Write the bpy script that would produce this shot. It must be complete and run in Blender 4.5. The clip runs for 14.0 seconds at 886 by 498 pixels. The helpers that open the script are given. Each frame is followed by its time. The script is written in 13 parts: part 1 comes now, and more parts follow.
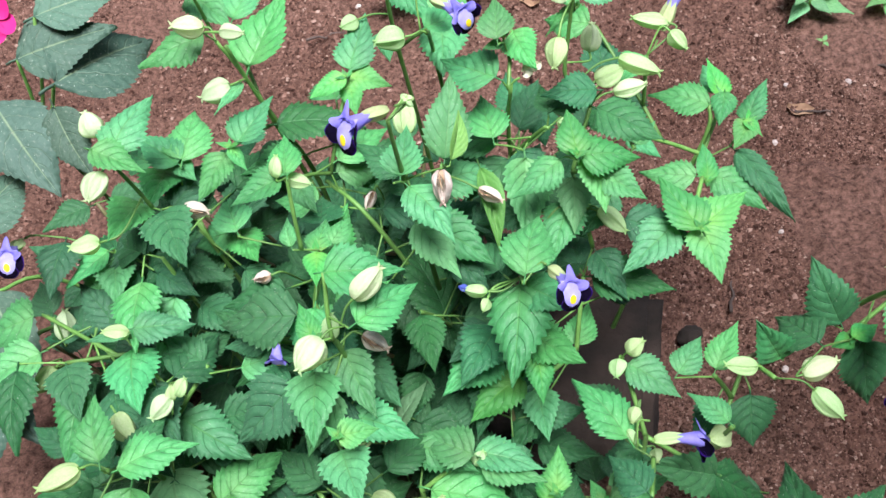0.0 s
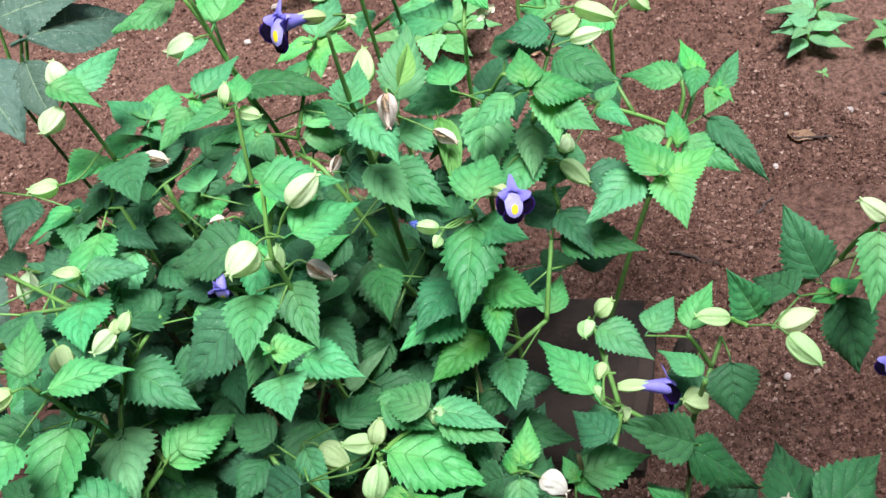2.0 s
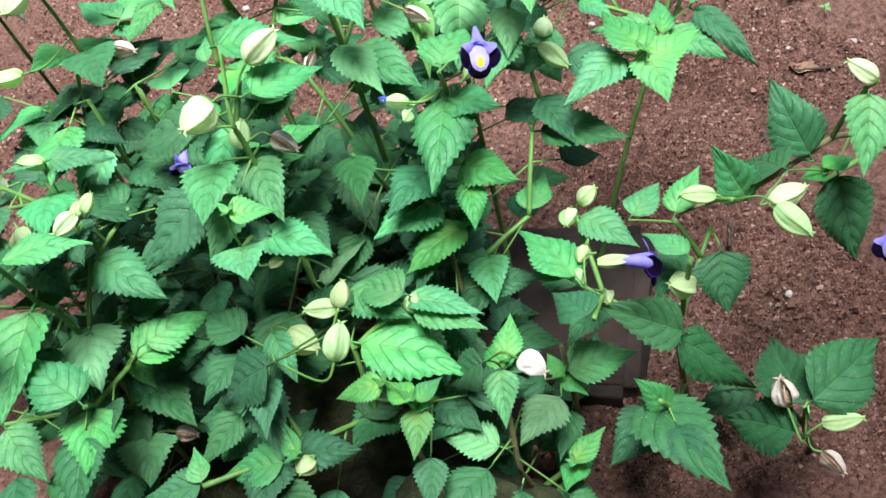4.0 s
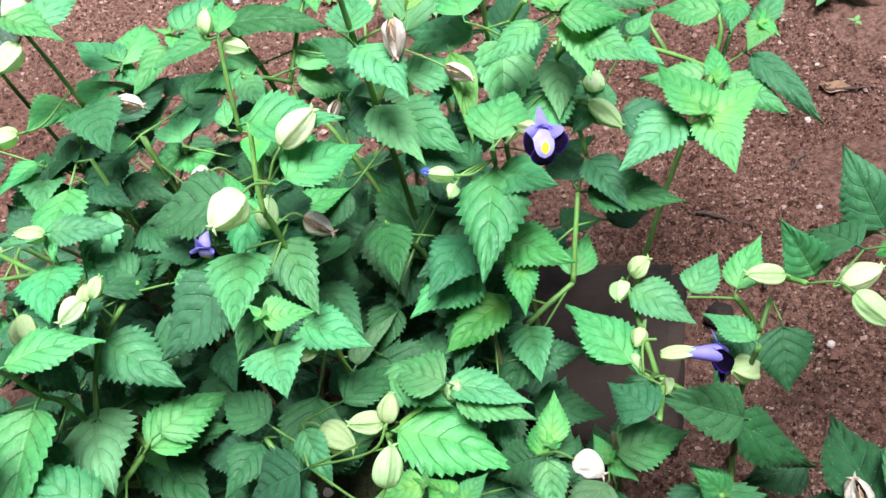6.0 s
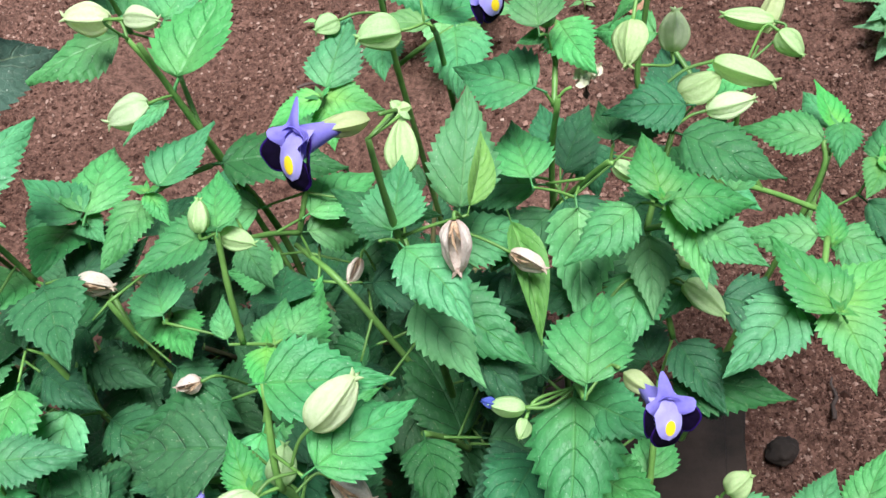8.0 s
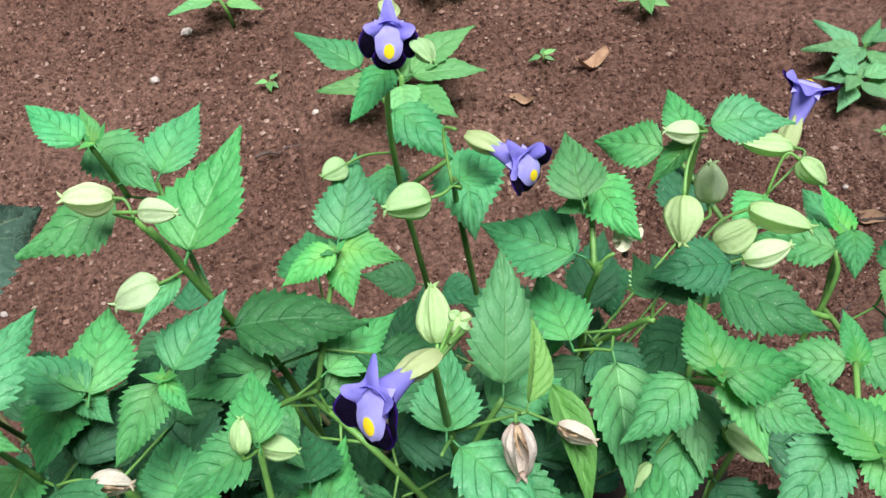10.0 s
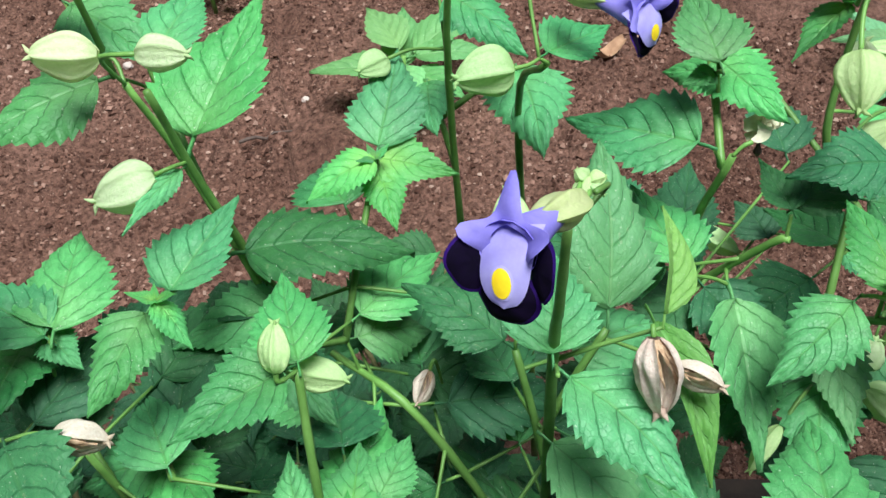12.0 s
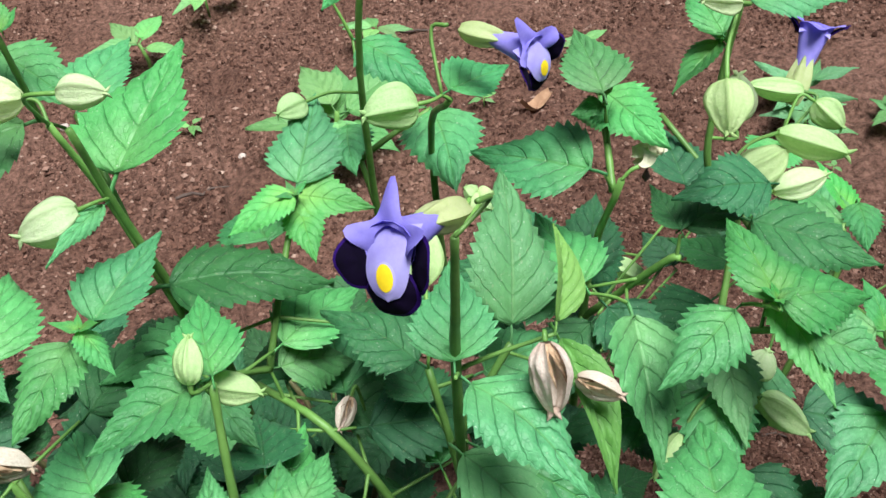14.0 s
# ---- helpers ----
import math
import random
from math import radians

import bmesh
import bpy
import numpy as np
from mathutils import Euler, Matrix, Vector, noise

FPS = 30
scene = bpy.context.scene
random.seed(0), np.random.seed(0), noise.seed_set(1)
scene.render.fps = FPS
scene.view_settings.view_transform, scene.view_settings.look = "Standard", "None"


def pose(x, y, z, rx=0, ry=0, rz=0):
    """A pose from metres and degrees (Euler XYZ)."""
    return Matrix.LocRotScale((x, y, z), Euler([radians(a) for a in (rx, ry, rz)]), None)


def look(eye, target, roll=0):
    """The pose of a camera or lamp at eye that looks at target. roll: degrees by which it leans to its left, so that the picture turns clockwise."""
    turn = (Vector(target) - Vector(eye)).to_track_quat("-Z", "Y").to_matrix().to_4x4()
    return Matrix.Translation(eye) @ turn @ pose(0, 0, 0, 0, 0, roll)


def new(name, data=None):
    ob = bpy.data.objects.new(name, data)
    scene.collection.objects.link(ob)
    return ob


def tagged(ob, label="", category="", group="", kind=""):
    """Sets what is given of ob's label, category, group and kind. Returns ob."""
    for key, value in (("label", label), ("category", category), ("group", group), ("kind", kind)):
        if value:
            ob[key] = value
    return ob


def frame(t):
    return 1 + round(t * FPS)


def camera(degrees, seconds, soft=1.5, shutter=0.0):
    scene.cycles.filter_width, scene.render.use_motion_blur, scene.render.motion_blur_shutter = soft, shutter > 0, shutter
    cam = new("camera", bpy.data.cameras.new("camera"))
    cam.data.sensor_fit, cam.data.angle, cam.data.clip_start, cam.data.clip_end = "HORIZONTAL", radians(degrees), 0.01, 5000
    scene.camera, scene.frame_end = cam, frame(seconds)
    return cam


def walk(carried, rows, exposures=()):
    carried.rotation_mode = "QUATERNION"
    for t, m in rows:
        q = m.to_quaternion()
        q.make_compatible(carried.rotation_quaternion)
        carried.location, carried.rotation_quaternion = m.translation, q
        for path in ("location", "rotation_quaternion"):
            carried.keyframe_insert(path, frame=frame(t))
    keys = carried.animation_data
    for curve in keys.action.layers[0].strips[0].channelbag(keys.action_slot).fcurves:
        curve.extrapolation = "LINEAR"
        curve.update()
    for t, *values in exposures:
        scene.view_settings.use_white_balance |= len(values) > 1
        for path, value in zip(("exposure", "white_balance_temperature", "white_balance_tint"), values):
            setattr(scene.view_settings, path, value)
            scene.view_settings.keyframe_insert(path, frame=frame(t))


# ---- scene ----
cam = camera(50.6, 14.0, soft=1.5)
PATH = [
    (0, (0.155, 0.079, 0.796), (0.026, 1.234, -0.832), -14.7),
    (0.5, (0.16, 0.068, 0.763), (0.057, 1.299, -0.81), -14.2),
    (1, (0.174, 0.041, 0.732), (0.06, 1.334, -0.789), -14.3),
    (1.5, (0.186, 0.016, 0.722), (0.027, 1.366, -0.745), -14.9),
    (2, (0.194, -0.016, 0.697), (0.003, 1.387, -0.716), -15.7),
    (2.5, (0.201, -0.044, 0.672), (-0.01, 1.391, -0.705), -16.2),
    (3, (0.203, -0.059, 0.652), (-0.026, 1.392, -0.705), -16.7),
    (3.2, (0.205, -0.065, 0.643), (-0.028, 1.393, -0.707), -17.0),
    (5.3, (0.206, -0.039, 0.604), (-0.028, 1.36, -0.807), -18.2),
    (5.5, (0.197, -0.023, 0.613), (-0.024, 1.373, -0.802), -17.8),
    (6, (0.174, 0.023, 0.638), (-0.016, 1.397, -0.803), -16.5),
    (6.5, (0.168, 0.075, 0.643), (0.003, 1.422, -0.827), -15.0),
    (7, (0.167, 0.126, 0.632), (0.013, 1.454, -0.856), -14.2),
    (7.5, (0.164, 0.166, 0.641), (0.006, 1.47, -0.866), -14.3),
    (8, (0.144, 0.196, 0.641), (0.01, 1.486, -0.881), -14.4),
    (8.5, (0.105, 0.222, 0.641), (0.061, 1.522, -0.879), -13.8),
    (9, (0.105, 0.258, 0.674), (0.119, 1.559, -0.846), -12.9),
    (9.2, (0.113, 0.259, 0.681), (0.125, 1.547, -0.848), -13.1),
    (11.3, (0.105, 0.295, 0.643), (0.177, 1.539, -0.921), -8.9),
    (11.5, (0.087, 0.291, 0.619), (0.173, 1.546, -0.937), -8.5),
    (12, (0.064, 0.295, 0.581), (0.191, 1.625, -0.908), -7.8),
    (12.5, (0.065, 0.291, 0.575), (0.28, 1.672, -0.855), -6.4),
    (13, (0.065, 0.283, 0.57), (0.294, 1.667, -0.855), -6.0),
    (13.5, (0.069, 0.279, 0.579), (0.308, 1.673, -0.836), -6.0),
    (14, (0.072, 0.271, 0.585), (0.332, 1.669, -0.822), -5.7),
]

EXPOSED = [(0.0, 1.50, 5850, 10), (3.0, 1.60, 5850, 5), (5.5, 1.82, 5850, 8), (7.5, 1.46, 5850, 7), (9.0, 1.16, 6000, 5), (11.5, 1.20, 5950, 0), (14.0, 1.22, 6100, 3)]
walk(cam, [(t, look(eye, target, roll)) for t, eye, target, roll in PATH], EXPOSED)

# ---- light: open shade under a bright, overcast sky ----
SUN_UP, SUN_ROUND = radians(74), radians(150)
world = bpy.data.worlds.new("sky")
scene.world = world
world.use_nodes = True
wn = world.node_tree
sky = wn.nodes.new("ShaderNodeTexSky")
sky.sky_type, sky.sun_disc, sky.sun_elevation, sky.sun_rotation = "NISHITA", False, SUN_UP, SUN_ROUND
sky.air_density, sky.dust_density = 1.0, 3.0
soften = wn.nodes.new("ShaderNodeHueSaturation")
soften.inputs["Saturation"].default_value = 0.95
wn.links.new(sky.outputs[0], soften.inputs["Color"])
wn.links.new(soften.outputs[0], wn.nodes["Background"].inputs[0])
wn.nodes["Background"].inputs[1].default_value = 0.062
sun_data = bpy.data.lights.new("sun", "SUN")
sun_data.energy, sun_data.angle, sun_data.color = 3.2, radians(28), (1.0, 0.97, 0.93)
sun = new("sun", sun_data)
sun.matrix_world = look((math.sin(SUN_ROUND) * math.cos(SUN_UP) * 5, math.cos(SUN_ROUND) * math.cos(SUN_UP) * 5, math.sin(SUN_UP) * 5), (0, 0, 0))


# ---- materials ----
def nodes_of(name):
    m = bpy.data.materials.new(name)
    m.use_nodes = True
    return m, m.node_tree, m.node_tree.nodes["Principled BSDF"]


def node(tree, kind, **values):
    n = tree.nodes.new(kind)
    for key, value in values.items():
        n.inputs[key].default_value = value
    return n


def calc(tree, op, a, b=None, c=None):
    n = tree.nodes.new("ShaderNodeMath")
    n.operation = op
    for slot, value in enumerate((a, b, c)):
        if value is None:
            continue
        if isinstance(value, (int, float)):
            n.inputs[slot].default_value = value
        else:
            tree.links.new(value, n.inputs[slot])
    return n.outputs[0]


def blend(tree, amount, a, b, how="MIX"):
    n = tree.nodes.new("ShaderNodeMix")
    n.data_type, n.blend_type = "RGBA", how
    for slot, value in ((0, amount), (6, a), (7, b)):
        if isinstance(value, (int, float)):
            n.inputs[slot].default_value = value
        elif isinstance(value, tuple):
            n.inputs[slot].default_value = (*value, 1.0)
        else:
            tree.links.new(value, n.inputs[slot])
    return n.outputs[2]


def ramp(tree, value, *stops):
    n = tree.nodes.new("ShaderNodeValToRGB")
    n.color_ramp.elements[0].position, n.color_ramp.elements[0].color = stops[0][0], (*stops[0][1], 1)
    n.color_ramp.elements[1].position, n.color_ramp.elements[1].color = stops[-1][0], (*stops[-1][1], 1)
    for at, colour in stops[1:-1]:
        n.color_ramp.elements.new(at).color = (*colour, 1)
    tree.links.new(value, n.inputs[0])
    return n.outputs[0]


def speckle(tree, scale, detail=4.0, rough=0.6, coords="Object"):
    c = tree.nodes.new("ShaderNodeTexCoord")
    n = node(tree, "ShaderNodeTexNoise", Scale=scale, Detail=detail, Roughness=rough)
    tree.links.new(c.outputs[coords], n.inputs["Vector"])
    return n.outputs[0]


def bumped(tree, shader, height, strength, distance):
    b = node(tree, "ShaderNodeBump", Strength=strength, Distance=distance)
    tree.links.new(height, b.inputs["Height"])
    tree.links.new(b.outputs[0], shader.inputs["Normal"])
    return b


def leaf_material(name, dark, light, vein, rib, thin, rough, spots, spot_colour, gloss=0.45, heart=0.0, heart_colour=(0.30, 0.52, 0.10)):
    """A blade with a midrib and side veins laid out on its own map: u across, v from stalk to tip."""
    m, tree, shader = nodes_of(name)
    uv = tree.nodes.new("ShaderNodeUVMap")
    xyz = tree.nodes.new("ShaderNodeSeparateXYZ")
    tree.links.new(uv.outputs[0], xyz.inputs[0])
    across = calc(tree, "ABSOLUTE", calc(tree, "SUBTRACT", xyz.outputs[0], 0.5))
    info = tree.nodes.new("ShaderNodeObjectInfo")
    chance = info.outputs["Random"]
    wobble = calc(tree, "MULTIPLY", calc(tree, "SUBTRACT", speckle(tree, 5.0), 0.5), 0.05)
    phase = calc(tree, "ADD", calc(tree, "SUBTRACT", xyz.outputs[1], calc(tree, "MULTIPLY", calc(tree, "POWER", across, 1.25), 0.80)), wobble)
    tri = calc(tree, "ABSOLUTE", calc(tree, "SUBTRACT", calc(tree, "FRACT", calc(tree, "MULTIPLY", phase, 6.0)), 0.5))
    side = calc(tree, "MAXIMUM", calc(tree, "MULTIPLY", calc(tree, "SUBTRACT", tri, 0.435), 15.4), 0.0)
    side = calc(tree, "MULTIPLY", side, ramp(tree, across, (0.30, (1, 1, 1)), (0.48, (0.25, 0.25, 0.25))))
    net = node(tree, "ShaderNodeTexVoronoi", Scale=22.0)
    net.feature = "DISTANCE_TO_EDGE"
    where = tree.nodes.new("ShaderNodeTexCoord")
    tree.links.new(where.outputs["Object"], net.inputs["Vector"])
    mesh_vein = calc(tree, "MAXIMUM", calc(tree, "SUBTRACT", 1.0, calc(tree, "MULTIPLY", net.outputs["Distance"], 11.0)), 0.0)
    middle = calc(tree, "MAXIMUM", calc(tree, "SUBTRACT", 1.0, calc(tree, "MULTIPLY", across, 42.0)), 0.0)
    mottle = speckle(tree, 7.0, 6.0, 0.72)
    base = blend(tree, calc(tree, "MULTIPLY_ADD", mottle, 2.0, -0.5), dark, light)
    base = blend(tree, calc(tree, "MULTIPLY", calc(tree, "SUBTRACT", 0.5, tri), 0.40), base, light)
    core = ramp(tree, calc(tree, "ADD", xyz.outputs[1], calc(tree, "MULTIPLY", across, 0.7)), (0.0, (1, 1, 1)), (0.55, (0, 0, 0)))
    base = blend(tree, calc(tree, "MULTIPLY", core, heart), base, heart_colour)
    hue = node(tree, "ShaderNodeHueSaturation")
    tree.links.new(calc(tree, "MULTIPLY_ADD", chance, 0.034, 0.484), hue.inputs["Hue"])
    shift = calc(tree, "FRACT", calc(tree, "MULTIPLY", chance, 7.31))
    tree.links.new(calc(tree, "MULTIPLY_ADD", shift, 0.60, 0.80), hue.inputs["Value"])
    drab = calc(tree, "FRACT", calc(tree, "MULTIPLY", chance, 13.7))
    tree.links.new(calc(tree, "MULTIPLY_ADD", drab, 0.16, 0.92), hue.inputs["Saturation"])
    tree.links.new(base, hue.inputs["Color"])
    colour = blend(tree, calc(tree, "MULTIPLY", mesh_vein, 0.07), hue.outputs[0], vein)
    colour = blend(tree, calc(tree, "MULTIPLY", side, 0.36), colour, vein)
    colour = blend(tree, calc(tree, "MULTIPLY", middle, 0.60), colour, rib)
    pock = ramp(tree, speckle(tree, 26.0, 2.0, 0.5), (0.66 - 0.08 * spots, (0, 0, 0)), (0.78 - 0.08 * spots, (1, 1, 1)))
    patch = calc(tree, "MULTIPLY", pock, speckle(tree, 3.0, 2.0))
    colour = blend(tree, calc(tree, "MULTIPLY", patch, spots), colour, spot_colour)
    fleck = ramp(tree, speckle(tree, 48.0, 1.0, 0.4), (0.735, (0, 0, 0)), (0.765, (1, 1, 1)))
    colour = blend(tree, calc(tree, "MULTIPLY", fleck, 0.45), colour, (0.62, 0.66, 0.56))
    tree.links.new(colour, shader.inputs["Base Color"])
    tree.links.new(calc(tree, "MULTIPLY_ADD", mottle, 0.25, rough - 0.12), shader.inputs["Roughness"])
    shader.inputs["Specular IOR Level"].default_value = gloss
    shader.inputs["Sheen Weight"].default_value = 0.03
    height = calc(tree, "SUBTRACT", calc(tree, "MULTIPLY", speckle(tree, 34.0, 3.0), 0.25), calc(tree, "ADD", calc(tree, "ADD", side, middle), calc(tree, "MULTIPLY", mesh_vein, 0.15)))
    bumped(tree, shader, height, 0.55, 0.0011)
    glow = node(tree, "ShaderNodeBsdfTranslucent")
    tree.links.new(blend(tree, 1.0, colour, (1.0, 1.0, 0.45), "MULTIPLY"), glow.inputs["Color"])
    mix = node(tree, "ShaderNodeMixShader", Fac=thin)
    tree.links.new(shader.outputs[0], mix.inputs[1])
    tree.links.new(glow.outputs[0], mix.inputs[2])
    tree.links.new(mix.outputs[0], tree.nodes["Material Output"].inputs["Surface"])
    return m


LEAF = {
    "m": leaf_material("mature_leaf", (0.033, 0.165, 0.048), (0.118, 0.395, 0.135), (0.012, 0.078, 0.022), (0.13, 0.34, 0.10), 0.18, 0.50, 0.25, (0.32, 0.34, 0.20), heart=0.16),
    # d: darker copy of the mature leaf, shade of inner foliage put into its colour
    "d": leaf_material("shaded_leaf", (0.016, 0.074, 0.028), (0.047, 0.158, 0.056), (0.005, 0.034, 0.013), (0.06, 0.18, 0.06), 0.10, 0.55, 0.45, (0.30, 0.32, 0.19), 0.30),
    "y": leaf_material("young_leaf", (0.060, 0.275, 0.062), (0.140, 0.440, 0.120), (0.035, 0.190, 0.034), (0.20, 0.48, 0.11), 0.28, 0.46, 0.1, (0.35, 0.42, 0.20), heart=0.62),
    "p": leaf_material("weathered_leaf", (0.095, 0.270, 0.105), (0.170, 0.400, 0.165), (0.060, 0.195, 0.065), (0.20, 0.38, 0.16), 0.25, 0.58, 0.45, (0.42, 0.42, 0.28), heart=0.1),
    "e": leaf_material("lance_leaf", (0.130, 0.330, 0.075), (0.230, 0.480, 0.120), (0.110, 0.300, 0.070), (0.38, 0.56, 0.22), 0.32, 0.5, 0.2, (0.36, 0.33, 0.12), heart=0.0),
    "g": leaf_material("grey_leaf", (0.030, 0.072, 0.048), (0.085, 0.145, 0.100), (0.200, 0.270, 0.180), (0.30, 0.38, 0.22), 0.08, 0.62, 0.7, (0.26, 0.28, 0.22), 0.30),
    "w": leaf_material("seedling_leaf", (0.110, 0.300, 0.085), (0.230, 0.460, 0.170), (0.080, 0.230, 0.070), (0.25, 0.45, 0.18), 0.3, 0.55, 0.2, (0.35, 0.36, 0.2), heart=0.2),
}


def plain(name, dark, light, scale, rough=0.5, thin=0.0, bump=0.3, size=0.001, coords="Object", chance=0.25, gloss=0.35):
    m, tree, shader = nodes_of(name)
    base = blend(tree, ramp(tree, speckle(tree, scale, 5.0, 0.65, coords), (0.3, (0, 0, 0)), (0.7, (1, 1, 1))), dark, light)
    info = tree.nodes.new("ShaderNodeObjectInfo")
    hue = node(tree, "ShaderNodeHueSaturation")
    tree.links.new(calc(tree, "MULTIPLY_ADD", info.outputs["Random"], chance * 2, 1.0 - chance), hue.inputs["Value"])
    tree.links.new(base, hue.inputs["Color"])
    tree.links.new(hue.outputs[0], shader.inputs["Base Color"])
    shader.inputs["Roughness"].default_value = rough
    shader.inputs["Specular IOR Level"].default_value = gloss
    bumped(tree, shader, speckle(tree, scale * 4, 4.0, 0.6, coords), bump, size)
    if thin:
        glow = node(tree, "ShaderNodeBsdfTranslucent")
        tree.links.new(hue.outputs[0], glow.inputs["Color"])
        mix = node(tree, "ShaderNodeMixShader", Fac=thin)
        tree.links.new(shader.outputs[0], mix.inputs[1])
        tree.links.new(glow.outputs[0], mix.inputs[2])
        tree.links.new(mix.outputs[0], tree.nodes["Material Output"].inputs["Surface"])
    return m


def ribbed(name, body, ridge, rough, thin, dirt, dirt_colour):
    """A pod with ribs along it: u round it, v from stalk to tip."""
    m, tree, shader = nodes_of(name)
    uv = tree.nodes.new("ShaderNodeUVMap")
    xyz = tree.nodes.new("ShaderNodeSeparateXYZ")
    tree.links.new(uv.outputs[0], xyz.inputs[0])
    wave = calc(tree, "ABSOLUTE", calc(tree, "SUBTRACT", calc(tree, "FRACT", calc(tree, "MULTIPLY", xyz.outputs[0], 5.0)), 0.5))
    rib = calc(tree, "MAXIMUM", calc(tree, "MULTIPLY", calc(tree, "SUBTRACT", wave, 0.36), 7.0), 0.0)
    net = ramp(tree, speckle(tree, 14.0, 4.0, 0.7), (0.35, (0, 0, 0)), (0.75, (1, 1, 1)))
    colour = blend(tree, calc(tree, "MULTIPLY", net, dirt), body, dirt_colour)
    colour = blend(tree, calc(tree, "MULTIPLY", rib, 0.28), colour, ridge)
    ends = ramp(tree, xyz.outputs[1], (0.0, (1, 1, 1)), (0.2, (0, 0, 0)), (0.85, (0, 0, 0)), (1.0, (1, 1, 1)))
    colour = blend(tree, calc(tree, "MULTIPLY", ends, 0.55), colour, ridge)
    info = tree.nodes.new("ShaderNodeObjectInfo")
    hue = node(tree, "ShaderNodeHueSaturation")
    tree.links.new(calc(tree, "MULTIPLY_ADD", info.outputs["Random"], 0.035, 0.475), hue.inputs["Hue"])
    tree.links.new(calc(tree, "MULTIPLY_ADD", calc(tree, "FRACT", calc(tree, "MULTIPLY", info.outputs["Random"], 5.3)), 0.28, 0.84), hue.inputs["Value"])
    tree.links.new(colour, hue.inputs["Color"])
    colour = hue.outputs[0]
    tree.links.new(colour, shader.inputs["Base Color"])
    shader.inputs["Roughness"].default_value = rough
    shader.inputs["Specular IOR Level"].default_value = 0.3
    bumped(tree, shader, calc(tree, "ADD", speckle(tree, 16.0, 4.0), calc(tree, "MULTIPLY", rib, 0.4)), 0.5, 0.0012)
    glow = node(tree, "ShaderNodeBsdfTranslucent")
    tree.links.new(colour, glow.inputs["Color"])
    mix = node(tree, "ShaderNodeMixShader", Fac=thin)
    tree.links.new(shader.outputs[0], mix.inputs[1])
    tree.links.new(glow.outputs[0], mix.inputs[2])
    tree.links.new(mix.outputs[0], tree.nodes["Material Output"].inputs["Surface"])
    return m


POD = {
    "g": ribbed("green_pod", (0.52, 0.74, 0.34), (0.42, 0.66, 0.24), 0.55, 0.40, 0.75, (0.70, 0.85, 0.48)),
    "c": ribbed("cream_pod", (0.68, 0.82, 0.47), (0.58, 0.75, 0.36), 0.6, 0.40, 0.75, (0.83, 0.89, 0.64)),
    "b": ribbed("dry_pod", (0.80, 0.72, 0.62), (0.53, 0.38, 0.27), 0.8, 0.18, 0.60, (0.48, 0.33, 0.22)),
    "v": ribbed("violet_bud", (0.10, 0.09, 0.52), (0.05, 0.04, 0.34), 0.6, 0.2, 0.3, (0.20, 0.18, 0.66)),
    "w": ribbed("white_pod", (0.78, 0.74, 0.66), (0.42, 0.32, 0.22), 0.7, 0.1, 0.5, (0.58, 0.48, 0.36)),
}
STEM = plain("stem_green", (0.080, 0.185, 0.035), (0.175, 0.330, 0.080), 60.0, 0.45, 0.0, 0.2, 0.0005)
STEM_OLD = plain("stem_brown", (0.10, 0.085, 0.04), (0.20, 0.19, 0.08), 60.0, 0.6, 0.0, 0.4, 0.0008)
LILAC = plain("lilac_petal", (0.20, 0.165, 0.66), (0.34, 0.29, 0.80), 2.2, 0.65, 0.28, 0.3, 0.0003, chance=0.10)
PALE = plain("pale_throat", (0.30, 0.25, 0.74), (0.50, 0.45, 0.88), 2.0, 0.6, 0.25, 0.3, 0.0003, chance=0.10)
VELVET = plain("velvet_petal", (0.0012, 0.0006, 0.004), (0.0042, 0.001, 0.014), 2.4, 0.9, 0.0, 0.4, 0.0003, gloss=0.08)
VELVET_EDGE = plain("violet_margin", (0.010, 0.0015, 0.045), (0.020, 0.004, 0.10), 3.0, 0.8, 0.0, 0.4, 0.0003, gloss=0.1)
YELLOW = plain("yellow_spot", (0.85, 0.55, 0.010), (0.95, 0.74, 0.02), 4.0, 0.6, 0.0, 0.3, 0.0002, chance=0.05)
WHITE = plain("white_ring", (0.40, 0.35, 0.82), (0.52, 0.47, 0.88), 4.0, 0.6, 0.1, 0.3, 0.0002, chance=0.05)
MAGENTA = plain("magenta_petal", (0.75, 0.02, 0.22), (0.9, 0.05, 0.32), 3.0, 0.5, 0.2, 0.3, 0.0003)
CALYX = ribbed("calyx_green", (0.60, 0.74, 0.34), (0.46, 0.63, 0.22), 0.5, 0.4, 0.5, (0.76, 0.80, 0.50))
DRY = plain("dry_leaf", (0.20, 0.105, 0.06), (0.42, 0.26, 0.16), 60.0, 0.8, 0.1, 0.4, 0.002)


HUSK_PALE = plain("pale_husk", (0.62, 0.60, 0.38), (0.84, 0.80, 0.62), 5.0, 0.8, 0.2, 0.4, 0.0006)
HUSK = plain("brown_husk", (0.22, 0.12, 0.06), (0.60, 0.44, 0.30), 5.0, 0.8, 0.1, 0.4, 0.0006)


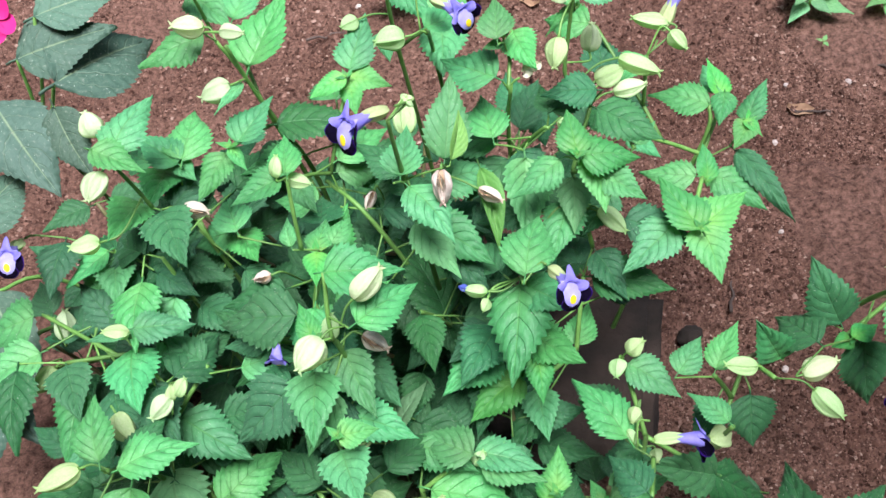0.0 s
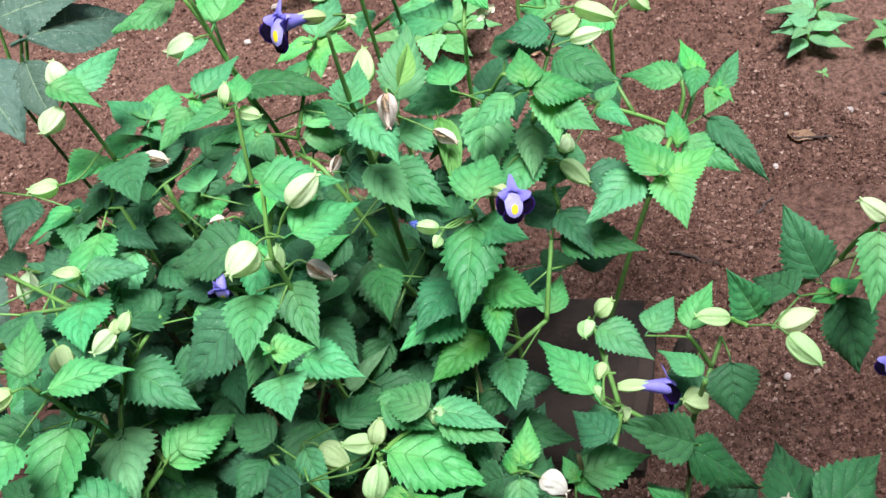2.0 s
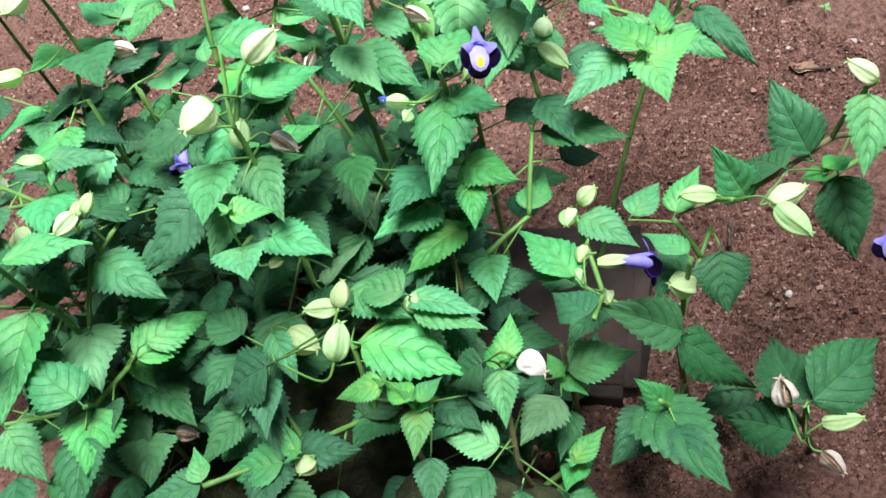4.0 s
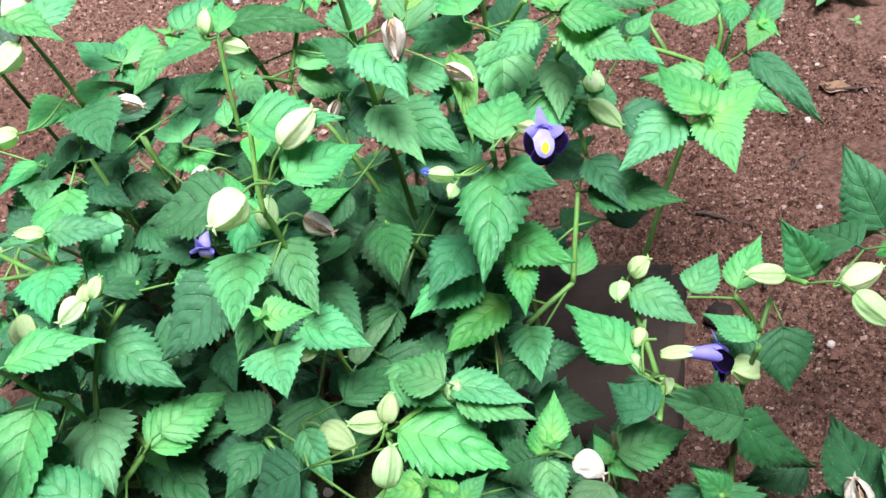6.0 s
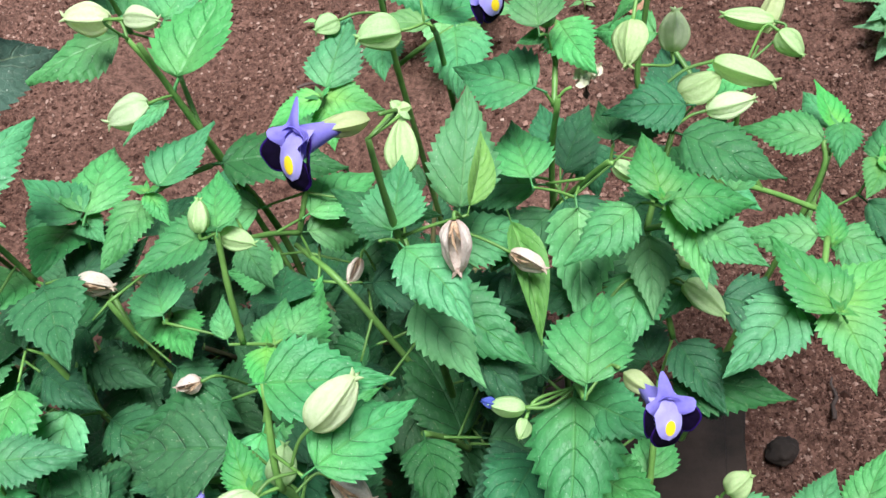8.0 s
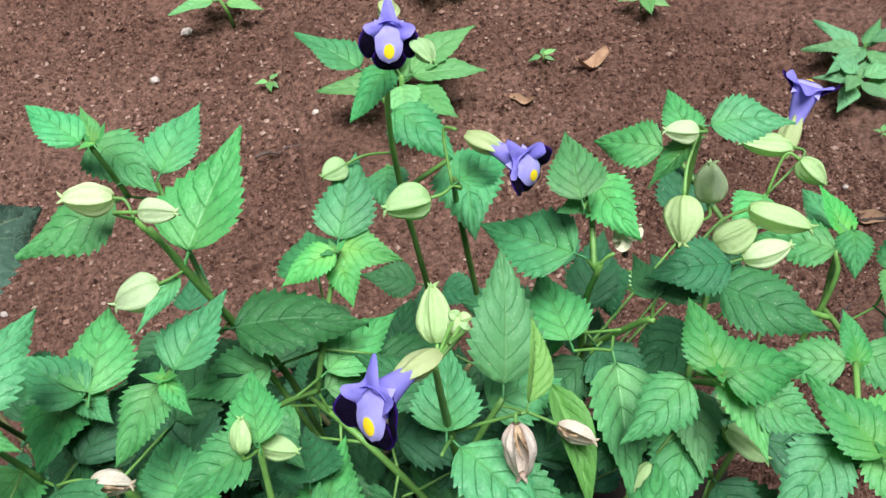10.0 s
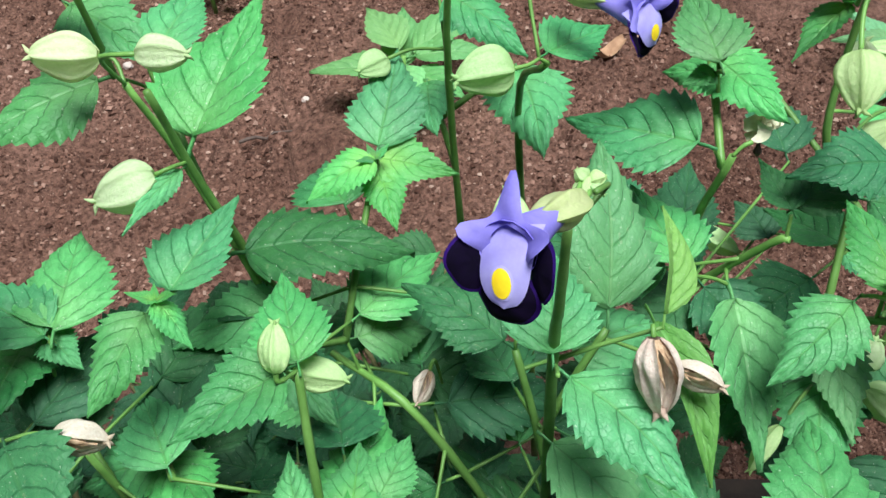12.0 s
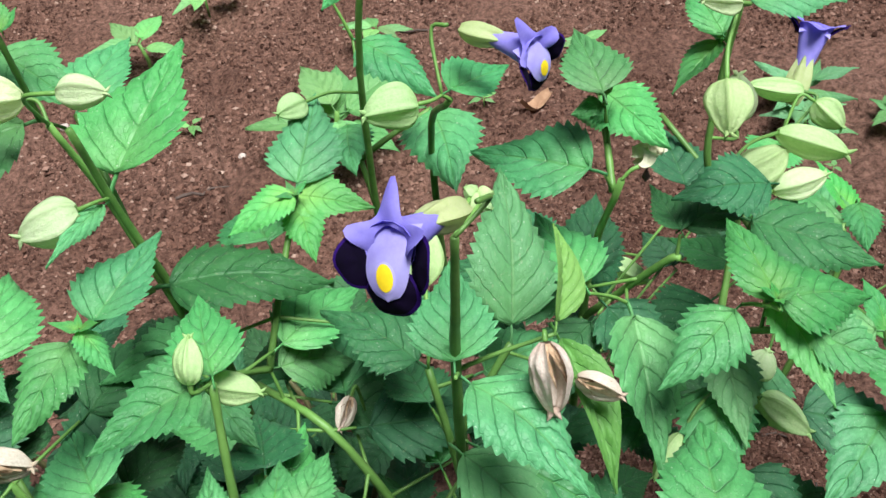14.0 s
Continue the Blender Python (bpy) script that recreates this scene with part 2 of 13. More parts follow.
def soil_material():
    m, tree, shader = nodes_of("red_soil")
    wide = speckle(tree, 4.0, 4.0, 0.55, "Object")
    grain = speckle(tree, 160.0, 6.0, 0.75, "Object")
    colour = blend(tree, ramp(tree, grain, (0.33, (0, 0, 0)), (0.64, (1, 1, 1))), (0.038, 0.017, 0.012), (0.280, 0.152, 0.115))
    colour = blend(tree, ramp(tree, wide, (0.35, (0, 0, 0)), (0.68, (1, 1, 1))), colour, blend(tree, 1.0, colour, (0.60, 0.55, 0.53), "MULTIPLY"))
    grit = ramp(tree, speckle(tree, 420.0, 2.0, 0.5, "Object"), (0.70, (0, 0, 0)), (0.74, (1, 1, 1)))
    colour = blend(tree, calc(tree, "MULTIPLY", grit, 0.55), colour, (0.50, 0.33, 0.26))
    tree.links.new(colour, shader.inputs["Base Color"])
    shader.inputs["Roughness"].default_value = 0.95
    shader.inputs["Specular IOR Level"].default_value = 0.15
    bumped(tree, shader, grain, 1.0, 0.006)
    return m


SOIL = soil_material()


def crumb_material():
    m, tree, shader = nodes_of("soil_crumb")
    geo = tree.nodes.new("ShaderNodeNewGeometry")
    colour = ramp(tree, geo.outputs["Random Per Island"], (0.0, (0.040, 0.018, 0.013)), (0.35, (0.120, 0.061, 0.045)), (0.75, (0.215, 0.117, 0.087)), (0.93, (0.310, 0.185, 0.145)), (1.0, (0.45, 0.32, 0.26)))
    colour = blend(tree, ramp(tree, speckle(tree, 4.0, 4.0, 0.55, "Object"), (0.35, (0, 0, 0)), (0.68, (1, 1, 1))), colour, blend(tree, 1.0, colour, (0.66, 0.60, 0.58), "MULTIPLY"))
    tree.links.new(colour, shader.inputs["Base Color"])
    shader.inputs["Roughness"].default_value = 0.95
    shader.inputs["Specular IOR Level"].default_value = 0.15
    return m


CRUMB = crumb_material()
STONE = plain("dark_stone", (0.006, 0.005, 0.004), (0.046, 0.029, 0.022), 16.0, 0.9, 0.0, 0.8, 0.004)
MOSS = plain("mossy_stone", (0.020, 0.022, 0.010), (0.075, 0.085, 0.030), 80.0, 0.95, 0.0, 1.0, 0.004)
GRIT = plain("pale_pebble", (0.34, 0.26, 0.23), (0.55, 0.47, 0.43), 120.0, 0.8, 0.0, 0.3, 0.001)
BLOCK_GREY = plain("light_block_grey", (0.16, 0.15, 0.14), (0.25, 0.24, 0.23), 6.0, 0.9, 0.0, 0.3, 0.004)
TWIG = plain("dark_twig", (0.035, 0.022, 0.018), (0.10, 0.07, 0.06), 120.0, 0.9, 0.0, 0.5, 0.001)


# ---- building ----
def mesh_of(name, bm, material, smooth=True):
    me = bpy.data.meshes.new(name)
    bm.to_mesh(me)
    bm.free()
    for mat in material if isinstance(material, (list, tuple)) else (material,):
        me.materials.append(mat)
    if smooth:
        me.polygons.foreach_set("use_smooth", [True] * len(me.polygons))
    return me


def part(name, data, parent, m=None, label=""):
    """A mesh as one part under a thing or a part, at the world pose m."""
    ob = new(name, data)
    ob.parent = parent
    up = parent["at"] if "at" in parent else None
    ob.matrix_basis = (Matrix.Translation([-a for a in up]) if up is not None else Matrix()) @ (m or Matrix())
    return tagged(ob, label)


def sheet(bm, rows, cols, place, uv=True, mat=None):
    """A grid of rows x cols faces; place(s, x) with s along and x across, both 0 to 1."""
    layer = bm.loops.layers.uv.verify() if uv else None
    grid = [[bm.verts.new(place(i / rows, j / cols)) for j in range(cols + 1)] for i in range(rows + 1)]
    for i in range(rows):
        for j in range(cols):
            f = bm.faces.new((grid[i][j], grid[i][j + 1], grid[i + 1][j + 1], grid[i + 1][j]))
            if mat is not None:
                f.material_index = mat((i + 0.5) / rows, (j + 0.5) / cols)
            if uv:
                for loop, (a, b) in zip(f.loops, ((j, i), (j + 1, i), (j + 1, i + 1), (j, i + 1))):
                    loop[layer].uv = (a / cols, b / rows)
    return grid


def tube(bm, points, radii, sides=7):
    rings = []
    for i, p in enumerate(points):
        a, b = points[max(i - 1, 0)], points[min(i + 1, len(points) - 1)]
        turn = (Vector(b) - Vector(a)).to_track_quat("Z", "Y").to_matrix()
        rings.append([bm.verts.new(Vector(p) + turn @ Vector((math.cos(k * math.tau / sides), math.sin(k * math.tau / sides), 0)) * radii[i]) for k in range(sides)])
    for r0, r1 in zip(rings, rings[1:]):
        for k in range(sides):
            bm.faces.new((r0[k], r0[(k + 1) % sides], r1[(k + 1) % sides], r1[k]))
    bm.faces.new(rings[0][::-1])
    bm.faces.new(rings[-1])


def blade(name, kind, seed, teeth=11, bite=0.10, arch=0.05, fold=0.10, wave=0.02, curl=0.03, pairs=6.0, stalk=0.12, peak=0.56):
    """A toothed leaf blade 1 long and 1 wide, stalk at the origin, tip at y = 1, with veins pressed in."""
    rng = random.Random(seed)
    bm = bmesh.new()
    skew, p1, p2 = rng.uniform(-0.05, 0.05), rng.uniform(0, 6), rng.uniform(0, 6)
    rows = teeth * 4

    def place(s, x):
        side = 2 * x - 1
        half = 0.53 * max(math.sin(math.pi * min(s, 0.9999) ** peak), 0.0) ** 0.95 * (1 - 0.52 * s) * 1.17
        step = (s * teeth) % 1
        edge = abs(side) ** 6
        half *= 1 + 1.35 * bite * edge * (step - 0.6) * (1 if 0.05 < s < 0.97 else 0)
        at = s + 0.024 * edge * step * (1 - s)
        phase = (s - 0.336 * abs(side) ** 1.25) * pairs
        quilt = 0.038 * abs(math.sin(math.pi * phase)) ** 1.3 * min(1, abs(side) * 4) * (1 - abs(side) ** 4)
        rise = arch * 4 * s * (1 - s) + fold * abs(side) * half + quilt
        rise += wave * math.sin(s * 9 + p1 + (2.5 if side > 0 else 0)) * side * side
        rise -= curl * (abs(side) ** 2) * math.sin(math.pi * s) + 0.03 * s ** 3
        return (side * half + skew * math.sin(math.pi * s), at, rise)

    sheet(bm, rows, 12, place)
    tube(bm, [(0, 0.03, 0.0), (0, -stalk * 0.5, -0.012), (0, -stalk, -0.035)], [0.014, 0.016, 0.018], 6)
    return mesh_of(name, bm, LEAF[kind])


SHAPES = {k: [blade("leaf", k, 10 * i + ord(k), teeth=t, arch=a, fold=f, wave=w, curl=c, bite=b, peak=p)
              for i, (t, a, f, w, c, b, p) in enumerate(((13, 0.04, 0.12, 0.020, 0.03, 0.15, 0.60), (14, 0.07, 0.06, 0.030, 0.05, 0.17, 0.64), (12, 0.02, 0.18, 0.015, 0.02, 0.15, 0.57),
                                                         (13, 0.09, 0.10, 0.035, 0.06, 0.16, 0.67), (12, 0.055, 0.02, 0.025, 0.08, 0.18, 0.62)))]
          for k in "mdyp"}
SHAPES["g"] = [blade("leaf", "g", 500 + i, teeth=16, bite=0.08, arch=0.06, fold=0.08, wave=0.03, curl=0.04, pairs=8.5, peak=0.72) for i in range(3)]
SHAPES["e"] = [blade("leaf", "e", 700 + i, teeth=11, bite=0.0, arch=0.07, fold=0.30, wave=0.01, curl=0.02, pairs=6.0, peak=0.74) for i in range(3)]
SHAPES["w"] = [blade("leaf", "w", 600 + i, teeth=8, bite=0.10, arch=0.06, fold=0.12, wave=0.02, curl=0.02, pairs=5.5, peak=0.72) for i in range(3)]
pick = random.Random(5)
YOUNG = []


def plant(xy, kind):
    """A plant whose parts follow; its Empty stands where it leaves the ground."""
    ob = new("bedding_plant" if kind == "grey" else "wishbone_flower_plant")
    ob["at"] = (*xy, 0.0)
    ob.location = (*xy, 0.0)
    if kind == "grey":
        return tagged(ob, "broad grey-green leaves of a bedding plant over red soil", "plant")
    return tagged(ob, "bushy wishbone flower plant with toothed green leaves on red soil", "plant", "wishbone flower plants")


def leaf_pose(base, tip, normal, width):
    along = tip - base
    y = along.normalized()
    x = y.cross(normal).normalized()
    z = x.cross(y)
    turn = Matrix((x, y, z)).transposed().to_4x4()
    return Matrix.Translation(base) @ turn @ Matrix.Diagonal((width * 1.03, along.length, along.length, 1))


def leaf(owner, base, tip, normal, width, kind):
    base, tip, normal = Vector(base), Vector(tip), Vector(normal)
    if kind == "y":
        YOUNG.append((owner, base))
    tone = {"y": "young bright green leaf", "p": "pale weathered leaf", "e": "smooth-edged yellow-green lance-shaped leaf"}.get(kind, "")
    return part("leaf", pick.choice(SHAPES[kind]), owner, leaf_pose(base, tip, normal, width), tone)


def smooth_path(points, steps=5):
    pts = [Vector(p) for p in points]
    ends = [2 * pts[0] - pts[1], *pts, 2 * pts[-1] - pts[-2]]
    path = []
    for a, b, c, d in zip(ends, ends[1:], ends[2:], ends[3:]):
        for k in range(steps):
            u = k / steps
            path.append(0.5 * (2 * b + (c - a) * u + (2 * a - 5 * b + 4 * c - d) * u * u + (3 * b - a - 3 * c + d) * u ** 3))
    return path + [pts[-1]]


def stem(owner, kind, *points):
    """One length of stem (s), side twig (t) or fruit stalk (p) through the given points."""
    path = smooth_path(points)
    low, high, last = path[0].z, path[-1].z, len(path) - 1
    thick = {"s": (0.0023 - 0.0025 * low, 0.0021 - 0.0023 * high), "t": (0.0008, 0.0006), "p": (0.0006, 0.0008)}[kind]
    bm = bmesh.new()
    tube(bm, path, [(thick[0] + (thick[1] - thick[0]) * i / last) * (1.0 + 0.06 * math.sin(i * 2.3)) for i in range(last + 1)])
    old = kind == "s" and low < 0.02 and high < 0.22
    return part({"s": "stem", "t": "twig", "p": "stalk"}[kind], mesh_of("stem", bm, STEM_OLD if old else STEM), owner)


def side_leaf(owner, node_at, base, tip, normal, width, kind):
    """A lower leaf on its own leaf stalk, from a node of the stem; kind d carries shade in its colour."""
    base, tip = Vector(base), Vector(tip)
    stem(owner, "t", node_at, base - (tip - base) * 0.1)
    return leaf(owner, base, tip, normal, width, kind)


def pod_mesh(kind, seed, ribs=5):
    """A papery, inflated seed pod along +z with thin raised keels and a blunt, toothed mouth, 1 long and 1 wide."""
    rng = random.Random(seed)
    bm = bmesh.new()
    bend, p1, p2 = rng.uniform(-0.10, 0.10), rng.uniform(0, 6), rng.uniform(0, 6)
    dry = kind in "bw"

    def place(s, x):
        a = x * math.tau
        full = max(math.sin(math.pi * min(s * 0.96 + 0.02, 1) ** 0.82), 0)
        body = 0.40 * full ** 0.62 * (1 - 0.12 * s)
        keel = abs(math.cos(ribs * a / 2)) ** 12
        lump = 0.07 * math.sin(2 * a + p1 + 2 * s) + 0.05 * math.sin(3 * a + p2 + 8 * s) * full
        r = body * (1 + lump * (1.7 if dry else 1.0)) + (0.06 if dry else 0.15) * keel * full ** 0.5
        if dry:
            r += 0.022 * math.sin(9 * a + p1 + 5 * s) * full + 0.02 * math.sin(14 * s + p2 + 2 * a) * full
        if kind == "b":
            a = (0.055 + 0.89 * x) * math.tau
            r *= 1.06
        return (r * math.cos(a) + bend * math.sin(math.pi * s), r * math.sin(a) * (0.6 if kind == "w" else 0.78), s)

    sheet(bm, 16, 40, place)
    for k in range(3):
        a = k * 2.1 + p1
        out = Vector((math.cos(a), math.sin(a), 0))
        tube(bm, [out * 0.03 + Vector((0, 0, 0.93)), out * 0.08 + Vector((0, 0, 1.02)), out * rng.uniform(0.12, 0.22) + Vector((0, 0, 1.08))], [0.075, 0.045, 0.006], 5)
    bmesh.ops.remove_doubles(bm, verts=bm.verts, dist=0.0005)
    return mesh_of("pod", bm, POD[kind])


PODS = {k: [pod_mesh(k, 30 + i + ord(k)) for i in range(5)] for k in "gcbwv"}


def husk_mesh(seed):
    """Shrivelled, ragged strips of petal and capsule inside an open dry pod."""
    rng = random.Random(seed)
    bm = bmesh.new()
    for k in range(5):
        off, w, lift, turn, long = rng.uniform(-0.22, 0.22), rng.uniform(0.05, 0.12), rng.uniform(0.10, 0.36), rng.uniform(-0.20, 0.20), rng.uniform(0.4, 0.88)

        def place(s, x):
            side = 2 * x - 1
            half = 0.5 * w * (1 - 0.7 * s) * (1 + 0.3 * math.sin(9 * s + k))
            return (lift * math.sin(math.pi * (0.1 + 0.7 * s)) - 0.35 * half * side * side + 0.02 * math.sin(15 * s + 2 * k) * side,
                    off * (0.3 + s) * 0.8 + turn * s * s + side * half, 0.02 + long * s)
        sheet(bm, 12, 4, place)
    return mesh_of("husk", bm, HUSK)


HUSKS = [husk_mesh(i) for i in range(2)]


def capsule(owner, base, tip, width, kind):
    base, tip = Vector(base), Vector(tip)
    along = tip - base
    turn = along.to_track_quat("Z", "Y").to_matrix().to_4x4()
    spin = pick.uniform(0, 6.28)
    fat = {"b": 1.30, "w": 1.55}.get(kind, 1.18)
    if kind == "b":
        gape = turn.to_3x3().transposed() @ Vector((0, -0.75, 0.65))
        spin = math.atan2(gape.y, gape.x)
    m = Matrix.Translation(base) @ turn @ Matrix.Rotation(spin, 4, "Z") @ Matrix.Diagonal((width * fat, width * fat, along.length * (0.80 if kind == "b" else 0.93), 1))
    label = {"b": "dry brown papery seed pod", "w": "bleached white open seed pod", "c": "creamy ribbed seed pod", "g": "pale green ribbed seed pod", "v": "violet tip of an unopened bud"}[kind]
    pod = part("seed_pod", pick.choice(PODS[kind]), owner, m, label)
    if kind == "b":
        part("husk", pick.choice(HUSKS), pod)
    return pod


def withered_bloom(owner, at, size):
    """A shrivelled cream flower with a dark, dried tip hanging from it."""
    rng = random.Random(8)
    bm = bmesh.new()
    for k in range(8):
        a, wide = k * 1.3, rng.uniform(0.6, 1.0)
        turn = pose(0, 0, 0, rng.uniform(-50, 50), rng.uniform(-40, 40), math.degrees(a))
        sheet(bm, 8, 5, lambda s, x: turn @ Vector((s * (0.7 + 0.1 * (k % 4)), (x - 0.5) * wide * (1 - 0.5 * s) + 0.1 * math.sin(7 * s + k), 0.18 * math.sin(5 * s + 2 * k) + 0.3 * (x - 0.5) ** 2)))
    bloom = part("withered_flower", mesh_of("withered_flower", bm, HUSK_PALE), owner, Matrix.Translation(at) @ Matrix.Diagonal((size, size, size, 1)), "shrivelled cream dead flower")
    bm = bmesh.new()
    tube(bm, [(0, 0, 0), (-0.25, -0.1, -0.4), (-0.28, -0.1, -0.9), (-0.30, -0.15, -1.2), (-0.28, -0.15, -1.5)], [0.05, 0.07, 0.06, 0.2, 0.03], 6)
    part("dried_tip", mesh_of("dried_tip", bm, TWIG), bloom, None, "blackened dry tip")
    return bloom


def flower_meshes():
    """Parts of one flower, mouth at the origin, facing +z, top at +y; 1 is its height."""
    made = {}

    def add(name, build, material):
        bm = bmesh.new()
        build(bm)
        made[name] = mesh_of(name, bm, material)

    def moved(bm, place, m, rows=12, cols=12, mat=None):
        sheet(bm, rows, cols, lambda s, x: m @ Vector(place(s, x)), True, mat)

    def tube_part(bm):
        ring = []
        for i in range(11):
            s = i / 10
            r = 0.09 + 0.16 * s ** 1.5
            ring.append((0, 0.10 * (1 - s) + 0.02 * math.sin(3 * s), -1.05 + 1.05 * s, r))
        rows = []
        for x, y, z, r in ring:
            rows.append([bm.verts.new((x + r * 1.1 * math.cos(k * math.tau / 14), y + r * math.sin(k * math.tau / 14), z)) for k in range(14)])
        for a, b in zip(rows, rows[1:]):
            for k in range(14):
                bm.faces.new((a[k], a[(k + 1) % 14], b[(k + 1) % 14], b[k]))

    add("corolla_tube", tube_part, LILAC)
    def hood(bm):
        def peak(a, at, wide):
            return math.exp(-abs((a - at) / wide) ** 1.45)

        def place(s, x):
            a = (x - 0.5) * 3.9
            reach = 0.08 + 0.37 * peak(a, -0.05, 0.31) + 0.22 * peak(abs(a), 1.26, 0.32)
            r = 0.17 + reach * s
            back = -0.36 * s * s * reach * (1 - 0.9 * peak(abs(a), 1.5, 0.5)) + 0.13 * s * peak(a, -1.4, 0.5) + 0.24 * s * peak(a, 1.5, 0.5)
            pinch = 1 - 0.15 * s * peak(a, 0, 0.5)
            return (r * math.sin(a) * pinch, 0.03 + r * math.cos(a), back - 0.03 + 0.02 * math.sin(4 * a))
        sheet(bm, 10, 36, place)
    add("upper_lip", hood, LILAC)

    def oval(cx, cy, w, h, lean, tip, dome):
        """A rounded lobe: a shallow dome of rings, its outermost ring the violet margin."""
        def build(bm):
            c, s0 = math.cos(lean), math.sin(lean)

            def place(s, x):
                a = x * math.tau
                px, py = 0.5 * w * s * math.cos(a) * (1 + 0.03 * math.sin(3 * a)), 0.5 * h * s * math.sin(a)
                z = dome * (1 - s * s) + tip * (px / w) - 0.10 * s ** 4 * (0.4 + 0.6 * abs(math.sin(a)))  * 0.5 + 0.012 * math.sin(5 * a) * s
                return (cx + px * c - py * s0, cy + px * s0 + py * c, z)
            sheet(bm, 8, 28, place, True, lambda s, x: 1 if s > 0.9 else 0)
            bmesh.ops.remove_doubles(bm, verts=bm.verts, dist=0.0004)
        return build
    add("side_lobe", oval(-0.300, -0.13, 0.43, 0.56, 0.16, -0.36, 0.03), [VELVET, VELVET_EDGE])
    add("side_lobe_b", oval(0.300, -0.13, 0.43, 0.56, -0.16, 0.36, 0.03), [VELVET, VELVET_EDGE])
    add("lower_lobe", oval(0.0, -0.42, 0.60, 0.46, 0.0, 0.0, 0.05), [VELVET, VELVET_EDGE])

    def apron(s, x):
        side = 2 * x - 1
        y = 0.20 - 0.68 * s
        half = 0.235 * (1.06 - 0.10 * s) * (max(1 - max(s - 0.55, 0) ** 2 / 0.2025, 0.0)) ** 0.5
        return (side * half, y, 0.075 - 0.20 * (1 - s) ** 3 + 0.03 * math.sin(math.pi * s) - 0.075 * side * side * (1 - 0.85 * s))
    add("throat", lambda bm: moved(bm, apron, Matrix(), 14, 10), PALE)

    def spot(bm):
        for layer, (w, h, z) in enumerate(((0.23, 0.31, 0.104), (0.185, 0.265, 0.114))):
            c = bm.verts.new((0, -0.25, z + 0.010))
            rim = [bm.verts.new((w / 2 * math.cos(k * math.tau / 16), -0.25 + h / 2 * math.sin(k * math.tau / 16), z - 0.012)) for k in range(16)]
            for k in range(16):
                bm.faces.new((c, rim[k], rim[(k + 1) % 16])).material_index = layer
    add("nectar_spot", spot, [WHITE, YELLOW])

    def cup(bm):
        def place(s, x):
            a = x * math.tau
            r = (0.05 + 0.15 * math.sin(math.pi * min(0.12 + 0.75 * s, 1))) * (0.85 + 0.25 * abs(math.cos(2.5 * a)) ** 3)
            return (r * math.cos(a), 0.11 + r * 0.85 * math.sin(a), -1.34 + 0.66 * s + (0.16 * abs(math.cos(2.5 * a)) * s ** 3))
        sheet(bm, 10, 30, place)
    add("calyx", cup, CALYX)
    return made


FLOWER = flower_meshes()


def flower(owner, centre, ahead, up, size):
    z = Vector(ahead).normalized()
    x = Vector(up).cross(z).normalized()
    y = z.cross(x)
    m = Matrix.Translation(centre) @ Matrix((x, y, z)).transposed().to_4x4() @ Matrix.Diagonal((size * 0.86, size * 0.86, size * 0.86, 1))
    bloom = part("flower", FLOWER["corolla_tube"], owner, m, "violet and lilac flower with a yellow spot")
    for name, label in (("upper_lip", "lilac upper lip"), ("side_lobe", "velvety dark violet lobe"), ("side_lobe_b", "velvety dark violet lobe"),
                        ("lower_lobe", "velvety dark violet lobe"), ("throat", "pale lilac throat"), ("nectar_spot", "yellow spot"), ("calyx", "pale green ribbed calyx")):
        part(name.replace("_b", ""), FLOWER[name], bloom, None, label)
    return bloom


# ---- ground ----
def value_noise(x, y, cell, seed):
    rng = np.random.RandomState(seed)
    table = rng.rand(257, 257)
    u, v = x / cell, y / cell
    i, j = np.floor(u).astype(int), np.floor(v).astype(int)
    fu, fv = u - i, v - j
    fu, fv = fu * fu * (3 - 2 * fu), fv * fv * (3 - 2 * fv)
    i, j = i % 256, j % 256
    return (table[i, j] * (1 - fu) + table[i + 1, j] * fu) * (1 - fv) + (table[i, j + 1] * (1 - fu) + table[i + 1, j + 1] * fu) * fv


def soil_height(x, y):
    near = np.exp(-(np.maximum(np.hypot(x - 0.2, y - 0.7) - 1.2, 0)) ** 2)
    h = 0.018 * (value_noise(x, y, 0.16, 1) - 0.5) + 0.017 * (value_noise(x, y, 0.045, 2) - 0.5)
    clod = value_noise(x, y, 0.016, 3)
    h = h + 0.0170 * np.maximum(clod - 0.45, 0) + 0.0042 * (value_noise(x, y, 0.0065, 4) - 0.5) + 0.0022 * (value_noise(x, y, 0.0035, 5) - 0.5)
    return h * near


def spread(low, high, step, far):
    core = list(np.arange(low, high, step))
    out, d = [], step
    at = core[-1]
    while at < far:
        d *= 1.25
        at += d
        out.append(at)
    back, d, at = [], step, core[0]
    while at > -far:
        d *= 1.25
        at -= d
        back.append(at)
    return np.array(back[::-1] + core + out)


xs, ys = spread(-0.55, 0.85, 0.0034, 60.0), spread(0.28, 1.55, 0.0034, 60.0)
gx, gy = np.meshgrid(xs, ys, indexing="ij")
gz = soil_height(gx, gy)
nx, ny = gx.shape
idx = np.arange(nx * ny).reshape(nx, ny)
quads = np.stack([idx[:-1, :-1], idx[1:, :-1], idx[1:, 1:], idx[:-1, 1:]], -1).reshape(-1, 4)
ground_mesh = bpy.data.meshes.new("ground")
ground_mesh.from_pydata(np.stack([gx, gy, gz], -1).reshape(-1, 3).tolist(), [], quads.tolist())
ground_mesh.polygons.foreach_set("use_smooth", [True] * len(ground_mesh.polygons))
ground_mesh.materials.append(SOIL)
tagged(new("ground", ground_mesh), "crumbly reddish brown garden soil", "ground", kind="structure")


def height_at(x, y):
    return float(soil_height(np.array([x]), np.array([y]))[0])


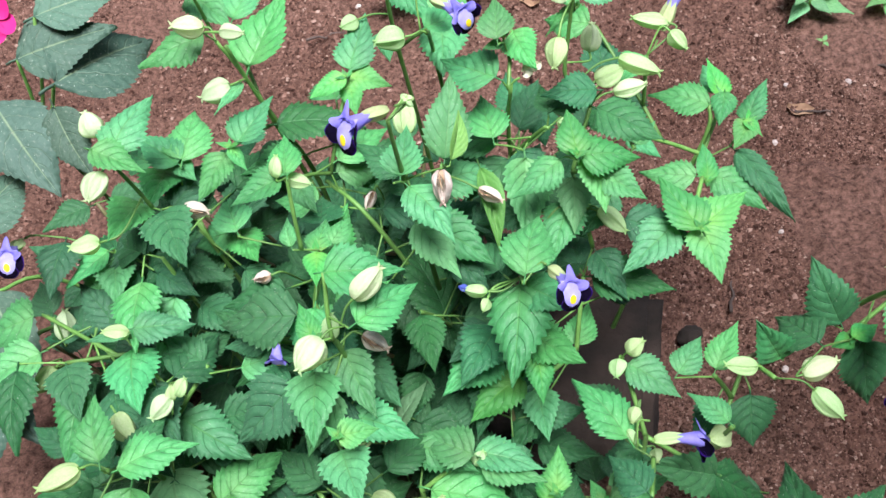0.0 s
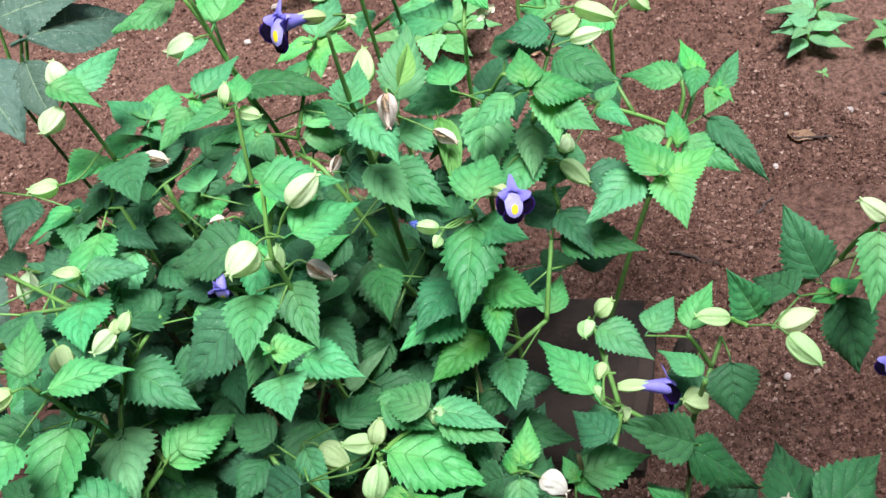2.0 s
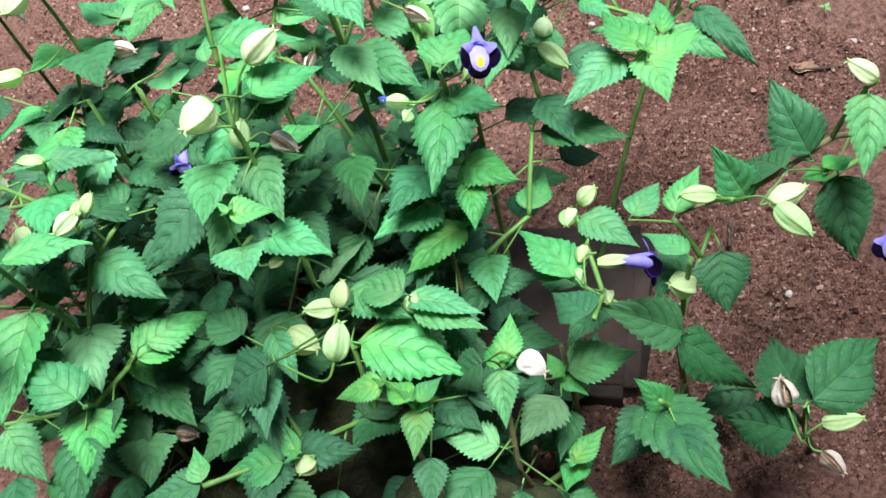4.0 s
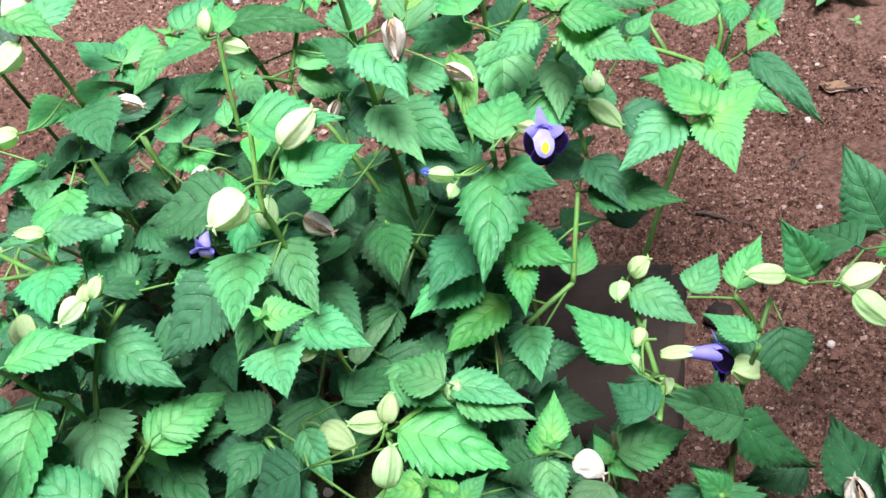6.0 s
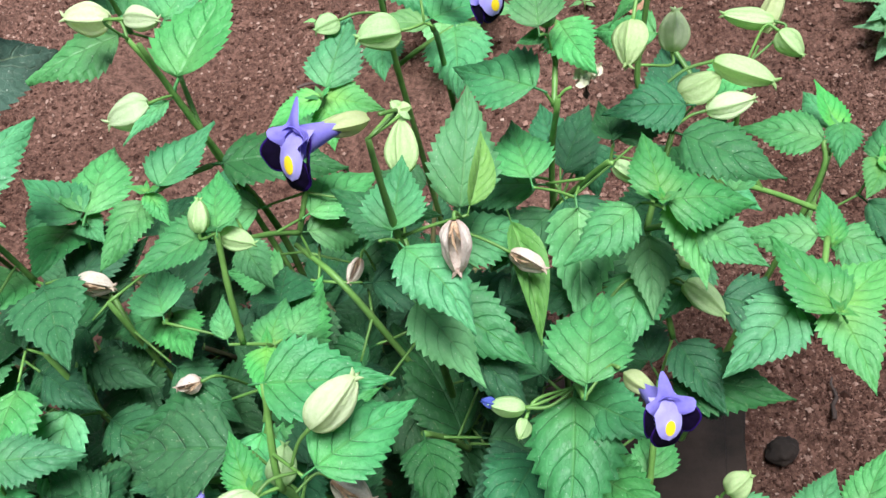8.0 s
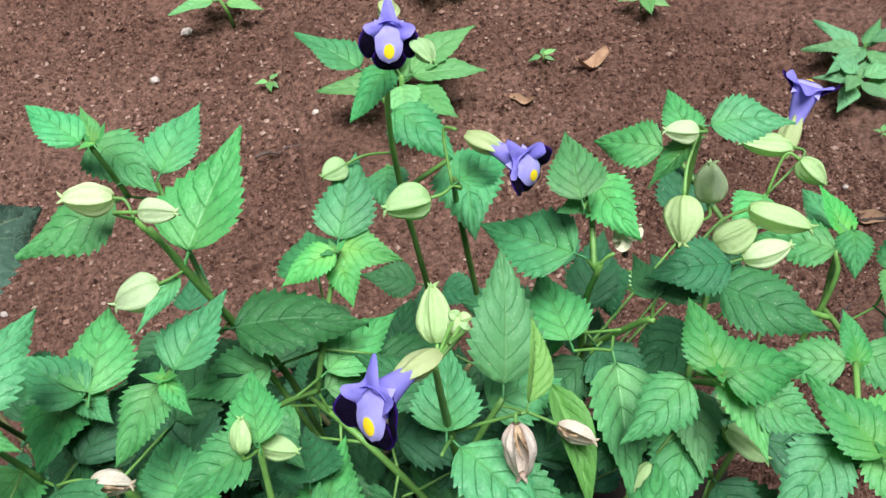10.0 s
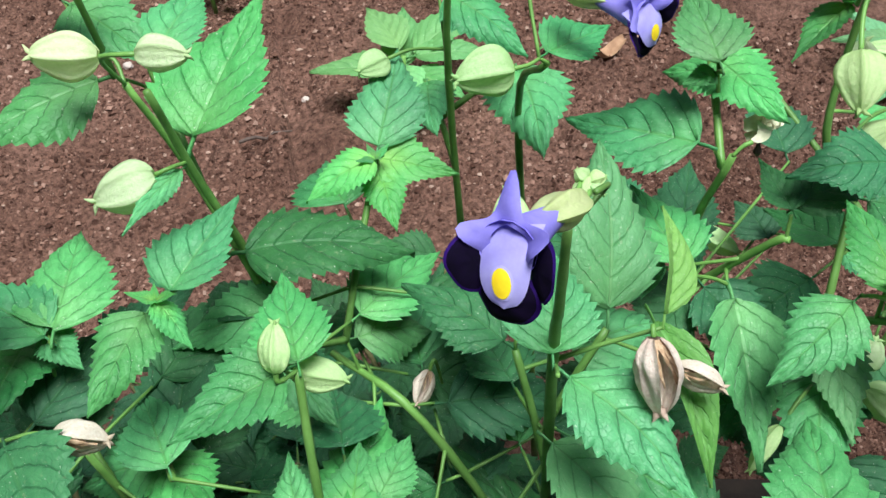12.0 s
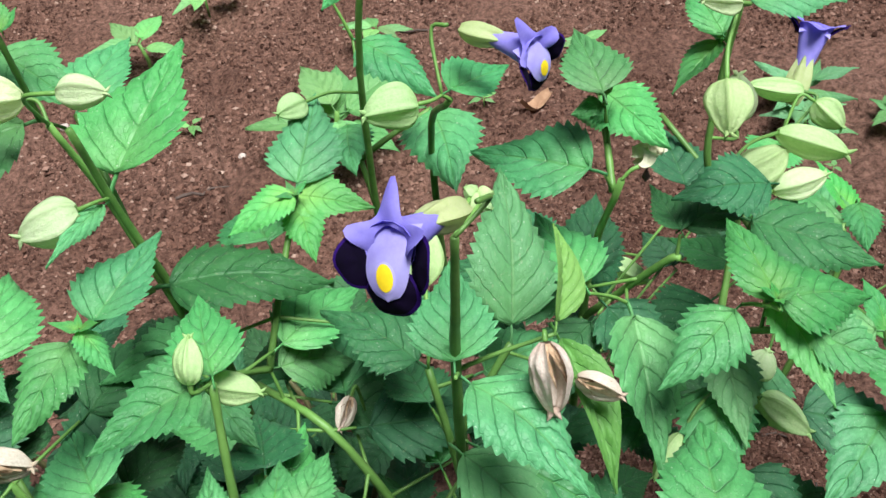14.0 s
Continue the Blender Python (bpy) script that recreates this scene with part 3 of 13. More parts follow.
def crumbs(count, seed, low, high, least, most):
    """Loose clods and grit strewn over a stretch of the bed: points, faces and places."""
    rng = np.random.RandomState(seed)
    shape = np.array([(1, 0, 0), (-1, 0, 0), (0, 1, 0), (0, -1, 0), (0, 0, 1), (0, 0, -1)], float)
    faces = np.array([(0, 2, 4), (2, 1, 4), (1, 3, 4), (3, 0, 4), (2, 0, 5), (1, 2, 5), (3, 1, 5), (0, 3, 5)])
    x, y = rng.uniform(low[0], high[0], count), rng.uniform(low[1], high[1], count)
    keep = (value_noise(x, y, 0.12, 9) > 0.26) & ((x > 0.15) | (y > 0.66))
    x, y = x[keep], y[keep]
    size = least + (most - least) * rng.rand(len(x)) ** 3.5
    z = soil_height(x, y) + size * 0.35
    spin = rng.uniform(0, math.tau, len(x))
    c, k = np.cos(spin)[:, None], np.sin(spin)[:, None]
    turned = np.stack([shape[None, :, 0] * c - shape[None, :, 1] * k, shape[None, :, 0] * k + shape[None, :, 1] * c, np.repeat(shape[None, :, 2], len(x), 0)], -1)
    verts = turned * (1 + 0.8 * (rng.rand(len(x), len(shape), 1) - 0.5)) * size[:, None, None] * rng.uniform(0.6, 1.3, (len(x), 1, 3))
    verts = verts + np.stack([x, y, z], -1)[:, None]
    tris = faces[None] + (np.arange(len(x)) * len(shape))[:, None, None]
    me = bpy.data.meshes.new("soil_crumbs")
    me.from_pydata(verts.reshape(-1, 3).tolist(), [], tris.reshape(-1, 3).tolist())
    me.materials.append(CRUMB)
    return tagged(new("soil_crumbs", me), "loose crumbs of reddish soil", "soil", kind="stuff")


crumbs(100000, 3, (-0.5, 0.3), (0.8, 1.45), 0.0008, 0.0034)
crumbs(80000, 4, (0.22, 0.28), (0.66, 0.86), 0.0006, 0.0017)


def light_block(name, low, high):
    """A made-up wall, out of view round the bed, that blocks sky and sun light."""
    bm = bmesh.new()
    bmesh.ops.create_cube(bm, size=1.0)
    for v in bm.verts:
        v.co = Vector([a + (b - a) * (c + 0.5) for a, b, c in zip(low, high, v.co)])
    bmesh.ops.bevel(bm, geom=bm.edges[:], offset=0.01, segments=2, affect="EDGES")
    return tagged(new(name, mesh_of(name, bm, BLOCK_GREY, False)), "plain unseen wall added to block light", "wall", kind="structure")


# Unseen blockers: cut low sky on all sides, dim the near right of the bed.
light_block("wall_south", (-1.15, -0.80, -0.1), (3.0, -0.65, 2.75))
light_block("wall_west", (-1.30, -0.80, -0.1), (-1.15, 2.05, 2.4))
light_block("wall_north", (-1.15, 2.05, -0.1), (3.0, 2.20, 2.4))
light_block("wall_east", (0.95, -0.65, -0.1), (1.10, 0.30, 2.2))


# ---- stones, litter and seedlings on the soil ----
def rock(name, at, size, turn, material, label, category, seed, blocky=0.0, group=""):
    bm = bmesh.new()
    if blocky:
        bmesh.ops.create_cube(bm, size=2.0)
        bmesh.ops.bevel(bm, geom=bm.edges[:], offset=0.12, segments=2, affect="EDGES")
        bmesh.ops.subdivide_edges(bm, edges=bm.edges[:], cuts=5, use_grid_fill=True)
    else:
        bmesh.ops.create_icosphere(bm, subdivisions=4, radius=1.0)
    for v in bm.verts:
        n = noise.fractal(v.co * 1.7 + Vector((seed, 0, 0)), 1.0, 2.0, 4)
        v.co += v.co.normalized() * n * (0.05 if blocky else 0.22)
        v.co = Vector((v.co.x * size[0], v.co.y * size[1], v.co.z * size[2]))
    ob = new(name, mesh_of(name, bm, material))
    ob.matrix_world = pose(*at, *turn)
    return tagged(ob, label, category, group)


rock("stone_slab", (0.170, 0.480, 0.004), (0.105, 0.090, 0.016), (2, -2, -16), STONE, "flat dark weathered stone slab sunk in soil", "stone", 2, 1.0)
# Second slab is made up: its near-black colour stands in for shade under the plants.
rock("stone_slab", (0.09, 0.39, -0.006), (0.11, 0.075, 0.020), (0, 3, -16), STONE, "flat dark slab added as shade under the plants", "stone", 5, 1.0)
rock("mossy_stone", (0.018, 0.345, 0.05), (0.062, 0.045, 0.075), (8, 0, 20), MOSS, "dark mossy stone among the stems", "stone", 7)
# Wide low mound added to keep the ground beneath the leaves dark, like shade.
rock("mossy_stone", (-0.03, 0.375, -0.004), (0.15, 0.095, 0.030), (0, 0, 8), MOSS, "low dark mound added as shade under the foliage", "stone", 17)
rock("mossy_stone", (0.115, 0.262, 0.03), (0.075, 0.045, 0.062), (-6, 4, -10), MOSS, "dark mossy stone at the bed's edge", "stone", 11)
rock("dark_pebble", (0.312, 0.496, 0.004), (0.012, 0.010, 0.008), (0, 0, 30), STONE, "dark round pebble lying beside the slab", "stone", 13)


def pebble(x, y, r, seed):
    return rock("pebble", (x, y, height_at(x, y) + r * 0.4), (r, r * 0.8, r * 0.7), (0, 0, 50 * seed), GRIT, "small pale pebble on red soil", "pebble", seed, group="pebbles")


for number, (px, py, pr) in enumerate(((0.554, 0.774, 0.0045), (0.455, 0.708, 0.0035), (-0.162, 1.172, 0.006), (-0.119, 1.233, 0.007), (0.385, 0.446, 0.0035),
                                       (0.49, 0.784, 0.003), (0.30, 0.905, 0.004), (0.02, 1.05, 0.004), (0.62, 0.70, 0.004), (-0.30, 0.86, 0.004), (0.43, 0.60, 0.003))):
    pebble(px, py, pr, number + 1)
rock("pebble", (0.018, 0.326, 0.121), (0.004, 0.003, 0.003), (0, 0, 20), GRIT, "white pebble resting on the mossy stone", "pebble", 40, group="pebbles")


def seedling(x, y, size, count, seed, label, slim=0.5, blade_kind="w"):
    """A small weed: pairs of leaves on a short stem."""
    rng = random.Random(seed)
    z0 = height_at(x, y)
    ob = new("seedling")
    ob["at"] = (x, y, z0)
    ob.location = (x, y, z0)
    tagged(ob, label, "weed", "seedlings")
    top = Vector((x + rng.uniform(-0.1, 0.1) * size, y, z0 + size * 0.8))
    bm = bmesh.new()
    tube(bm, [(x, y, z0 - 0.004), (x, y, z0 + size * 0.4), tuple(top)], [size * 0.05, size * 0.045, size * 0.03], 6)
    part("stem", mesh_of("stem", bm, STEM), ob)
    for k in range(count):
        a = k * 2.4 + rng.uniform(-0.3, 0.3) + seed
        high = top.lerp(Vector((x, y, z0)), 0.12 * (k // 2))
        reach = size * rng.uniform(0.75, 1.25)
        way = Vector((math.cos(a), math.sin(a), rng.uniform(-0.25, 0.25))).normalized()
        base = high + way * reach * 0.15
        leaf(ob, base, base + way * reach, (Vector((0, 0, 1)) - way * way.z).normalized(), reach * slim, blade_kind)
    return ob


def litter(x, y, z, length, width, turn, curl, seed):
    """A dry, curled scrap of leaf."""
    rng = random.Random(seed)
    bm = bmesh.new()
    sheet(bm, 14, 6, lambda s, u: (length * (math.sin(curl * (s - 0.5)) / max(curl, 0.1)), width * (u - 0.5) * math.sin(math.pi * (0.08 + 0.84 * s)) ** 0.6,
                                   length * (1 - math.cos(curl * (s - 0.5))) / max(curl, 0.1) + 0.25 * width * (2 * u - 1) ** 2 + 0.002 * math.sin(9 * s + seed)))
    ob = new("dry_leaf", mesh_of("dry_leaf", bm, DRY))
    ob.matrix_world = pose(x, y, z, rng.uniform(-12, 12), rng.uniform(-12, 12), turn)
    return tagged(ob, "curled dry brown leaf lying on red soil", "dry leaf", "fallen leaves")


litter(0.318, 1.008, height_at(0.318, 1.008) + 0.003, 0.050, 0.018, 22, 2.0, 1)
litter(0.493, 0.747, height_at(0.493, 0.747) + 0.002, 0.030, 0.014, -12, 0.8, 2)
litter(-0.062, 0.365, 0.055, 0.045, 0.022, 70, 1.4, 3)
litter(-0.03, 0.355, 0.052, 0.055, 0.028, 100, 1.0, 4)
litter(0.235, 0.985, height_at(0.235, 0.985) + 0.002, 0.028, 0.010, -30, 1.2, 5)


def twig_on_ground(x, y, length, turn, seed):
    rng = random.Random(seed)
    bm = bmesh.new()
    pts = [(length * (i / 6 - 0.5), rng.uniform(-0.06, 0.06) * length, 0.0015 + rng.uniform(0, 0.003)) for i in range(7)]
    tube(bm, pts, [0.0016, 0.0018, 0.0016, 0.0014, 0.0013, 0.0010, 0.0007], 6)
    ob = new("dry_twig", mesh_of("dry_twig", bm, TWIG))
    ob.matrix_world = pose(x, y, height_at(x, y) + 0.001, 0, 0, turn)
    return tagged(ob, "short dark dry twig lying on red soil", "twig", "twigs")


for number, (tx, ty, tl, tr) in enumerate(((0.505, 0.742, 0.045, -15), (0.345, 0.60, 0.05, -35), (0.60, 0.780, 0.045, -52), (0.36, 0.53, 0.035, 70), (0.43, 0.66, 0.03, 40), (-0.02, 0.98, 0.05, 5), (0.24, 1.2, 0.05, -20))):
    twig_on_ground(tx, ty, tl, tr, number)

seedling(-0.062, 1.225, 0.055, 4, 1, "small light green seedling with pointed leaves on soil")
seedling(0.395, 1.085, 0.030, 5, 2, "tiny green seedling sprouting from red soil")
seedling(0.191, 1.170, 0.034, 6, 3, "tiny grey-green seedling sprouting from red soil")
seedling(0.568, 0.922, 0.045, 8, 4, "leafy green weed with long leaves on soil", 0.42, "p")
seedling(0.545, 0.885, 0.036, 8, 8, "leafy green weed with pale lower leaves on soil", 0.55, "p")
seedling(0.632, 0.872, 0.026, 9, 5, "small bright green weed sprouting from soil")
seedling(0.115, 1.00, 0.075, 7, 6, "light green weed growing behind the flowering plants")
seedling(0.272, 1.035, 0.016, 4, 7, "tiny green seedling sprouting from red soil")
seedling(0.544, 0.829, 0.010, 3, 9, "tiny green seedling sprouting from red soil")
seedling(0.01, 1.33, 0.040, 5, 10, "small light green seedling with pointed leaves on soil")
seedling(-0.024, 1.103, 0.014, 4, 11, "tiny green seedling sprouting from red soil")


def pink_flower(at, size):
    """A flat, round-petalled bloom of the broad-leaved plant."""
    bm = bmesh.new()
    for k in range(5):
        m = Matrix.Rotation(k * math.tau / 5, 4, "Z") @ Matrix.Translation((0, 0.1 * size, 0.002 * k))
        sheet(bm, 8, 8, lambda s, u: m @ Vector(((2 * u - 1) * 0.5 * size * math.sin(math.pi * (0.1 + 0.85 * s)) ** 0.7, size * s, 0.12 * size * math.sin(3 * s + k))))
    return part("pink_flower", mesh_of("pink_flower", bm, MAGENTA), P, Matrix.Translation(at) @ pose(0, 0, 0, 40, -20, 10).to_3x3().to_4x4(), "bright magenta flower")


# ---- the wishbone flower plants ----
P = plant((0.050, 0.400), "green")
stem(P, "s", (0.0500, 0.3850, 0.0000), (0.0500, 0.3650, 0.1800), (0.0502, 0.3574, 0.3159), (0.0502, 0.3534, 0.3459), (0.0551, 0.3719, 0.3803))
stem(P, "t", (0.0500, 0.3630, 0.2064), (0.0539, 0.3558, 0.2089), (0.0589, 0.3467, 0.2114))
leaf(P, (0.0610, 0.3503, 0.2128), (0.0871, 0.3827, 0.2155), (-0.3750, 0.2257, 0.8991), 0.0232, "p")
stem(P, "t", (0.0589, 0.3467, 0.2114), (0.0654, 0.3423, 0.2149), (0.0738, 0.3366, 0.2185))
leaf(P, (0.0777, 0.3343, 0.2187), (0.1145, 0.3142, 0.2079), (0.1706, -0.2045, 0.9639), 0.0266, "m")
stem(P, "s", (0.0500, 0.3630, 0.2064), (0.0467, 0.3780, 0.2217), (0.0424, 0.3972, 0.2369))
leaf(P, (0.0450, 0.3935, 0.2373), (0.0700, 0.3585, 0.2283), (0.1124, -0.1724, 0.9786), 0.0271, "m")
stem(P, "t", (0.0501, 0.3602, 0.2573), (0.0460, 0.3497, 0.2676), (0.0408, 0.3363, 0.2779))
leaf(P, (0.0450, 0.3343, 0.2784), (0.0851, 0.3161, 0.2697), (0.1552, -0.1243, 0.9800), 0.0280, "m")
stem(P, "s", (0.0424, 0.3972, 0.2369), (0.0240, 0.3932, 0.2642), (0.0005, 0.3882, 0.2914))
leaf(P, (-0.0027, 0.3882, 0.2922), (-0.0336, 0.3890, 0.2909), (-0.0441, -0.1275, 0.9909), 0.0199, "d")
stem(P, "s", (0.0408, 0.3363, 0.2779), (0.0414, 0.3228, 0.2869), (0.0422, 0.3057, 0.2959))
leaf(P, (0.0434, 0.3021, 0.2986), (0.0564, 0.2624, 0.3134), (-0.0614, 0.3298, 0.9421), 0.0291, "m")
stem(P, "s", (0.0408, 0.3363, 0.2779), (0.0315, 0.3425, 0.2916), (0.0197, 0.3503, 0.3054))
leaf(P, (0.0149, 0.3476, 0.3037), (-0.0281, 0.3289, 0.2735), (-0.3272, -0.5216, 0.7880), 0.0388, "d")
stem(P, "t", (0.0501, 0.3583, 0.2999), (0.0492, 0.3613, 0.3058), (0.0480, 0.3650, 0.3117))
leaf(P, (0.0496, 0.3606, 0.3113), (0.0646, 0.3211, 0.2946), (0.0642, -0.3679, 0.9276), 0.0257, "m")
stem(P, "t", (0.0502, 0.3574, 0.3159), (0.0441, 0.3517, 0.3214), (0.0363, 0.3444, 0.3269))
leaf(P, (0.0362, 0.3397, 0.3281), (0.0341, 0.2935, 0.3271), (0.0680, -0.0262, 0.9973), 0.0298, "m")
stem(P, "t", (0.0422, 0.3057, 0.2959), (0.0433, 0.3026, 0.3115), (0.0447, 0.2988, 0.3271))
leaf(P, (0.0472, 0.2991, 0.3270), (0.0699, 0.3037, 0.3188), (0.3683, -0.1913, 0.9098), 0.0167, "y")
stem(P, "s", (0.0203, 0.3925, 0.2687), (0.0298, 0.4058, 0.2997), (0.0417, 0.4229, 0.3307))
stem(P, "t", (0.0417, 0.4229, 0.3307), (0.0399, 0.4218, 0.3298), (0.0380, 0.4208, 0.3280))
leaf(P, (0.0387, 0.4238, 0.3284), (0.0449, 0.4523, 0.3244), (0.0987, 0.1179, 0.9881), 0.0184, "y")
stem(P, "t", (0.0417, 0.4229, 0.3307), (0.0412, 0.4216, 0.3338), (0.0407, 0.4203, 0.3359))
leaf(P, (0.0407, 0.4178, 0.3365), (0.0399, 0.3935, 0.3355), (0.1185, -0.0420, 0.9921), 0.0156, "y")
stem(P, "t", (0.0417, 0.4229, 0.3307), (0.0441, 0.4252, 0.3300), (0.0466, 0.4275, 0.3284))
leaf(P, (0.0480, 0.4296, 0.3287), (0.0608, 0.4502, 0.3252), (0.2056, 0.0402, 0.9778), 0.0157, "m")
stem(P, "t", (0.0480, 0.3650, 0.3117), (0.0415, 0.3701, 0.3216), (0.0331, 0.3766, 0.3315))
leaf(P, (0.0272, 0.3776, 0.3315), (-0.0270, 0.3903, 0.3154), (-0.3179, -0.1670, 0.9333), 0.0384, "d")
stem(P, "t", (0.0407, 0.4203, 0.3359), (0.0351, 0.4186, 0.3406), (0.0280, 0.4165, 0.3453))
leaf(P, (0.0278, 0.4182, 0.3465), (0.0268, 0.4369, 0.3526), (-0.2015, -0.3158, 0.9272), 0.0113, "m")
stem(P, "t", (0.0499, 0.3527, 0.3419), (0.0464, 0.3502, 0.3447), (0.0419, 0.3469, 0.3476))
leaf(P, (0.0412, 0.3490, 0.3489), (0.0340, 0.3716, 0.3549), (0.0596, -0.2395, 0.9691), 0.0144, "y")
stem(P, "t", (0.0514, 0.3579, 0.3570), (0.0573, 0.3515, 0.3606), (0.0648, 0.3434, 0.3642))
leaf(P, (0.0687, 0.3460, 0.3645), (0.1036, 0.3726, 0.3539), (0.3240, -0.0499, 0.9448), 0.0284, "m")
leaf(P, (0.0551, 0.3719, 0.3803), (0.0996, 0.3694, 0.3741), (0.1262, -0.1783, 0.9759), 0.0288, "m")
stem(P, "s", (0.0329, 0.4180, 0.3422), (0.0347, 0.4263, 0.3654), (0.0370, 0.4368, 0.3887))
leaf(P, (0.0374, 0.4383, 0.3900), (0.0357, 0.4705, 0.3893), (0.0039, 0.0196, 0.9998), 0.0203, "m")
leaf(P, (0.0333, 0.4374, 0.3890), (0.0028, 0.4254, 0.3856), (-0.0687, -0.1102, 0.9915), 0.0215, "m")
stem(P, "p", (0.0370, 0.4368, 0.3887), (0.0325, 0.4328, 0.3912), (0.0322, 0.4339, 0.3935))
capsule(P, (0.0322, 0.4339, 0.3935), (0.0348, 0.4430, 0.4030), 0.0088, "g")
stem(P, "p", (0.0366, 0.4351, 0.3848), (0.0323, 0.4443, 0.3813), (0.0350, 0.4445, 0.3799))
capsule(P, (0.0350, 0.4445, 0.3799), (0.0488, 0.4386, 0.3766), 0.0088, "g")
stem(P, "p", (0.0597, 0.3489, 0.3618), (0.0645, 0.3526, 0.3704), (0.0706, 0.3535, 0.3775))
capsule(P, (0.0706, 0.3535, 0.3775), (0.0889, 0.3666, 0.3853), 0.0156, "c")
stem(P, "p", (0.0622, 0.3461, 0.3630), (0.0550, 0.3420, 0.3684), (0.0500, 0.3372, 0.3685))
capsule(P, (0.0500, 0.3372, 0.3685), (0.0352, 0.3209, 0.3653), 0.0163, "c")
stem(P, "p", (0.0501, 0.3562, 0.3270), (0.0585, 0.3639, 0.3263), (0.0643, 0.3625, 0.3240))
capsule(P, (0.0643, 0.3625, 0.3240), (0.0810, 0.3520, 0.3152), 0.0114, "b")
stem(P, "p", (0.0438, 0.3683, 0.3183), (0.0422, 0.3658, 0.3172), (0.0422, 0.3660, 0.3177))
capsule(P, (0.0422, 0.3660, 0.3177), (0.0471, 0.3783, 0.3291), 0.0102, "g")
stem(P, "p", (0.0409, 0.3341, 0.2794), (0.0397, 0.3217, 0.2685), (0.0461, 0.3192, 0.2680))
capsule(P, (0.0461, 0.3192, 0.2680), (0.0564, 0.3186, 0.2702), 0.0072, "g")
stem(P, "p", (0.0331, 0.3766, 0.3315), (0.0174, 0.3840, 0.3322), (0.0138, 0.3788, 0.3302))
flower(P, (0.0111, 0.3557, 0.3204), (-0.1122, -0.9417, -0.3173), (-0.0411, -0.1358, 0.9899), 0.0180)
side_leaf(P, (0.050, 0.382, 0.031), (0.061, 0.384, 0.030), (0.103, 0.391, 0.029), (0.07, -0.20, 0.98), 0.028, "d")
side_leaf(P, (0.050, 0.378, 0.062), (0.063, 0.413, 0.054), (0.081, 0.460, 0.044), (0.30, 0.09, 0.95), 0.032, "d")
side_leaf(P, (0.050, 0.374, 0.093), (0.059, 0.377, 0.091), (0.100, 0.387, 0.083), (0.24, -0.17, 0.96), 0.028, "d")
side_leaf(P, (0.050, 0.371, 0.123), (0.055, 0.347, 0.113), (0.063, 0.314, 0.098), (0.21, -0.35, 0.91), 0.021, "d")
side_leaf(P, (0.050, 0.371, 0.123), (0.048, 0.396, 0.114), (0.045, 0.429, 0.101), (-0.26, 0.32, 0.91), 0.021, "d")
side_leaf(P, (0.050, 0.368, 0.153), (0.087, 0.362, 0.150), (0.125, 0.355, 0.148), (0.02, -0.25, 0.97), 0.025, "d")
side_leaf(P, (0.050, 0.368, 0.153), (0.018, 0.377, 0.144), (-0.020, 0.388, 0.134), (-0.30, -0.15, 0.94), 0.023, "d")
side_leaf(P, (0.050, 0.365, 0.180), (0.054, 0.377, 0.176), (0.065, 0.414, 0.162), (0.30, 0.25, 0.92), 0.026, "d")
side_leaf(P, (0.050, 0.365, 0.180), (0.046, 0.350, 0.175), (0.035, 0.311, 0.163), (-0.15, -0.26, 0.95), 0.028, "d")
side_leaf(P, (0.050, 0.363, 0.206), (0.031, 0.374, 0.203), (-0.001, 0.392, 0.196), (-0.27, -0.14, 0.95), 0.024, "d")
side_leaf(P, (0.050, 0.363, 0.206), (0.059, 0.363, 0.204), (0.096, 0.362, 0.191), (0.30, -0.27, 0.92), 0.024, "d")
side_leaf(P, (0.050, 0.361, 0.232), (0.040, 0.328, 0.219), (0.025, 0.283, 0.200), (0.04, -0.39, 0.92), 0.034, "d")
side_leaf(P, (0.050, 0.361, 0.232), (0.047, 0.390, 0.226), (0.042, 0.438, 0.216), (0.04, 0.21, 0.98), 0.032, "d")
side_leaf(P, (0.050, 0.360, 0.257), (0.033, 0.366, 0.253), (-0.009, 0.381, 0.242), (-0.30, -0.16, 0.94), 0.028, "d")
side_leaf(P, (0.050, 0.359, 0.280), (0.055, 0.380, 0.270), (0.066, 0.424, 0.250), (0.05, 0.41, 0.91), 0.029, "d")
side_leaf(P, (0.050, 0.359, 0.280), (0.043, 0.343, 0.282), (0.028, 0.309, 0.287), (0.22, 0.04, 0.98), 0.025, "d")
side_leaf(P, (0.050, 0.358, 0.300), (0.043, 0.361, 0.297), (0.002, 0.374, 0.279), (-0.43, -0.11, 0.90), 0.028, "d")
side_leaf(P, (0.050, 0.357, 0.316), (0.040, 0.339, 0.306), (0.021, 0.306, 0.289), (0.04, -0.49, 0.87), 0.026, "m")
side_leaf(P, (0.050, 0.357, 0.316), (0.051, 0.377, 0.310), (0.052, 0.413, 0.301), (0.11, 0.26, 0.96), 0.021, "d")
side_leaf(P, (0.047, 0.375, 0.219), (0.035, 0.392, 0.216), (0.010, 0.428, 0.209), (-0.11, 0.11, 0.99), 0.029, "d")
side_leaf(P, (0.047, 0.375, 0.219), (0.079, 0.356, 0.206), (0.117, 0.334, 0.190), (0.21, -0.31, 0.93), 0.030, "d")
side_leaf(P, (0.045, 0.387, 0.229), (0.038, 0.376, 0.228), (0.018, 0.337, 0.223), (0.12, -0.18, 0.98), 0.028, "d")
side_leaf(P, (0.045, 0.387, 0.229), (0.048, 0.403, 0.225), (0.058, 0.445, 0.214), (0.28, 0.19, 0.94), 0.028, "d")
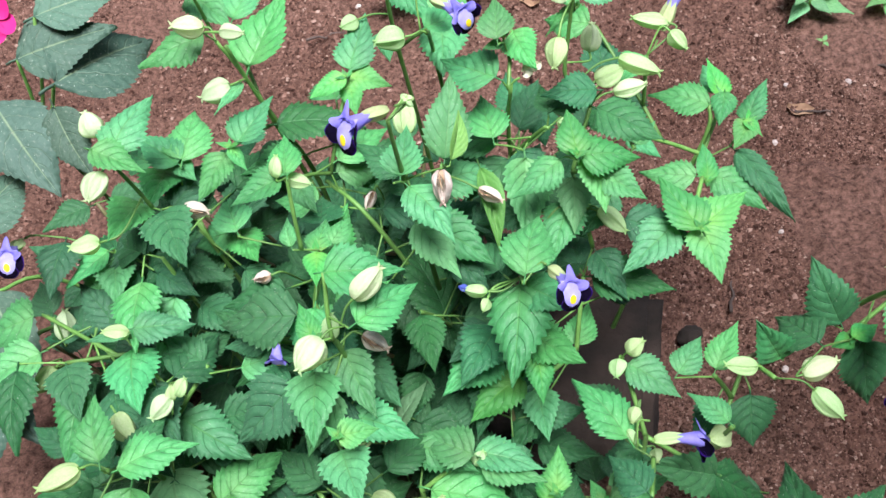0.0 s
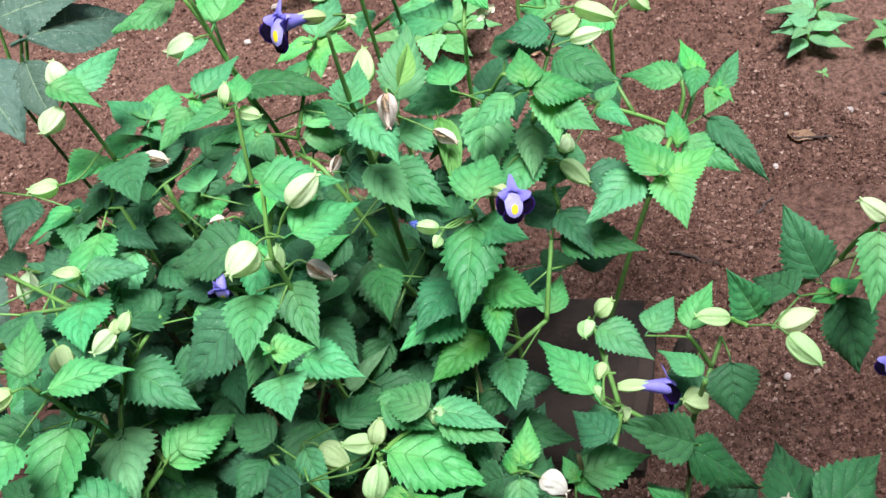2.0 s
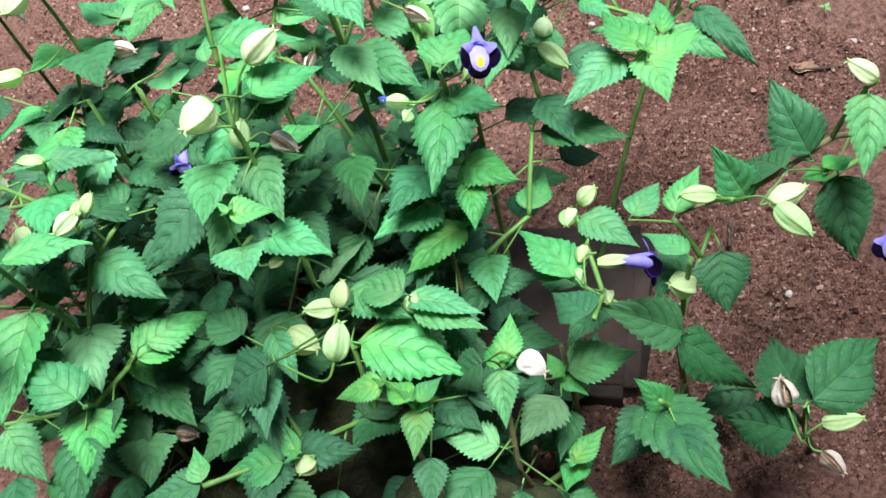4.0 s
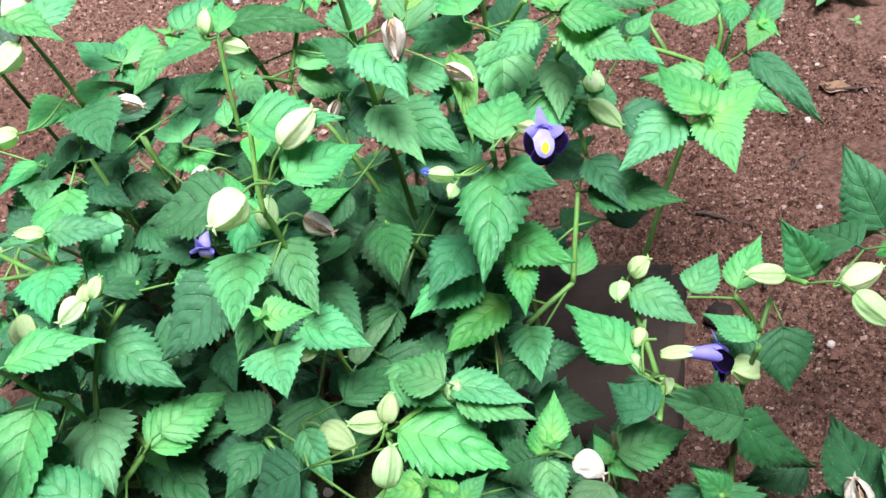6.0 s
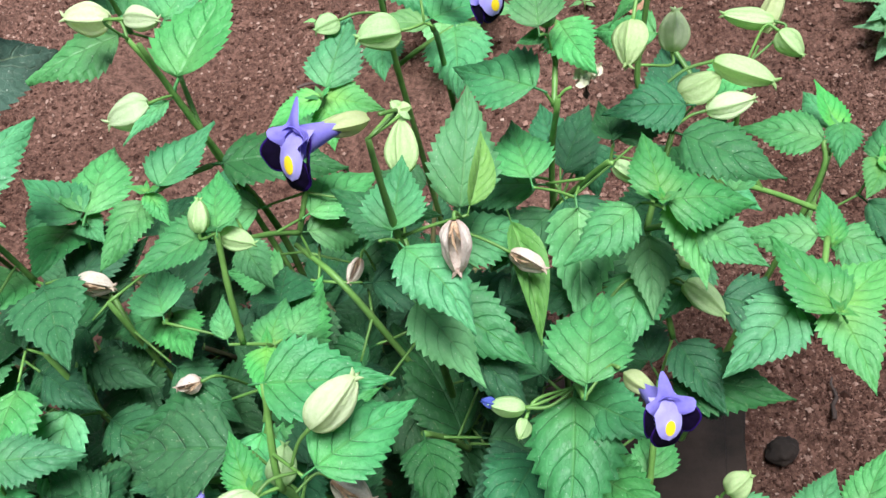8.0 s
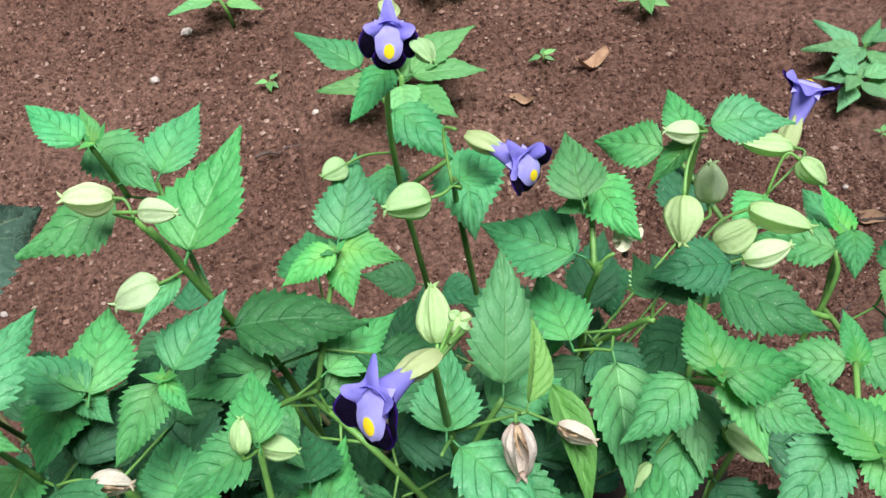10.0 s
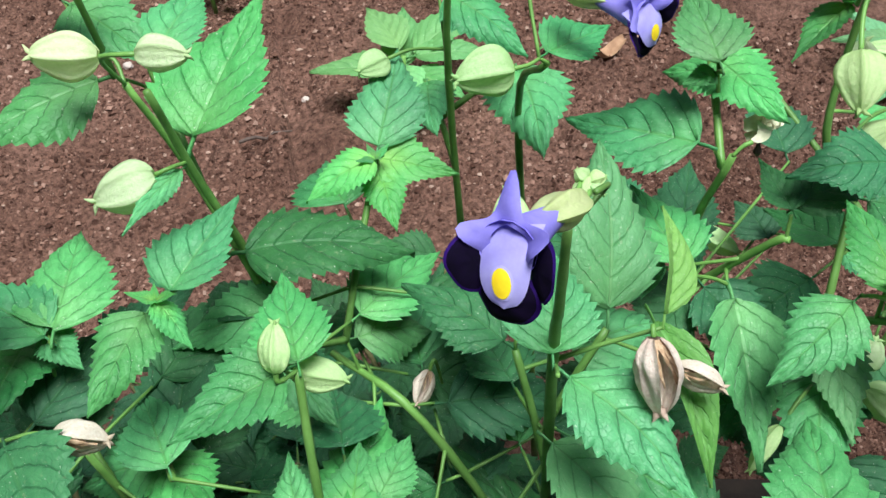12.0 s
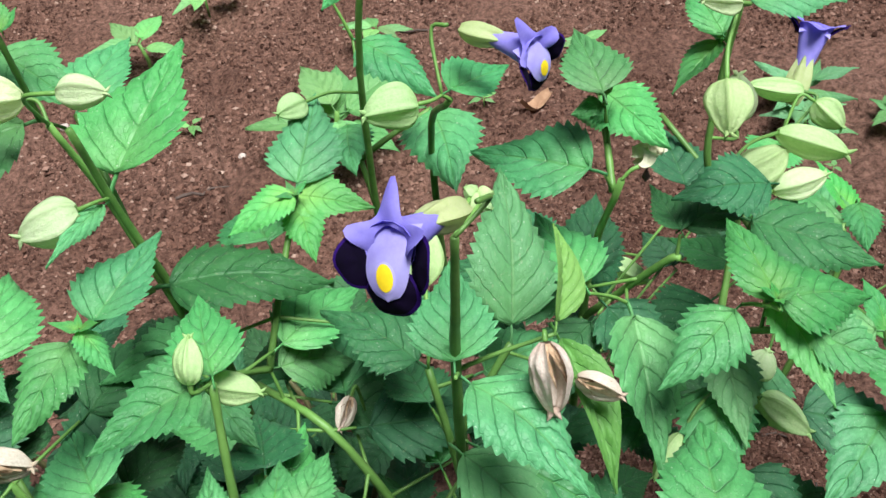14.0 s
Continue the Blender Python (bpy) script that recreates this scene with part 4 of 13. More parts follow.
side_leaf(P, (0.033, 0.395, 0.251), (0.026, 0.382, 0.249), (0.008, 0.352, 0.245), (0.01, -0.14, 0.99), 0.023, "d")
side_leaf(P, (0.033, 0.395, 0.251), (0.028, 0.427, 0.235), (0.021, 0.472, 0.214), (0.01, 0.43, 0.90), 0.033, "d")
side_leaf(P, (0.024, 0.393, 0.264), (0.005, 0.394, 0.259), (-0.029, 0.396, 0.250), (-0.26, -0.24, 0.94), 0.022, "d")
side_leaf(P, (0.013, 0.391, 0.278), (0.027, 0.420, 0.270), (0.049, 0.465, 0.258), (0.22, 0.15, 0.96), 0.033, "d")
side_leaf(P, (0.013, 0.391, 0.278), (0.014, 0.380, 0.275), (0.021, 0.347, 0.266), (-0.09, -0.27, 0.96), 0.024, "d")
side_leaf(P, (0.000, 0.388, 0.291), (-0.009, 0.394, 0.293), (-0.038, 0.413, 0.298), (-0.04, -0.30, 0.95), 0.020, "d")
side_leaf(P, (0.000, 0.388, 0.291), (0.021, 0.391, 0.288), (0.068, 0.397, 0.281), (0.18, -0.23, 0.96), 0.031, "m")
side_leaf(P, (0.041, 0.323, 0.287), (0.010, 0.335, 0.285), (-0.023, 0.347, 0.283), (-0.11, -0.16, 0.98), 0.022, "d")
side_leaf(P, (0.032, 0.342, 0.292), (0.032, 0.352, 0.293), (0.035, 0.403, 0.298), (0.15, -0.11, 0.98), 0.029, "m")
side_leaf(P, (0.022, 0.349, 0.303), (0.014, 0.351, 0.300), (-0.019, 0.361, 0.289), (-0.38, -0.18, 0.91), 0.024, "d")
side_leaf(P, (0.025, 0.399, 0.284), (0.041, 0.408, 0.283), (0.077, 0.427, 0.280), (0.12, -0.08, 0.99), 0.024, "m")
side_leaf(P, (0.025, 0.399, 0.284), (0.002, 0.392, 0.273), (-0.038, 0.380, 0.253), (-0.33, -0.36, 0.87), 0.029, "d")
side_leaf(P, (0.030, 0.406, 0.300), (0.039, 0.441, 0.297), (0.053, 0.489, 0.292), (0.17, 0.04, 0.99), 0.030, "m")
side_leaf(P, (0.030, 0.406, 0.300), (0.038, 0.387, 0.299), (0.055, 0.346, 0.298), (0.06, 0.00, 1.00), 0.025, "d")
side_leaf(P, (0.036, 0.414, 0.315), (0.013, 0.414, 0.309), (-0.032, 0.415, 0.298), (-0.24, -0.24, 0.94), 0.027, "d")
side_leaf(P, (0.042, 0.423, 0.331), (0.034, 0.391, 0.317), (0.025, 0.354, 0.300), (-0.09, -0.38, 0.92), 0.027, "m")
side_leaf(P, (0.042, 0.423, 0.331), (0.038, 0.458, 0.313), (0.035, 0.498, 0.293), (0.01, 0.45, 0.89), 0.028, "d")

P = plant((0.170, 0.430), "green")
stem(P, "s", (0.1200, 0.4600, 0.0000), (0.1000, 0.4650, 0.1600), (0.0661, 0.4803, 0.2810), (0.0366, 0.5189, 0.2837))
stem(P, "s", (0.1400, 0.3900, 0.0000), (0.1420, 0.3750, 0.0900), (0.1414, 0.3638, 0.1721), (0.1386, 0.3900, 0.2172))
stem(P, "t", (0.1416, 0.3634, 0.1607), (0.1506, 0.3720, 0.1709), (0.1619, 0.3828, 0.1812))
leaf(P, (0.1620, 0.3787, 0.1820), (0.1635, 0.3392, 0.1790), (-0.0314, -0.0789, 0.9964), 0.0260, "m")
stem(P, "s", (0.1619, 0.3828, 0.1812), (0.1760, 0.3900, 0.1868), (0.1938, 0.3992, 0.1923))
leaf(P, (0.1953, 0.4027, 0.1935), (0.2101, 0.4377, 0.1940), (-0.0030, -0.0114, 0.9999), 0.0229, "m")
stem(P, "t", (0.0896, 0.4685, 0.2076), (0.0836, 0.4700, 0.2115), (0.0761, 0.4719, 0.2154))
leaf(P, (0.0774, 0.4657, 0.2149), (0.0887, 0.4100, 0.1928), (0.1056, -0.3482, 0.9314), 0.0376, "d")
stem(P, "t", (0.1396, 0.3799, 0.2036), (0.1473, 0.3784, 0.2102), (0.1572, 0.3764, 0.2168))
leaf(P, (0.1530, 0.3737, 0.2175), (0.1127, 0.3483, 0.2102), (-0.1019, -0.1214, 0.9874), 0.0307, "y")
stem(P, "t", (0.1386, 0.3900, 0.2172), (0.1401, 0.3915, 0.2210), (0.1421, 0.3933, 0.2248))
leaf(P, (0.1386, 0.3900, 0.2272), (0.0990, 0.3586, 0.2368), (0.2892, -0.0717, 0.9546), 0.0343, "m")
stem(P, "t", (0.1421, 0.3933, 0.2248), (0.1411, 0.3996, 0.2285), (0.1399, 0.4076, 0.2323))
leaf(P, (0.1374, 0.4047, 0.2351), (0.1070, 0.3753, 0.2508), (0.3946, 0.0801, 0.9154), 0.0297, "d")
stem(P, "s", (0.1938, 0.3992, 0.1923), (0.1995, 0.4149, 0.2126), (0.2067, 0.4349, 0.2330))
leaf(P, (0.2125, 0.4330, 0.2340), (0.2682, 0.4157, 0.2270), (0.0918, -0.1049, 0.9902), 0.0366, "d")
stem(P, "t", (0.1409, 0.4008, 0.2291), (0.1421, 0.4006, 0.2382), (0.1435, 0.4002, 0.2473))
leaf(P, (0.1412, 0.3959, 0.2495), (0.1133, 0.3528, 0.2574), (0.2742, -0.0019, 0.9617), 0.0339, "d")
stem(P, "t", (0.2067, 0.4349, 0.2330), (0.2106, 0.4398, 0.2422), (0.2155, 0.4459, 0.2515))
leaf(P, (0.2173, 0.4421, 0.2513), (0.2323, 0.4069, 0.2380), (0.1598, -0.2885, 0.9440), 0.0248, "d")
stem(P, "t", (0.1435, 0.4002, 0.2473), (0.1500, 0.3933, 0.2529), (0.1584, 0.3845, 0.2586))
leaf(P, (0.1613, 0.3814, 0.2605), (0.1938, 0.3509, 0.2662), (-0.2335, -0.0672, 0.9700), 0.0295, "m")
stem(P, "s", (0.1572, 0.3764, 0.2168), (0.1603, 0.3731, 0.2383), (0.1642, 0.3688, 0.2598))
leaf(P, (0.1643, 0.3655, 0.2595), (0.1632, 0.3358, 0.2472), (0.1952, -0.3818, 0.9034), 0.0184, "y")
stem(P, "s", (0.1569, 0.3860, 0.2577), (0.1593, 0.3909, 0.2790), (0.1622, 0.3972, 0.3004))
stem(P, "t", (0.1622, 0.3972, 0.3004), (0.1624, 0.3977, 0.3023), (0.1626, 0.3983, 0.3032))
leaf(P, (0.1607, 0.3918, 0.3032), (0.1454, 0.3324, 0.2849), (-0.1504, -0.2562, 0.9549), 0.0381, "m")
stem(P, "t", (0.1622, 0.3972, 0.3004), (0.1620, 0.3967, 0.2995), (0.1618, 0.3962, 0.2976))
leaf(P, (0.1642, 0.3934, 0.2997), (0.1921, 0.3657, 0.3092), (-0.3111, 0.0137, 0.9503), 0.0269, "m")
stem(P, "t", (0.0462, 0.5051, 0.2872), (0.0453, 0.5070, 0.2949), (0.0440, 0.5094, 0.3026))
leaf(P, (0.0477, 0.5104, 0.3011), (0.0768, 0.5233, 0.2778), (0.6663, -0.2029, 0.7175), 0.0261, "m")
stem(P, "s", (0.2155, 0.4459, 0.2515), (0.2118, 0.4547, 0.2818), (0.2071, 0.4659, 0.3121))
leaf(P, (0.2067, 0.4618, 0.3119), (0.2010, 0.4259, 0.2986), (0.1857, -0.3670, 0.9115), 0.0226, "p")
stem(P, "s", (0.0440, 0.5094, 0.3026), (0.0351, 0.4999, 0.3154), (0.0236, 0.4879, 0.3281))
leaf(P, (0.0250, 0.4852, 0.3283), (0.0386, 0.4603, 0.3219), (0.0568, -0.2215, 0.9735), 0.0179, "m")
stem(P, "s", (0.1624, 0.3979, 0.3027), (0.1626, 0.3872, 0.3181), (0.1629, 0.3735, 0.3336))
leaf(P, (0.1646, 0.3785, 0.3341), (0.1800, 0.4264, 0.3245), (0.1183, 0.1594, 0.9801), 0.0326, "m")
stem(P, "s", (0.2071, 0.4659, 0.3121), (0.2132, 0.4541, 0.3262), (0.2211, 0.4392, 0.3402))
leaf(P, (0.2232, 0.4370, 0.3405), (0.2450, 0.4175, 0.3349), (-0.0329, -0.3104, 0.9500), 0.0208, "m")
stem(P, "s", (0.2071, 0.4659, 0.3121), (0.2148, 0.4780, 0.3270), (0.2247, 0.4933, 0.3418))
leaf(P, (0.2284, 0.4901, 0.3425), (0.2654, 0.4605, 0.3356), (0.0272, -0.1963, 0.9802), 0.0320, "d")
stem(P, "t", (0.2144, 0.4518, 0.3285), (0.2150, 0.4529, 0.3371), (0.2158, 0.4544, 0.3456))
leaf(P, (0.2164, 0.4503, 0.3454), (0.2190, 0.4130, 0.3327), (0.2689, -0.2937, 0.9173), 0.0242, "y")
stem(P, "s", (0.0440, 0.5094, 0.3026), (0.0549, 0.5290, 0.3249), (0.0687, 0.5539, 0.3471))
stem(P, "t", (0.0687, 0.5539, 0.3471), (0.0699, 0.5518, 0.3501), (0.0711, 0.5497, 0.3522))
leaf(P, (0.0682, 0.5486, 0.3525), (0.0408, 0.5394, 0.3471), (-0.1321, -0.1783, 0.9751), 0.0184, "y")
stem(P, "t", (0.0687, 0.5539, 0.3471), (0.0675, 0.5562, 0.3464), (0.0663, 0.5586, 0.3447))
leaf(P, (0.0692, 0.5569, 0.3452), (0.0976, 0.5439, 0.3414), (-0.0230, -0.3237, 0.9459), 0.0205, "y")
leaf(P, (0.0701, 0.5571, 0.3501), (0.0861, 0.5995, 0.3614), (-0.0392, -0.2444, 0.9689), 0.0288, "m")
stem(P, "t", (0.0687, 0.5539, 0.3471), (0.0689, 0.5541, 0.3460), (0.0691, 0.5542, 0.3440))
leaf(P, (0.0692, 0.5515, 0.3438), (0.0707, 0.5275, 0.3353), (0.0436, -0.3323, 0.9422), 0.0163, "y")
stem(P, "t", (0.2158, 0.4544, 0.3456), (0.2107, 0.4483, 0.3513), (0.2042, 0.4407, 0.3569))
stem(P, "t", (0.2042, 0.4407, 0.3569), (0.2024, 0.4436, 0.3552), (0.2005, 0.4464, 0.3525))
leaf(P, (0.1971, 0.4447, 0.3526), (0.1650, 0.4292, 0.3434), (-0.1908, -0.1805, 0.9649), 0.0233, "m")
stem(P, "t", (0.2042, 0.4407, 0.3569), (0.2056, 0.4380, 0.3587), (0.2069, 0.4353, 0.3595))
leaf(P, (0.2070, 0.4387, 0.3610), (0.2066, 0.4735, 0.3652), (0.1033, -0.1195, 0.9874), 0.0214, "y")
leaf(P, (0.2093, 0.4402, 0.3586), (0.2460, 0.4414, 0.3459), (0.3254, -0.2068, 0.9227), 0.0269, "m")
stem(P, "t", (0.2247, 0.4933, 0.3418), (0.2274, 0.4893, 0.3532), (0.2309, 0.4840, 0.3645))
leaf(P, (0.2275, 0.4839, 0.3657), (0.1927, 0.4860, 0.3676), (0.0327, -0.3206, 0.9467), 0.0241, "d")
stem(P, "s", (0.2247, 0.4933, 0.3418), (0.2105, 0.4960, 0.3680), (0.2140, 0.5030, 0.3950), (0.2189, 0.5064, 0.4245))
stem(P, "t", (0.2223, 0.5171, 0.4046), (0.2212, 0.5151, 0.4063), (0.2201, 0.5132, 0.4069))
leaf(P, (0.2199, 0.5156, 0.4082), (0.2184, 0.5412, 0.4133), (-0.0251, -0.1958, 0.9803), 0.0159, "m")
stem(P, "t", (0.2223, 0.5171, 0.4046), (0.2235, 0.5190, 0.4039), (0.2246, 0.5210, 0.4022))
leaf(P, (0.2221, 0.5202, 0.4018), (0.2011, 0.5112, 0.3915), (-0.4971, 0.1868, 0.8473), 0.0156, "y")
stem(P, "t", (0.2201, 0.5132, 0.4069), (0.2196, 0.5102, 0.4157), (0.2189, 0.5064, 0.4245))
leaf(P, (0.2220, 0.5056, 0.4251), (0.2524, 0.4995, 0.4224), (0.0462, -0.2159, 0.9753), 0.0204, "m")
stem(P, "p", (0.2103, 0.4582, 0.2919), (0.1937, 0.4468, 0.3018), (0.1827, 0.4395, 0.2968))
capsule(P, (0.1827, 0.4395, 0.2968), (0.1691, 0.4307, 0.2855), 0.0073, "g")
stem(P, "p", (0.2140, 0.4952, 0.3610), (0.2320, 0.5070, 0.3640), (0.2470, 0.5120, 0.3620))
capsule(P, (0.2470, 0.5120, 0.3620), (0.2720, 0.4995, 0.3540), 0.0139, "g")
stem(P, "p", (0.2260, 0.4914, 0.3475), (0.2257, 0.5026, 0.3496), (0.2306, 0.5052, 0.3515))
capsule(P, (0.2306, 0.5052, 0.3515), (0.2503, 0.5074, 0.3574), 0.0130, "g")
stem(P, "p", (0.2260, 0.4914, 0.3475), (0.2337, 0.4975, 0.3460), (0.2407, 0.4983, 0.3465))
capsule(P, (0.2407, 0.4983, 0.3465), (0.2624, 0.4973, 0.3495), 0.0122, "c")
stem(P, "p", (0.2118, 0.4985, 0.3790), (0.2272, 0.5079, 0.3678), (0.2284, 0.5128, 0.3711))
capsule(P, (0.2284, 0.5128, 0.3711), (0.2321, 0.5220, 0.3868), 0.0138, "c")
stem(P, "p", (0.2190, 0.5070, 0.4230), (0.2105, 0.4959, 0.4177), (0.2061, 0.4863, 0.4120))
capsule(P, (0.2061, 0.4863, 0.4120), (0.2003, 0.4707, 0.4024), 0.0130, "g")
stem(P, "p", (0.2189, 0.5064, 0.4245), (0.2183, 0.5001, 0.4284), (0.2150, 0.4996, 0.4297))
capsule(P, (0.2150, 0.4996, 0.4297), (0.2022, 0.5023, 0.4318), 0.0083, "c")
stem(P, "p", (0.2118, 0.4547, 0.2818), (0.2179, 0.4541, 0.2876), (0.2215, 0.4516, 0.2867))
capsule(P, (0.2215, 0.4516, 0.2867), (0.2375, 0.4369, 0.2750), 0.0143, "g")
stem(P, "p", (0.2111, 0.4564, 0.2869), (0.2195, 0.4584, 0.2848), (0.2231, 0.4599, 0.2880))
capsule(P, (0.2231, 0.4599, 0.2880), (0.2296, 0.4635, 0.2989), 0.0113, "c")
stem(P, "p", (0.1625, 0.3927, 0.3104), (0.1502, 0.3872, 0.3078), (0.1402, 0.3876, 0.3090))
capsule(P, (0.1402, 0.3876, 0.3090), (0.1254, 0.3902, 0.3120), 0.0097, "g")
stem(P, "p", (0.1625, 0.3927, 0.3104), (0.1457, 0.3930, 0.3049), (0.1394, 0.3849, 0.3042))
capsule(P, (0.1394, 0.3849, 0.3042), (0.1359, 0.3764, 0.3044), 0.0076, "g")
stem(P, "p", (0.1625, 0.3927, 0.3104), (0.1422, 0.3903, 0.3048), (0.1288, 0.3905, 0.3105))
capsule(P, (0.1288, 0.3905, 0.3105), (0.1233, 0.3909, 0.3142), 0.0049, "v")
stem(P, "p", (0.1629, 0.3735, 0.3336), (0.1736, 0.3834, 0.3360), (0.1773, 0.3804, 0.3394))
flower(P, (0.1878, 0.3509, 0.3551), (0.3097, -0.8050, 0.5060), (0.0140, 0.8506, 0.5256), 0.0245)
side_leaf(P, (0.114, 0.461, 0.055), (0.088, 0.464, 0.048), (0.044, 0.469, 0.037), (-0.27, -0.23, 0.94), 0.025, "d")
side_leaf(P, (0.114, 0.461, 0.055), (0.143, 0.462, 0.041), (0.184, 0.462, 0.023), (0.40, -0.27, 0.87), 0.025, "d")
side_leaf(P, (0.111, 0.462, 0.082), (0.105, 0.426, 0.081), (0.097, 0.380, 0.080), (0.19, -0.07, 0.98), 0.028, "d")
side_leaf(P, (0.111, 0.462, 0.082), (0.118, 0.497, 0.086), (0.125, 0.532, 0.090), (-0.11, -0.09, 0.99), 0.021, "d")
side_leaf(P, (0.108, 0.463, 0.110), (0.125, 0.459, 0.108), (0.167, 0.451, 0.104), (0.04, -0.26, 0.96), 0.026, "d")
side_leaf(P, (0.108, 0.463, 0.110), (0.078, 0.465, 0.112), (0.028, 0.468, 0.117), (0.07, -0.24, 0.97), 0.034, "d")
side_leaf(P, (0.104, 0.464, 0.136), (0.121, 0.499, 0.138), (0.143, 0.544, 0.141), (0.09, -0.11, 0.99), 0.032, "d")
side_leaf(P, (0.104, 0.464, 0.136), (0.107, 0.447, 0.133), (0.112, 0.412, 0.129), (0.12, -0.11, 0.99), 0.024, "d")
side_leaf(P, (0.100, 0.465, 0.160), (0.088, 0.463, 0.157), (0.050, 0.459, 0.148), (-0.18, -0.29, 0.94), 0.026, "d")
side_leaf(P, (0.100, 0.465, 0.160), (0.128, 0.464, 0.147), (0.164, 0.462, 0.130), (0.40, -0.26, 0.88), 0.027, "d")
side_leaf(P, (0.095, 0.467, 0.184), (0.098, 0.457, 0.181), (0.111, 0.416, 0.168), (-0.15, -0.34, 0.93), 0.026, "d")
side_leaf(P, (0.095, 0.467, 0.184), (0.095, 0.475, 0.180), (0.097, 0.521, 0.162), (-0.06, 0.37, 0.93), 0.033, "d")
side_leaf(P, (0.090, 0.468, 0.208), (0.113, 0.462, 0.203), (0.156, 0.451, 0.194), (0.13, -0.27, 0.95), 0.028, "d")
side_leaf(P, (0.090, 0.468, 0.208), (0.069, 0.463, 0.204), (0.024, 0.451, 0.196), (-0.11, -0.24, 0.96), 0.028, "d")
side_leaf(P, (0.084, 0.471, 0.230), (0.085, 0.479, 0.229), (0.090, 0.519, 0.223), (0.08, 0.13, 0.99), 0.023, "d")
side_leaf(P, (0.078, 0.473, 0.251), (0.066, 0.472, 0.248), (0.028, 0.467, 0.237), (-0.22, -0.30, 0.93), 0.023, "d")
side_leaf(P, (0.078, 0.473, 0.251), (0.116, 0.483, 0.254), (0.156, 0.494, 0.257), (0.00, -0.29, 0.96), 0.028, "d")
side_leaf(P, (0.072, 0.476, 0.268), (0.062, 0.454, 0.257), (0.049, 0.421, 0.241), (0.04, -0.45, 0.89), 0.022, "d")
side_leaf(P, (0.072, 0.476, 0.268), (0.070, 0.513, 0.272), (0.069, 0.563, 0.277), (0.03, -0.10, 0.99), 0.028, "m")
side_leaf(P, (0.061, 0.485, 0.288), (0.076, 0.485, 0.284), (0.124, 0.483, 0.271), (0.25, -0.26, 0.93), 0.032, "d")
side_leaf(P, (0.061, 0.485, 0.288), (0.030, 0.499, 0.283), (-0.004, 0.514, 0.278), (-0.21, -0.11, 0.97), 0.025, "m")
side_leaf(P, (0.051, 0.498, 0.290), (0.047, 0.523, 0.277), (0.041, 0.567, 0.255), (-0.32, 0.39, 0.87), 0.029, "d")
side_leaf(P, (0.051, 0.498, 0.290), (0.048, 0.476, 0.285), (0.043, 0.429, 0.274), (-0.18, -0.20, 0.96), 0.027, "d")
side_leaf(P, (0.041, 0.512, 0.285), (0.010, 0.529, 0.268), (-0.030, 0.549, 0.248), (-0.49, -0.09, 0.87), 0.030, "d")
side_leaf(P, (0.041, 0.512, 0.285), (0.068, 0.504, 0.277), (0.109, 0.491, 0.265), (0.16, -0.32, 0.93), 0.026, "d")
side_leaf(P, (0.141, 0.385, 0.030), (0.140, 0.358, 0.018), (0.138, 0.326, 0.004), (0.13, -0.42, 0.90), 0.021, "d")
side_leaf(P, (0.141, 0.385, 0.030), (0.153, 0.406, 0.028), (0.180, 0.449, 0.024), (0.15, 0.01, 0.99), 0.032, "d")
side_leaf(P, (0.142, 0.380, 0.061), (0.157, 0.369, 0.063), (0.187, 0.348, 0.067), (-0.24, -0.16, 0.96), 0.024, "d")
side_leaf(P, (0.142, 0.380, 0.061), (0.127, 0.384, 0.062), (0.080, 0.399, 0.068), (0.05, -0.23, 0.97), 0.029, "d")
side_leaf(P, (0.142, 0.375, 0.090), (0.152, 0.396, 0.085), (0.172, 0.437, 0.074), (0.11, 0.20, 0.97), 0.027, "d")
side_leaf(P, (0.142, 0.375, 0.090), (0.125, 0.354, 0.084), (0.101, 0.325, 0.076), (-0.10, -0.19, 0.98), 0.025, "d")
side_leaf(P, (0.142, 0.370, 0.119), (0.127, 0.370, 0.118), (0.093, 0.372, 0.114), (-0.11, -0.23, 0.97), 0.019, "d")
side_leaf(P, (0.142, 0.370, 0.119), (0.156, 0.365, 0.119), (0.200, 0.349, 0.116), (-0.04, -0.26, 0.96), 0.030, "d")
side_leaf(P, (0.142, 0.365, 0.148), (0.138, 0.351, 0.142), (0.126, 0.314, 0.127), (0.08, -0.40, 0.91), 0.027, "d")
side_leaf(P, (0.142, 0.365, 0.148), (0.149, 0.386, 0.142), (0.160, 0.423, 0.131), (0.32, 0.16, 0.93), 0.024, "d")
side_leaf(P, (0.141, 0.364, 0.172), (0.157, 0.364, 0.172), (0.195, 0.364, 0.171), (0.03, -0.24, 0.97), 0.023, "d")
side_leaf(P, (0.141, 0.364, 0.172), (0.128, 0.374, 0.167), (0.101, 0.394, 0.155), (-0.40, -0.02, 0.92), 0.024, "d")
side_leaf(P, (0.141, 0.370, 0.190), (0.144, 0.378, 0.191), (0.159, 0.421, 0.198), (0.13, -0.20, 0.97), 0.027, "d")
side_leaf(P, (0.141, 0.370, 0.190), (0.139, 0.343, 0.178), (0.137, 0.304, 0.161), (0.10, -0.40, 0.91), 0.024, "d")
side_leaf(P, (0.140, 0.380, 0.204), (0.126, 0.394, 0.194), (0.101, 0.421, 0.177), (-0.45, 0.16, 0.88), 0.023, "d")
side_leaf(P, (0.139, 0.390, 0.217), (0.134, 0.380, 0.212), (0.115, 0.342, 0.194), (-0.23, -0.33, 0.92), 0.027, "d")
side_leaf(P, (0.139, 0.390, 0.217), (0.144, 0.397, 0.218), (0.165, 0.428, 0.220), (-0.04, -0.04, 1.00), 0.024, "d")
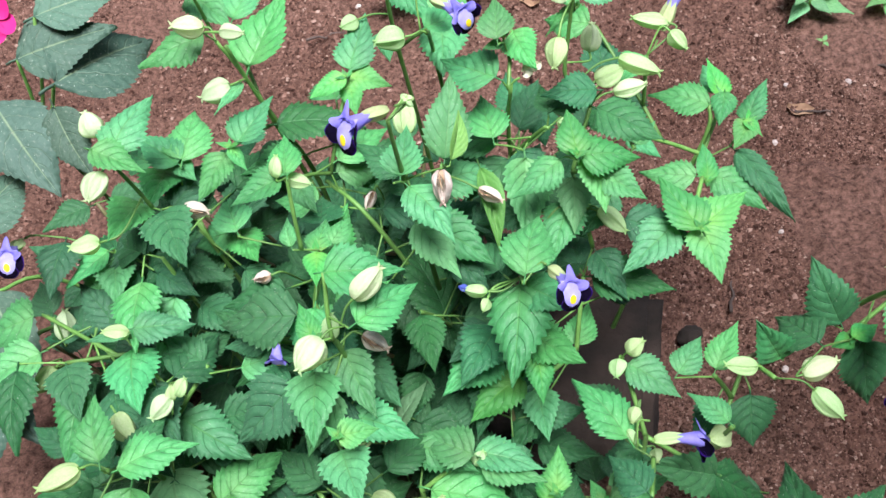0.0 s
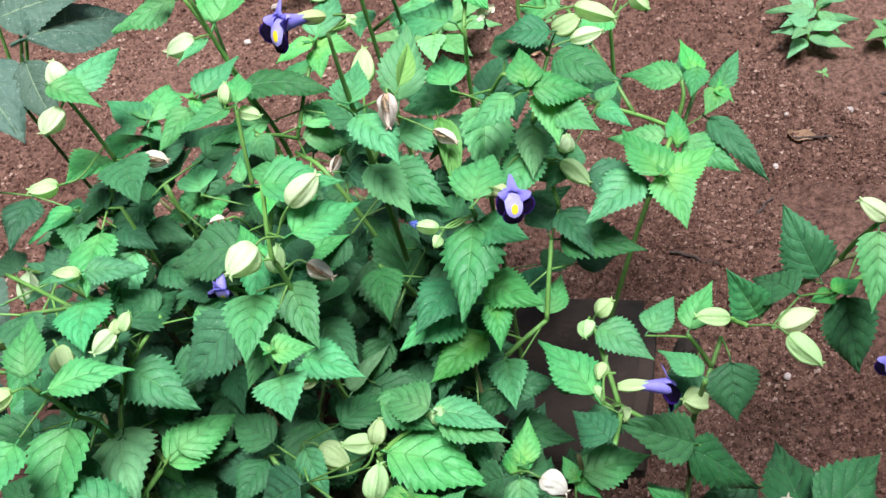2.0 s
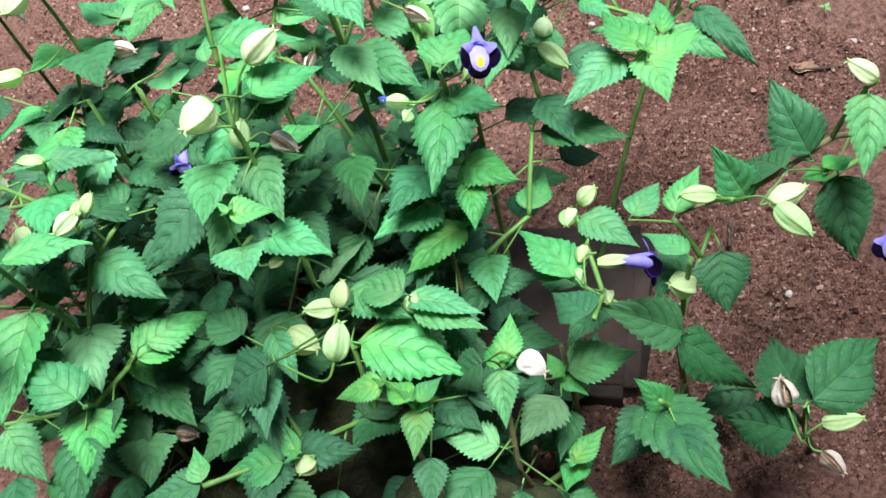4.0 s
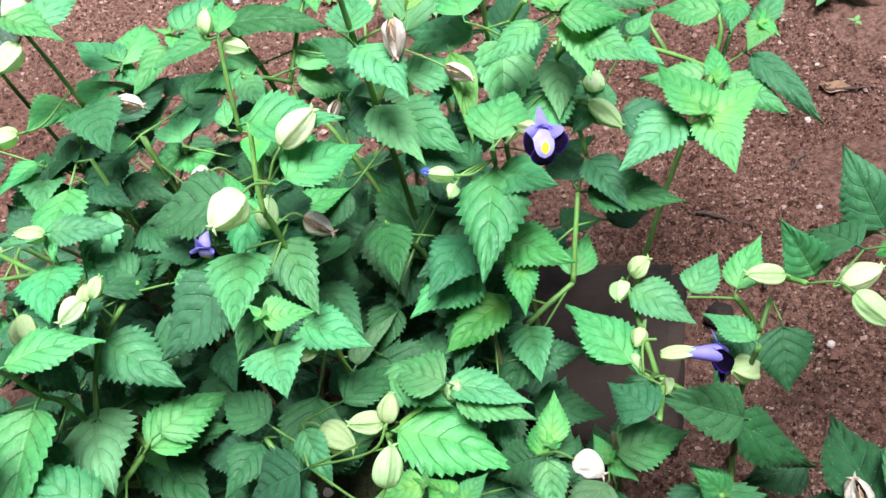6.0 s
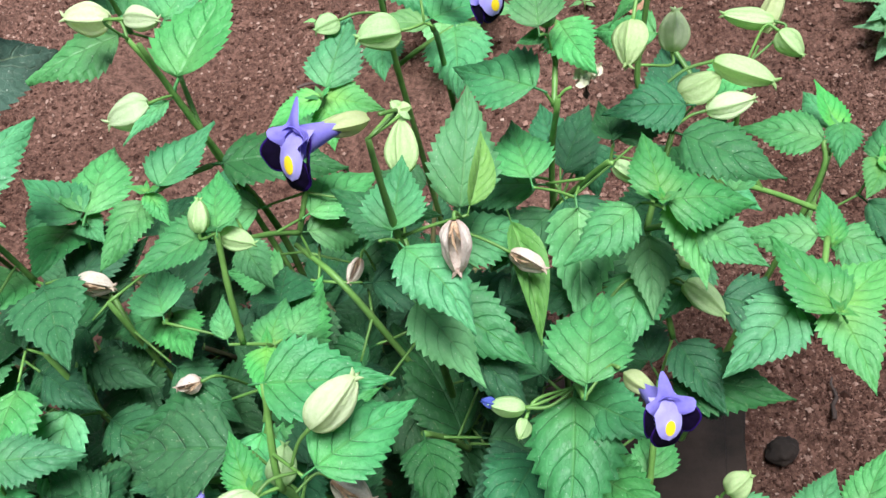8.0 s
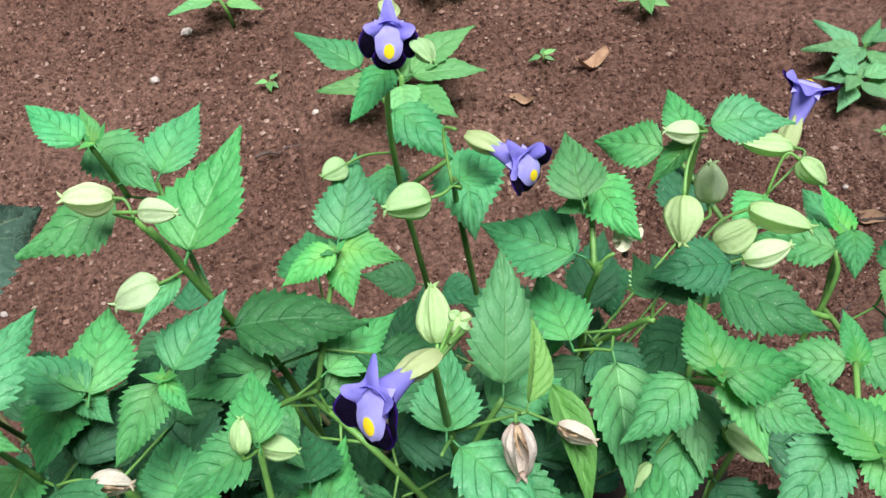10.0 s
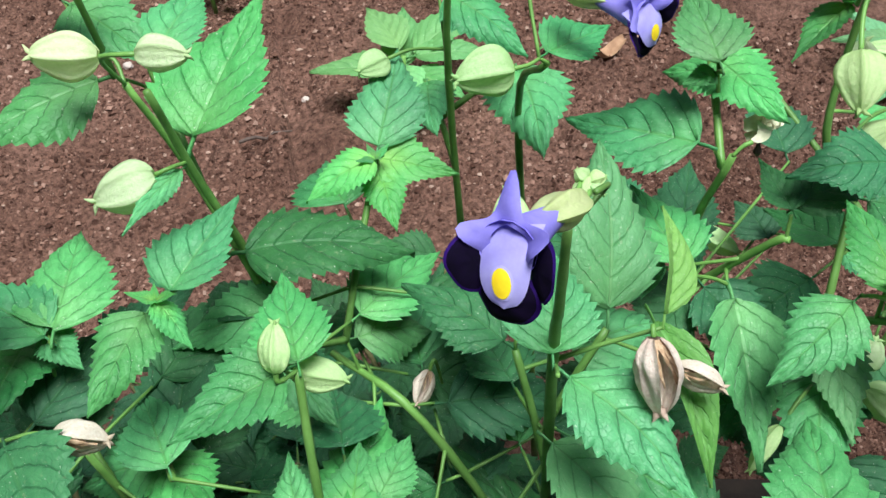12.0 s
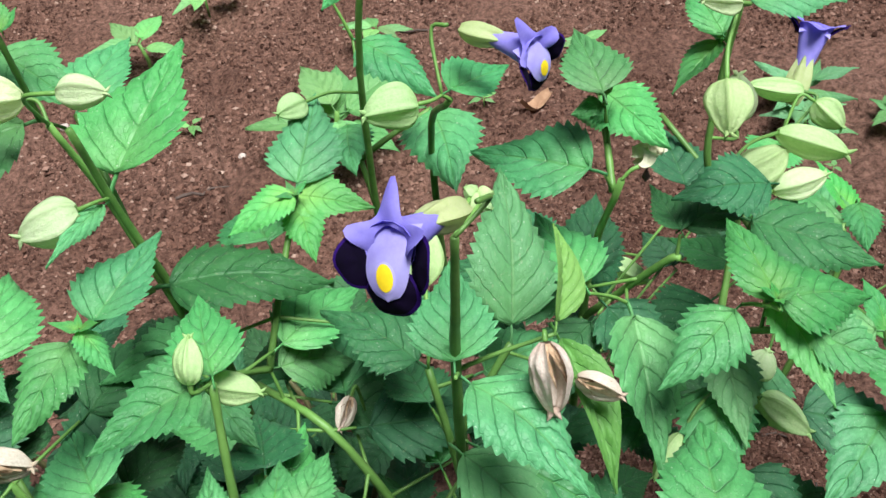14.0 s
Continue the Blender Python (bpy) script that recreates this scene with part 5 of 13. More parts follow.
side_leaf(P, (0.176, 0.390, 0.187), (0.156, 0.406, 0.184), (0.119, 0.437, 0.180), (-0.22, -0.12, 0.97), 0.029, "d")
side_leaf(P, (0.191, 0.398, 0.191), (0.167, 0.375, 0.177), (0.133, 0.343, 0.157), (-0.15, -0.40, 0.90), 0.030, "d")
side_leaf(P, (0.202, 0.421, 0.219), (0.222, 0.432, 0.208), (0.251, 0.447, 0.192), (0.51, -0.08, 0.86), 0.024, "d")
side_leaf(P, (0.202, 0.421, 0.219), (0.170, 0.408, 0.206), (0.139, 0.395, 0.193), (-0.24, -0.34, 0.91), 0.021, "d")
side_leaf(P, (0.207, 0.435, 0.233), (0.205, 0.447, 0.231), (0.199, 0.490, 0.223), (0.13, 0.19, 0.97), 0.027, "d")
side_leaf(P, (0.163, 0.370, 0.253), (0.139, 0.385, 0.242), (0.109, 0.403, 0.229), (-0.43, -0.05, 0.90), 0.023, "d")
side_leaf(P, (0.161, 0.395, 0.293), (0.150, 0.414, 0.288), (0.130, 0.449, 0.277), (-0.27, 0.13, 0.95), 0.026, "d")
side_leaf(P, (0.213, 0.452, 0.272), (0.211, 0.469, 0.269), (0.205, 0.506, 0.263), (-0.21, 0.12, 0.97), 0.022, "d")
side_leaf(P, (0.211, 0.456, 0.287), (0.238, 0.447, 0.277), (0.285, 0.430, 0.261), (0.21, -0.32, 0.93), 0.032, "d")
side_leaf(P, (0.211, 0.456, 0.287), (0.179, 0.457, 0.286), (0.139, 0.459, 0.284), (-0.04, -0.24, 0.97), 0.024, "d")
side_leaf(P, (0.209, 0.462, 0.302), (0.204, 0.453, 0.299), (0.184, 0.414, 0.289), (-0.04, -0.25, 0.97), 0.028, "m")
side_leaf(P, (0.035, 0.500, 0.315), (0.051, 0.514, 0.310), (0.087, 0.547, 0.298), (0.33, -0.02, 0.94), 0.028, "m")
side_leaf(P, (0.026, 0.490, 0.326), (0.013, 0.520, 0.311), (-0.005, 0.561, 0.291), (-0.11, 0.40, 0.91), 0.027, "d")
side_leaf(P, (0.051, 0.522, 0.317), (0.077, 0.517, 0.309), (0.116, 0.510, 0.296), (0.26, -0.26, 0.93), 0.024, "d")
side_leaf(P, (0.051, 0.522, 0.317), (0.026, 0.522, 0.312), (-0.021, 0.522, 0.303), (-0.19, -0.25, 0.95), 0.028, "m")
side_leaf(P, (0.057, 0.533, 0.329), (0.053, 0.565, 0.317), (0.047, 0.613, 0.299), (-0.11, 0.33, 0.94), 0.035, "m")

P = plant((0.110, 0.530), "green")
stem(P, "s", (0.1650, 0.5000, 0.0000), (0.1680, 0.5080, 0.1600), (0.1707, 0.5035, 0.3151), (0.1757, 0.4908, 0.3763))
stem(P, "s", (0.1707, 0.5035, 0.2951), (0.1916, 0.4839, 0.3384), (0.1958, 0.4800, 0.3430))
stem(P, "s", (0.1000, 0.4700, 0.0000), (0.1030, 0.4550, 0.2000), (0.1032, 0.4375, 0.3636), (0.1036, 0.4320, 0.3990), (0.1045, 0.4290, 0.4290))
stem(P, "s", (0.1050, 0.6250, 0.0000), (0.1040, 0.6100, 0.2000), (0.1043, 0.5862, 0.3744), (0.1166, 0.5797, 0.4487))
stem(P, "s", (0.1350, 0.6000, 0.0000), (0.1320, 0.5880, 0.1800), (0.1285, 0.5783, 0.3368), (0.1286, 0.5338, 0.3917))
stem(P, "s", (0.1026, 0.4573, 0.1688), (0.1046, 0.4442, 0.1882), (0.1072, 0.4276, 0.2076))
leaf(P, (0.1053, 0.4337, 0.2117), (0.0759, 0.4965, 0.2328), (0.4671, -0.0787, 0.8807), 0.0419, "d")
stem(P, "s", (0.1072, 0.4276, 0.2076), (0.1007, 0.4189, 0.2369), (0.0926, 0.4077, 0.2661))
leaf(P, (0.0931, 0.4036, 0.2666), (0.0978, 0.3641, 0.2594), (0.0615, -0.1707, 0.9834), 0.0259, "d")
stem(P, "t", (0.1822, 0.4927, 0.3192), (0.1805, 0.4884, 0.3207), (0.1783, 0.4829, 0.3223))
leaf(P, (0.1782, 0.4770, 0.3212), (0.1698, 0.4251, 0.2966), (0.4578, -0.4402, 0.7724), 0.0349, "m")
stem(P, "s", (0.1033, 0.5976, 0.2951), (0.1012, 0.6085, 0.3100), (0.0984, 0.6224, 0.3250))
leaf(P, (0.0981, 0.6190, 0.3260), (0.0956, 0.5849, 0.3260), (-0.0098, -0.0002, 1.0000), 0.0226, "m")
stem(P, "t", (0.1033, 0.4458, 0.3203), (0.1017, 0.4431, 0.3233), (0.0996, 0.4398, 0.3264))
leaf(P, (0.1023, 0.4358, 0.3261), (0.1261, 0.3990, 0.3099), (0.2596, -0.2438, 0.9344), 0.0264, "p")
stem(P, "s", (0.1033, 0.4478, 0.2924), (0.1018, 0.4581, 0.3101), (0.0999, 0.4712, 0.3278))
leaf(P, (0.0971, 0.4741, 0.3295), (0.0680, 0.5035, 0.3347), (0.1019, -0.0732, 0.9921), 0.0254, "d")
stem(P, "s", (0.1007, 0.6106, 0.3125), (0.1166, 0.6127, 0.3207), (0.1369, 0.6153, 0.3289))
leaf(P, (0.1363, 0.6098, 0.3307), (0.1322, 0.5547, 0.3318), (-0.0822, 0.0272, 0.9962), 0.0354, "m")
stem(P, "t", (0.1783, 0.4829, 0.3223), (0.1701, 0.4796, 0.3321), (0.1597, 0.4753, 0.3419))
leaf(P, (0.1593, 0.4798, 0.3428), (0.1561, 0.5235, 0.3387), (-0.0116, 0.0930, 0.9956), 0.0267, "m")
stem(P, "s", (0.1033, 0.4458, 0.3203), (0.1133, 0.4509, 0.3342), (0.1259, 0.4575, 0.3481))
leaf(P, (0.1275, 0.4617, 0.3519), (0.1394, 0.5110, 0.3756), (0.2099, -0.4635, 0.8609), 0.0302, "p")
stem(P, "t", (0.1947, 0.4809, 0.3431), (0.1956, 0.4823, 0.3469), (0.1967, 0.4840, 0.3508))
leaf(P, (0.1996, 0.4867, 0.3510), (0.2301, 0.4924, 0.3526), (-0.0423, -0.0507, 0.9978), 0.0200, "d")
leaf(P, (0.1967, 0.4841, 0.3526), (0.1949, 0.5076, 0.3556), (0.0638, -0.1210, 0.9906), 0.0148, "d")
stem(P, "t", (0.1038, 0.4434, 0.3636), (0.1035, 0.4390, 0.3667), (0.1030, 0.4334, 0.3698))
leaf(P, (0.1056, 0.4294, 0.3700), (0.1278, 0.3922, 0.3584), (0.2391, -0.1555, 0.9585), 0.0276, "m")
stem(P, "t", (0.1036, 0.5893, 0.3514), (0.1046, 0.5978, 0.3642), (0.1058, 0.6087, 0.3770))
leaf(P, (0.1085, 0.6054, 0.3767), (0.1328, 0.5760, 0.3632), (0.1969, -0.2711, 0.9422), 0.0255, "m")
stem(P, "t", (0.1748, 0.4930, 0.3672), (0.1730, 0.4933, 0.3727), (0.1707, 0.4936, 0.3781))
leaf(P, (0.1670, 0.4970, 0.3786), (0.1339, 0.5308, 0.3695), (-0.3100, -0.0463, 0.9496), 0.0305, "m")
stem(P, "t", (0.1033, 0.4372, 0.3678), (0.1160, 0.4351, 0.3735), (0.1321, 0.4323, 0.3793))
leaf(P, (0.1330, 0.4348, 0.3812), (0.1419, 0.4631, 0.3917), (0.55, -0.55, 0.63), 0.0115, "e")
leaf(P, (0.1480, 0.4720, 0.3250), (0.1520, 0.4230, 0.2980), (0.30, -0.45, 0.84), 0.0160, "e")
stem(P, "s", (0.1739, 0.4931, 0.3699), (0.1776, 0.5086, 0.3781), (0.1822, 0.5282, 0.3863))
leaf(P, (0.1829, 0.5247, 0.3872), (0.1922, 0.4901, 0.3863), (-0.1964, -0.0800, 0.9772), 0.0229, "m")
stem(P, "t", (0.1030, 0.4334, 0.3698), (0.1014, 0.4267, 0.3795), (0.0993, 0.4183, 0.3892))
leaf(P, (0.1021, 0.4330, 0.3770), (0.1097, 0.4650, 0.3850), (-0.0077, -0.1662, 0.9861), 0.0240, "m")
stem(P, "t", (0.1058, 0.6087, 0.3770), (0.1030, 0.6110, 0.3859), (0.0995, 0.6140, 0.3949))
leaf(P, (0.0973, 0.6165, 0.3969), (0.0710, 0.6408, 0.4066), (0.3519, 0.0093, 0.9360), 0.0228, "m")
stem(P, "t", (0.1286, 0.5338, 0.3917), (0.1273, 0.5331, 0.3935), (0.1256, 0.5323, 0.3954))
leaf(P, (0.1286, 0.5338, 0.3957), (0.1555, 0.5504, 0.3893), (0.3104, -0.1403, 0.9402), 0.0199, "m")
stem(P, "t", (0.1776, 0.5086, 0.3781), (0.1767, 0.5085, 0.3868), (0.1755, 0.5083, 0.3955))
leaf(P, (0.1744, 0.5078, 0.3961), (0.1620, 0.5039, 0.3978), (0.2125, -0.2547, 0.9434), 0.0083, "m")
stem(P, "t", (0.1755, 0.5083, 0.3955), (0.1736, 0.5033, 0.4003), (0.1712, 0.4968, 0.4051))
leaf(P, (0.1714, 0.5002, 0.4065), (0.1740, 0.5349, 0.4096), (-0.0292, -0.0862, 0.9959), 0.0218, "m")
stem(P, "t", (0.1121, 0.5812, 0.4276), (0.1129, 0.5751, 0.4315), (0.1139, 0.5673, 0.4355))
leaf(P, (0.1117, 0.5655, 0.4354), (0.0911, 0.5488, 0.4268), (-0.2509, -0.1796, 0.9512), 0.0173, "m")
stem(P, "p", (0.1256, 0.5323, 0.3954), (0.1207, 0.5266, 0.3982), (0.1154, 0.5253, 0.3989))
capsule(P, (0.1154, 0.5253, 0.3989), (0.0955, 0.5239, 0.4000), 0.0139, "g")
stem(P, "p", (0.1293, 0.4328, 0.3783), (0.1274, 0.4293, 0.3854), (0.1267, 0.4264, 0.3844))
capsule(P, (0.1267, 0.4264, 0.3844), (0.1241, 0.4091, 0.3667), 0.0136, "b")
stem(P, "p", (0.1238, 0.4564, 0.3458), (0.1359, 0.4530, 0.3386), (0.1452, 0.4479, 0.3342))
capsule(P, (0.1452, 0.4479, 0.3342), (0.1617, 0.4376, 0.3271), 0.0101, "b")
stem(P, "p", (0.1752, 0.5075, 0.3963), (0.1755, 0.5083, 0.3978), (0.1757, 0.5091, 0.3987))
capsule(P, (0.1757, 0.5091, 0.3987), (0.1773, 0.5184, 0.4083), 0.0075, "g")
stem(P, "p", (0.1757, 0.4908, 0.3763), (0.1787, 0.4912, 0.3792), (0.1817, 0.4913, 0.3802))
withered_bloom(P, (0.1910, 0.5000, 0.3775), 0.0080)
stem(P, "p", (0.1042, 0.5948, 0.3599), (0.0912, 0.5927, 0.3644), (0.0809, 0.5892, 0.3649))
capsule(P, (0.0809, 0.5892, 0.3649), (0.0682, 0.5844, 0.3646), 0.0102, "g")
stem(P, "p", (0.1139, 0.5673, 0.4355), (0.1168, 0.5533, 0.4647), (0.1222, 0.5407, 0.4658))
capsule(P, (0.1222, 0.5407, 0.4658), (0.1271, 0.5306, 0.4616), 0.0082, "g")
stem(P, "p", (0.0999, 0.4712, 0.3278), (0.1029, 0.4782, 0.3433), (0.1048, 0.4878, 0.3519))
capsule(P, (0.1048, 0.4878, 0.3519), (0.1083, 0.5085, 0.3662), 0.0145, "g")
stem(P, "p", (0.1045, 0.4290, 0.4290), (0.1112, 0.4452, 0.4199), (0.1116, 0.4454, 0.4202))
capsule(P, (0.1116, 0.4454, 0.4202), (0.1158, 0.4489, 0.4245), 0.0038, "g")
stem(P, "p", (0.1045, 0.4290, 0.4290), (0.1127, 0.4474, 0.4223), (0.1154, 0.4476, 0.4231))
capsule(P, (0.1154, 0.4476, 0.4231), (0.1196, 0.4474, 0.4237), 0.0038, "g")
stem(P, "p", (0.1045, 0.4290, 0.4290), (0.1154, 0.4463, 0.4218), (0.1149, 0.4480, 0.4234))
capsule(P, (0.1149, 0.4480, 0.4234), (0.1126, 0.4503, 0.4253), 0.0038, "g")
stem(P, "p", (0.1045, 0.4290, 0.4290), (0.1134, 0.4480, 0.4231), (0.1153, 0.4472, 0.4227))
capsule(P, (0.1153, 0.4472, 0.4227), (0.1183, 0.4443, 0.4204), 0.0038, "g")
stem(P, "p", (0.1045, 0.4290, 0.4290), (0.1154, 0.4358, 0.4325), (0.1105, 0.4289, 0.4389))
flower(P, (0.0860, 0.4053, 0.4535), (-0.6552, -0.6000, 0.4590), (0.3023, 0.6506, 0.6966), 0.0262)
stem(P, "p", (0.1166, 0.5797, 0.4487), (0.1169, 0.5798, 0.4577), (0.1166, 0.5757, 0.4607))
flower(P, (0.1139, 0.5421, 0.4691), (-0.0621, -0.9476, 0.3133), (0.2232, 0.5655, 0.7940), 0.0245)
stem(P, "p", (0.1256, 0.5323, 0.3954), (0.1268, 0.5476, 0.4116), (0.1319, 0.5436, 0.4152))
flower(P, (0.1538, 0.5153, 0.4161), (0.5960, -0.7969, 0.0982), (-0.3284, 0.1068, 0.9385), 0.0255)
side_leaf(P, (0.166, 0.503, 0.054), (0.152, 0.517, 0.053), (0.126, 0.542, 0.052), (-0.21, -0.16, 0.97), 0.021, "d")
side_leaf(P, (0.167, 0.505, 0.080), (0.149, 0.481, 0.068), (0.121, 0.444, 0.048), (-0.23, -0.32, 0.92), 0.030, "d")
side_leaf(P, (0.167, 0.505, 0.080), (0.180, 0.525, 0.079), (0.204, 0.560, 0.076), (0.19, -0.06, 0.98), 0.028, "d")
side_leaf(P, (0.167, 0.506, 0.107), (0.153, 0.514, 0.108), (0.110, 0.538, 0.113), (-0.05, -0.26, 0.97), 0.030, "d")
side_leaf(P, (0.168, 0.507, 0.134), (0.197, 0.519, 0.120), (0.231, 0.532, 0.104), (0.45, -0.08, 0.89), 0.025, "d")
side_leaf(P, (0.168, 0.507, 0.134), (0.147, 0.501, 0.128), (0.108, 0.489, 0.116), (-0.20, -0.27, 0.94), 0.027, "d")
side_leaf(P, (0.168, 0.508, 0.160), (0.161, 0.517, 0.158), (0.138, 0.548, 0.153), (-0.17, 0.05, 0.98), 0.022, "d")
side_leaf(P, (0.168, 0.508, 0.187), (0.155, 0.494, 0.187), (0.120, 0.460, 0.187), (0.05, -0.05, 1.00), 0.029, "d")
side_leaf(P, (0.168, 0.508, 0.187), (0.197, 0.520, 0.187), (0.232, 0.534, 0.188), (0.06, -0.17, 0.98), 0.023, "d")
side_leaf(P, (0.169, 0.508, 0.216), (0.192, 0.494, 0.215), (0.223, 0.475, 0.215), (-0.11, -0.20, 0.97), 0.021, "d")
side_leaf(P, (0.169, 0.508, 0.216), (0.158, 0.518, 0.210), (0.126, 0.549, 0.193), (-0.46, -0.00, 0.89), 0.031, "d")
side_leaf(P, (0.169, 0.507, 0.244), (0.179, 0.530, 0.237), (0.197, 0.569, 0.227), (0.25, 0.15, 0.96), 0.030, "d")
side_leaf(P, (0.169, 0.507, 0.244), (0.149, 0.495, 0.245), (0.112, 0.471, 0.248), (0.18, -0.18, 0.97), 0.025, "d")
side_leaf(P, (0.170, 0.506, 0.271), (0.151, 0.521, 0.266), (0.118, 0.548, 0.259), (-0.30, -0.10, 0.95), 0.026, "d")
side_leaf(P, (0.170, 0.506, 0.271), (0.185, 0.490, 0.269), (0.214, 0.457, 0.265), (0.03, -0.08, 1.00), 0.029, "d")
side_leaf(P, (0.170, 0.505, 0.295), (0.165, 0.497, 0.294), (0.143, 0.463, 0.290), (-0.01, -0.10, 0.99), 0.023, "d")
side_leaf(P, (0.170, 0.505, 0.295), (0.179, 0.525, 0.296), (0.200, 0.568, 0.299), (0.06, -0.10, 0.99), 0.027, "d")
side_leaf(P, (0.171, 0.503, 0.315), (0.175, 0.492, 0.311), (0.189, 0.454, 0.296), (0.11, -0.33, 0.94), 0.027, "d")
side_leaf(P, (0.171, 0.503, 0.315), (0.154, 0.517, 0.309), (0.119, 0.547, 0.295), (-0.36, 0.00, 0.93), 0.027, "m")
side_leaf(P, (0.178, 0.496, 0.311), (0.168, 0.491, 0.306), (0.135, 0.474, 0.291), (-0.17, -0.44, 0.88), 0.023, "d")
side_leaf(P, (0.186, 0.489, 0.327), (0.163, 0.500, 0.317), (0.120, 0.522, 0.300), (-0.39, -0.02, 0.92), 0.029, "m")
side_leaf(P, (0.101, 0.467, 0.034), (0.137, 0.477, 0.035), (0.172, 0.487, 0.036), (0.04, -0.27, 0.96), 0.022, "d")
side_leaf(P, (0.101, 0.467, 0.034), (0.079, 0.462, 0.023), (0.044, 0.454, 0.006), (-0.33, -0.39, 0.86), 0.027, "d")
side_leaf(P, (0.101, 0.465, 0.068), (0.096, 0.477, 0.065), (0.080, 0.511, 0.055), (-0.28, 0.13, 0.95), 0.025, "d")
side_leaf(P, (0.101, 0.465, 0.068), (0.105, 0.444, 0.061), (0.111, 0.403, 0.046), (-0.08, -0.35, 0.93), 0.028, "d")
side_leaf(P, (0.102, 0.462, 0.102), (0.091, 0.454, 0.101), (0.054, 0.425, 0.096), (0.02, -0.19, 0.98), 0.029, "d")
side_leaf(P, (0.102, 0.462, 0.102), (0.109, 0.468, 0.100), (0.147, 0.496, 0.090), (0.33, -0.11, 0.94), 0.030, "d")
side_leaf(P, (0.102, 0.460, 0.136), (0.111, 0.431, 0.139), (0.123, 0.395, 0.142), (0.02, 0.09, 1.00), 0.026, "d")
side_leaf(P, (0.102, 0.460, 0.136), (0.091, 0.467, 0.134), (0.053, 0.494, 0.125), (-0.28, -0.10, 0.95), 0.030, "d")
side_leaf(P, (0.103, 0.457, 0.169), (0.115, 0.469, 0.166), (0.152, 0.503, 0.159), (0.29, -0.11, 0.95), 0.031, "d")
side_leaf(P, (0.103, 0.457, 0.169), (0.091, 0.445, 0.169), (0.067, 0.420, 0.168), (0.15, -0.16, 0.98), 0.022, "d")
side_leaf(P, (0.103, 0.455, 0.200), (0.095, 0.469, 0.198), (0.073, 0.510, 0.192), (-0.15, 0.07, 0.99), 0.028, "d")
side_leaf(P, (0.103, 0.455, 0.200), (0.119, 0.430, 0.191), (0.138, 0.400, 0.181), (0.01, -0.32, 0.95), 0.021, "d")
side_leaf(P, (0.103, 0.453, 0.231), (0.114, 0.458, 0.225), (0.152, 0.474, 0.206), (0.47, -0.03, 0.88), 0.030, "d")
side_leaf(P, (0.103, 0.450, 0.262), (0.100, 0.474, 0.263), (0.096, 0.510, 0.263), (0.14, 0.00, 0.99), 0.022, "m")
side_leaf(P, (0.103, 0.448, 0.292), (0.136, 0.464, 0.277), (0.167, 0.479, 0.263), (0.44, -0.04, 0.90), 0.025, "d")
side_leaf(P, (0.103, 0.448, 0.292), (0.075, 0.427, 0.277), (0.049, 0.408, 0.263), (-0.12, -0.49, 0.87), 0.020, "d")
side_leaf(P, (0.103, 0.446, 0.320), (0.110, 0.441, 0.318), (0.148, 0.411, 0.301), (0.09, -0.38, 0.92), 0.031, "m")
side_leaf(P, (0.104, 0.447, 0.185), (0.129, 0.477, 0.187), (0.161, 0.515, 0.190), (0.15, -0.19, 0.97), 0.028, "d")
side_leaf(P, (0.104, 0.447, 0.185), (0.094, 0.438, 0.181), (0.067, 0.415, 0.172), (0.01, -0.39, 0.92), 0.023, "d")
side_leaf(P, (0.106, 0.436, 0.198), (0.079, 0.456, 0.190), (0.038, 0.484, 0.177), (-0.29, 0.01, 0.96), 0.034, "d")
side_leaf(P, (0.106, 0.436, 0.198), (0.137, 0.428, 0.201), (0.170, 0.419, 0.204), (-0.15, -0.23, 0.96), 0.020, "d")
side_leaf(P, (0.103, 0.422, 0.227), (0.084, 0.390, 0.213), (0.066, 0.360, 0.200), (0.00, -0.41, 0.91), 0.023, "d")
side_leaf(P, (0.103, 0.422, 0.227), (0.121, 0.455, 0.230), (0.141, 0.490, 0.233), (0.09, -0.13, 0.99), 0.027, "d")
side_leaf(P, (0.098, 0.415, 0.247), (0.120, 0.416, 0.237), (0.155, 0.416, 0.221), (0.40, -0.26, 0.88), 0.025, "d")
side_leaf(P, (0.102, 0.456, 0.307), (0.099, 0.476, 0.302), (0.094, 0.510, 0.293), (0.09, 0.26, 0.96), 0.024, "d")
side_leaf(P, (0.102, 0.456, 0.307), (0.117, 0.435, 0.296), (0.142, 0.401, 0.279), (0.21, -0.32, 0.93), 0.025, "d")
side_leaf(P, (0.101, 0.467, 0.322), (0.120, 0.474, 0.315), (0.162, 0.488, 0.301), (0.35, -0.10, 0.93), 0.031, "m")
side_leaf(P, (0.1700, 0.5040, 0.2900), (0.1980, 0.5620, 0.2750), (0.1980, 0.5400, 0.2550), (0.00, -0.50, 0.85), 0.0260, "d")
side_leaf(P, (0.1700, 0.5040, 0.2900), (0.2480, 0.5730, 0.2850), (0.2520, 0.6180, 0.2900), (0.10, -0.35, 0.93), 0.0300, "d")
side_leaf(P, (0.1690, 0.5070, 0.2500), (0.2670, 0.5810, 0.2500), (0.2780, 0.5600, 0.2300), (0.20, -0.40, 0.90), 0.0300, "d")
side_leaf(P, (0.1690, 0.5070, 0.2200), (0.2220, 0.5550, 0.2200), (0.2360, 0.5290, 0.2000), (0.20, -0.40, 0.90), 0.0300, "d")
side_leaf(P, (0.1690, 0.5070, 0.2200), (0.1840, 0.5940, 0.2400), (0.1800, 0.6410, 0.2400), (-0.10, -0.35, 0.93), 0.0280, "d")
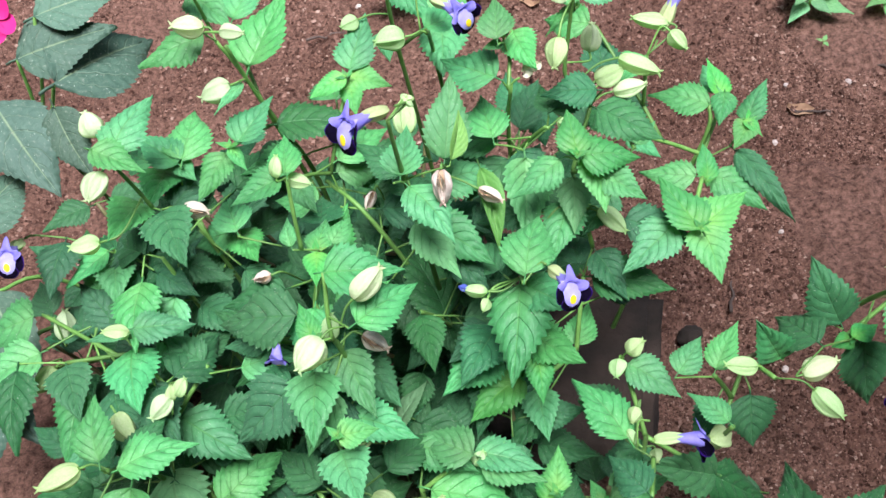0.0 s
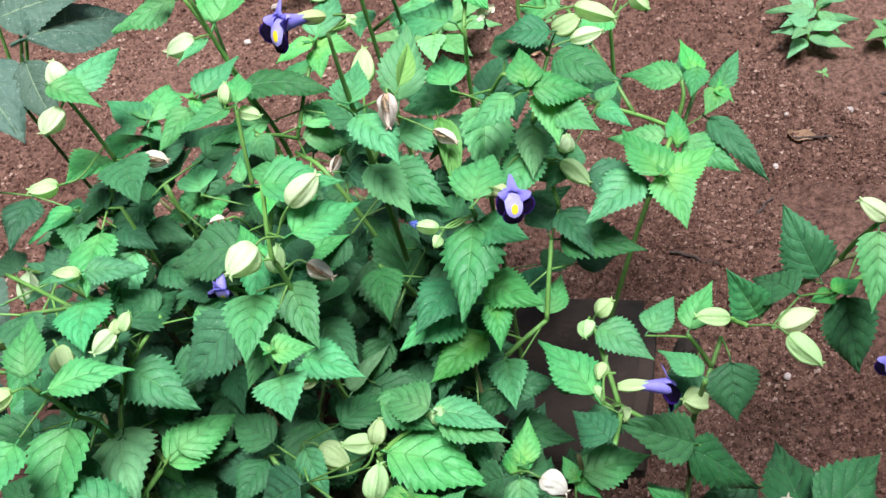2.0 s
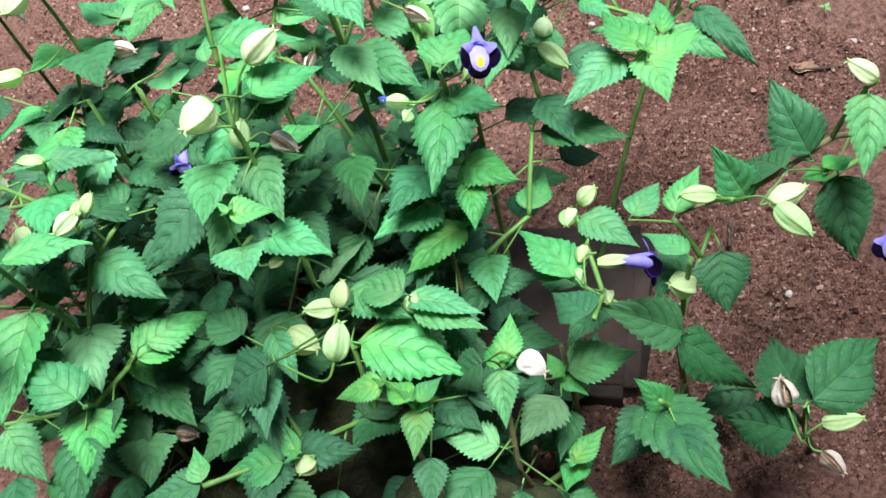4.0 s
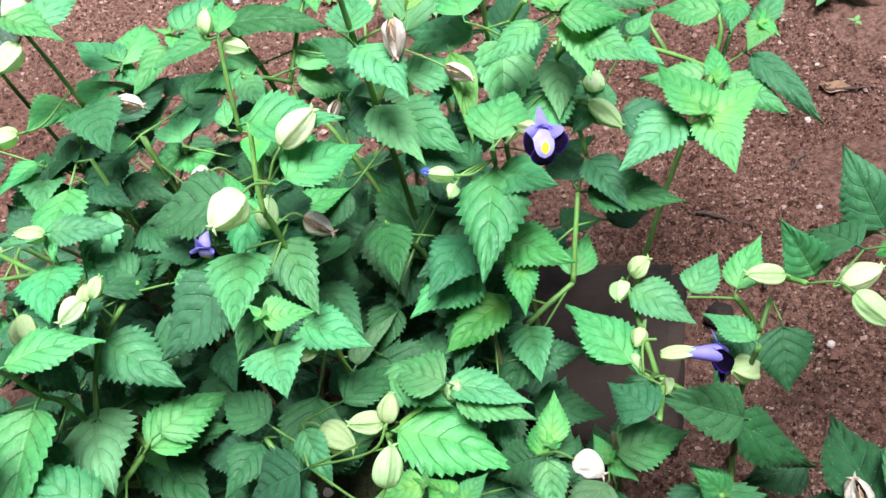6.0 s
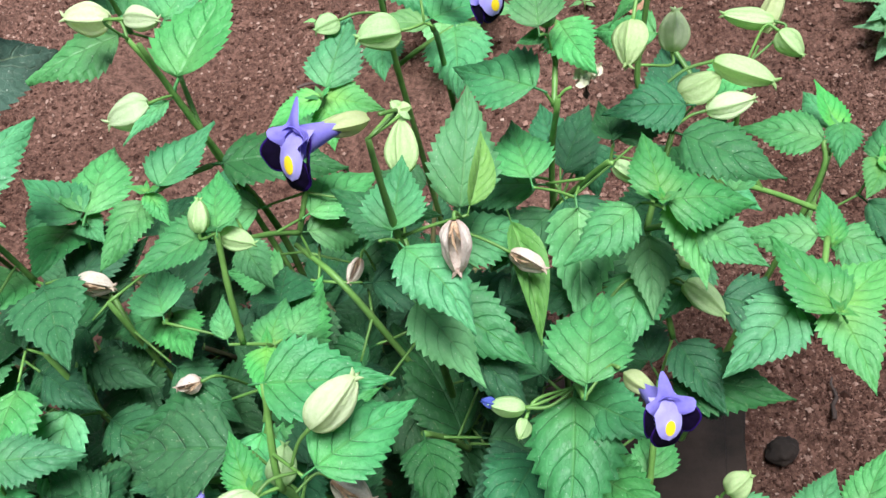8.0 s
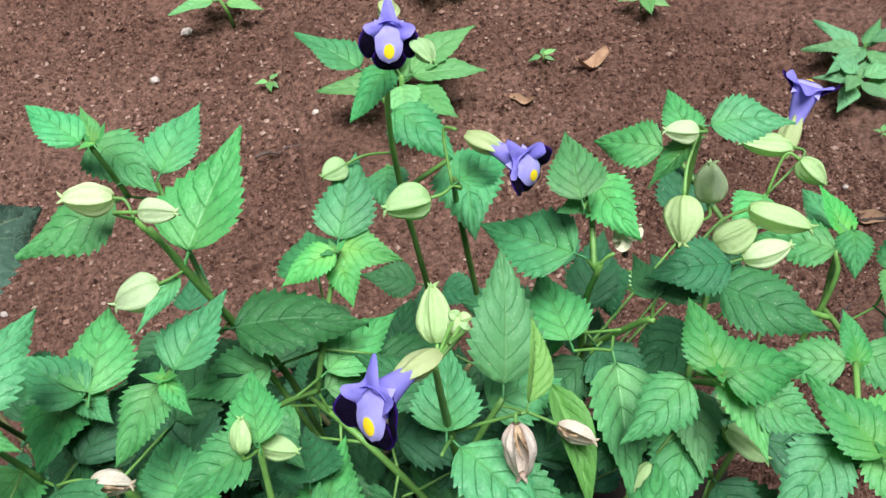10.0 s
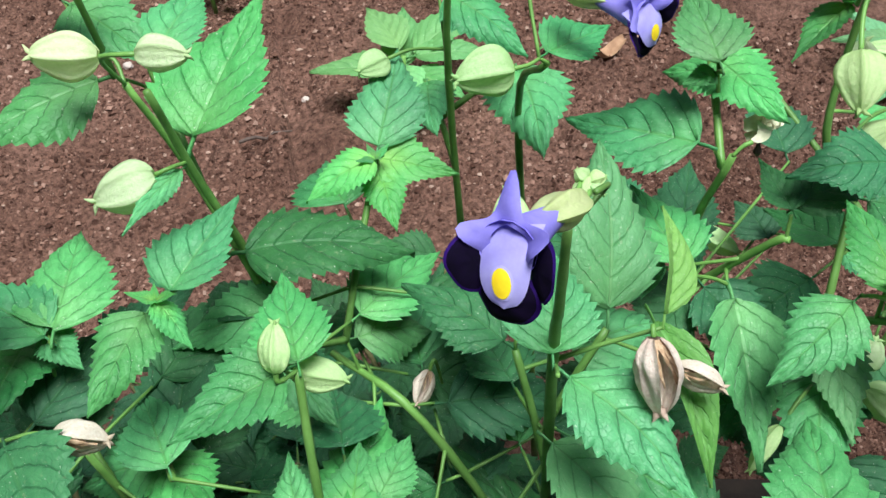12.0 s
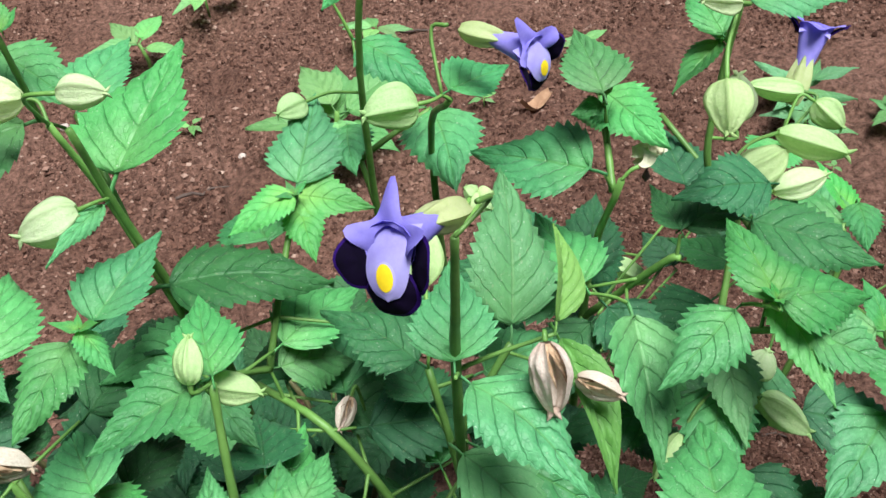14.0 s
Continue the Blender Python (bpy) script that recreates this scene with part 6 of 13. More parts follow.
side_leaf(P, (0.1690, 0.5070, 0.2500), (0.2330, 0.5480, 0.2600), (0.2280, 0.5740, 0.2600), (0.00, -0.30, 0.95), 0.0240, "d")
stem(P, "p", (0.0184, 0.4375, 0.2797), (0.0130, 0.4240, 0.3140), (0.0064, 0.4195, 0.3187))
capsule(P, (0.0064, 0.4195, 0.3187), (-0.0076, 0.4195, 0.3167), 0.0085, "b")
stem(P, "p", (0.0769, 0.5016, 0.2595), (0.0749, 0.4976, 0.2935), (0.0719, 0.4956, 0.2915))
capsule(P, (0.0719, 0.4956, 0.2915), (0.0629, 0.4826, 0.2855), 0.0085, "b")

P = plant((-0.100, 0.440), "green")
stem(P, "s", (-0.0600, 0.4600, 0.0000), (-0.0630, 0.4500, 0.1600), (-0.0641, 0.4429, 0.3253))
stem(P, "t", (-0.0638, 0.4452, 0.2700), (-0.0712, 0.4391, 0.2787), (-0.0806, 0.4315, 0.2874))
leaf(P, (-0.0787, 0.4280, 0.2872), (-0.0619, 0.3962, 0.2743), (0.1792, -0.2868, 0.9411), 0.0245, "d")
stem(P, "t", (-0.0638, 0.4452, 0.2700), (-0.0651, 0.4534, 0.2802), (-0.0667, 0.4640, 0.2903))
leaf(P, (-0.0634, 0.4624, 0.2903), (-0.0325, 0.4482, 0.2804), (0.2553, -0.1141, 0.9601), 0.0222, "d")
stem(P, "s", (-0.0667, 0.4640, 0.2903), (-0.0839, 0.4651, 0.3002), (-0.1059, 0.4666, 0.3100))
stem(P, "t", (-0.1059, 0.4666, 0.3100), (-0.1064, 0.4665, 0.3087), (-0.1069, 0.4665, 0.3065))
leaf(P, (-0.1062, 0.4625, 0.3079), (-0.0999, 0.4218, 0.3103), (0.1242, 0.0760, 0.9893), 0.0266, "m")
stem(P, "t", (-0.1059, 0.4666, 0.3100), (-0.1053, 0.4666, 0.3123), (-0.1048, 0.4667, 0.3136))
leaf(P, (-0.1079, 0.4646, 0.3143), (-0.1373, 0.4434, 0.3099), (-0.1773, 0.0446, 0.9831), 0.0234, "m")
stem(P, "t", (-0.1064, 0.4665, 0.3087), (-0.1184, 0.4699, 0.3163), (-0.1337, 0.4742, 0.3238))
leaf(P, (-0.1343, 0.4700, 0.3244), (-0.1420, 0.4301, 0.3184), (0.1667, -0.1783, 0.9698), 0.0266, "d")
stem(P, "s", (-0.0839, 0.4651, 0.3002), (-0.0808, 0.4731, 0.3188), (-0.0769, 0.4833, 0.3374))
leaf(P, (-0.0773, 0.4796, 0.3400), (-0.0875, 0.4404, 0.3547), (0.4510, 0.2081, 0.8679), 0.0285, "m")
stem(P, "t", (-0.0776, 0.4815, 0.3343), (-0.0694, 0.4748, 0.3397), (-0.0590, 0.4663, 0.3451))
leaf(P, (-0.0570, 0.4617, 0.3468), (-0.0375, 0.4154, 0.3482), (0.0111, 0.0360, 0.9993), 0.0326, "d")
stem(P, "s", (-0.0661, 0.4721, 0.3415), (-0.0688, 0.4710, 0.3689), (-0.0723, 0.4695, 0.3963))
leaf(P, (-0.0699, 0.4739, 0.3976), (-0.0477, 0.5177, 0.3960), (0.1388, -0.0345, 0.9897), 0.0302, "m")
stem(P, "t", (-0.0723, 0.4695, 0.3963), (-0.0753, 0.4687, 0.4031), (-0.0791, 0.4677, 0.4099))
leaf(P, (-0.0758, 0.4663, 0.4095), (-0.0465, 0.4535, 0.3959), (0.3838, -0.0939, 0.9186), 0.0217, "m")
stem(P, "p", (-0.0711, 0.4700, 0.3872), (-0.0813, 0.4882, 0.3812), (-0.0849, 0.4970, 0.3890))
capsule(P, (-0.0849, 0.4970, 0.3890), (-0.0879, 0.5064, 0.4037), 0.0141, "c")
stem(P, "p", (-0.0733, 0.4693, 0.3986), (-0.0725, 0.4631, 0.3975), (-0.0740, 0.4587, 0.3965))
capsule(P, (-0.0740, 0.4587, 0.3965), (-0.0826, 0.4403, 0.3926), 0.0154, "c")
stem(P, "p", (-0.0590, 0.4663, 0.3451), (-0.0506, 0.4664, 0.3458), (-0.0442, 0.4652, 0.3446))
capsule(P, (-0.0442, 0.4652, 0.3446), (-0.0247, 0.4603, 0.3396), 0.0124, "b")
stem(P, "p", (-0.0674, 0.4716, 0.3552), (-0.0793, 0.4463, 0.3530), (-0.0934, 0.4413, 0.3532))
capsule(P, (-0.0934, 0.4413, 0.3532), (-0.1134, 0.4404, 0.3542), 0.0124, "g")
stem(P, "p", (-0.1337, 0.4742, 0.3238), (-0.1533, 0.4757, 0.3306), (-0.1557, 0.4687, 0.3372))
flower(P, (-0.1520, 0.4390, 0.3562), (0.1198, -0.7959, 0.5935), (0.1641, 0.8164, 0.5536), 0.0250)
side_leaf(P, (-0.061, 0.457, 0.053), (-0.088, 0.479, 0.055), (-0.126, 0.512, 0.058), (-0.08, -0.19, 0.98), 0.030, "d")
side_leaf(P, (-0.061, 0.457, 0.053), (-0.044, 0.446, 0.048), (-0.011, 0.426, 0.037), (0.14, -0.27, 0.95), 0.027, "d")
side_leaf(P, (-0.062, 0.455, 0.080), (-0.062, 0.439, 0.075), (-0.064, 0.393, 0.060), (-0.16, -0.29, 0.94), 0.027, "d")
side_leaf(P, (-0.062, 0.455, 0.080), (-0.050, 0.485, 0.072), (-0.033, 0.530, 0.061), (0.12, 0.20, 0.97), 0.033, "d")
side_leaf(P, (-0.062, 0.453, 0.106), (-0.042, 0.453, 0.102), (-0.009, 0.454, 0.094), (0.22, -0.25, 0.94), 0.021, "d")
side_leaf(P, (-0.062, 0.453, 0.106), (-0.079, 0.456, 0.109), (-0.125, 0.465, 0.116), (0.10, -0.25, 0.96), 0.030, "d")
side_leaf(P, (-0.063, 0.451, 0.133), (-0.058, 0.464, 0.134), (-0.043, 0.507, 0.135), (0.08, -0.07, 0.99), 0.027, "d")
side_leaf(P, (-0.063, 0.451, 0.133), (-0.061, 0.428, 0.131), (-0.058, 0.385, 0.127), (0.12, -0.08, 0.99), 0.027, "d")
side_leaf(P, (-0.063, 0.450, 0.160), (-0.096, 0.448, 0.162), (-0.142, 0.445, 0.164), (0.07, -0.24, 0.97), 0.028, "d")
side_leaf(P, (-0.063, 0.450, 0.160), (-0.032, 0.446, 0.148), (0.007, 0.440, 0.132), (0.31, -0.34, 0.89), 0.028, "d")
side_leaf(P, (-0.063, 0.449, 0.187), (-0.072, 0.428, 0.177), (-0.088, 0.391, 0.160), (0.04, -0.44, 0.89), 0.029, "d")
side_leaf(P, (-0.063, 0.449, 0.187), (-0.057, 0.485, 0.178), (-0.050, 0.522, 0.170), (0.01, 0.23, 0.97), 0.024, "d")
side_leaf(P, (-0.064, 0.447, 0.215), (-0.049, 0.444, 0.209), (-0.019, 0.435, 0.195), (0.30, -0.35, 0.89), 0.020, "d")
side_leaf(P, (-0.064, 0.447, 0.215), (-0.088, 0.463, 0.204), (-0.118, 0.481, 0.191), (-0.38, 0.04, 0.92), 0.023, "d")
side_leaf(P, (-0.064, 0.446, 0.242), (-0.061, 0.464, 0.245), (-0.055, 0.507, 0.251), (0.03, -0.15, 0.99), 0.030, "d")
side_leaf(P, (-0.064, 0.446, 0.242), (-0.085, 0.422, 0.234), (-0.112, 0.392, 0.224), (-0.04, -0.29, 0.96), 0.026, "d")
side_leaf(P, (-0.064, 0.445, 0.270), (-0.079, 0.459, 0.272), (-0.110, 0.488, 0.275), (-0.05, -0.18, 0.98), 0.027, "d")
side_leaf(P, (-0.064, 0.445, 0.270), (-0.058, 0.440, 0.269), (-0.024, 0.412, 0.265), (-0.00, -0.14, 0.99), 0.027, "d")
side_leaf(P, (-0.064, 0.444, 0.298), (-0.068, 0.434, 0.292), (-0.083, 0.391, 0.269), (-0.02, -0.46, 0.89), 0.028, "m")
side_leaf(P, (-0.064, 0.444, 0.298), (-0.066, 0.467, 0.298), (-0.071, 0.507, 0.299), (0.14, -0.01, 0.99), 0.027, "d")
side_leaf(P, (-0.064, 0.443, 0.325), (-0.082, 0.456, 0.316), (-0.116, 0.482, 0.297), (-0.44, 0.06, 0.89), 0.029, "d")
side_leaf(P, (-0.081, 0.465, 0.299), (-0.094, 0.458, 0.295), (-0.134, 0.436, 0.283), (-0.10, -0.32, 0.94), 0.031, "d")
side_leaf(P, (-0.081, 0.465, 0.299), (-0.061, 0.498, 0.297), (-0.040, 0.532, 0.296), (0.14, -0.05, 0.99), 0.023, "d")
side_leaf(P, (-0.098, 0.466, 0.307), (-0.077, 0.449, 0.302), (-0.049, 0.428, 0.297), (-0.01, -0.27, 0.96), 0.020, "d")
side_leaf(P, (-0.098, 0.466, 0.307), (-0.106, 0.469, 0.303), (-0.147, 0.482, 0.286), (-0.42, -0.11, 0.90), 0.028, "d")
side_leaf(P, (-0.081, 0.472, 0.316), (-0.066, 0.495, 0.312), (-0.039, 0.539, 0.307), (0.24, -0.02, 0.97), 0.030, "d")
side_leaf(P, (-0.081, 0.472, 0.316), (-0.083, 0.435, 0.312), (-0.085, 0.386, 0.307), (-0.06, -0.09, 0.99), 0.033, "m")

P = plant((0.235, 0.505), "green")
stem(P, "s", (0.2350, 0.5050, 0.0000), (0.2780, 0.5200, 0.1350), (0.3189, 0.5395, 0.2347), (0.3239, 0.5516, 0.2567))
stem(P, "s", (0.3150, 0.5352, 0.2068), (0.3276, 0.5538, 0.2205), (0.3436, 0.5775, 0.2342))
leaf(P, (0.3428, 0.5809, 0.2351), (0.3360, 0.6144, 0.2346), (-0.0573, 0.0029, 0.9984), 0.0217, "m")
stem(P, "s", (0.3171, 0.5373, 0.2223), (0.3135, 0.5197, 0.2350), (0.3088, 0.4973, 0.2478))
leaf(P, (0.3119, 0.4937, 0.2482), (0.3425, 0.4616, 0.2389), (0.0534, -0.2287, 0.9720), 0.0283, "m")
stem(P, "t", (0.3127, 0.5162, 0.2372), (0.3206, 0.5163, 0.2427), (0.3305, 0.5165, 0.2482))
leaf(P, (0.3329, 0.5099, 0.2490), (0.3584, 0.4487, 0.2376), (-0.0832, -0.2167, 0.9727), 0.0215, "d")
stem(P, "t", (0.3353, 0.5654, 0.2273), (0.3362, 0.5637, 0.2402), (0.3373, 0.5615, 0.2531))
stem(P, "t", (0.3373, 0.5615, 0.2531), (0.3369, 0.5610, 0.2510), (0.3365, 0.5604, 0.2479))
leaf(P, (0.3365, 0.5632, 0.2500), (0.3323, 0.5940, 0.2624), (0.3978, -0.2946, 0.8689), 0.0203, "y")
stem(P, "t", (0.3373, 0.5615, 0.2531), (0.3377, 0.5621, 0.2562), (0.3380, 0.5627, 0.2583))
leaf(P, (0.3368, 0.5598, 0.2589), (0.3254, 0.5317, 0.2553), (-0.0640, -0.0997, 0.9930), 0.0194, "m")
leaf(P, (0.3239, 0.5516, 0.2567), (0.2828, 0.5756, 0.2532), (-0.1231, -0.0670, 0.9901), 0.0296, "m")
stem(P, "t", (0.3088, 0.4973, 0.2478), (0.3056, 0.4897, 0.2532), (0.3016, 0.4800, 0.2587))
stem(P, "t", (0.3016, 0.4800, 0.2587), (0.3028, 0.4802, 0.2561), (0.3041, 0.4805, 0.2525))
leaf(P, (0.3045, 0.4830, 0.2543), (0.3074, 0.5110, 0.2640), (0.2246, -0.3382, 0.9139), 0.0176, "y")
stem(P, "t", (0.3016, 0.4800, 0.2587), (0.3004, 0.4797, 0.2623), (0.2992, 0.4795, 0.2649))
leaf(P, (0.2953, 0.4812, 0.2655), (0.2588, 0.4984, 0.2594), (-0.1875, -0.0517, 0.9809), 0.0259, "m")
stem(P, "t", (0.3305, 0.5165, 0.2482), (0.3363, 0.5209, 0.2543), (0.3436, 0.5266, 0.2605))
stem(P, "t", (0.3436, 0.5266, 0.2605), (0.3430, 0.5251, 0.2596), (0.3425, 0.5237, 0.2577))
leaf(P, (0.3442, 0.5266, 0.2598), (0.3656, 0.5554, 0.2705), (-0.4406, -0.0040, 0.8977), 0.0224, "m")
stem(P, "t", (0.3436, 0.5266, 0.2605), (0.3455, 0.5277, 0.2607), (0.3474, 0.5288, 0.2600))
leaf(P, (0.3457, 0.5265, 0.2607), (0.3283, 0.5045, 0.2590), (0.0496, -0.1147, 0.9922), 0.0185, "y")
stem(P, "t", (0.3436, 0.5266, 0.2605), (0.3422, 0.5269, 0.2626), (0.3408, 0.5273, 0.2637))
leaf(P, (0.3419, 0.5258, 0.2637), (0.3513, 0.5115, 0.2587), (0.2903, -0.1387, 0.9468), 0.0113, "y")
stem(P, "s", (0.3148, 0.5259, 0.2308), (0.2888, 0.5295, 0.2475), (0.2558, 0.5340, 0.2643))
leaf(P, (0.2580, 0.5318, 0.2643), (0.2783, 0.5113, 0.2554), (0.1672, -0.2466, 0.9546), 0.0187, "m")
stem(P, "s", (0.2992, 0.4795, 0.2649), (0.2908, 0.4610, 0.2682), (0.2803, 0.4374, 0.2714))
stem(P, "t", (0.2803, 0.4374, 0.2714), (0.2818, 0.4364, 0.2688), (0.2834, 0.4354, 0.2651))
leaf(P, (0.2872, 0.4376, 0.2664), (0.3246, 0.4604, 0.2668), (0.0346, -0.0744, 0.9966), 0.0285, "y")
stem(P, "t", (0.2803, 0.4374, 0.2714), (0.2826, 0.4371, 0.2738), (0.2848, 0.4367, 0.2751))
leaf(P, (0.2851, 0.4322, 0.2756), (0.2886, 0.3900, 0.2677), (-0.0499, -0.1882, 0.9809), 0.0278, "y")
stem(P, "t", (0.2803, 0.4374, 0.2714), (0.2764, 0.4388, 0.2732), (0.2726, 0.4402, 0.2741))
leaf(P, (0.2685, 0.4373, 0.2747), (0.2288, 0.4113, 0.2666), (-0.0709, -0.1935, 0.9785), 0.0304, "m")
stem(P, "t", (0.2848, 0.4367, 0.2751), (0.2844, 0.4292, 0.2790), (0.2839, 0.4196, 0.2829))
leaf(P, (0.2822, 0.4237, 0.2849), (0.2645, 0.4668, 0.2914), (0.1042, -0.1049, 0.9890), 0.0286, "y")
stem(P, "s", (0.2558, 0.5340, 0.2643), (0.2547, 0.5149, 0.2801), (0.2534, 0.4906, 0.2959))
leaf(P, (0.2549, 0.4921, 0.2970), (0.2714, 0.5073, 0.3007), (-0.1944, -0.0332, 0.9804), 0.0144, "m")
stem(P, "s", (0.2837, 0.5302, 0.2503), (0.2688, 0.5653, 0.2756), (0.2498, 0.6100, 0.3008))
leaf(P, (0.2462, 0.6126, 0.3007), (0.2151, 0.6406, 0.2880), (-0.4350, -0.0765, 0.8972), 0.0288, "m")
stem(P, "s", (0.2741, 0.5529, 0.2672), (0.2737, 0.5496, 0.2964), (0.2731, 0.5453, 0.3256))
leaf(P, (0.2707, 0.5429, 0.3272), (0.2449, 0.5183, 0.3326), (0.1883, 0.0174, 0.9820), 0.0230, "m")
stem(P, "p", (0.2558, 0.5340, 0.2643), (0.2121, 0.5747, 0.2505), (0.2132, 0.5754, 0.2433))
capsule(P, (0.2132, 0.5754, 0.2433), (0.2304, 0.5626, 0.2338), 0.0119, "g")
stem(P, "p", (0.2731, 0.5453, 0.3256), (0.2958, 0.5575, 0.3334), (0.2909, 0.5620, 0.3367))
capsule(P, (0.2909, 0.5620, 0.3367), (0.2663, 0.5682, 0.3418), 0.0115, "g")
stem(P, "p", (0.2731, 0.5453, 0.3256), (0.2842, 0.5547, 0.3401), (0.2904, 0.5513, 0.3384))
capsule(P, (0.2904, 0.5513, 0.3384), (0.2997, 0.5403, 0.3291), 0.0113, "g")
stem(P, "p", (0.2731, 0.5453, 0.3256), (0.2797, 0.5539, 0.3220), (0.2837, 0.5584, 0.3256))
flower(P, (0.3051, 0.5820, 0.3540), (0.4730, 0.5049, 0.7220), (-0.3501, -0.5996, 0.7197), 0.0310)
side_leaf(P, (0.255, 0.522, 0.275), (0.231, 0.510, 0.276), (0.188, 0.489, 0.277), (0.15, -0.25, 0.96), 0.031, "d")
side_leaf(P, (0.254, 0.507, 0.285), (0.248, 0.520, 0.282), (0.231, 0.554, 0.274), (-0.08, 0.20, 0.98), 0.026, "d")
side_leaf(P, (0.253, 0.491, 0.296), (0.233, 0.468, 0.286), (0.208, 0.441, 0.274), (-0.02, -0.39, 0.92), 0.025, "m")

P = plant((0.220, 0.310), "green")
stem(P, "s", (0.2000, 0.3400, 0.0000), (0.2000, 0.3220, 0.0800), (0.1986, 0.3057, 0.1665))
stem(P, "s", (0.1700, 0.3000, 0.0000), (0.1586, 0.2679, 0.0908), (0.1586, 0.2799, 0.1408), (0.1562, 0.3060, 0.1523))
stem(P, "s", (0.1636, 0.2812, 0.0479), (0.1777, 0.2820, 0.0602), (0.1956, 0.2830, 0.0725))
leaf(P, (0.1947, 0.2807, 0.0743), (0.1833, 0.2563, 0.0835), (0.1931, 0.2662, 0.9444), 0.0187, "m")
stem(P, "t", (0.1926, 0.2828, 0.0705), (0.1910, 0.2773, 0.0790), (0.1889, 0.2703, 0.0876))
leaf(P, (0.1912, 0.2724, 0.0888), (0.2159, 0.2937, 0.0916), (-0.1267, 0.0173, 0.9918), 0.0199, "y")
stem(P, "t", (0.1994, 0.3137, 0.1228), (0.1967, 0.3098, 0.1274), (0.1933, 0.3047, 0.1320))
stem(P, "t", (0.1933, 0.3047, 0.1320), (0.1927, 0.3021, 0.1292), (0.1921, 0.2994, 0.1255))
leaf(P, (0.1899, 0.2959, 0.1279), (0.1630, 0.2599, 0.1382), (0.3060, 0.0464, 0.9509), 0.0289, "p")
stem(P, "t", (0.1933, 0.3047, 0.1320), (0.1942, 0.3039, 0.1358), (0.1950, 0.3030, 0.1387))
leaf(P, (0.1944, 0.3048, 0.1395), (0.1881, 0.3228, 0.1413), (0.0256, -0.0901, 0.9956), 0.0119, "y")
stem(P, "t", (0.1933, 0.3047, 0.1320), (0.1931, 0.3083, 0.1323), (0.1928, 0.3118, 0.1316))
leaf(P, (0.1944, 0.3102, 0.1317), (0.2089, 0.2957, 0.1257), (0.1982, -0.1964, 0.9603), 0.0135, "y")
stem(P, "t", (0.1580, 0.2703, 0.1207), (0.1561, 0.2665, 0.1271), (0.1536, 0.2617, 0.1334))
leaf(P, (0.1497, 0.2635, 0.1346), (0.1104, 0.2823, 0.1341), (-0.0293, -0.0335, 0.9990), 0.0255, "p")
leaf(P, (0.1994, 0.3074, 0.1401), (0.2463, 0.3198, 0.1306), (0.2333, -0.1439, 0.9617), 0.0316, "m")
stem(P, "t", (0.1566, 0.3015, 0.1508), (0.1577, 0.3023, 0.1543), (0.1590, 0.3033, 0.1579))
stem(P, "t", (0.1590, 0.3033, 0.1579), (0.1606, 0.3054, 0.1576), (0.1622, 0.3075, 0.1563))
leaf(P, (0.1628, 0.3106, 0.1579), (0.1699, 0.3435, 0.1633), (-0.1156, -0.1385, 0.9836), 0.0201, "y")
stem(P, "t", (0.1590, 0.3033, 0.1579), (0.1572, 0.3031, 0.1548), (0.1553, 0.3030, 0.1507))
leaf(P, (0.1562, 0.3060, 0.1523), (0.1664, 0.3372, 0.1580), (-0.1300, -0.1383, 0.9818), 0.0200, "y")
stem(P, "t", (0.1590, 0.3033, 0.1579), (0.1592, 0.3013, 0.1628), (0.1594, 0.2993, 0.1667))
leaf(P, (0.1591, 0.2956, 0.1664), (0.1572, 0.2622, 0.1532), (-0.1273, -0.3587, 0.9247), 0.0211, "m")
stem(P, "t", (0.1594, 0.2993, 0.1667), (0.1576, 0.2928, 0.1790), (0.1554, 0.2846, 0.1913))
leaf(P, (0.1518, 0.2850, 0.1894), (0.1247, 0.2931, 0.1634), (-0.7010, -0.3429, 0.6253), 0.0256, "d")
stem(P, "p", (0.1554, 0.2846, 0.1913), (0.1655, 0.2775, 0.2051), (0.1739, 0.2727, 0.2030))
capsule(P, (0.1739, 0.2727, 0.2030), (0.1883, 0.2652, 0.1934), 0.0114, "w")
side_leaf(P, (0.200, 0.331, 0.040), (0.190, 0.300, 0.024), (0.180, 0.267, 0.008), (-0.14, -0.41, 0.90), 0.022, "d")
side_leaf(P, (0.200, 0.331, 0.040), (0.198, 0.360, 0.032), (0.194, 0.405, 0.020), (0.06, 0.25, 0.97), 0.028, "d")
side_leaf(P, (0.200, 0.325, 0.066), (0.165, 0.324, 0.050), (0.131, 0.324, 0.034), (-0.40, -0.30, 0.87), 0.025, "d")
side_leaf(P, (0.200, 0.319, 0.094), (0.208, 0.337, 0.094), (0.225, 0.373, 0.094), (0.07, -0.04, 1.00), 0.026, "d")
side_leaf(P, (0.200, 0.319, 0.094), (0.196, 0.308, 0.094), (0.183, 0.273, 0.093), (-0.09, 0.01, 1.00), 0.022, "d")
side_leaf(P, (0.199, 0.314, 0.123), (0.162, 0.322, 0.120), (0.115, 0.333, 0.115), (-0.14, -0.23, 0.96), 0.028, "d")
side_leaf(P, (0.166, 0.288, 0.032), (0.136, 0.297, 0.031), (0.099, 0.309, 0.029), (-0.09, -0.16, 0.98), 0.024, "d")
side_leaf(P, (0.164, 0.281, 0.048), (0.180, 0.296, 0.042), (0.209, 0.322, 0.032), (0.27, 0.07, 0.96), 0.027, "d")
side_leaf(P, (0.162, 0.275, 0.064), (0.174, 0.270, 0.060), (0.211, 0.255, 0.049), (0.16, -0.26, 0.95), 0.028, "d")
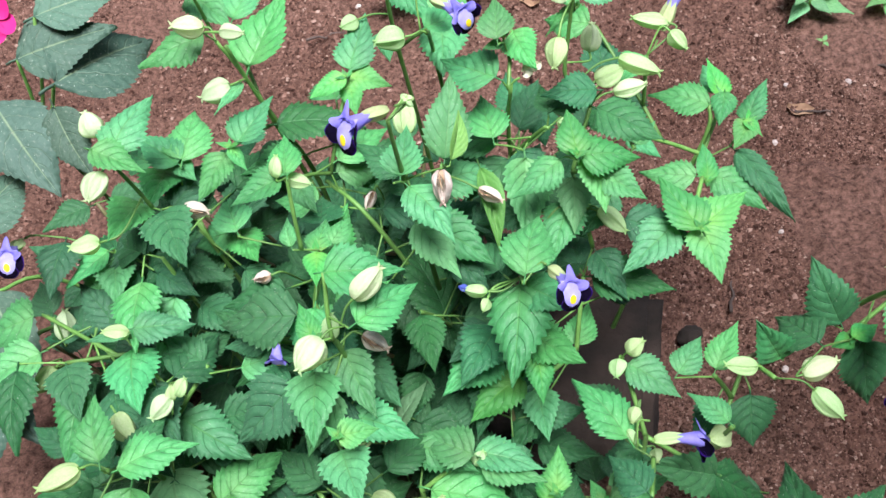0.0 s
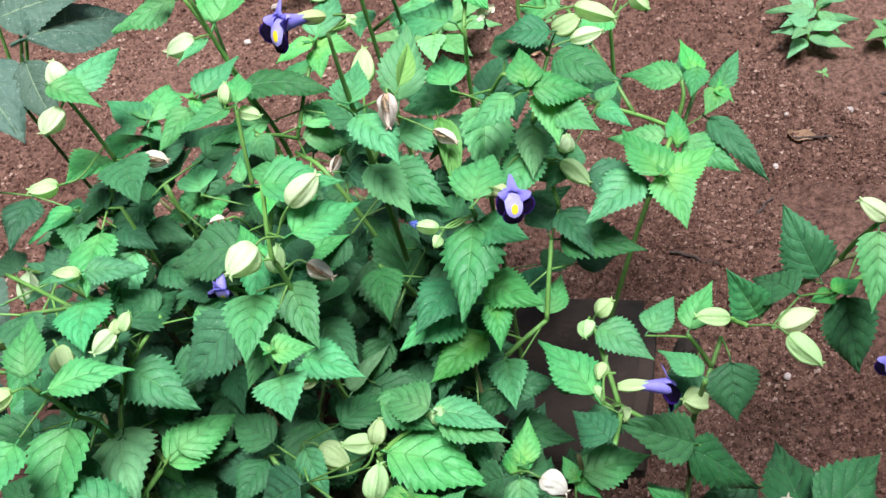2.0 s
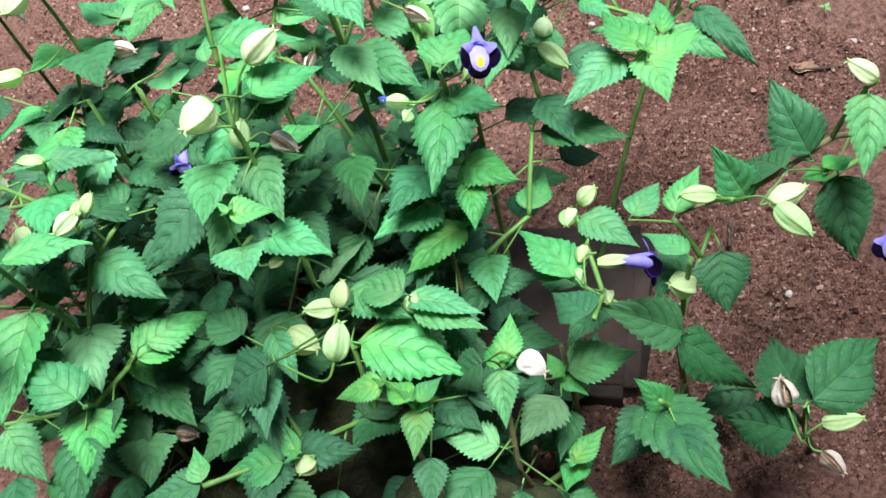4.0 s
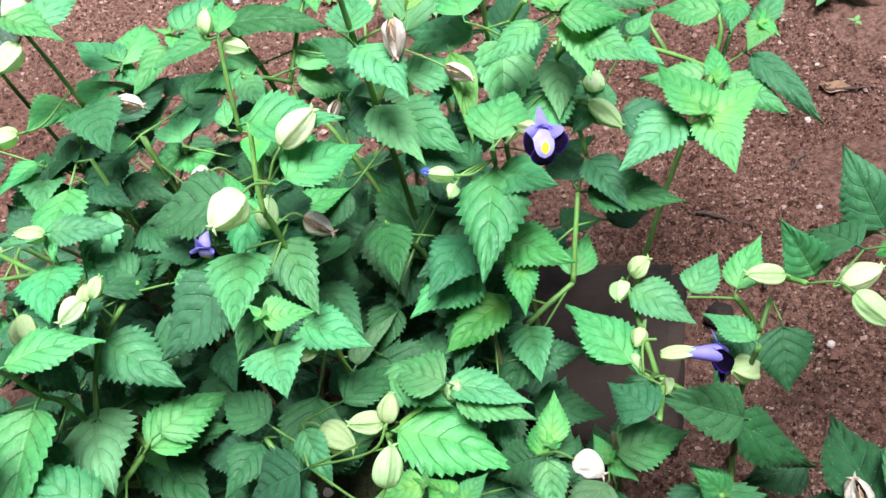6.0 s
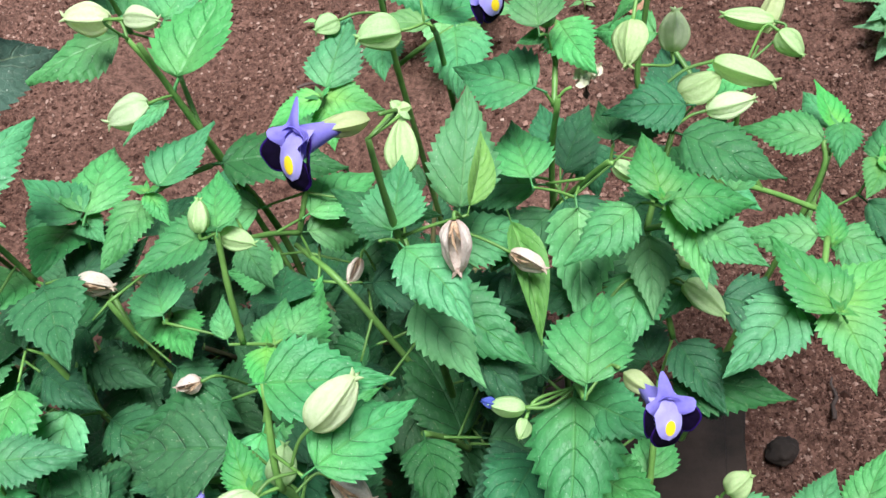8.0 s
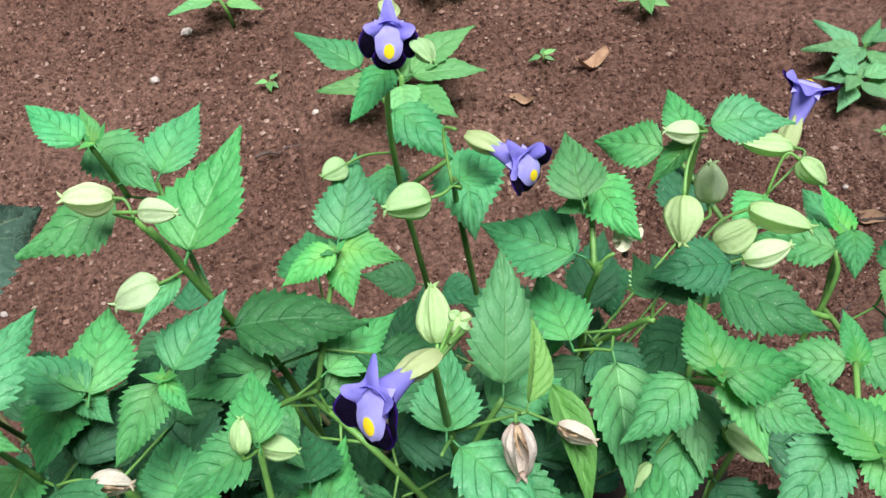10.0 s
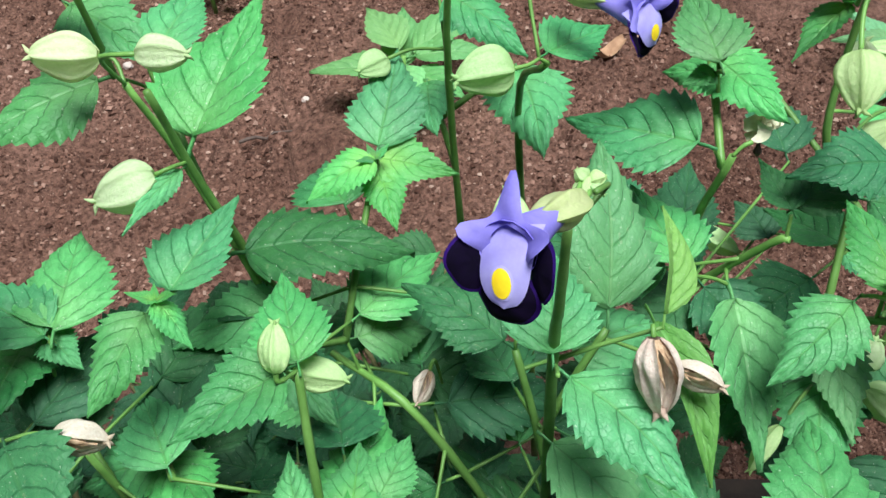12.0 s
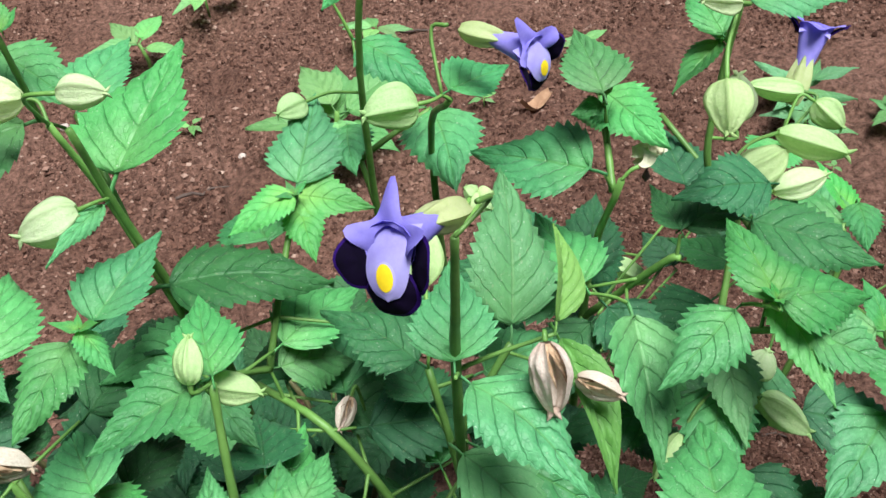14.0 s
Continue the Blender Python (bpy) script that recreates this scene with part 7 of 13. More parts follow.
side_leaf(P, (0.162, 0.275, 0.064), (0.152, 0.289, 0.061), (0.130, 0.322, 0.055), (-0.33, -0.04, 0.94), 0.022, "d")
side_leaf(P, (0.159, 0.268, 0.091), (0.171, 0.291, 0.082), (0.187, 0.319, 0.071), (0.38, 0.15, 0.91), 0.022, "d")
side_leaf(P, (0.159, 0.268, 0.091), (0.155, 0.259, 0.088), (0.140, 0.220, 0.074), (-0.15, -0.27, 0.95), 0.027, "d")
side_leaf(P, (0.158, 0.268, 0.112), (0.138, 0.299, 0.104), (0.111, 0.339, 0.093), (-0.13, 0.18, 0.98), 0.028, "d")
side_leaf(P, (0.158, 0.268, 0.112), (0.186, 0.245, 0.097), (0.212, 0.223, 0.084), (0.24, -0.29, 0.93), 0.020, "d")
side_leaf(P, (0.158, 0.273, 0.128), (0.140, 0.254, 0.126), (0.106, 0.220, 0.121), (-0.03, -0.12, 0.99), 0.031, "d")
side_leaf(P, (0.158, 0.273, 0.128), (0.168, 0.301, 0.126), (0.180, 0.336, 0.122), (0.25, 0.01, 0.97), 0.021, "d")
side_leaf(P, (0.158, 0.283, 0.145), (0.126, 0.299, 0.146), (0.089, 0.316, 0.148), (-0.09, -0.28, 0.96), 0.028, "d")
side_leaf(P, (0.157, 0.301, 0.151), (0.161, 0.310, 0.146), (0.176, 0.340, 0.129), (0.43, 0.27, 0.86), 0.022, "d")
side_leaf(P, (0.157, 0.301, 0.151), (0.134, 0.289, 0.145), (0.104, 0.273, 0.138), (-0.10, -0.26, 0.96), 0.020, "d")

P = plant((-0.050, 0.310), "green")
stem(P, "s", (-0.1000, 0.3600, 0.0000), (-0.0970, 0.3450, 0.1200), (-0.0930, 0.3323, 0.2388), (-0.0927, 0.3194, 0.2756))
stem(P, "s", (-0.0970, 0.3450, 0.1200), (-0.0905, 0.3315, 0.1314), (-0.0822, 0.3142, 0.1429))
leaf(P, (-0.0802, 0.3095, 0.1466), (-0.0613, 0.2560, 0.1674), (0.0558, 0.3777, 0.9242), 0.0363, "p")
stem(P, "t", (-0.0956, 0.3406, 0.1627), (-0.0881, 0.3420, 0.1676), (-0.0786, 0.3438, 0.1725))
leaf(P, (-0.0748, 0.3395, 0.1730), (-0.0390, 0.2987, 0.1618), (0.1412, -0.1447, 0.9794), 0.0352, "d")
stem(P, "s", (-0.0963, 0.3427, 0.1408), (-0.1261, 0.3283, 0.1630), (-0.1640, 0.3099, 0.1852))
leaf(P, (-0.1608, 0.3060, 0.1847), (-0.1318, 0.2722, 0.1666), (0.2243, -0.3055, 0.9254), 0.0293, "m")
stem(P, "t", (-0.0802, 0.3435, 0.1716), (-0.0804, 0.3434, 0.1816), (-0.0807, 0.3434, 0.1915))
leaf(P, (-0.0787, 0.3415, 0.1906), (-0.0643, 0.3241, 0.1752), (0.6231, -0.1603, 0.7656), 0.0161, "y")
stem(P, "s", (-0.0807, 0.3434, 0.1915), (-0.0704, 0.3303, 0.2059), (-0.0573, 0.3137, 0.2203))
stem(P, "t", (-0.0573, 0.3137, 0.2203), (-0.0548, 0.3146, 0.2233), (-0.0523, 0.3155, 0.2253))
leaf(P, (-0.0485, 0.3186, 0.2254), (-0.0148, 0.3486, 0.2126), (0.3156, 0.0471, 0.9477), 0.0314, "m")
stem(P, "t", (-0.0573, 0.3137, 0.2203), (-0.0597, 0.3128, 0.2183), (-0.0622, 0.3120, 0.2153))
leaf(P, (-0.0580, 0.3152, 0.2163), (-0.0195, 0.3490, 0.2113), (0.2012, -0.0865, 0.9757), 0.0331, "m")
stem(P, "t", (-0.0941, 0.3364, 0.2053), (-0.0931, 0.3397, 0.2146), (-0.0918, 0.3439, 0.2238))
leaf(P, (-0.0891, 0.3380, 0.2272), (-0.0615, 0.2753, 0.2405), (-0.0224, 0.1982, 0.9799), 0.0413, "p")
stem(P, "s", (-0.0622, 0.3120, 0.2153), (-0.0672, 0.2965, 0.2196), (-0.0736, 0.2768, 0.2240))
leaf(P, (-0.0721, 0.2722, 0.2263), (-0.0604, 0.2227, 0.2347), (0.2053, 0.2091, 0.9561), 0.0338, "m")
stem(P, "s", (-0.0736, 0.2768, 0.2240), (-0.0676, 0.2671, 0.2375), (-0.0599, 0.2547, 0.2509))
leaf(P, (-0.0633, 0.2579, 0.2535), (-0.1007, 0.2918, 0.2649), (0.2027, -0.1039, 0.9737), 0.0312, "m")
stem(P, "s", (-0.0918, 0.3439, 0.2238), (-0.0839, 0.3514, 0.2440), (-0.0737, 0.3611, 0.2643))
leaf(P, (-0.0690, 0.3578, 0.2645), (-0.0245, 0.3277, 0.2509), (0.1853, -0.1646, 0.9688), 0.0338, "m")
leaf(P, (-0.0936, 0.3101, 0.2761), (-0.1036, 0.2475, 0.2573), (-0.1307, -0.2660, 0.9551), 0.0408, "m")
stem(P, "s", (-0.0772, 0.3578, 0.2575), (-0.0643, 0.3702, 0.2677), (-0.0479, 0.3860, 0.2779))
leaf(P, (-0.0506, 0.3883, 0.2795), (-0.0792, 0.4121, 0.2845), (0.1137, -0.0686, 0.9911), 0.0228, "d")
stem(P, "t", (-0.0643, 0.3702, 0.2677), (-0.0668, 0.3710, 0.2772), (-0.0699, 0.3720, 0.2866))
leaf(P, (-0.0671, 0.3762, 0.2861), (-0.0443, 0.4158, 0.2682), (0.4116, 0.1689, 0.8956), 0.0326, "d")
stem(P, "s", (-0.0689, 0.3658, 0.2643), (-0.0810, 0.3822, 0.2758), (-0.0965, 0.4031, 0.2873))
leaf(P, (-0.0950, 0.3982, 0.2900), (-0.0809, 0.3462, 0.3010), (0.0498, 0.2206, 0.9741), 0.0353, "m")
stem(P, "s", (-0.0939, 0.3995, 0.2854), (-0.1148, 0.3992, 0.2867), (-0.1415, 0.3988, 0.2881))
leaf(P, (-0.1398, 0.3947, 0.2896), (-0.1245, 0.3526, 0.2906), (0.1256, 0.0697, 0.9896), 0.0289, "d")
stem(P, "t", (-0.0927, 0.3194, 0.2756), (-0.0906, 0.3257, 0.2819), (-0.0879, 0.3338, 0.2883))
leaf(P, (-0.0857, 0.3314, 0.2883), (-0.0648, 0.3104, 0.2802), (0.1258, -0.2478, 0.9606), 0.0202, "d")
stem(P, "s", (-0.1074, 0.3993, 0.2863), (-0.1323, 0.4174, 0.2874), (-0.1641, 0.4405, 0.2884))
leaf(P, (-0.1694, 0.4401, 0.2882), (-0.2181, 0.4401, 0.2722), (-0.3034, -0.2404, 0.9221), 0.0364, "m")
stem(P, "t", (-0.1415, 0.3988, 0.2881), (-0.1539, 0.3988, 0.2923), (-0.1697, 0.3989, 0.2964))
leaf(P, (-0.1699, 0.3932, 0.2964), (-0.1703, 0.3410, 0.2805), (-0.0965, -0.2888, 0.9525), 0.0336, "d")
stem(P, "t", (-0.0912, 0.3959, 0.2834), (-0.0887, 0.3956, 0.3006), (-0.0854, 0.3952, 0.3178))
stem(P, "t", (-0.0854, 0.3952, 0.3178), (-0.0864, 0.3964, 0.3177), (-0.0873, 0.3977, 0.3166))
leaf(P, (-0.0833, 0.3979, 0.3168), (-0.0460, 0.3999, 0.3078), (0.2332, 0.0023, 0.9724), 0.0244, "m")
stem(P, "t", (-0.0854, 0.3952, 0.3178), (-0.0845, 0.3939, 0.3190), (-0.0835, 0.3927, 0.3191))
leaf(P, (-0.0863, 0.3926, 0.3198), (-0.1137, 0.3930, 0.3179), (-0.0692, -0.1000, 0.9926), 0.0096, "m")
stem(P, "s", (-0.0927, 0.3194, 0.2756), (-0.0886, 0.3097, 0.3033), (-0.0834, 0.2974, 0.3309))
stem(P, "t", (-0.0834, 0.2974, 0.3309), (-0.0831, 0.2966, 0.3350), (-0.0827, 0.2958, 0.3380))
leaf(P, (-0.0832, 0.2996, 0.3397), (-0.0880, 0.3394, 0.3446), (-0.0412, -0.1261, 0.9912), 0.0243, "m")
stem(P, "t", (-0.0834, 0.2974, 0.3309), (-0.0838, 0.2982, 0.3279), (-0.0842, 0.2990, 0.3238))
leaf(P, (-0.0796, 0.3005, 0.3242), (-0.0366, 0.3137, 0.3145), (0.1670, 0.1694, 0.9713), 0.0298, "m")
stem(P, "p", (-0.1532, 0.4326, 0.2881), (-0.1555, 0.4256, 0.2679), (-0.1549, 0.4296, 0.2688))
capsule(P, (-0.1549, 0.4296, 0.2688), (-0.1518, 0.4462, 0.2832), 0.0149, "c")
stem(P, "p", (-0.1516, 0.3988, 0.2916), (-0.1527, 0.4106, 0.2751), (-0.1590, 0.4072, 0.2704))
capsule(P, (-0.1590, 0.4072, 0.2704), (-0.1751, 0.3925, 0.2658), 0.0161, "g")
stem(P, "p", (-0.0699, 0.3720, 0.2866), (-0.0531, 0.3599, 0.3071), (-0.0586, 0.3504, 0.3084))
capsule(P, (-0.0586, 0.3504, 0.3084), (-0.0719, 0.3386, 0.3046), 0.0130, "c")
stem(P, "p", (-0.0699, 0.3720, 0.2866), (-0.0605, 0.3433, 0.2992), (-0.0577, 0.3480, 0.3083))
capsule(P, (-0.0577, 0.3480, 0.3083), (-0.0568, 0.3558, 0.3138), 0.0061, "g")
stem(P, "p", (-0.0699, 0.3720, 0.2866), (-0.0636, 0.3488, 0.2988), (-0.0552, 0.3507, 0.3081))
capsule(P, (-0.0552, 0.3507, 0.3081), (-0.0468, 0.3575, 0.3161), 0.0089, "g")
stem(P, "p", (-0.0846, 0.3941, 0.3189), (-0.0846, 0.3939, 0.3185), (-0.0848, 0.3939, 0.3185))
capsule(P, (-0.0848, 0.3939, 0.3185), (-0.1021, 0.3962, 0.3215), 0.0106, "g")
stem(P, "p", (-0.0861, 0.3037, 0.3171), (-0.0962, 0.3074, 0.3216), (-0.1042, 0.3061, 0.3215))
capsule(P, (-0.1042, 0.3061, 0.3215), (-0.1310, 0.2982, 0.3180), 0.0129, "g")
stem(P, "p", (-0.0879, 0.3338, 0.2883), (-0.0935, 0.3472, 0.3121), (-0.0909, 0.3432, 0.3114))
capsule(P, (-0.0909, 0.3432, 0.3114), (-0.0822, 0.3274, 0.2996), 0.0143, "g")
stem(P, "p", (-0.0822, 0.3142, 0.1429), (-0.0738, 0.3173, 0.1401), (-0.0670, 0.3168, 0.1378))
capsule(P, (-0.0670, 0.3168, 0.1378), (-0.0499, 0.3136, 0.1319), 0.0116, "b")
side_leaf(P, (-0.099, 0.355, 0.040), (-0.095, 0.370, 0.038), (-0.085, 0.413, 0.034), (0.02, 0.10, 0.99), 0.030, "d")
side_leaf(P, (-0.099, 0.355, 0.040), (-0.100, 0.333, 0.032), (-0.103, 0.288, 0.015), (0.08, -0.36, 0.93), 0.031, "d")
side_leaf(P, (-0.099, 0.352, 0.060), (-0.121, 0.341, 0.054), (-0.165, 0.319, 0.042), (-0.08, -0.34, 0.94), 0.031, "d")
side_leaf(P, (-0.099, 0.352, 0.060), (-0.080, 0.358, 0.054), (-0.036, 0.372, 0.040), (0.35, -0.14, 0.93), 0.028, "d")
side_leaf(P, (-0.098, 0.350, 0.080), (-0.110, 0.314, 0.068), (-0.121, 0.279, 0.056), (0.08, -0.35, 0.93), 0.021, "d")
side_leaf(P, (-0.098, 0.350, 0.080), (-0.101, 0.386, 0.069), (-0.105, 0.435, 0.055), (-0.14, 0.27, 0.95), 0.029, "d")
side_leaf(P, (-0.098, 0.347, 0.100), (-0.088, 0.351, 0.098), (-0.056, 0.362, 0.093), (0.23, -0.19, 0.95), 0.022, "d")
side_leaf(P, (-0.098, 0.347, 0.100), (-0.116, 0.349, 0.094), (-0.156, 0.352, 0.081), (-0.32, -0.23, 0.92), 0.025, "d")
side_leaf(P, (-0.097, 0.345, 0.120), (-0.090, 0.382, 0.117), (-0.083, 0.419, 0.115), (0.16, 0.04, 0.99), 0.024, "d")
side_leaf(P, (-0.097, 0.345, 0.120), (-0.100, 0.333, 0.121), (-0.110, 0.298, 0.122), (-0.08, 0.07, 0.99), 0.024, "d")
side_leaf(P, (-0.096, 0.343, 0.141), (-0.118, 0.351, 0.133), (-0.156, 0.367, 0.120), (-0.37, -0.15, 0.91), 0.028, "d")
side_leaf(P, (-0.096, 0.343, 0.141), (-0.081, 0.341, 0.136), (-0.048, 0.336, 0.127), (0.24, -0.27, 0.93), 0.020, "d")
side_leaf(P, (-0.096, 0.341, 0.163), (-0.090, 0.325, 0.158), (-0.076, 0.289, 0.147), (0.01, -0.29, 0.96), 0.023, "d")
side_leaf(P, (-0.096, 0.341, 0.163), (-0.092, 0.372, 0.149), (-0.088, 0.415, 0.131), (0.06, 0.39, 0.92), 0.026, "d")
side_leaf(P, (-0.095, 0.339, 0.185), (-0.086, 0.337, 0.181), (-0.042, 0.331, 0.163), (0.31, -0.32, 0.89), 0.032, "d")
side_leaf(P, (-0.095, 0.339, 0.185), (-0.129, 0.326, 0.172), (-0.169, 0.311, 0.157), (-0.20, -0.38, 0.90), 0.030, "d")
side_leaf(P, (-0.094, 0.336, 0.205), (-0.093, 0.354, 0.207), (-0.092, 0.389, 0.210), (-0.17, -0.07, 0.98), 0.022, "d")
side_leaf(P, (-0.094, 0.336, 0.205), (-0.086, 0.298, 0.208), (-0.076, 0.250, 0.211), (-0.02, 0.06, 1.00), 0.030, "d")
side_leaf(P, (-0.093, 0.334, 0.224), (-0.116, 0.339, 0.216), (-0.155, 0.346, 0.203), (-0.35, -0.20, 0.92), 0.024, "d")
side_leaf(P, (-0.093, 0.334, 0.224), (-0.063, 0.346, 0.226), (-0.029, 0.358, 0.229), (0.02, -0.26, 0.97), 0.022, "d")
side_leaf(P, (-0.093, 0.330, 0.250), (-0.097, 0.309, 0.246), (-0.105, 0.270, 0.238), (0.18, -0.22, 0.96), 0.024, "d")
side_leaf(P, (-0.093, 0.330, 0.250), (-0.087, 0.352, 0.249), (-0.077, 0.391, 0.246), (0.07, 0.04, 1.00), 0.023, "d")
side_leaf(P, (-0.093, 0.324, 0.266), (-0.121, 0.317, 0.269), (-0.166, 0.307, 0.273), (0.14, -0.23, 0.96), 0.028, "d")
side_leaf(P, (-0.090, 0.331, 0.131), (-0.126, 0.320, 0.119), (-0.159, 0.309, 0.107), (-0.23, -0.30, 0.93), 0.021, "d")
side_leaf(P, (-0.090, 0.331, 0.131), (-0.068, 0.339, 0.122), (-0.024, 0.355, 0.102), (0.43, -0.11, 0.89), 0.033, "d")
side_leaf(P, (-0.084, 0.317, 0.141), (-0.087, 0.284, 0.144), (-0.091, 0.242, 0.147), (-0.08, 0.09, 0.99), 0.024, "d")
side_leaf(P, (-0.084, 0.317, 0.141), (-0.087, 0.338, 0.138), (-0.092, 0.371, 0.132), (-0.19, 0.13, 0.97), 0.019, "d")
side_leaf(P, (-0.111, 0.336, 0.152), (-0.128, 0.337, 0.148), (-0.161, 0.338, 0.141), (-0.22, -0.24, 0.95), 0.022, "d")
side_leaf(P, (-0.111, 0.336, 0.152), (-0.091, 0.334, 0.147), (-0.052, 0.330, 0.137), (0.21, -0.24, 0.95), 0.027, "d")
side_leaf(P, (-0.126, 0.328, 0.163), (-0.124, 0.294, 0.157), (-0.120, 0.244, 0.149), (-0.07, -0.17, 0.98), 0.032, "d")
side_leaf(P, (-0.126, 0.328, 0.163), (-0.126, 0.361, 0.152), (-0.126, 0.410, 0.135), (-0.15, 0.32, 0.94), 0.032, "d")
side_leaf(P, (-0.145, 0.319, 0.174), (-0.127, 0.307, 0.165), (-0.091, 0.280, 0.145), (0.13, -0.48, 0.87), 0.033, "d")
side_leaf(P, (-0.145, 0.319, 0.174), (-0.175, 0.334, 0.172), (-0.212, 0.354, 0.169), (-0.16, -0.17, 0.97), 0.028, "d")
side_leaf(P, (-0.158, 0.313, 0.182), (-0.138, 0.346, 0.178), (-0.113, 0.389, 0.173), (0.05, 0.08, 1.00), 0.034, "d")
side_leaf(P, (-0.158, 0.313, 0.182), (-0.151, 0.275, 0.172), (-0.143, 0.229, 0.160), (-0.10, -0.26, 0.96), 0.030, "d")
side_leaf(P, (-0.072, 0.333, 0.204), (-0.084, 0.343, 0.206), (-0.116, 0.371, 0.211), (-0.00, -0.21, 0.98), 0.025, "d")
side_leaf(P, (-0.072, 0.333, 0.204), (-0.059, 0.332, 0.203), (-0.015, 0.331, 0.202), (0.01, -0.24, 0.97), 0.026, "d")
side_leaf(P, (-0.064, 0.322, 0.213), (-0.083, 0.294, 0.202), (-0.102, 0.266, 0.191), (-0.09, -0.31, 0.95), 0.023, "d")
side_leaf(P, (-0.064, 0.322, 0.213), (-0.061, 0.335, 0.215), (-0.049, 0.383, 0.220), (0.04, -0.13, 0.99), 0.033, "d")
side_leaf(P, (-0.067, 0.296, 0.220), (-0.094, 0.317, 0.207), (-0.122, 0.339, 0.194), (-0.35, 0.10, 0.93), 0.025, "d")
side_leaf(P, (-0.067, 0.296, 0.220), (-0.063, 0.278, 0.222), (-0.055, 0.244, 0.228), (-0.26, 0.08, 0.96), 0.021, "d")
side_leaf(P, (-0.068, 0.267, 0.237), (-0.069, 0.249, 0.232), (-0.072, 0.204, 0.217), (-0.19, -0.29, 0.94), 0.032, "d")
side_leaf(P, (-0.085, 0.350, 0.241), (-0.085, 0.331, 0.231), (-0.085, 0.290, 0.211), (0.03, -0.44, 0.90), 0.025, "d")
side_leaf(P, (-0.085, 0.350, 0.241), (-0.087, 0.368, 0.235), (-0.092, 0.407, 0.222), (-0.24, 0.28, 0.93), 0.024, "d")
side_leaf(P, (-0.079, 0.356, 0.254), (-0.044, 0.358, 0.255), (0.002, 0.360, 0.256), (-0.01, -0.24, 0.97), 0.026, "d")
side_leaf(P, (-0.079, 0.356, 0.254), (-0.092, 0.355, 0.253), (-0.133, 0.350, 0.248), (-0.08, -0.26, 0.96), 0.023, "d")
side_leaf(P, (-0.067, 0.368, 0.266), (-0.071, 0.394, 0.258), (-0.076, 0.428, 0.248), (0.12, 0.30, 0.95), 0.023, "d")
side_leaf(P, (-0.053, 0.381, 0.275), (-0.070, 0.373, 0.275), (-0.103, 0.356, 0.277), (0.14, -0.21, 0.97), 0.020, "d")
side_leaf(P, (-0.053, 0.381, 0.275), (-0.025, 0.380, 0.278), (0.018, 0.378, 0.283), (-0.12, -0.24, 0.96), 0.025, "m")
side_leaf(P, (-0.079, 0.379, 0.274), (-0.109, 0.357, 0.270), (-0.144, 0.331, 0.267), (-0.02, -0.13, 0.99), 0.027, "m")
side_leaf(P, (-0.079, 0.379, 0.274), (-0.061, 0.400, 0.265), (-0.039, 0.427, 0.254), (0.32, 0.14, 0.94), 0.023, "d")
side_leaf(P, (-0.089, 0.392, 0.282), (-0.078, 0.369, 0.285), (-0.057, 0.324, 0.293), (-0.16, 0.08, 0.98), 0.031, "d")
side_leaf(P, (-0.089, 0.392, 0.282), (-0.111, 0.423, 0.287), (-0.139, 0.459, 0.293), (0.05, -0.14, 0.99), 0.026, "d")
side_leaf(P, (-0.111, 0.399, 0.287), (-0.094, 0.373, 0.283), (-0.075, 0.344, 0.278), (0.08, -0.09, 0.99), 0.021, "d")
side_leaf(P, (-0.111, 0.399, 0.287), (-0.135, 0.428, 0.277), (-0.163, 0.461, 0.265), (-0.35, 0.04, 0.94), 0.030, "d")
side_leaf(P, (-0.128, 0.399, 0.287), (-0.120, 0.433, 0.289), (-0.110, 0.481, 0.290), (-0.11, -0.01, 0.99), 0.027, "d")
side_leaf(P, (-0.128, 0.399, 0.287), (-0.133, 0.381, 0.280), (-0.145, 0.337, 0.263), (-0.15, -0.33, 0.93), 0.031, "m")
side_leaf(P, (-0.124, 0.411, 0.287), (-0.109, 0.375, 0.283), (-0.090, 0.328, 0.277), (0.10, -0.08, 0.99), 0.034, "d")
side_leaf(P, (-0.124, 0.411, 0.287), (-0.123, 0.450, 0.292), (-0.122, 0.493, 0.298), (-0.04, -0.13, 0.99), 0.024, "m")
side_leaf(P, (-0.137, 0.421, 0.288), (-0.121, 0.427, 0.288), (-0.083, 0.441, 0.289), (0.05, -0.18, 0.98), 0.027, "d")
side_leaf(P, (-0.137, 0.421, 0.288), (-0.159, 0.408, 0.291), (-0.198, 0.386, 0.296), (0.16, -0.05, 0.99), 0.029, "m")
side_leaf(P, (-0.153, 0.433, 0.288), (-0.157, 0.440, 0.288), (-0.172, 0.471, 0.286), (-0.05, 0.02, 1.00), 0.023, "d")
side_leaf(P, (-0.090, 0.313, 0.294), (-0.099, 0.320, 0.292), (-0.128, 0.344, 0.283), (-0.32, -0.06, 0.95), 0.026, "d")
side_leaf(P, (-0.087, 0.306, 0.312), (-0.082, 0.314, 0.310), (-0.064, 0.343, 0.299), (0.14, 0.25, 0.96), 0.020, "d")
side_leaf(P, (-0.087, 0.306, 0.312), (-0.100, 0.278, 0.311), (-0.119, 0.238, 0.308), (0.12, -0.12, 0.99), 0.029, "m")

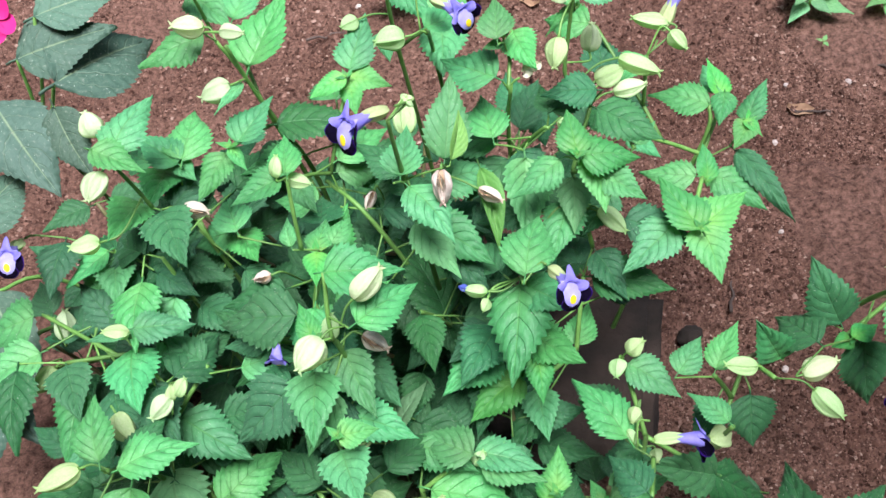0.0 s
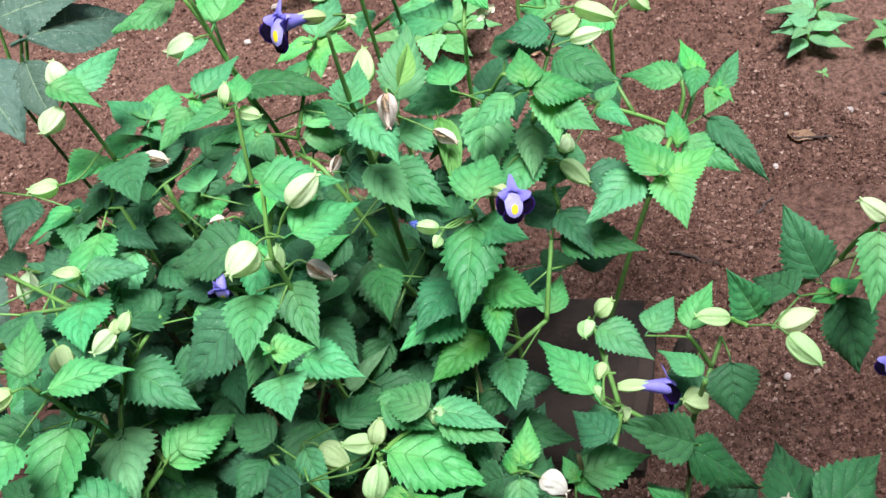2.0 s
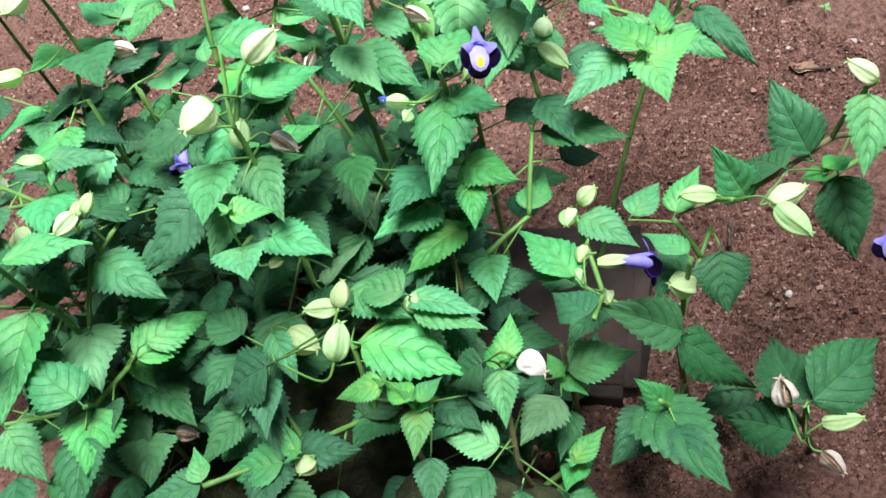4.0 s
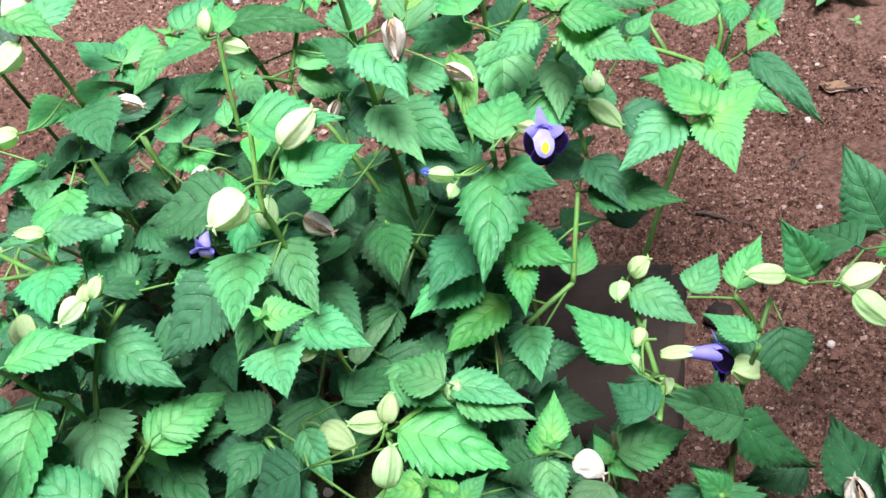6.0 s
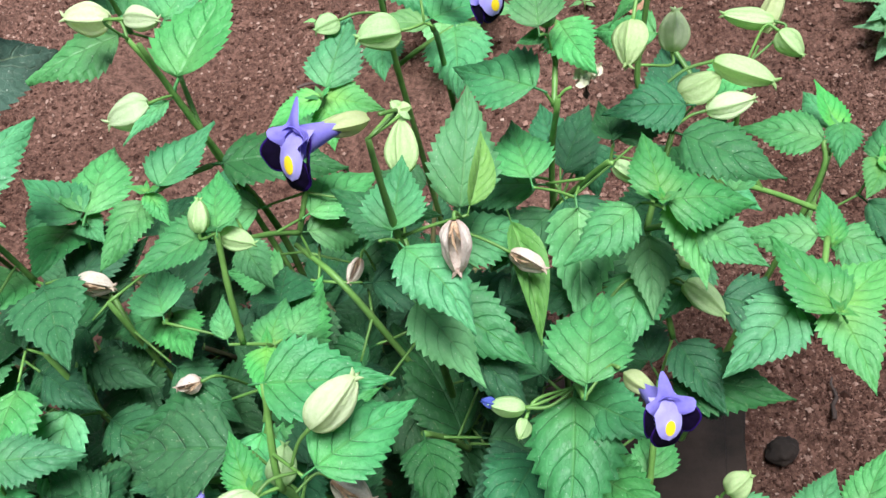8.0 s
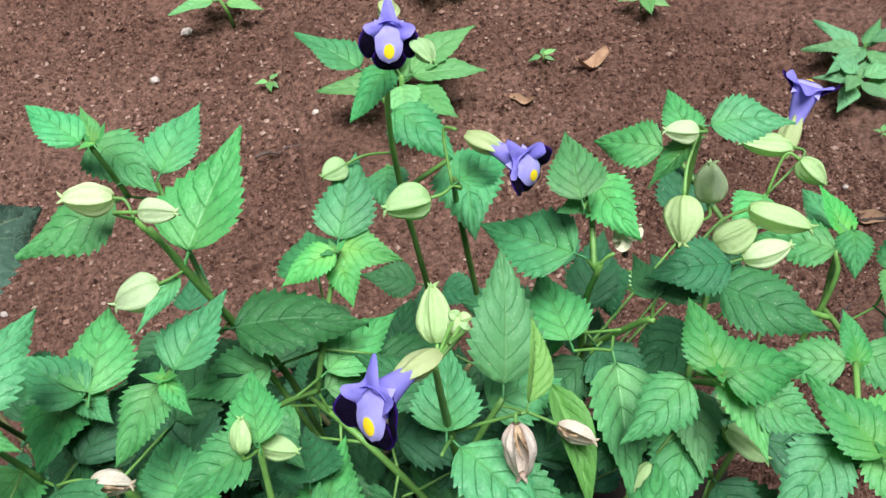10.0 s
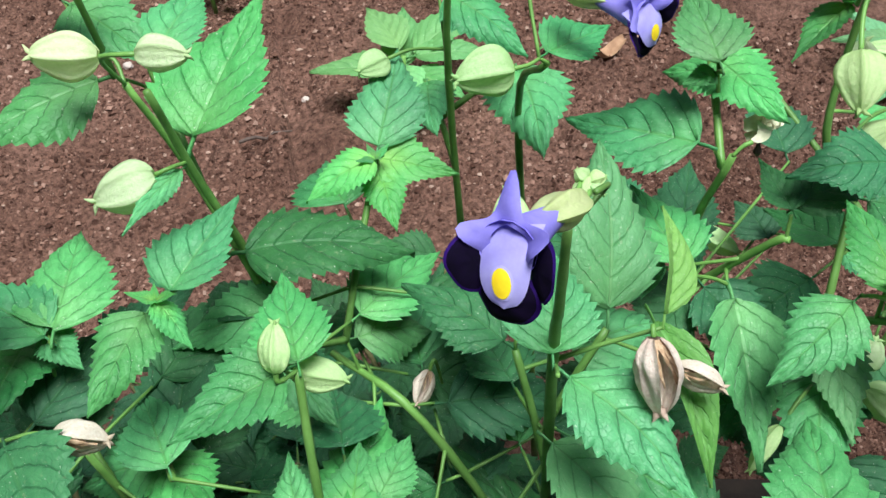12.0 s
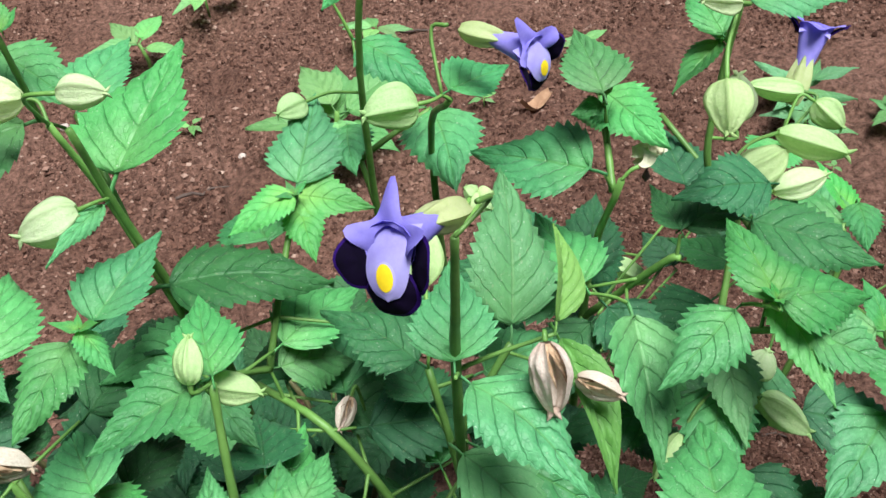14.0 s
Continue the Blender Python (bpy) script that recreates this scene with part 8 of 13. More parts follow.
P = plant((0.100, 0.290), "green")
stem(P, "s", (0.1000, 0.2900, 0.0000), (0.0887, 0.3042, 0.0784), (0.0794, 0.3158, 0.1206))
leaf(P, (0.0781, 0.3123, 0.1238), (0.0592, 0.2743, 0.1438), (0.4456, 0.2328, 0.8644), 0.0313, "d")
stem(P, "s", (0.0809, 0.3139, 0.1140), (0.0963, 0.3080, 0.1285), (0.1160, 0.3004, 0.1431))
leaf(P, (0.1182, 0.2974, 0.1443), (0.1422, 0.2681, 0.1459), (-0.1471, -0.0688, 0.9867), 0.0252, "d")
stem(P, "s", (0.0794, 0.3158, 0.1206), (0.0555, 0.2915, 0.1433), (0.0250, 0.2607, 0.1660))
leaf(P, (0.0293, 0.2603, 0.1668), (0.0714, 0.2588, 0.1628), (0.0852, -0.1947, 0.9772), 0.0279, "d")
stem(P, "s", (0.1160, 0.3004, 0.1431), (0.1133, 0.2884, 0.1596), (0.1098, 0.2731, 0.1761))
leaf(P, (0.1093, 0.2700, 0.1763), (0.1038, 0.2406, 0.1690), (-0.0428, -0.2322, 0.9717), 0.0194, "y")
stem(P, "s", (0.0250, 0.2607, 0.1660), (0.0054, 0.2518, 0.1727), (-0.0196, 0.2405, 0.1795))
leaf(P, (-0.0203, 0.2427, 0.1807), (-0.0266, 0.2656, 0.1852), (-0.0600, -0.2103, 0.9758), 0.0145, "m")
stem(P, "t", (0.0250, 0.2607, 0.1660), (0.0299, 0.2545, 0.1734), (0.0362, 0.2466, 0.1809))
stem(P, "t", (0.0362, 0.2466, 0.1809), (0.0379, 0.2464, 0.1823), (0.0396, 0.2463, 0.1827))
leaf(P, (0.0385, 0.2481, 0.1841), (0.0298, 0.2693, 0.1922), (-0.4197, -0.4700, 0.7765), 0.0142, "y")
stem(P, "t", (0.0362, 0.2466, 0.1809), (0.0346, 0.2467, 0.1804), (0.0329, 0.2468, 0.1790))
leaf(P, (0.0284, 0.2472, 0.1792), (-0.0131, 0.2529, 0.1687), (-0.2594, -0.1295, 0.9570), 0.0275, "m")
stem(P, "t", (0.1098, 0.2731, 0.1761), (0.1100, 0.2691, 0.1834), (0.1101, 0.2641, 0.1907))
leaf(P, (0.1086, 0.2655, 0.1933), (0.0925, 0.2840, 0.1903), (-0.1531, 0.0284, 0.9878), 0.0159, "y")
leaf(P, (0.1115, 0.2661, 0.1891), (0.1272, 0.2819, 0.1879), (0.0427, 0.0332, 0.9985), 0.0139, "y")
stem(P, "s", (0.0717, 0.3080, 0.1281), (0.0724, 0.3108, 0.1619), (0.0734, 0.3145, 0.1957))
leaf(P, (0.0801, 0.3117, 0.1958), (0.1428, 0.2867, 0.1764), (0.2438, -0.1326, 0.9607), 0.0432, "m")
stem(P, "s", (0.0354, 0.2712, 0.1584), (0.0215, 0.2927, 0.1795), (0.0039, 0.3201, 0.2006))
leaf(P, (0.0018, 0.3169, 0.2011), (-0.0194, 0.2879, 0.1955), (0.0689, -0.2374, 0.9690), 0.0244, "d")
stem(P, "t", (0.1101, 0.2658, 0.1883), (0.1046, 0.2695, 0.1948), (0.0977, 0.2743, 0.2013))
leaf(P, (0.0946, 0.2739, 0.2018), (0.0654, 0.2715, 0.1980), (-0.1129, -0.1738, 0.9783), 0.0189, "y")
stem(P, "s", (0.0732, 0.3139, 0.1901), (0.0897, 0.3192, 0.1997), (0.1106, 0.3259, 0.2093))
stem(P, "t", (0.1106, 0.3259, 0.2093), (0.1096, 0.3270, 0.2106), (0.1086, 0.3281, 0.2109))
leaf(P, (0.1134, 0.3268, 0.2115), (0.1579, 0.3107, 0.2032), (0.2481, 0.2010, 0.9476), 0.0286, "m")
stem(P, "t", (0.1106, 0.3259, 0.2093), (0.1117, 0.3248, 0.2090), (0.1127, 0.3237, 0.2077))
leaf(P, (0.1171, 0.3219, 0.2078), (0.1580, 0.3048, 0.1961), (0.2572, -0.0483, 0.9652), 0.0286, "m")
stem(P, "t", (0.1127, 0.3237, 0.2077), (0.1147, 0.3209, 0.2153), (0.1173, 0.3174, 0.2230))
leaf(P, (0.1133, 0.3199, 0.2234), (0.0765, 0.3444, 0.2148), (-0.2199, 0.0138, 0.9754), 0.0282, "m")
stem(P, "s", (0.0188, 0.2969, 0.1830), (0.0273, 0.2982, 0.2104), (0.0381, 0.2998, 0.2378))
leaf(P, (0.0389, 0.2965, 0.2370), (0.0499, 0.2694, 0.2207), (-0.2224, -0.5671, 0.7931), 0.0192, "m")
stem(P, "t", (0.0325, 0.2990, 0.2241), (0.0372, 0.2869, 0.2320), (0.0432, 0.2714, 0.2398))
leaf(P, (0.0384, 0.2712, 0.2376), (-0.0004, 0.2757, 0.2059), (-0.6021, -0.4218, 0.6780), 0.0336, "d")
stem(P, "p", (0.0432, 0.2714, 0.2398), (0.0805, 0.2302, 0.2651), (0.0909, 0.2314, 0.2773))
capsule(P, (0.0909, 0.2314, 0.2773), (0.0973, 0.2455, 0.2902), 0.0134, "g")
stem(P, "p", (0.0432, 0.2714, 0.2398), (0.0832, 0.2544, 0.2713), (0.0941, 0.2598, 0.2845))
capsule(P, (0.0941, 0.2598, 0.2845), (0.0987, 0.2699, 0.2937), 0.0090, "g")
stem(P, "p", (0.0432, 0.2714, 0.2398), (0.0947, 0.2644, 0.2728), (0.0920, 0.2633, 0.2806))
capsule(P, (0.0920, 0.2633, 0.2806), (0.0744, 0.2635, 0.2835), 0.0108, "g")
stem(P, "p", (0.0381, 0.2998, 0.2378), (0.0435, 0.3004, 0.2352), (0.0471, 0.2985, 0.2334))
capsule(P, (0.0471, 0.2985, 0.2334), (0.0640, 0.2863, 0.2249), 0.0153, "g")
stem(P, "p", (0.1130, 0.3233, 0.2089), (0.1129, 0.3189, 0.2067), (0.1136, 0.3188, 0.2076))
capsule(P, (0.1136, 0.3188, 0.2076), (0.1198, 0.3241, 0.2183), 0.0096, "g")
stem(P, "p", (0.0352, 0.2479, 0.1796), (0.0445, 0.2529, 0.1732), (0.0440, 0.2505, 0.1729))
capsule(P, (0.0440, 0.2505, 0.1729), (0.0372, 0.2399, 0.1756), 0.0124, "g")
side_leaf(P, (0.094, 0.297, 0.041), (0.082, 0.322, 0.043), (0.061, 0.363, 0.047), (-0.07, -0.12, 0.99), 0.028, "d")
side_leaf(P, (0.094, 0.297, 0.041), (0.098, 0.289, 0.038), (0.118, 0.249, 0.019), (-0.01, -0.43, 0.90), 0.032, "d")
side_leaf(P, (0.090, 0.302, 0.067), (0.077, 0.297, 0.061), (0.047, 0.285, 0.047), (-0.28, -0.38, 0.88), 0.021, "d")
side_leaf(P, (0.090, 0.302, 0.067), (0.125, 0.310, 0.071), (0.171, 0.320, 0.075), (-0.03, -0.25, 0.97), 0.031, "d")
side_leaf(P, (0.087, 0.306, 0.087), (0.073, 0.340, 0.093), (0.057, 0.382, 0.099), (-0.05, -0.17, 0.98), 0.026, "d")
side_leaf(P, (0.082, 0.312, 0.108), (0.101, 0.323, 0.110), (0.145, 0.348, 0.114), (-0.01, -0.16, 0.99), 0.030, "d")
side_leaf(P, (0.094, 0.309, 0.126), (0.112, 0.329, 0.124), (0.146, 0.367, 0.119), (0.28, -0.13, 0.95), 0.029, "d")
side_leaf(P, (0.106, 0.304, 0.136), (0.082, 0.333, 0.141), (0.053, 0.367, 0.147), (0.07, -0.12, 0.99), 0.025, "d")
side_leaf(P, (0.106, 0.304, 0.136), (0.122, 0.299, 0.128), (0.153, 0.287, 0.112), (0.31, -0.35, 0.88), 0.025, "d")
side_leaf(P, (0.055, 0.292, 0.143), (0.064, 0.301, 0.139), (0.099, 0.336, 0.124), (0.29, 0.13, 0.95), 0.032, "d")
side_leaf(P, (0.055, 0.292, 0.143), (0.045, 0.257, 0.128), (0.036, 0.225, 0.113), (-0.13, -0.37, 0.92), 0.022, "d")
side_leaf(P, (0.030, 0.266, 0.162), (0.021, 0.245, 0.151), (0.003, 0.203, 0.130), (0.05, -0.47, 0.88), 0.032, "d")
side_leaf(P, (0.114, 0.291, 0.157), (0.110, 0.253, 0.150), (0.106, 0.220, 0.143), (0.10, -0.20, 0.98), 0.020, "d")
side_leaf(P, (0.114, 0.291, 0.157), (0.106, 0.324, 0.151), (0.094, 0.370, 0.143), (-0.28, 0.09, 0.96), 0.028, "d")
side_leaf(P, (0.111, 0.278, 0.171), (0.137, 0.286, 0.161), (0.179, 0.297, 0.147), (0.36, -0.15, 0.92), 0.030, "d")
side_leaf(P, (0.009, 0.253, 0.172), (0.001, 0.267, 0.165), (-0.023, 0.308, 0.145), (-0.19, 0.34, 0.92), 0.031, "d")
side_leaf(P, (0.009, 0.253, 0.172), (0.022, 0.241, 0.165), (0.050, 0.214, 0.151), (0.02, -0.46, 0.89), 0.023, "d")
side_leaf(P, (-0.007, 0.246, 0.176), (-0.022, 0.244, 0.178), (-0.056, 0.238, 0.181), (0.14, -0.23, 0.96), 0.021, "d")
side_leaf(P, (-0.007, 0.246, 0.176), (0.009, 0.266, 0.168), (0.038, 0.302, 0.154), (0.24, 0.19, 0.95), 0.031, "d")
side_leaf(P, (0.072, 0.309, 0.145), (0.109, 0.303, 0.134), (0.148, 0.297, 0.121), (0.24, -0.30, 0.92), 0.026, "d")
side_leaf(P, (0.072, 0.311, 0.162), (0.078, 0.320, 0.163), (0.096, 0.350, 0.166), (0.13, -0.17, 0.98), 0.021, "d")
side_leaf(P, (0.073, 0.313, 0.179), (0.057, 0.315, 0.176), (0.020, 0.320, 0.170), (-0.19, -0.23, 0.95), 0.025, "d")
side_leaf(P, (0.073, 0.313, 0.179), (0.091, 0.308, 0.180), (0.125, 0.299, 0.182), (-0.11, -0.18, 0.98), 0.021, "d")
side_leaf(P, (0.073, 0.314, 0.196), (0.078, 0.337, 0.199), (0.085, 0.374, 0.203), (-0.04, -0.11, 0.99), 0.024, "d")
side_leaf(P, (0.029, 0.282, 0.169), (0.023, 0.257, 0.171), (0.013, 0.211, 0.175), (-0.02, 0.09, 1.00), 0.030, "d")
side_leaf(P, (0.022, 0.293, 0.180), (-0.000, 0.298, 0.171), (-0.042, 0.308, 0.154), (-0.40, -0.17, 0.90), 0.028, "d")
side_leaf(P, (0.013, 0.306, 0.190), (0.015, 0.326, 0.192), (0.020, 0.360, 0.195), (0.06, -0.11, 0.99), 0.021, "d")
side_leaf(P, (0.013, 0.306, 0.190), (0.016, 0.295, 0.189), (0.029, 0.248, 0.181), (-0.12, -0.18, 0.98), 0.028, "d")
side_leaf(P, (0.004, 0.320, 0.201), (-0.007, 0.322, 0.195), (-0.048, 0.331, 0.176), (-0.45, -0.17, 0.88), 0.028, "d")
side_leaf(P, (0.004, 0.320, 0.201), (0.014, 0.318, 0.202), (0.049, 0.311, 0.205), (-0.13, -0.20, 0.97), 0.024, "d")
side_leaf(P, (0.087, 0.318, 0.198), (0.100, 0.353, 0.195), (0.112, 0.387, 0.192), (0.13, 0.04, 0.99), 0.023, "d")
side_leaf(P, (0.103, 0.324, 0.206), (0.077, 0.336, 0.195), (0.043, 0.352, 0.180), (-0.44, -0.13, 0.89), 0.024, "d")
side_leaf(P, (0.024, 0.298, 0.201), (0.032, 0.303, 0.197), (0.066, 0.326, 0.179), (0.48, -0.02, 0.88), 0.030, "d")
side_leaf(P, (0.024, 0.298, 0.201), (0.004, 0.278, 0.192), (-0.024, 0.253, 0.180), (-0.09, -0.35, 0.93), 0.022, "d")
side_leaf(P, (0.031, 0.299, 0.220), (0.011, 0.318, 0.217), (-0.022, 0.351, 0.212), (-0.21, -0.08, 0.97), 0.026, "d")
side_leaf(P, (0.031, 0.299, 0.220), (0.031, 0.277, 0.218), (0.032, 0.239, 0.215), (-0.18, -0.08, 0.98), 0.022, "d")
side_leaf(P, (0.038, 0.300, 0.238), (0.057, 0.317, 0.227), (0.088, 0.345, 0.209), (0.36, 0.19, 0.91), 0.027, "d")

P = plant((0.360, 0.360), "green")
P.location.z = -0.005
stem(P, "s", (0.5000, 0.4700, 0.0000), (0.4600, 0.4300, 0.1400), (0.4000, 0.3950, 0.2150), (0.3639, 0.3797, 0.2167), (0.3379, 0.3773, 0.2048), (0.2850, 0.3626, 0.2088))
stem(P, "s", (0.2850, 0.3700, 0.0000), (0.2742, 0.3266, 0.0896), (0.2707, 0.3147, 0.1483))
stem(P, "s", (0.3600, 0.3100, 0.0000), (0.3363, 0.2684, 0.0943), (0.3269, 0.2435, 0.1598))
stem(P, "s", (0.2756, 0.3320, 0.0764), (0.2694, 0.3147, 0.0865), (0.2614, 0.2926, 0.0965))
stem(P, "t", (0.2614, 0.2926, 0.0965), (0.2626, 0.2901, 0.0993), (0.2638, 0.2876, 0.1011))
leaf(P, (0.2620, 0.2902, 0.1024), (0.2424, 0.3166, 0.1058), (0.1636, -0.0052, 0.9865), 0.0207, "d")
stem(P, "t", (0.2614, 0.2926, 0.0965), (0.2603, 0.2951, 0.0947), (0.2591, 0.2975, 0.0919))
stem(P, "s", (0.3339, 0.2633, 0.1069), (0.3250, 0.2732, 0.1166), (0.3137, 0.2859, 0.1264))
stem(P, "t", (0.2712, 0.3163, 0.1388), (0.2688, 0.3174, 0.1432), (0.2658, 0.3188, 0.1476))
stem(P, "s", (0.2638, 0.2876, 0.1011), (0.2575, 0.2795, 0.1252), (0.2494, 0.2692, 0.1492))
stem(P, "s", (0.2658, 0.3188, 0.1476), (0.2503, 0.3268, 0.1605), (0.2306, 0.3371, 0.1733))
leaf(P, (0.2280, 0.3341, 0.1739), (0.2012, 0.3070, 0.1684), (0.0309, -0.2262, 0.9736), 0.0245, "d")
stem(P, "s", (0.2688, 0.3174, 0.1432), (0.2856, 0.3419, 0.1620), (0.3070, 0.3731, 0.1807))
stem(P, "s", (0.4298, 0.4110, 0.1861), (0.4070, 0.3967, 0.1902), (0.3780, 0.3787, 0.1942))
stem(P, "s", (0.2306, 0.3371, 0.1733), (0.2275, 0.3566, 0.1896), (0.2234, 0.3814, 0.2058))
leaf(P, (0.2267, 0.3784, 0.2062), (0.2579, 0.3506, 0.1977), (0.1016, -0.1858, 0.9773), 0.0272, "m")
stem(P, "s", (0.2960, 0.3571, 0.1714), (0.2894, 0.3582, 0.1891), (0.2811, 0.3597, 0.2068))
leaf(P, (0.2830, 0.3626, 0.2088), (0.3056, 0.3923, 0.2173), (-0.2705, -0.0706, 0.9601), 0.0220, "m")
stem(P, "s", (0.2306, 0.3371, 0.1733), (0.2271, 0.3260, 0.1909), (0.2225, 0.3120, 0.2086))
stem(P, "t", (0.2225, 0.3120, 0.2086), (0.2197, 0.3142, 0.2096), (0.2169, 0.3165, 0.2097))
leaf(P, (0.2145, 0.3215, 0.2115), (0.1861, 0.3702, 0.2138), (0.2488, 0.1006, 0.9633), 0.0338, "m")
stem(P, "t", (0.2225, 0.3120, 0.2086), (0.2253, 0.3098, 0.2085), (0.2281, 0.3075, 0.2075))
stem(P, "s", (0.2769, 0.3292, 0.1526), (0.2794, 0.3247, 0.1826), (0.2824, 0.3189, 0.2127))
leaf(P, (0.2805, 0.3216, 0.2135), (0.2596, 0.3474, 0.2123), (0.1425, 0.1614, 0.9766), 0.0206, "m")
stem(P, "t", (0.3780, 0.3787, 0.1942), (0.3765, 0.3732, 0.2048), (0.3746, 0.3662, 0.2154))
stem(P, "t", (0.3746, 0.3662, 0.2154), (0.3760, 0.3674, 0.2143), (0.3775, 0.3685, 0.2121))
leaf(P, (0.3760, 0.3678, 0.2132), (0.3586, 0.3612, 0.2181), (0.3021, -0.0810, 0.9498), 0.0131, "y")
stem(P, "t", (0.3746, 0.3662, 0.2154), (0.3731, 0.3651, 0.2176), (0.3716, 0.3640, 0.2187))
leaf(P, (0.3738, 0.3649, 0.2190), (0.3943, 0.3735, 0.2156), (0.1647, -0.0025, 0.9863), 0.0149, "y")
stem(P, "t", (0.2825, 0.3594, 0.2039), (0.2699, 0.3587, 0.2096), (0.2538, 0.3578, 0.2154))
leaf(P, (0.2561, 0.3604, 0.2164), (0.2787, 0.3862, 0.2155), (0.0507, -0.0109, 0.9987), 0.0212, "m")
stem(P, "s", (0.2281, 0.3075, 0.2075), (0.2243, 0.2939, 0.2161), (0.2195, 0.2766, 0.2248))
leaf(P, (0.2173, 0.2800, 0.2248), (0.1991, 0.3126, 0.2131), (-0.2887, 0.1749, 0.9413), 0.0256, "d")
stem(P, "t", (0.3716, 0.3640, 0.2187), (0.3617, 0.3604, 0.2252), (0.3492, 0.3558, 0.2317))
leaf(P, (0.3471, 0.3599, 0.2305), (0.3327, 0.3958, 0.2074), (-0.4610, 0.3413, 0.8192), 0.0315, "d")
stem(P, "s", (0.3037, 0.3680, 0.2069), (0.3075, 0.3548, 0.2205), (0.3124, 0.3379, 0.2342))
stem(P, "s", (0.3858, 0.3880, 0.2215), (0.3904, 0.3795, 0.2460), (0.3962, 0.3688, 0.2706))
leaf(P, (0.3950, 0.3641, 0.2690), (0.3804, 0.3257, 0.2424), (0.1636, -0.6044, 0.7797), 0.0286, "m")
stem(P, "p", (0.2234, 0.3814, 0.2058), (0.2246, 0.3834, 0.2101), (0.2270, 0.3841, 0.2128))
capsule(P, (0.2270, 0.3841, 0.2128), (0.2393, 0.3861, 0.2229), 0.0132, "g")
stem(P, "p", (0.2234, 0.3814, 0.2058), (0.2219, 0.3816, 0.2140), (0.2204, 0.3784, 0.2150))
capsule(P, (0.2204, 0.3784, 0.2150), (0.2154, 0.3654, 0.2130), 0.0108, "g")
stem(P, "p", (0.3091, 0.3494, 0.2251), (0.3074, 0.3506, 0.2275), (0.3053, 0.3510, 0.2282))
capsule(P, (0.3053, 0.3510, 0.2282), (0.2838, 0.3537, 0.2319), 0.0132, "g")
stem(P, "p", (0.3492, 0.3558, 0.2317), (0.3300, 0.3441, 0.2215), (0.3342, 0.3437, 0.2203))
capsule(P, (0.3342, 0.3437, 0.2203), (0.3590, 0.3495, 0.2224), 0.0140, "c")
stem(P, "p", (0.3124, 0.3379, 0.2342), (0.3256, 0.3318, 0.2387), (0.3329, 0.3254, 0.2353))
capsule(P, (0.3329, 0.3254, 0.2353), (0.3484, 0.3090, 0.2224), 0.0135, "g")
stem(P, "p", (0.2794, 0.3247, 0.1826), (0.2851, 0.3250, 0.1806), (0.2846, 0.3247, 0.1813))
capsule(P, (0.2846, 0.3247, 0.1813), (0.2681, 0.3208, 0.1928), 0.0152, "g")
stem(P, "p", (0.2169, 0.3165, 0.2097), (0.2268, 0.3422, 0.2203), (0.2242, 0.3394, 0.2193))
capsule(P, (0.2242, 0.3394, 0.2193), (0.2185, 0.3299, 0.2156), 0.0081, "g")
stem(P, "p", (0.2169, 0.3165, 0.2097), (0.2141, 0.3292, 0.2132), (0.2151, 0.3280, 0.2120))
capsule(P, (0.2151, 0.3280, 0.2120), (0.2197, 0.3176, 0.2066), 0.0089, "g")
stem(P, "p", (0.2249, 0.3192, 0.1997), (0.2307, 0.3189, 0.2001), (0.2315, 0.3164, 0.2002))
capsule(P, (0.2315, 0.3164, 0.2002), (0.2307, 0.3066, 0.2003), 0.0089, "g")
stem(P, "p", (0.3962, 0.3688, 0.2706), (0.4014, 0.3678, 0.2730), (0.4008, 0.3685, 0.2747))
capsule(P, (0.4008, 0.3685, 0.2747), (0.3860, 0.3771, 0.2864), 0.0125, "c")
stem(P, "p", (0.2193, 0.3146, 0.2097), (0.2224, 0.3277, 0.2213), (0.2294, 0.3263, 0.2247))
flower(P, (0.2582, 0.3065, 0.2296), (0.96, -0.02, -0.10), (0.15, 0.72, 0.66), 0.0265)
stem(P, "p", (0.4406, 0.4172, 0.1725), (0.4357, 0.3722, 0.1609), (0.4270, 0.3566, 0.1638))
flower(P, (0.4049, 0.3336, 0.1757), (-0.6524, -0.6352, 0.4134), (0.1767, 0.7214, 0.6696), 0.0240)
side_leaf(P, (0.255, 0.276, 0.133), (0.257, 0.260, 0.133), (0.261, 0.222, 0.133), (-0.05, -0.01, 1.00), 0.024, "d")
side_leaf(P, (0.241, 0.332, 0.167), (0.217, 0.359, 0.164), (0.188, 0.394, 0.161), (-0.09, 0.02, 1.00), 0.029, "d")
side_leaf(P, (0.289, 0.358, 0.189), (0.282, 0.350, 0.186), (0.259, 0.322, 0.176), (-0.11, -0.26, 0.96), 0.023, "d")
side_leaf(P, (0.224, 0.317, 0.203), (0.210, 0.336, 0.198), (0.188, 0.365, 0.190), (-0.11, 0.17, 0.98), 0.024, "d")
side_leaf(P, (0.3639, 0.3797, 0.2167), (0.3680, 0.3750, 0.2240), (0.3523, 0.4060, 0.2632), (-0.25, -0.70, 0.60), 0.0335, "d")
side_leaf(P, (0.3379, 0.3773, 0.2048), (0.3270, 0.3640, 0.2090), (0.3087, 0.3732, 0.2484), (-0.05, -0.85, 0.50), 0.0270, "m")
side_leaf(P, (0.4000, 0.3950, 0.2150), (0.3840, 0.3680, 0.2080), (0.3904, 0.3436, 0.1540), (0.00, -0.85, 0.50), 0.0360, "d")
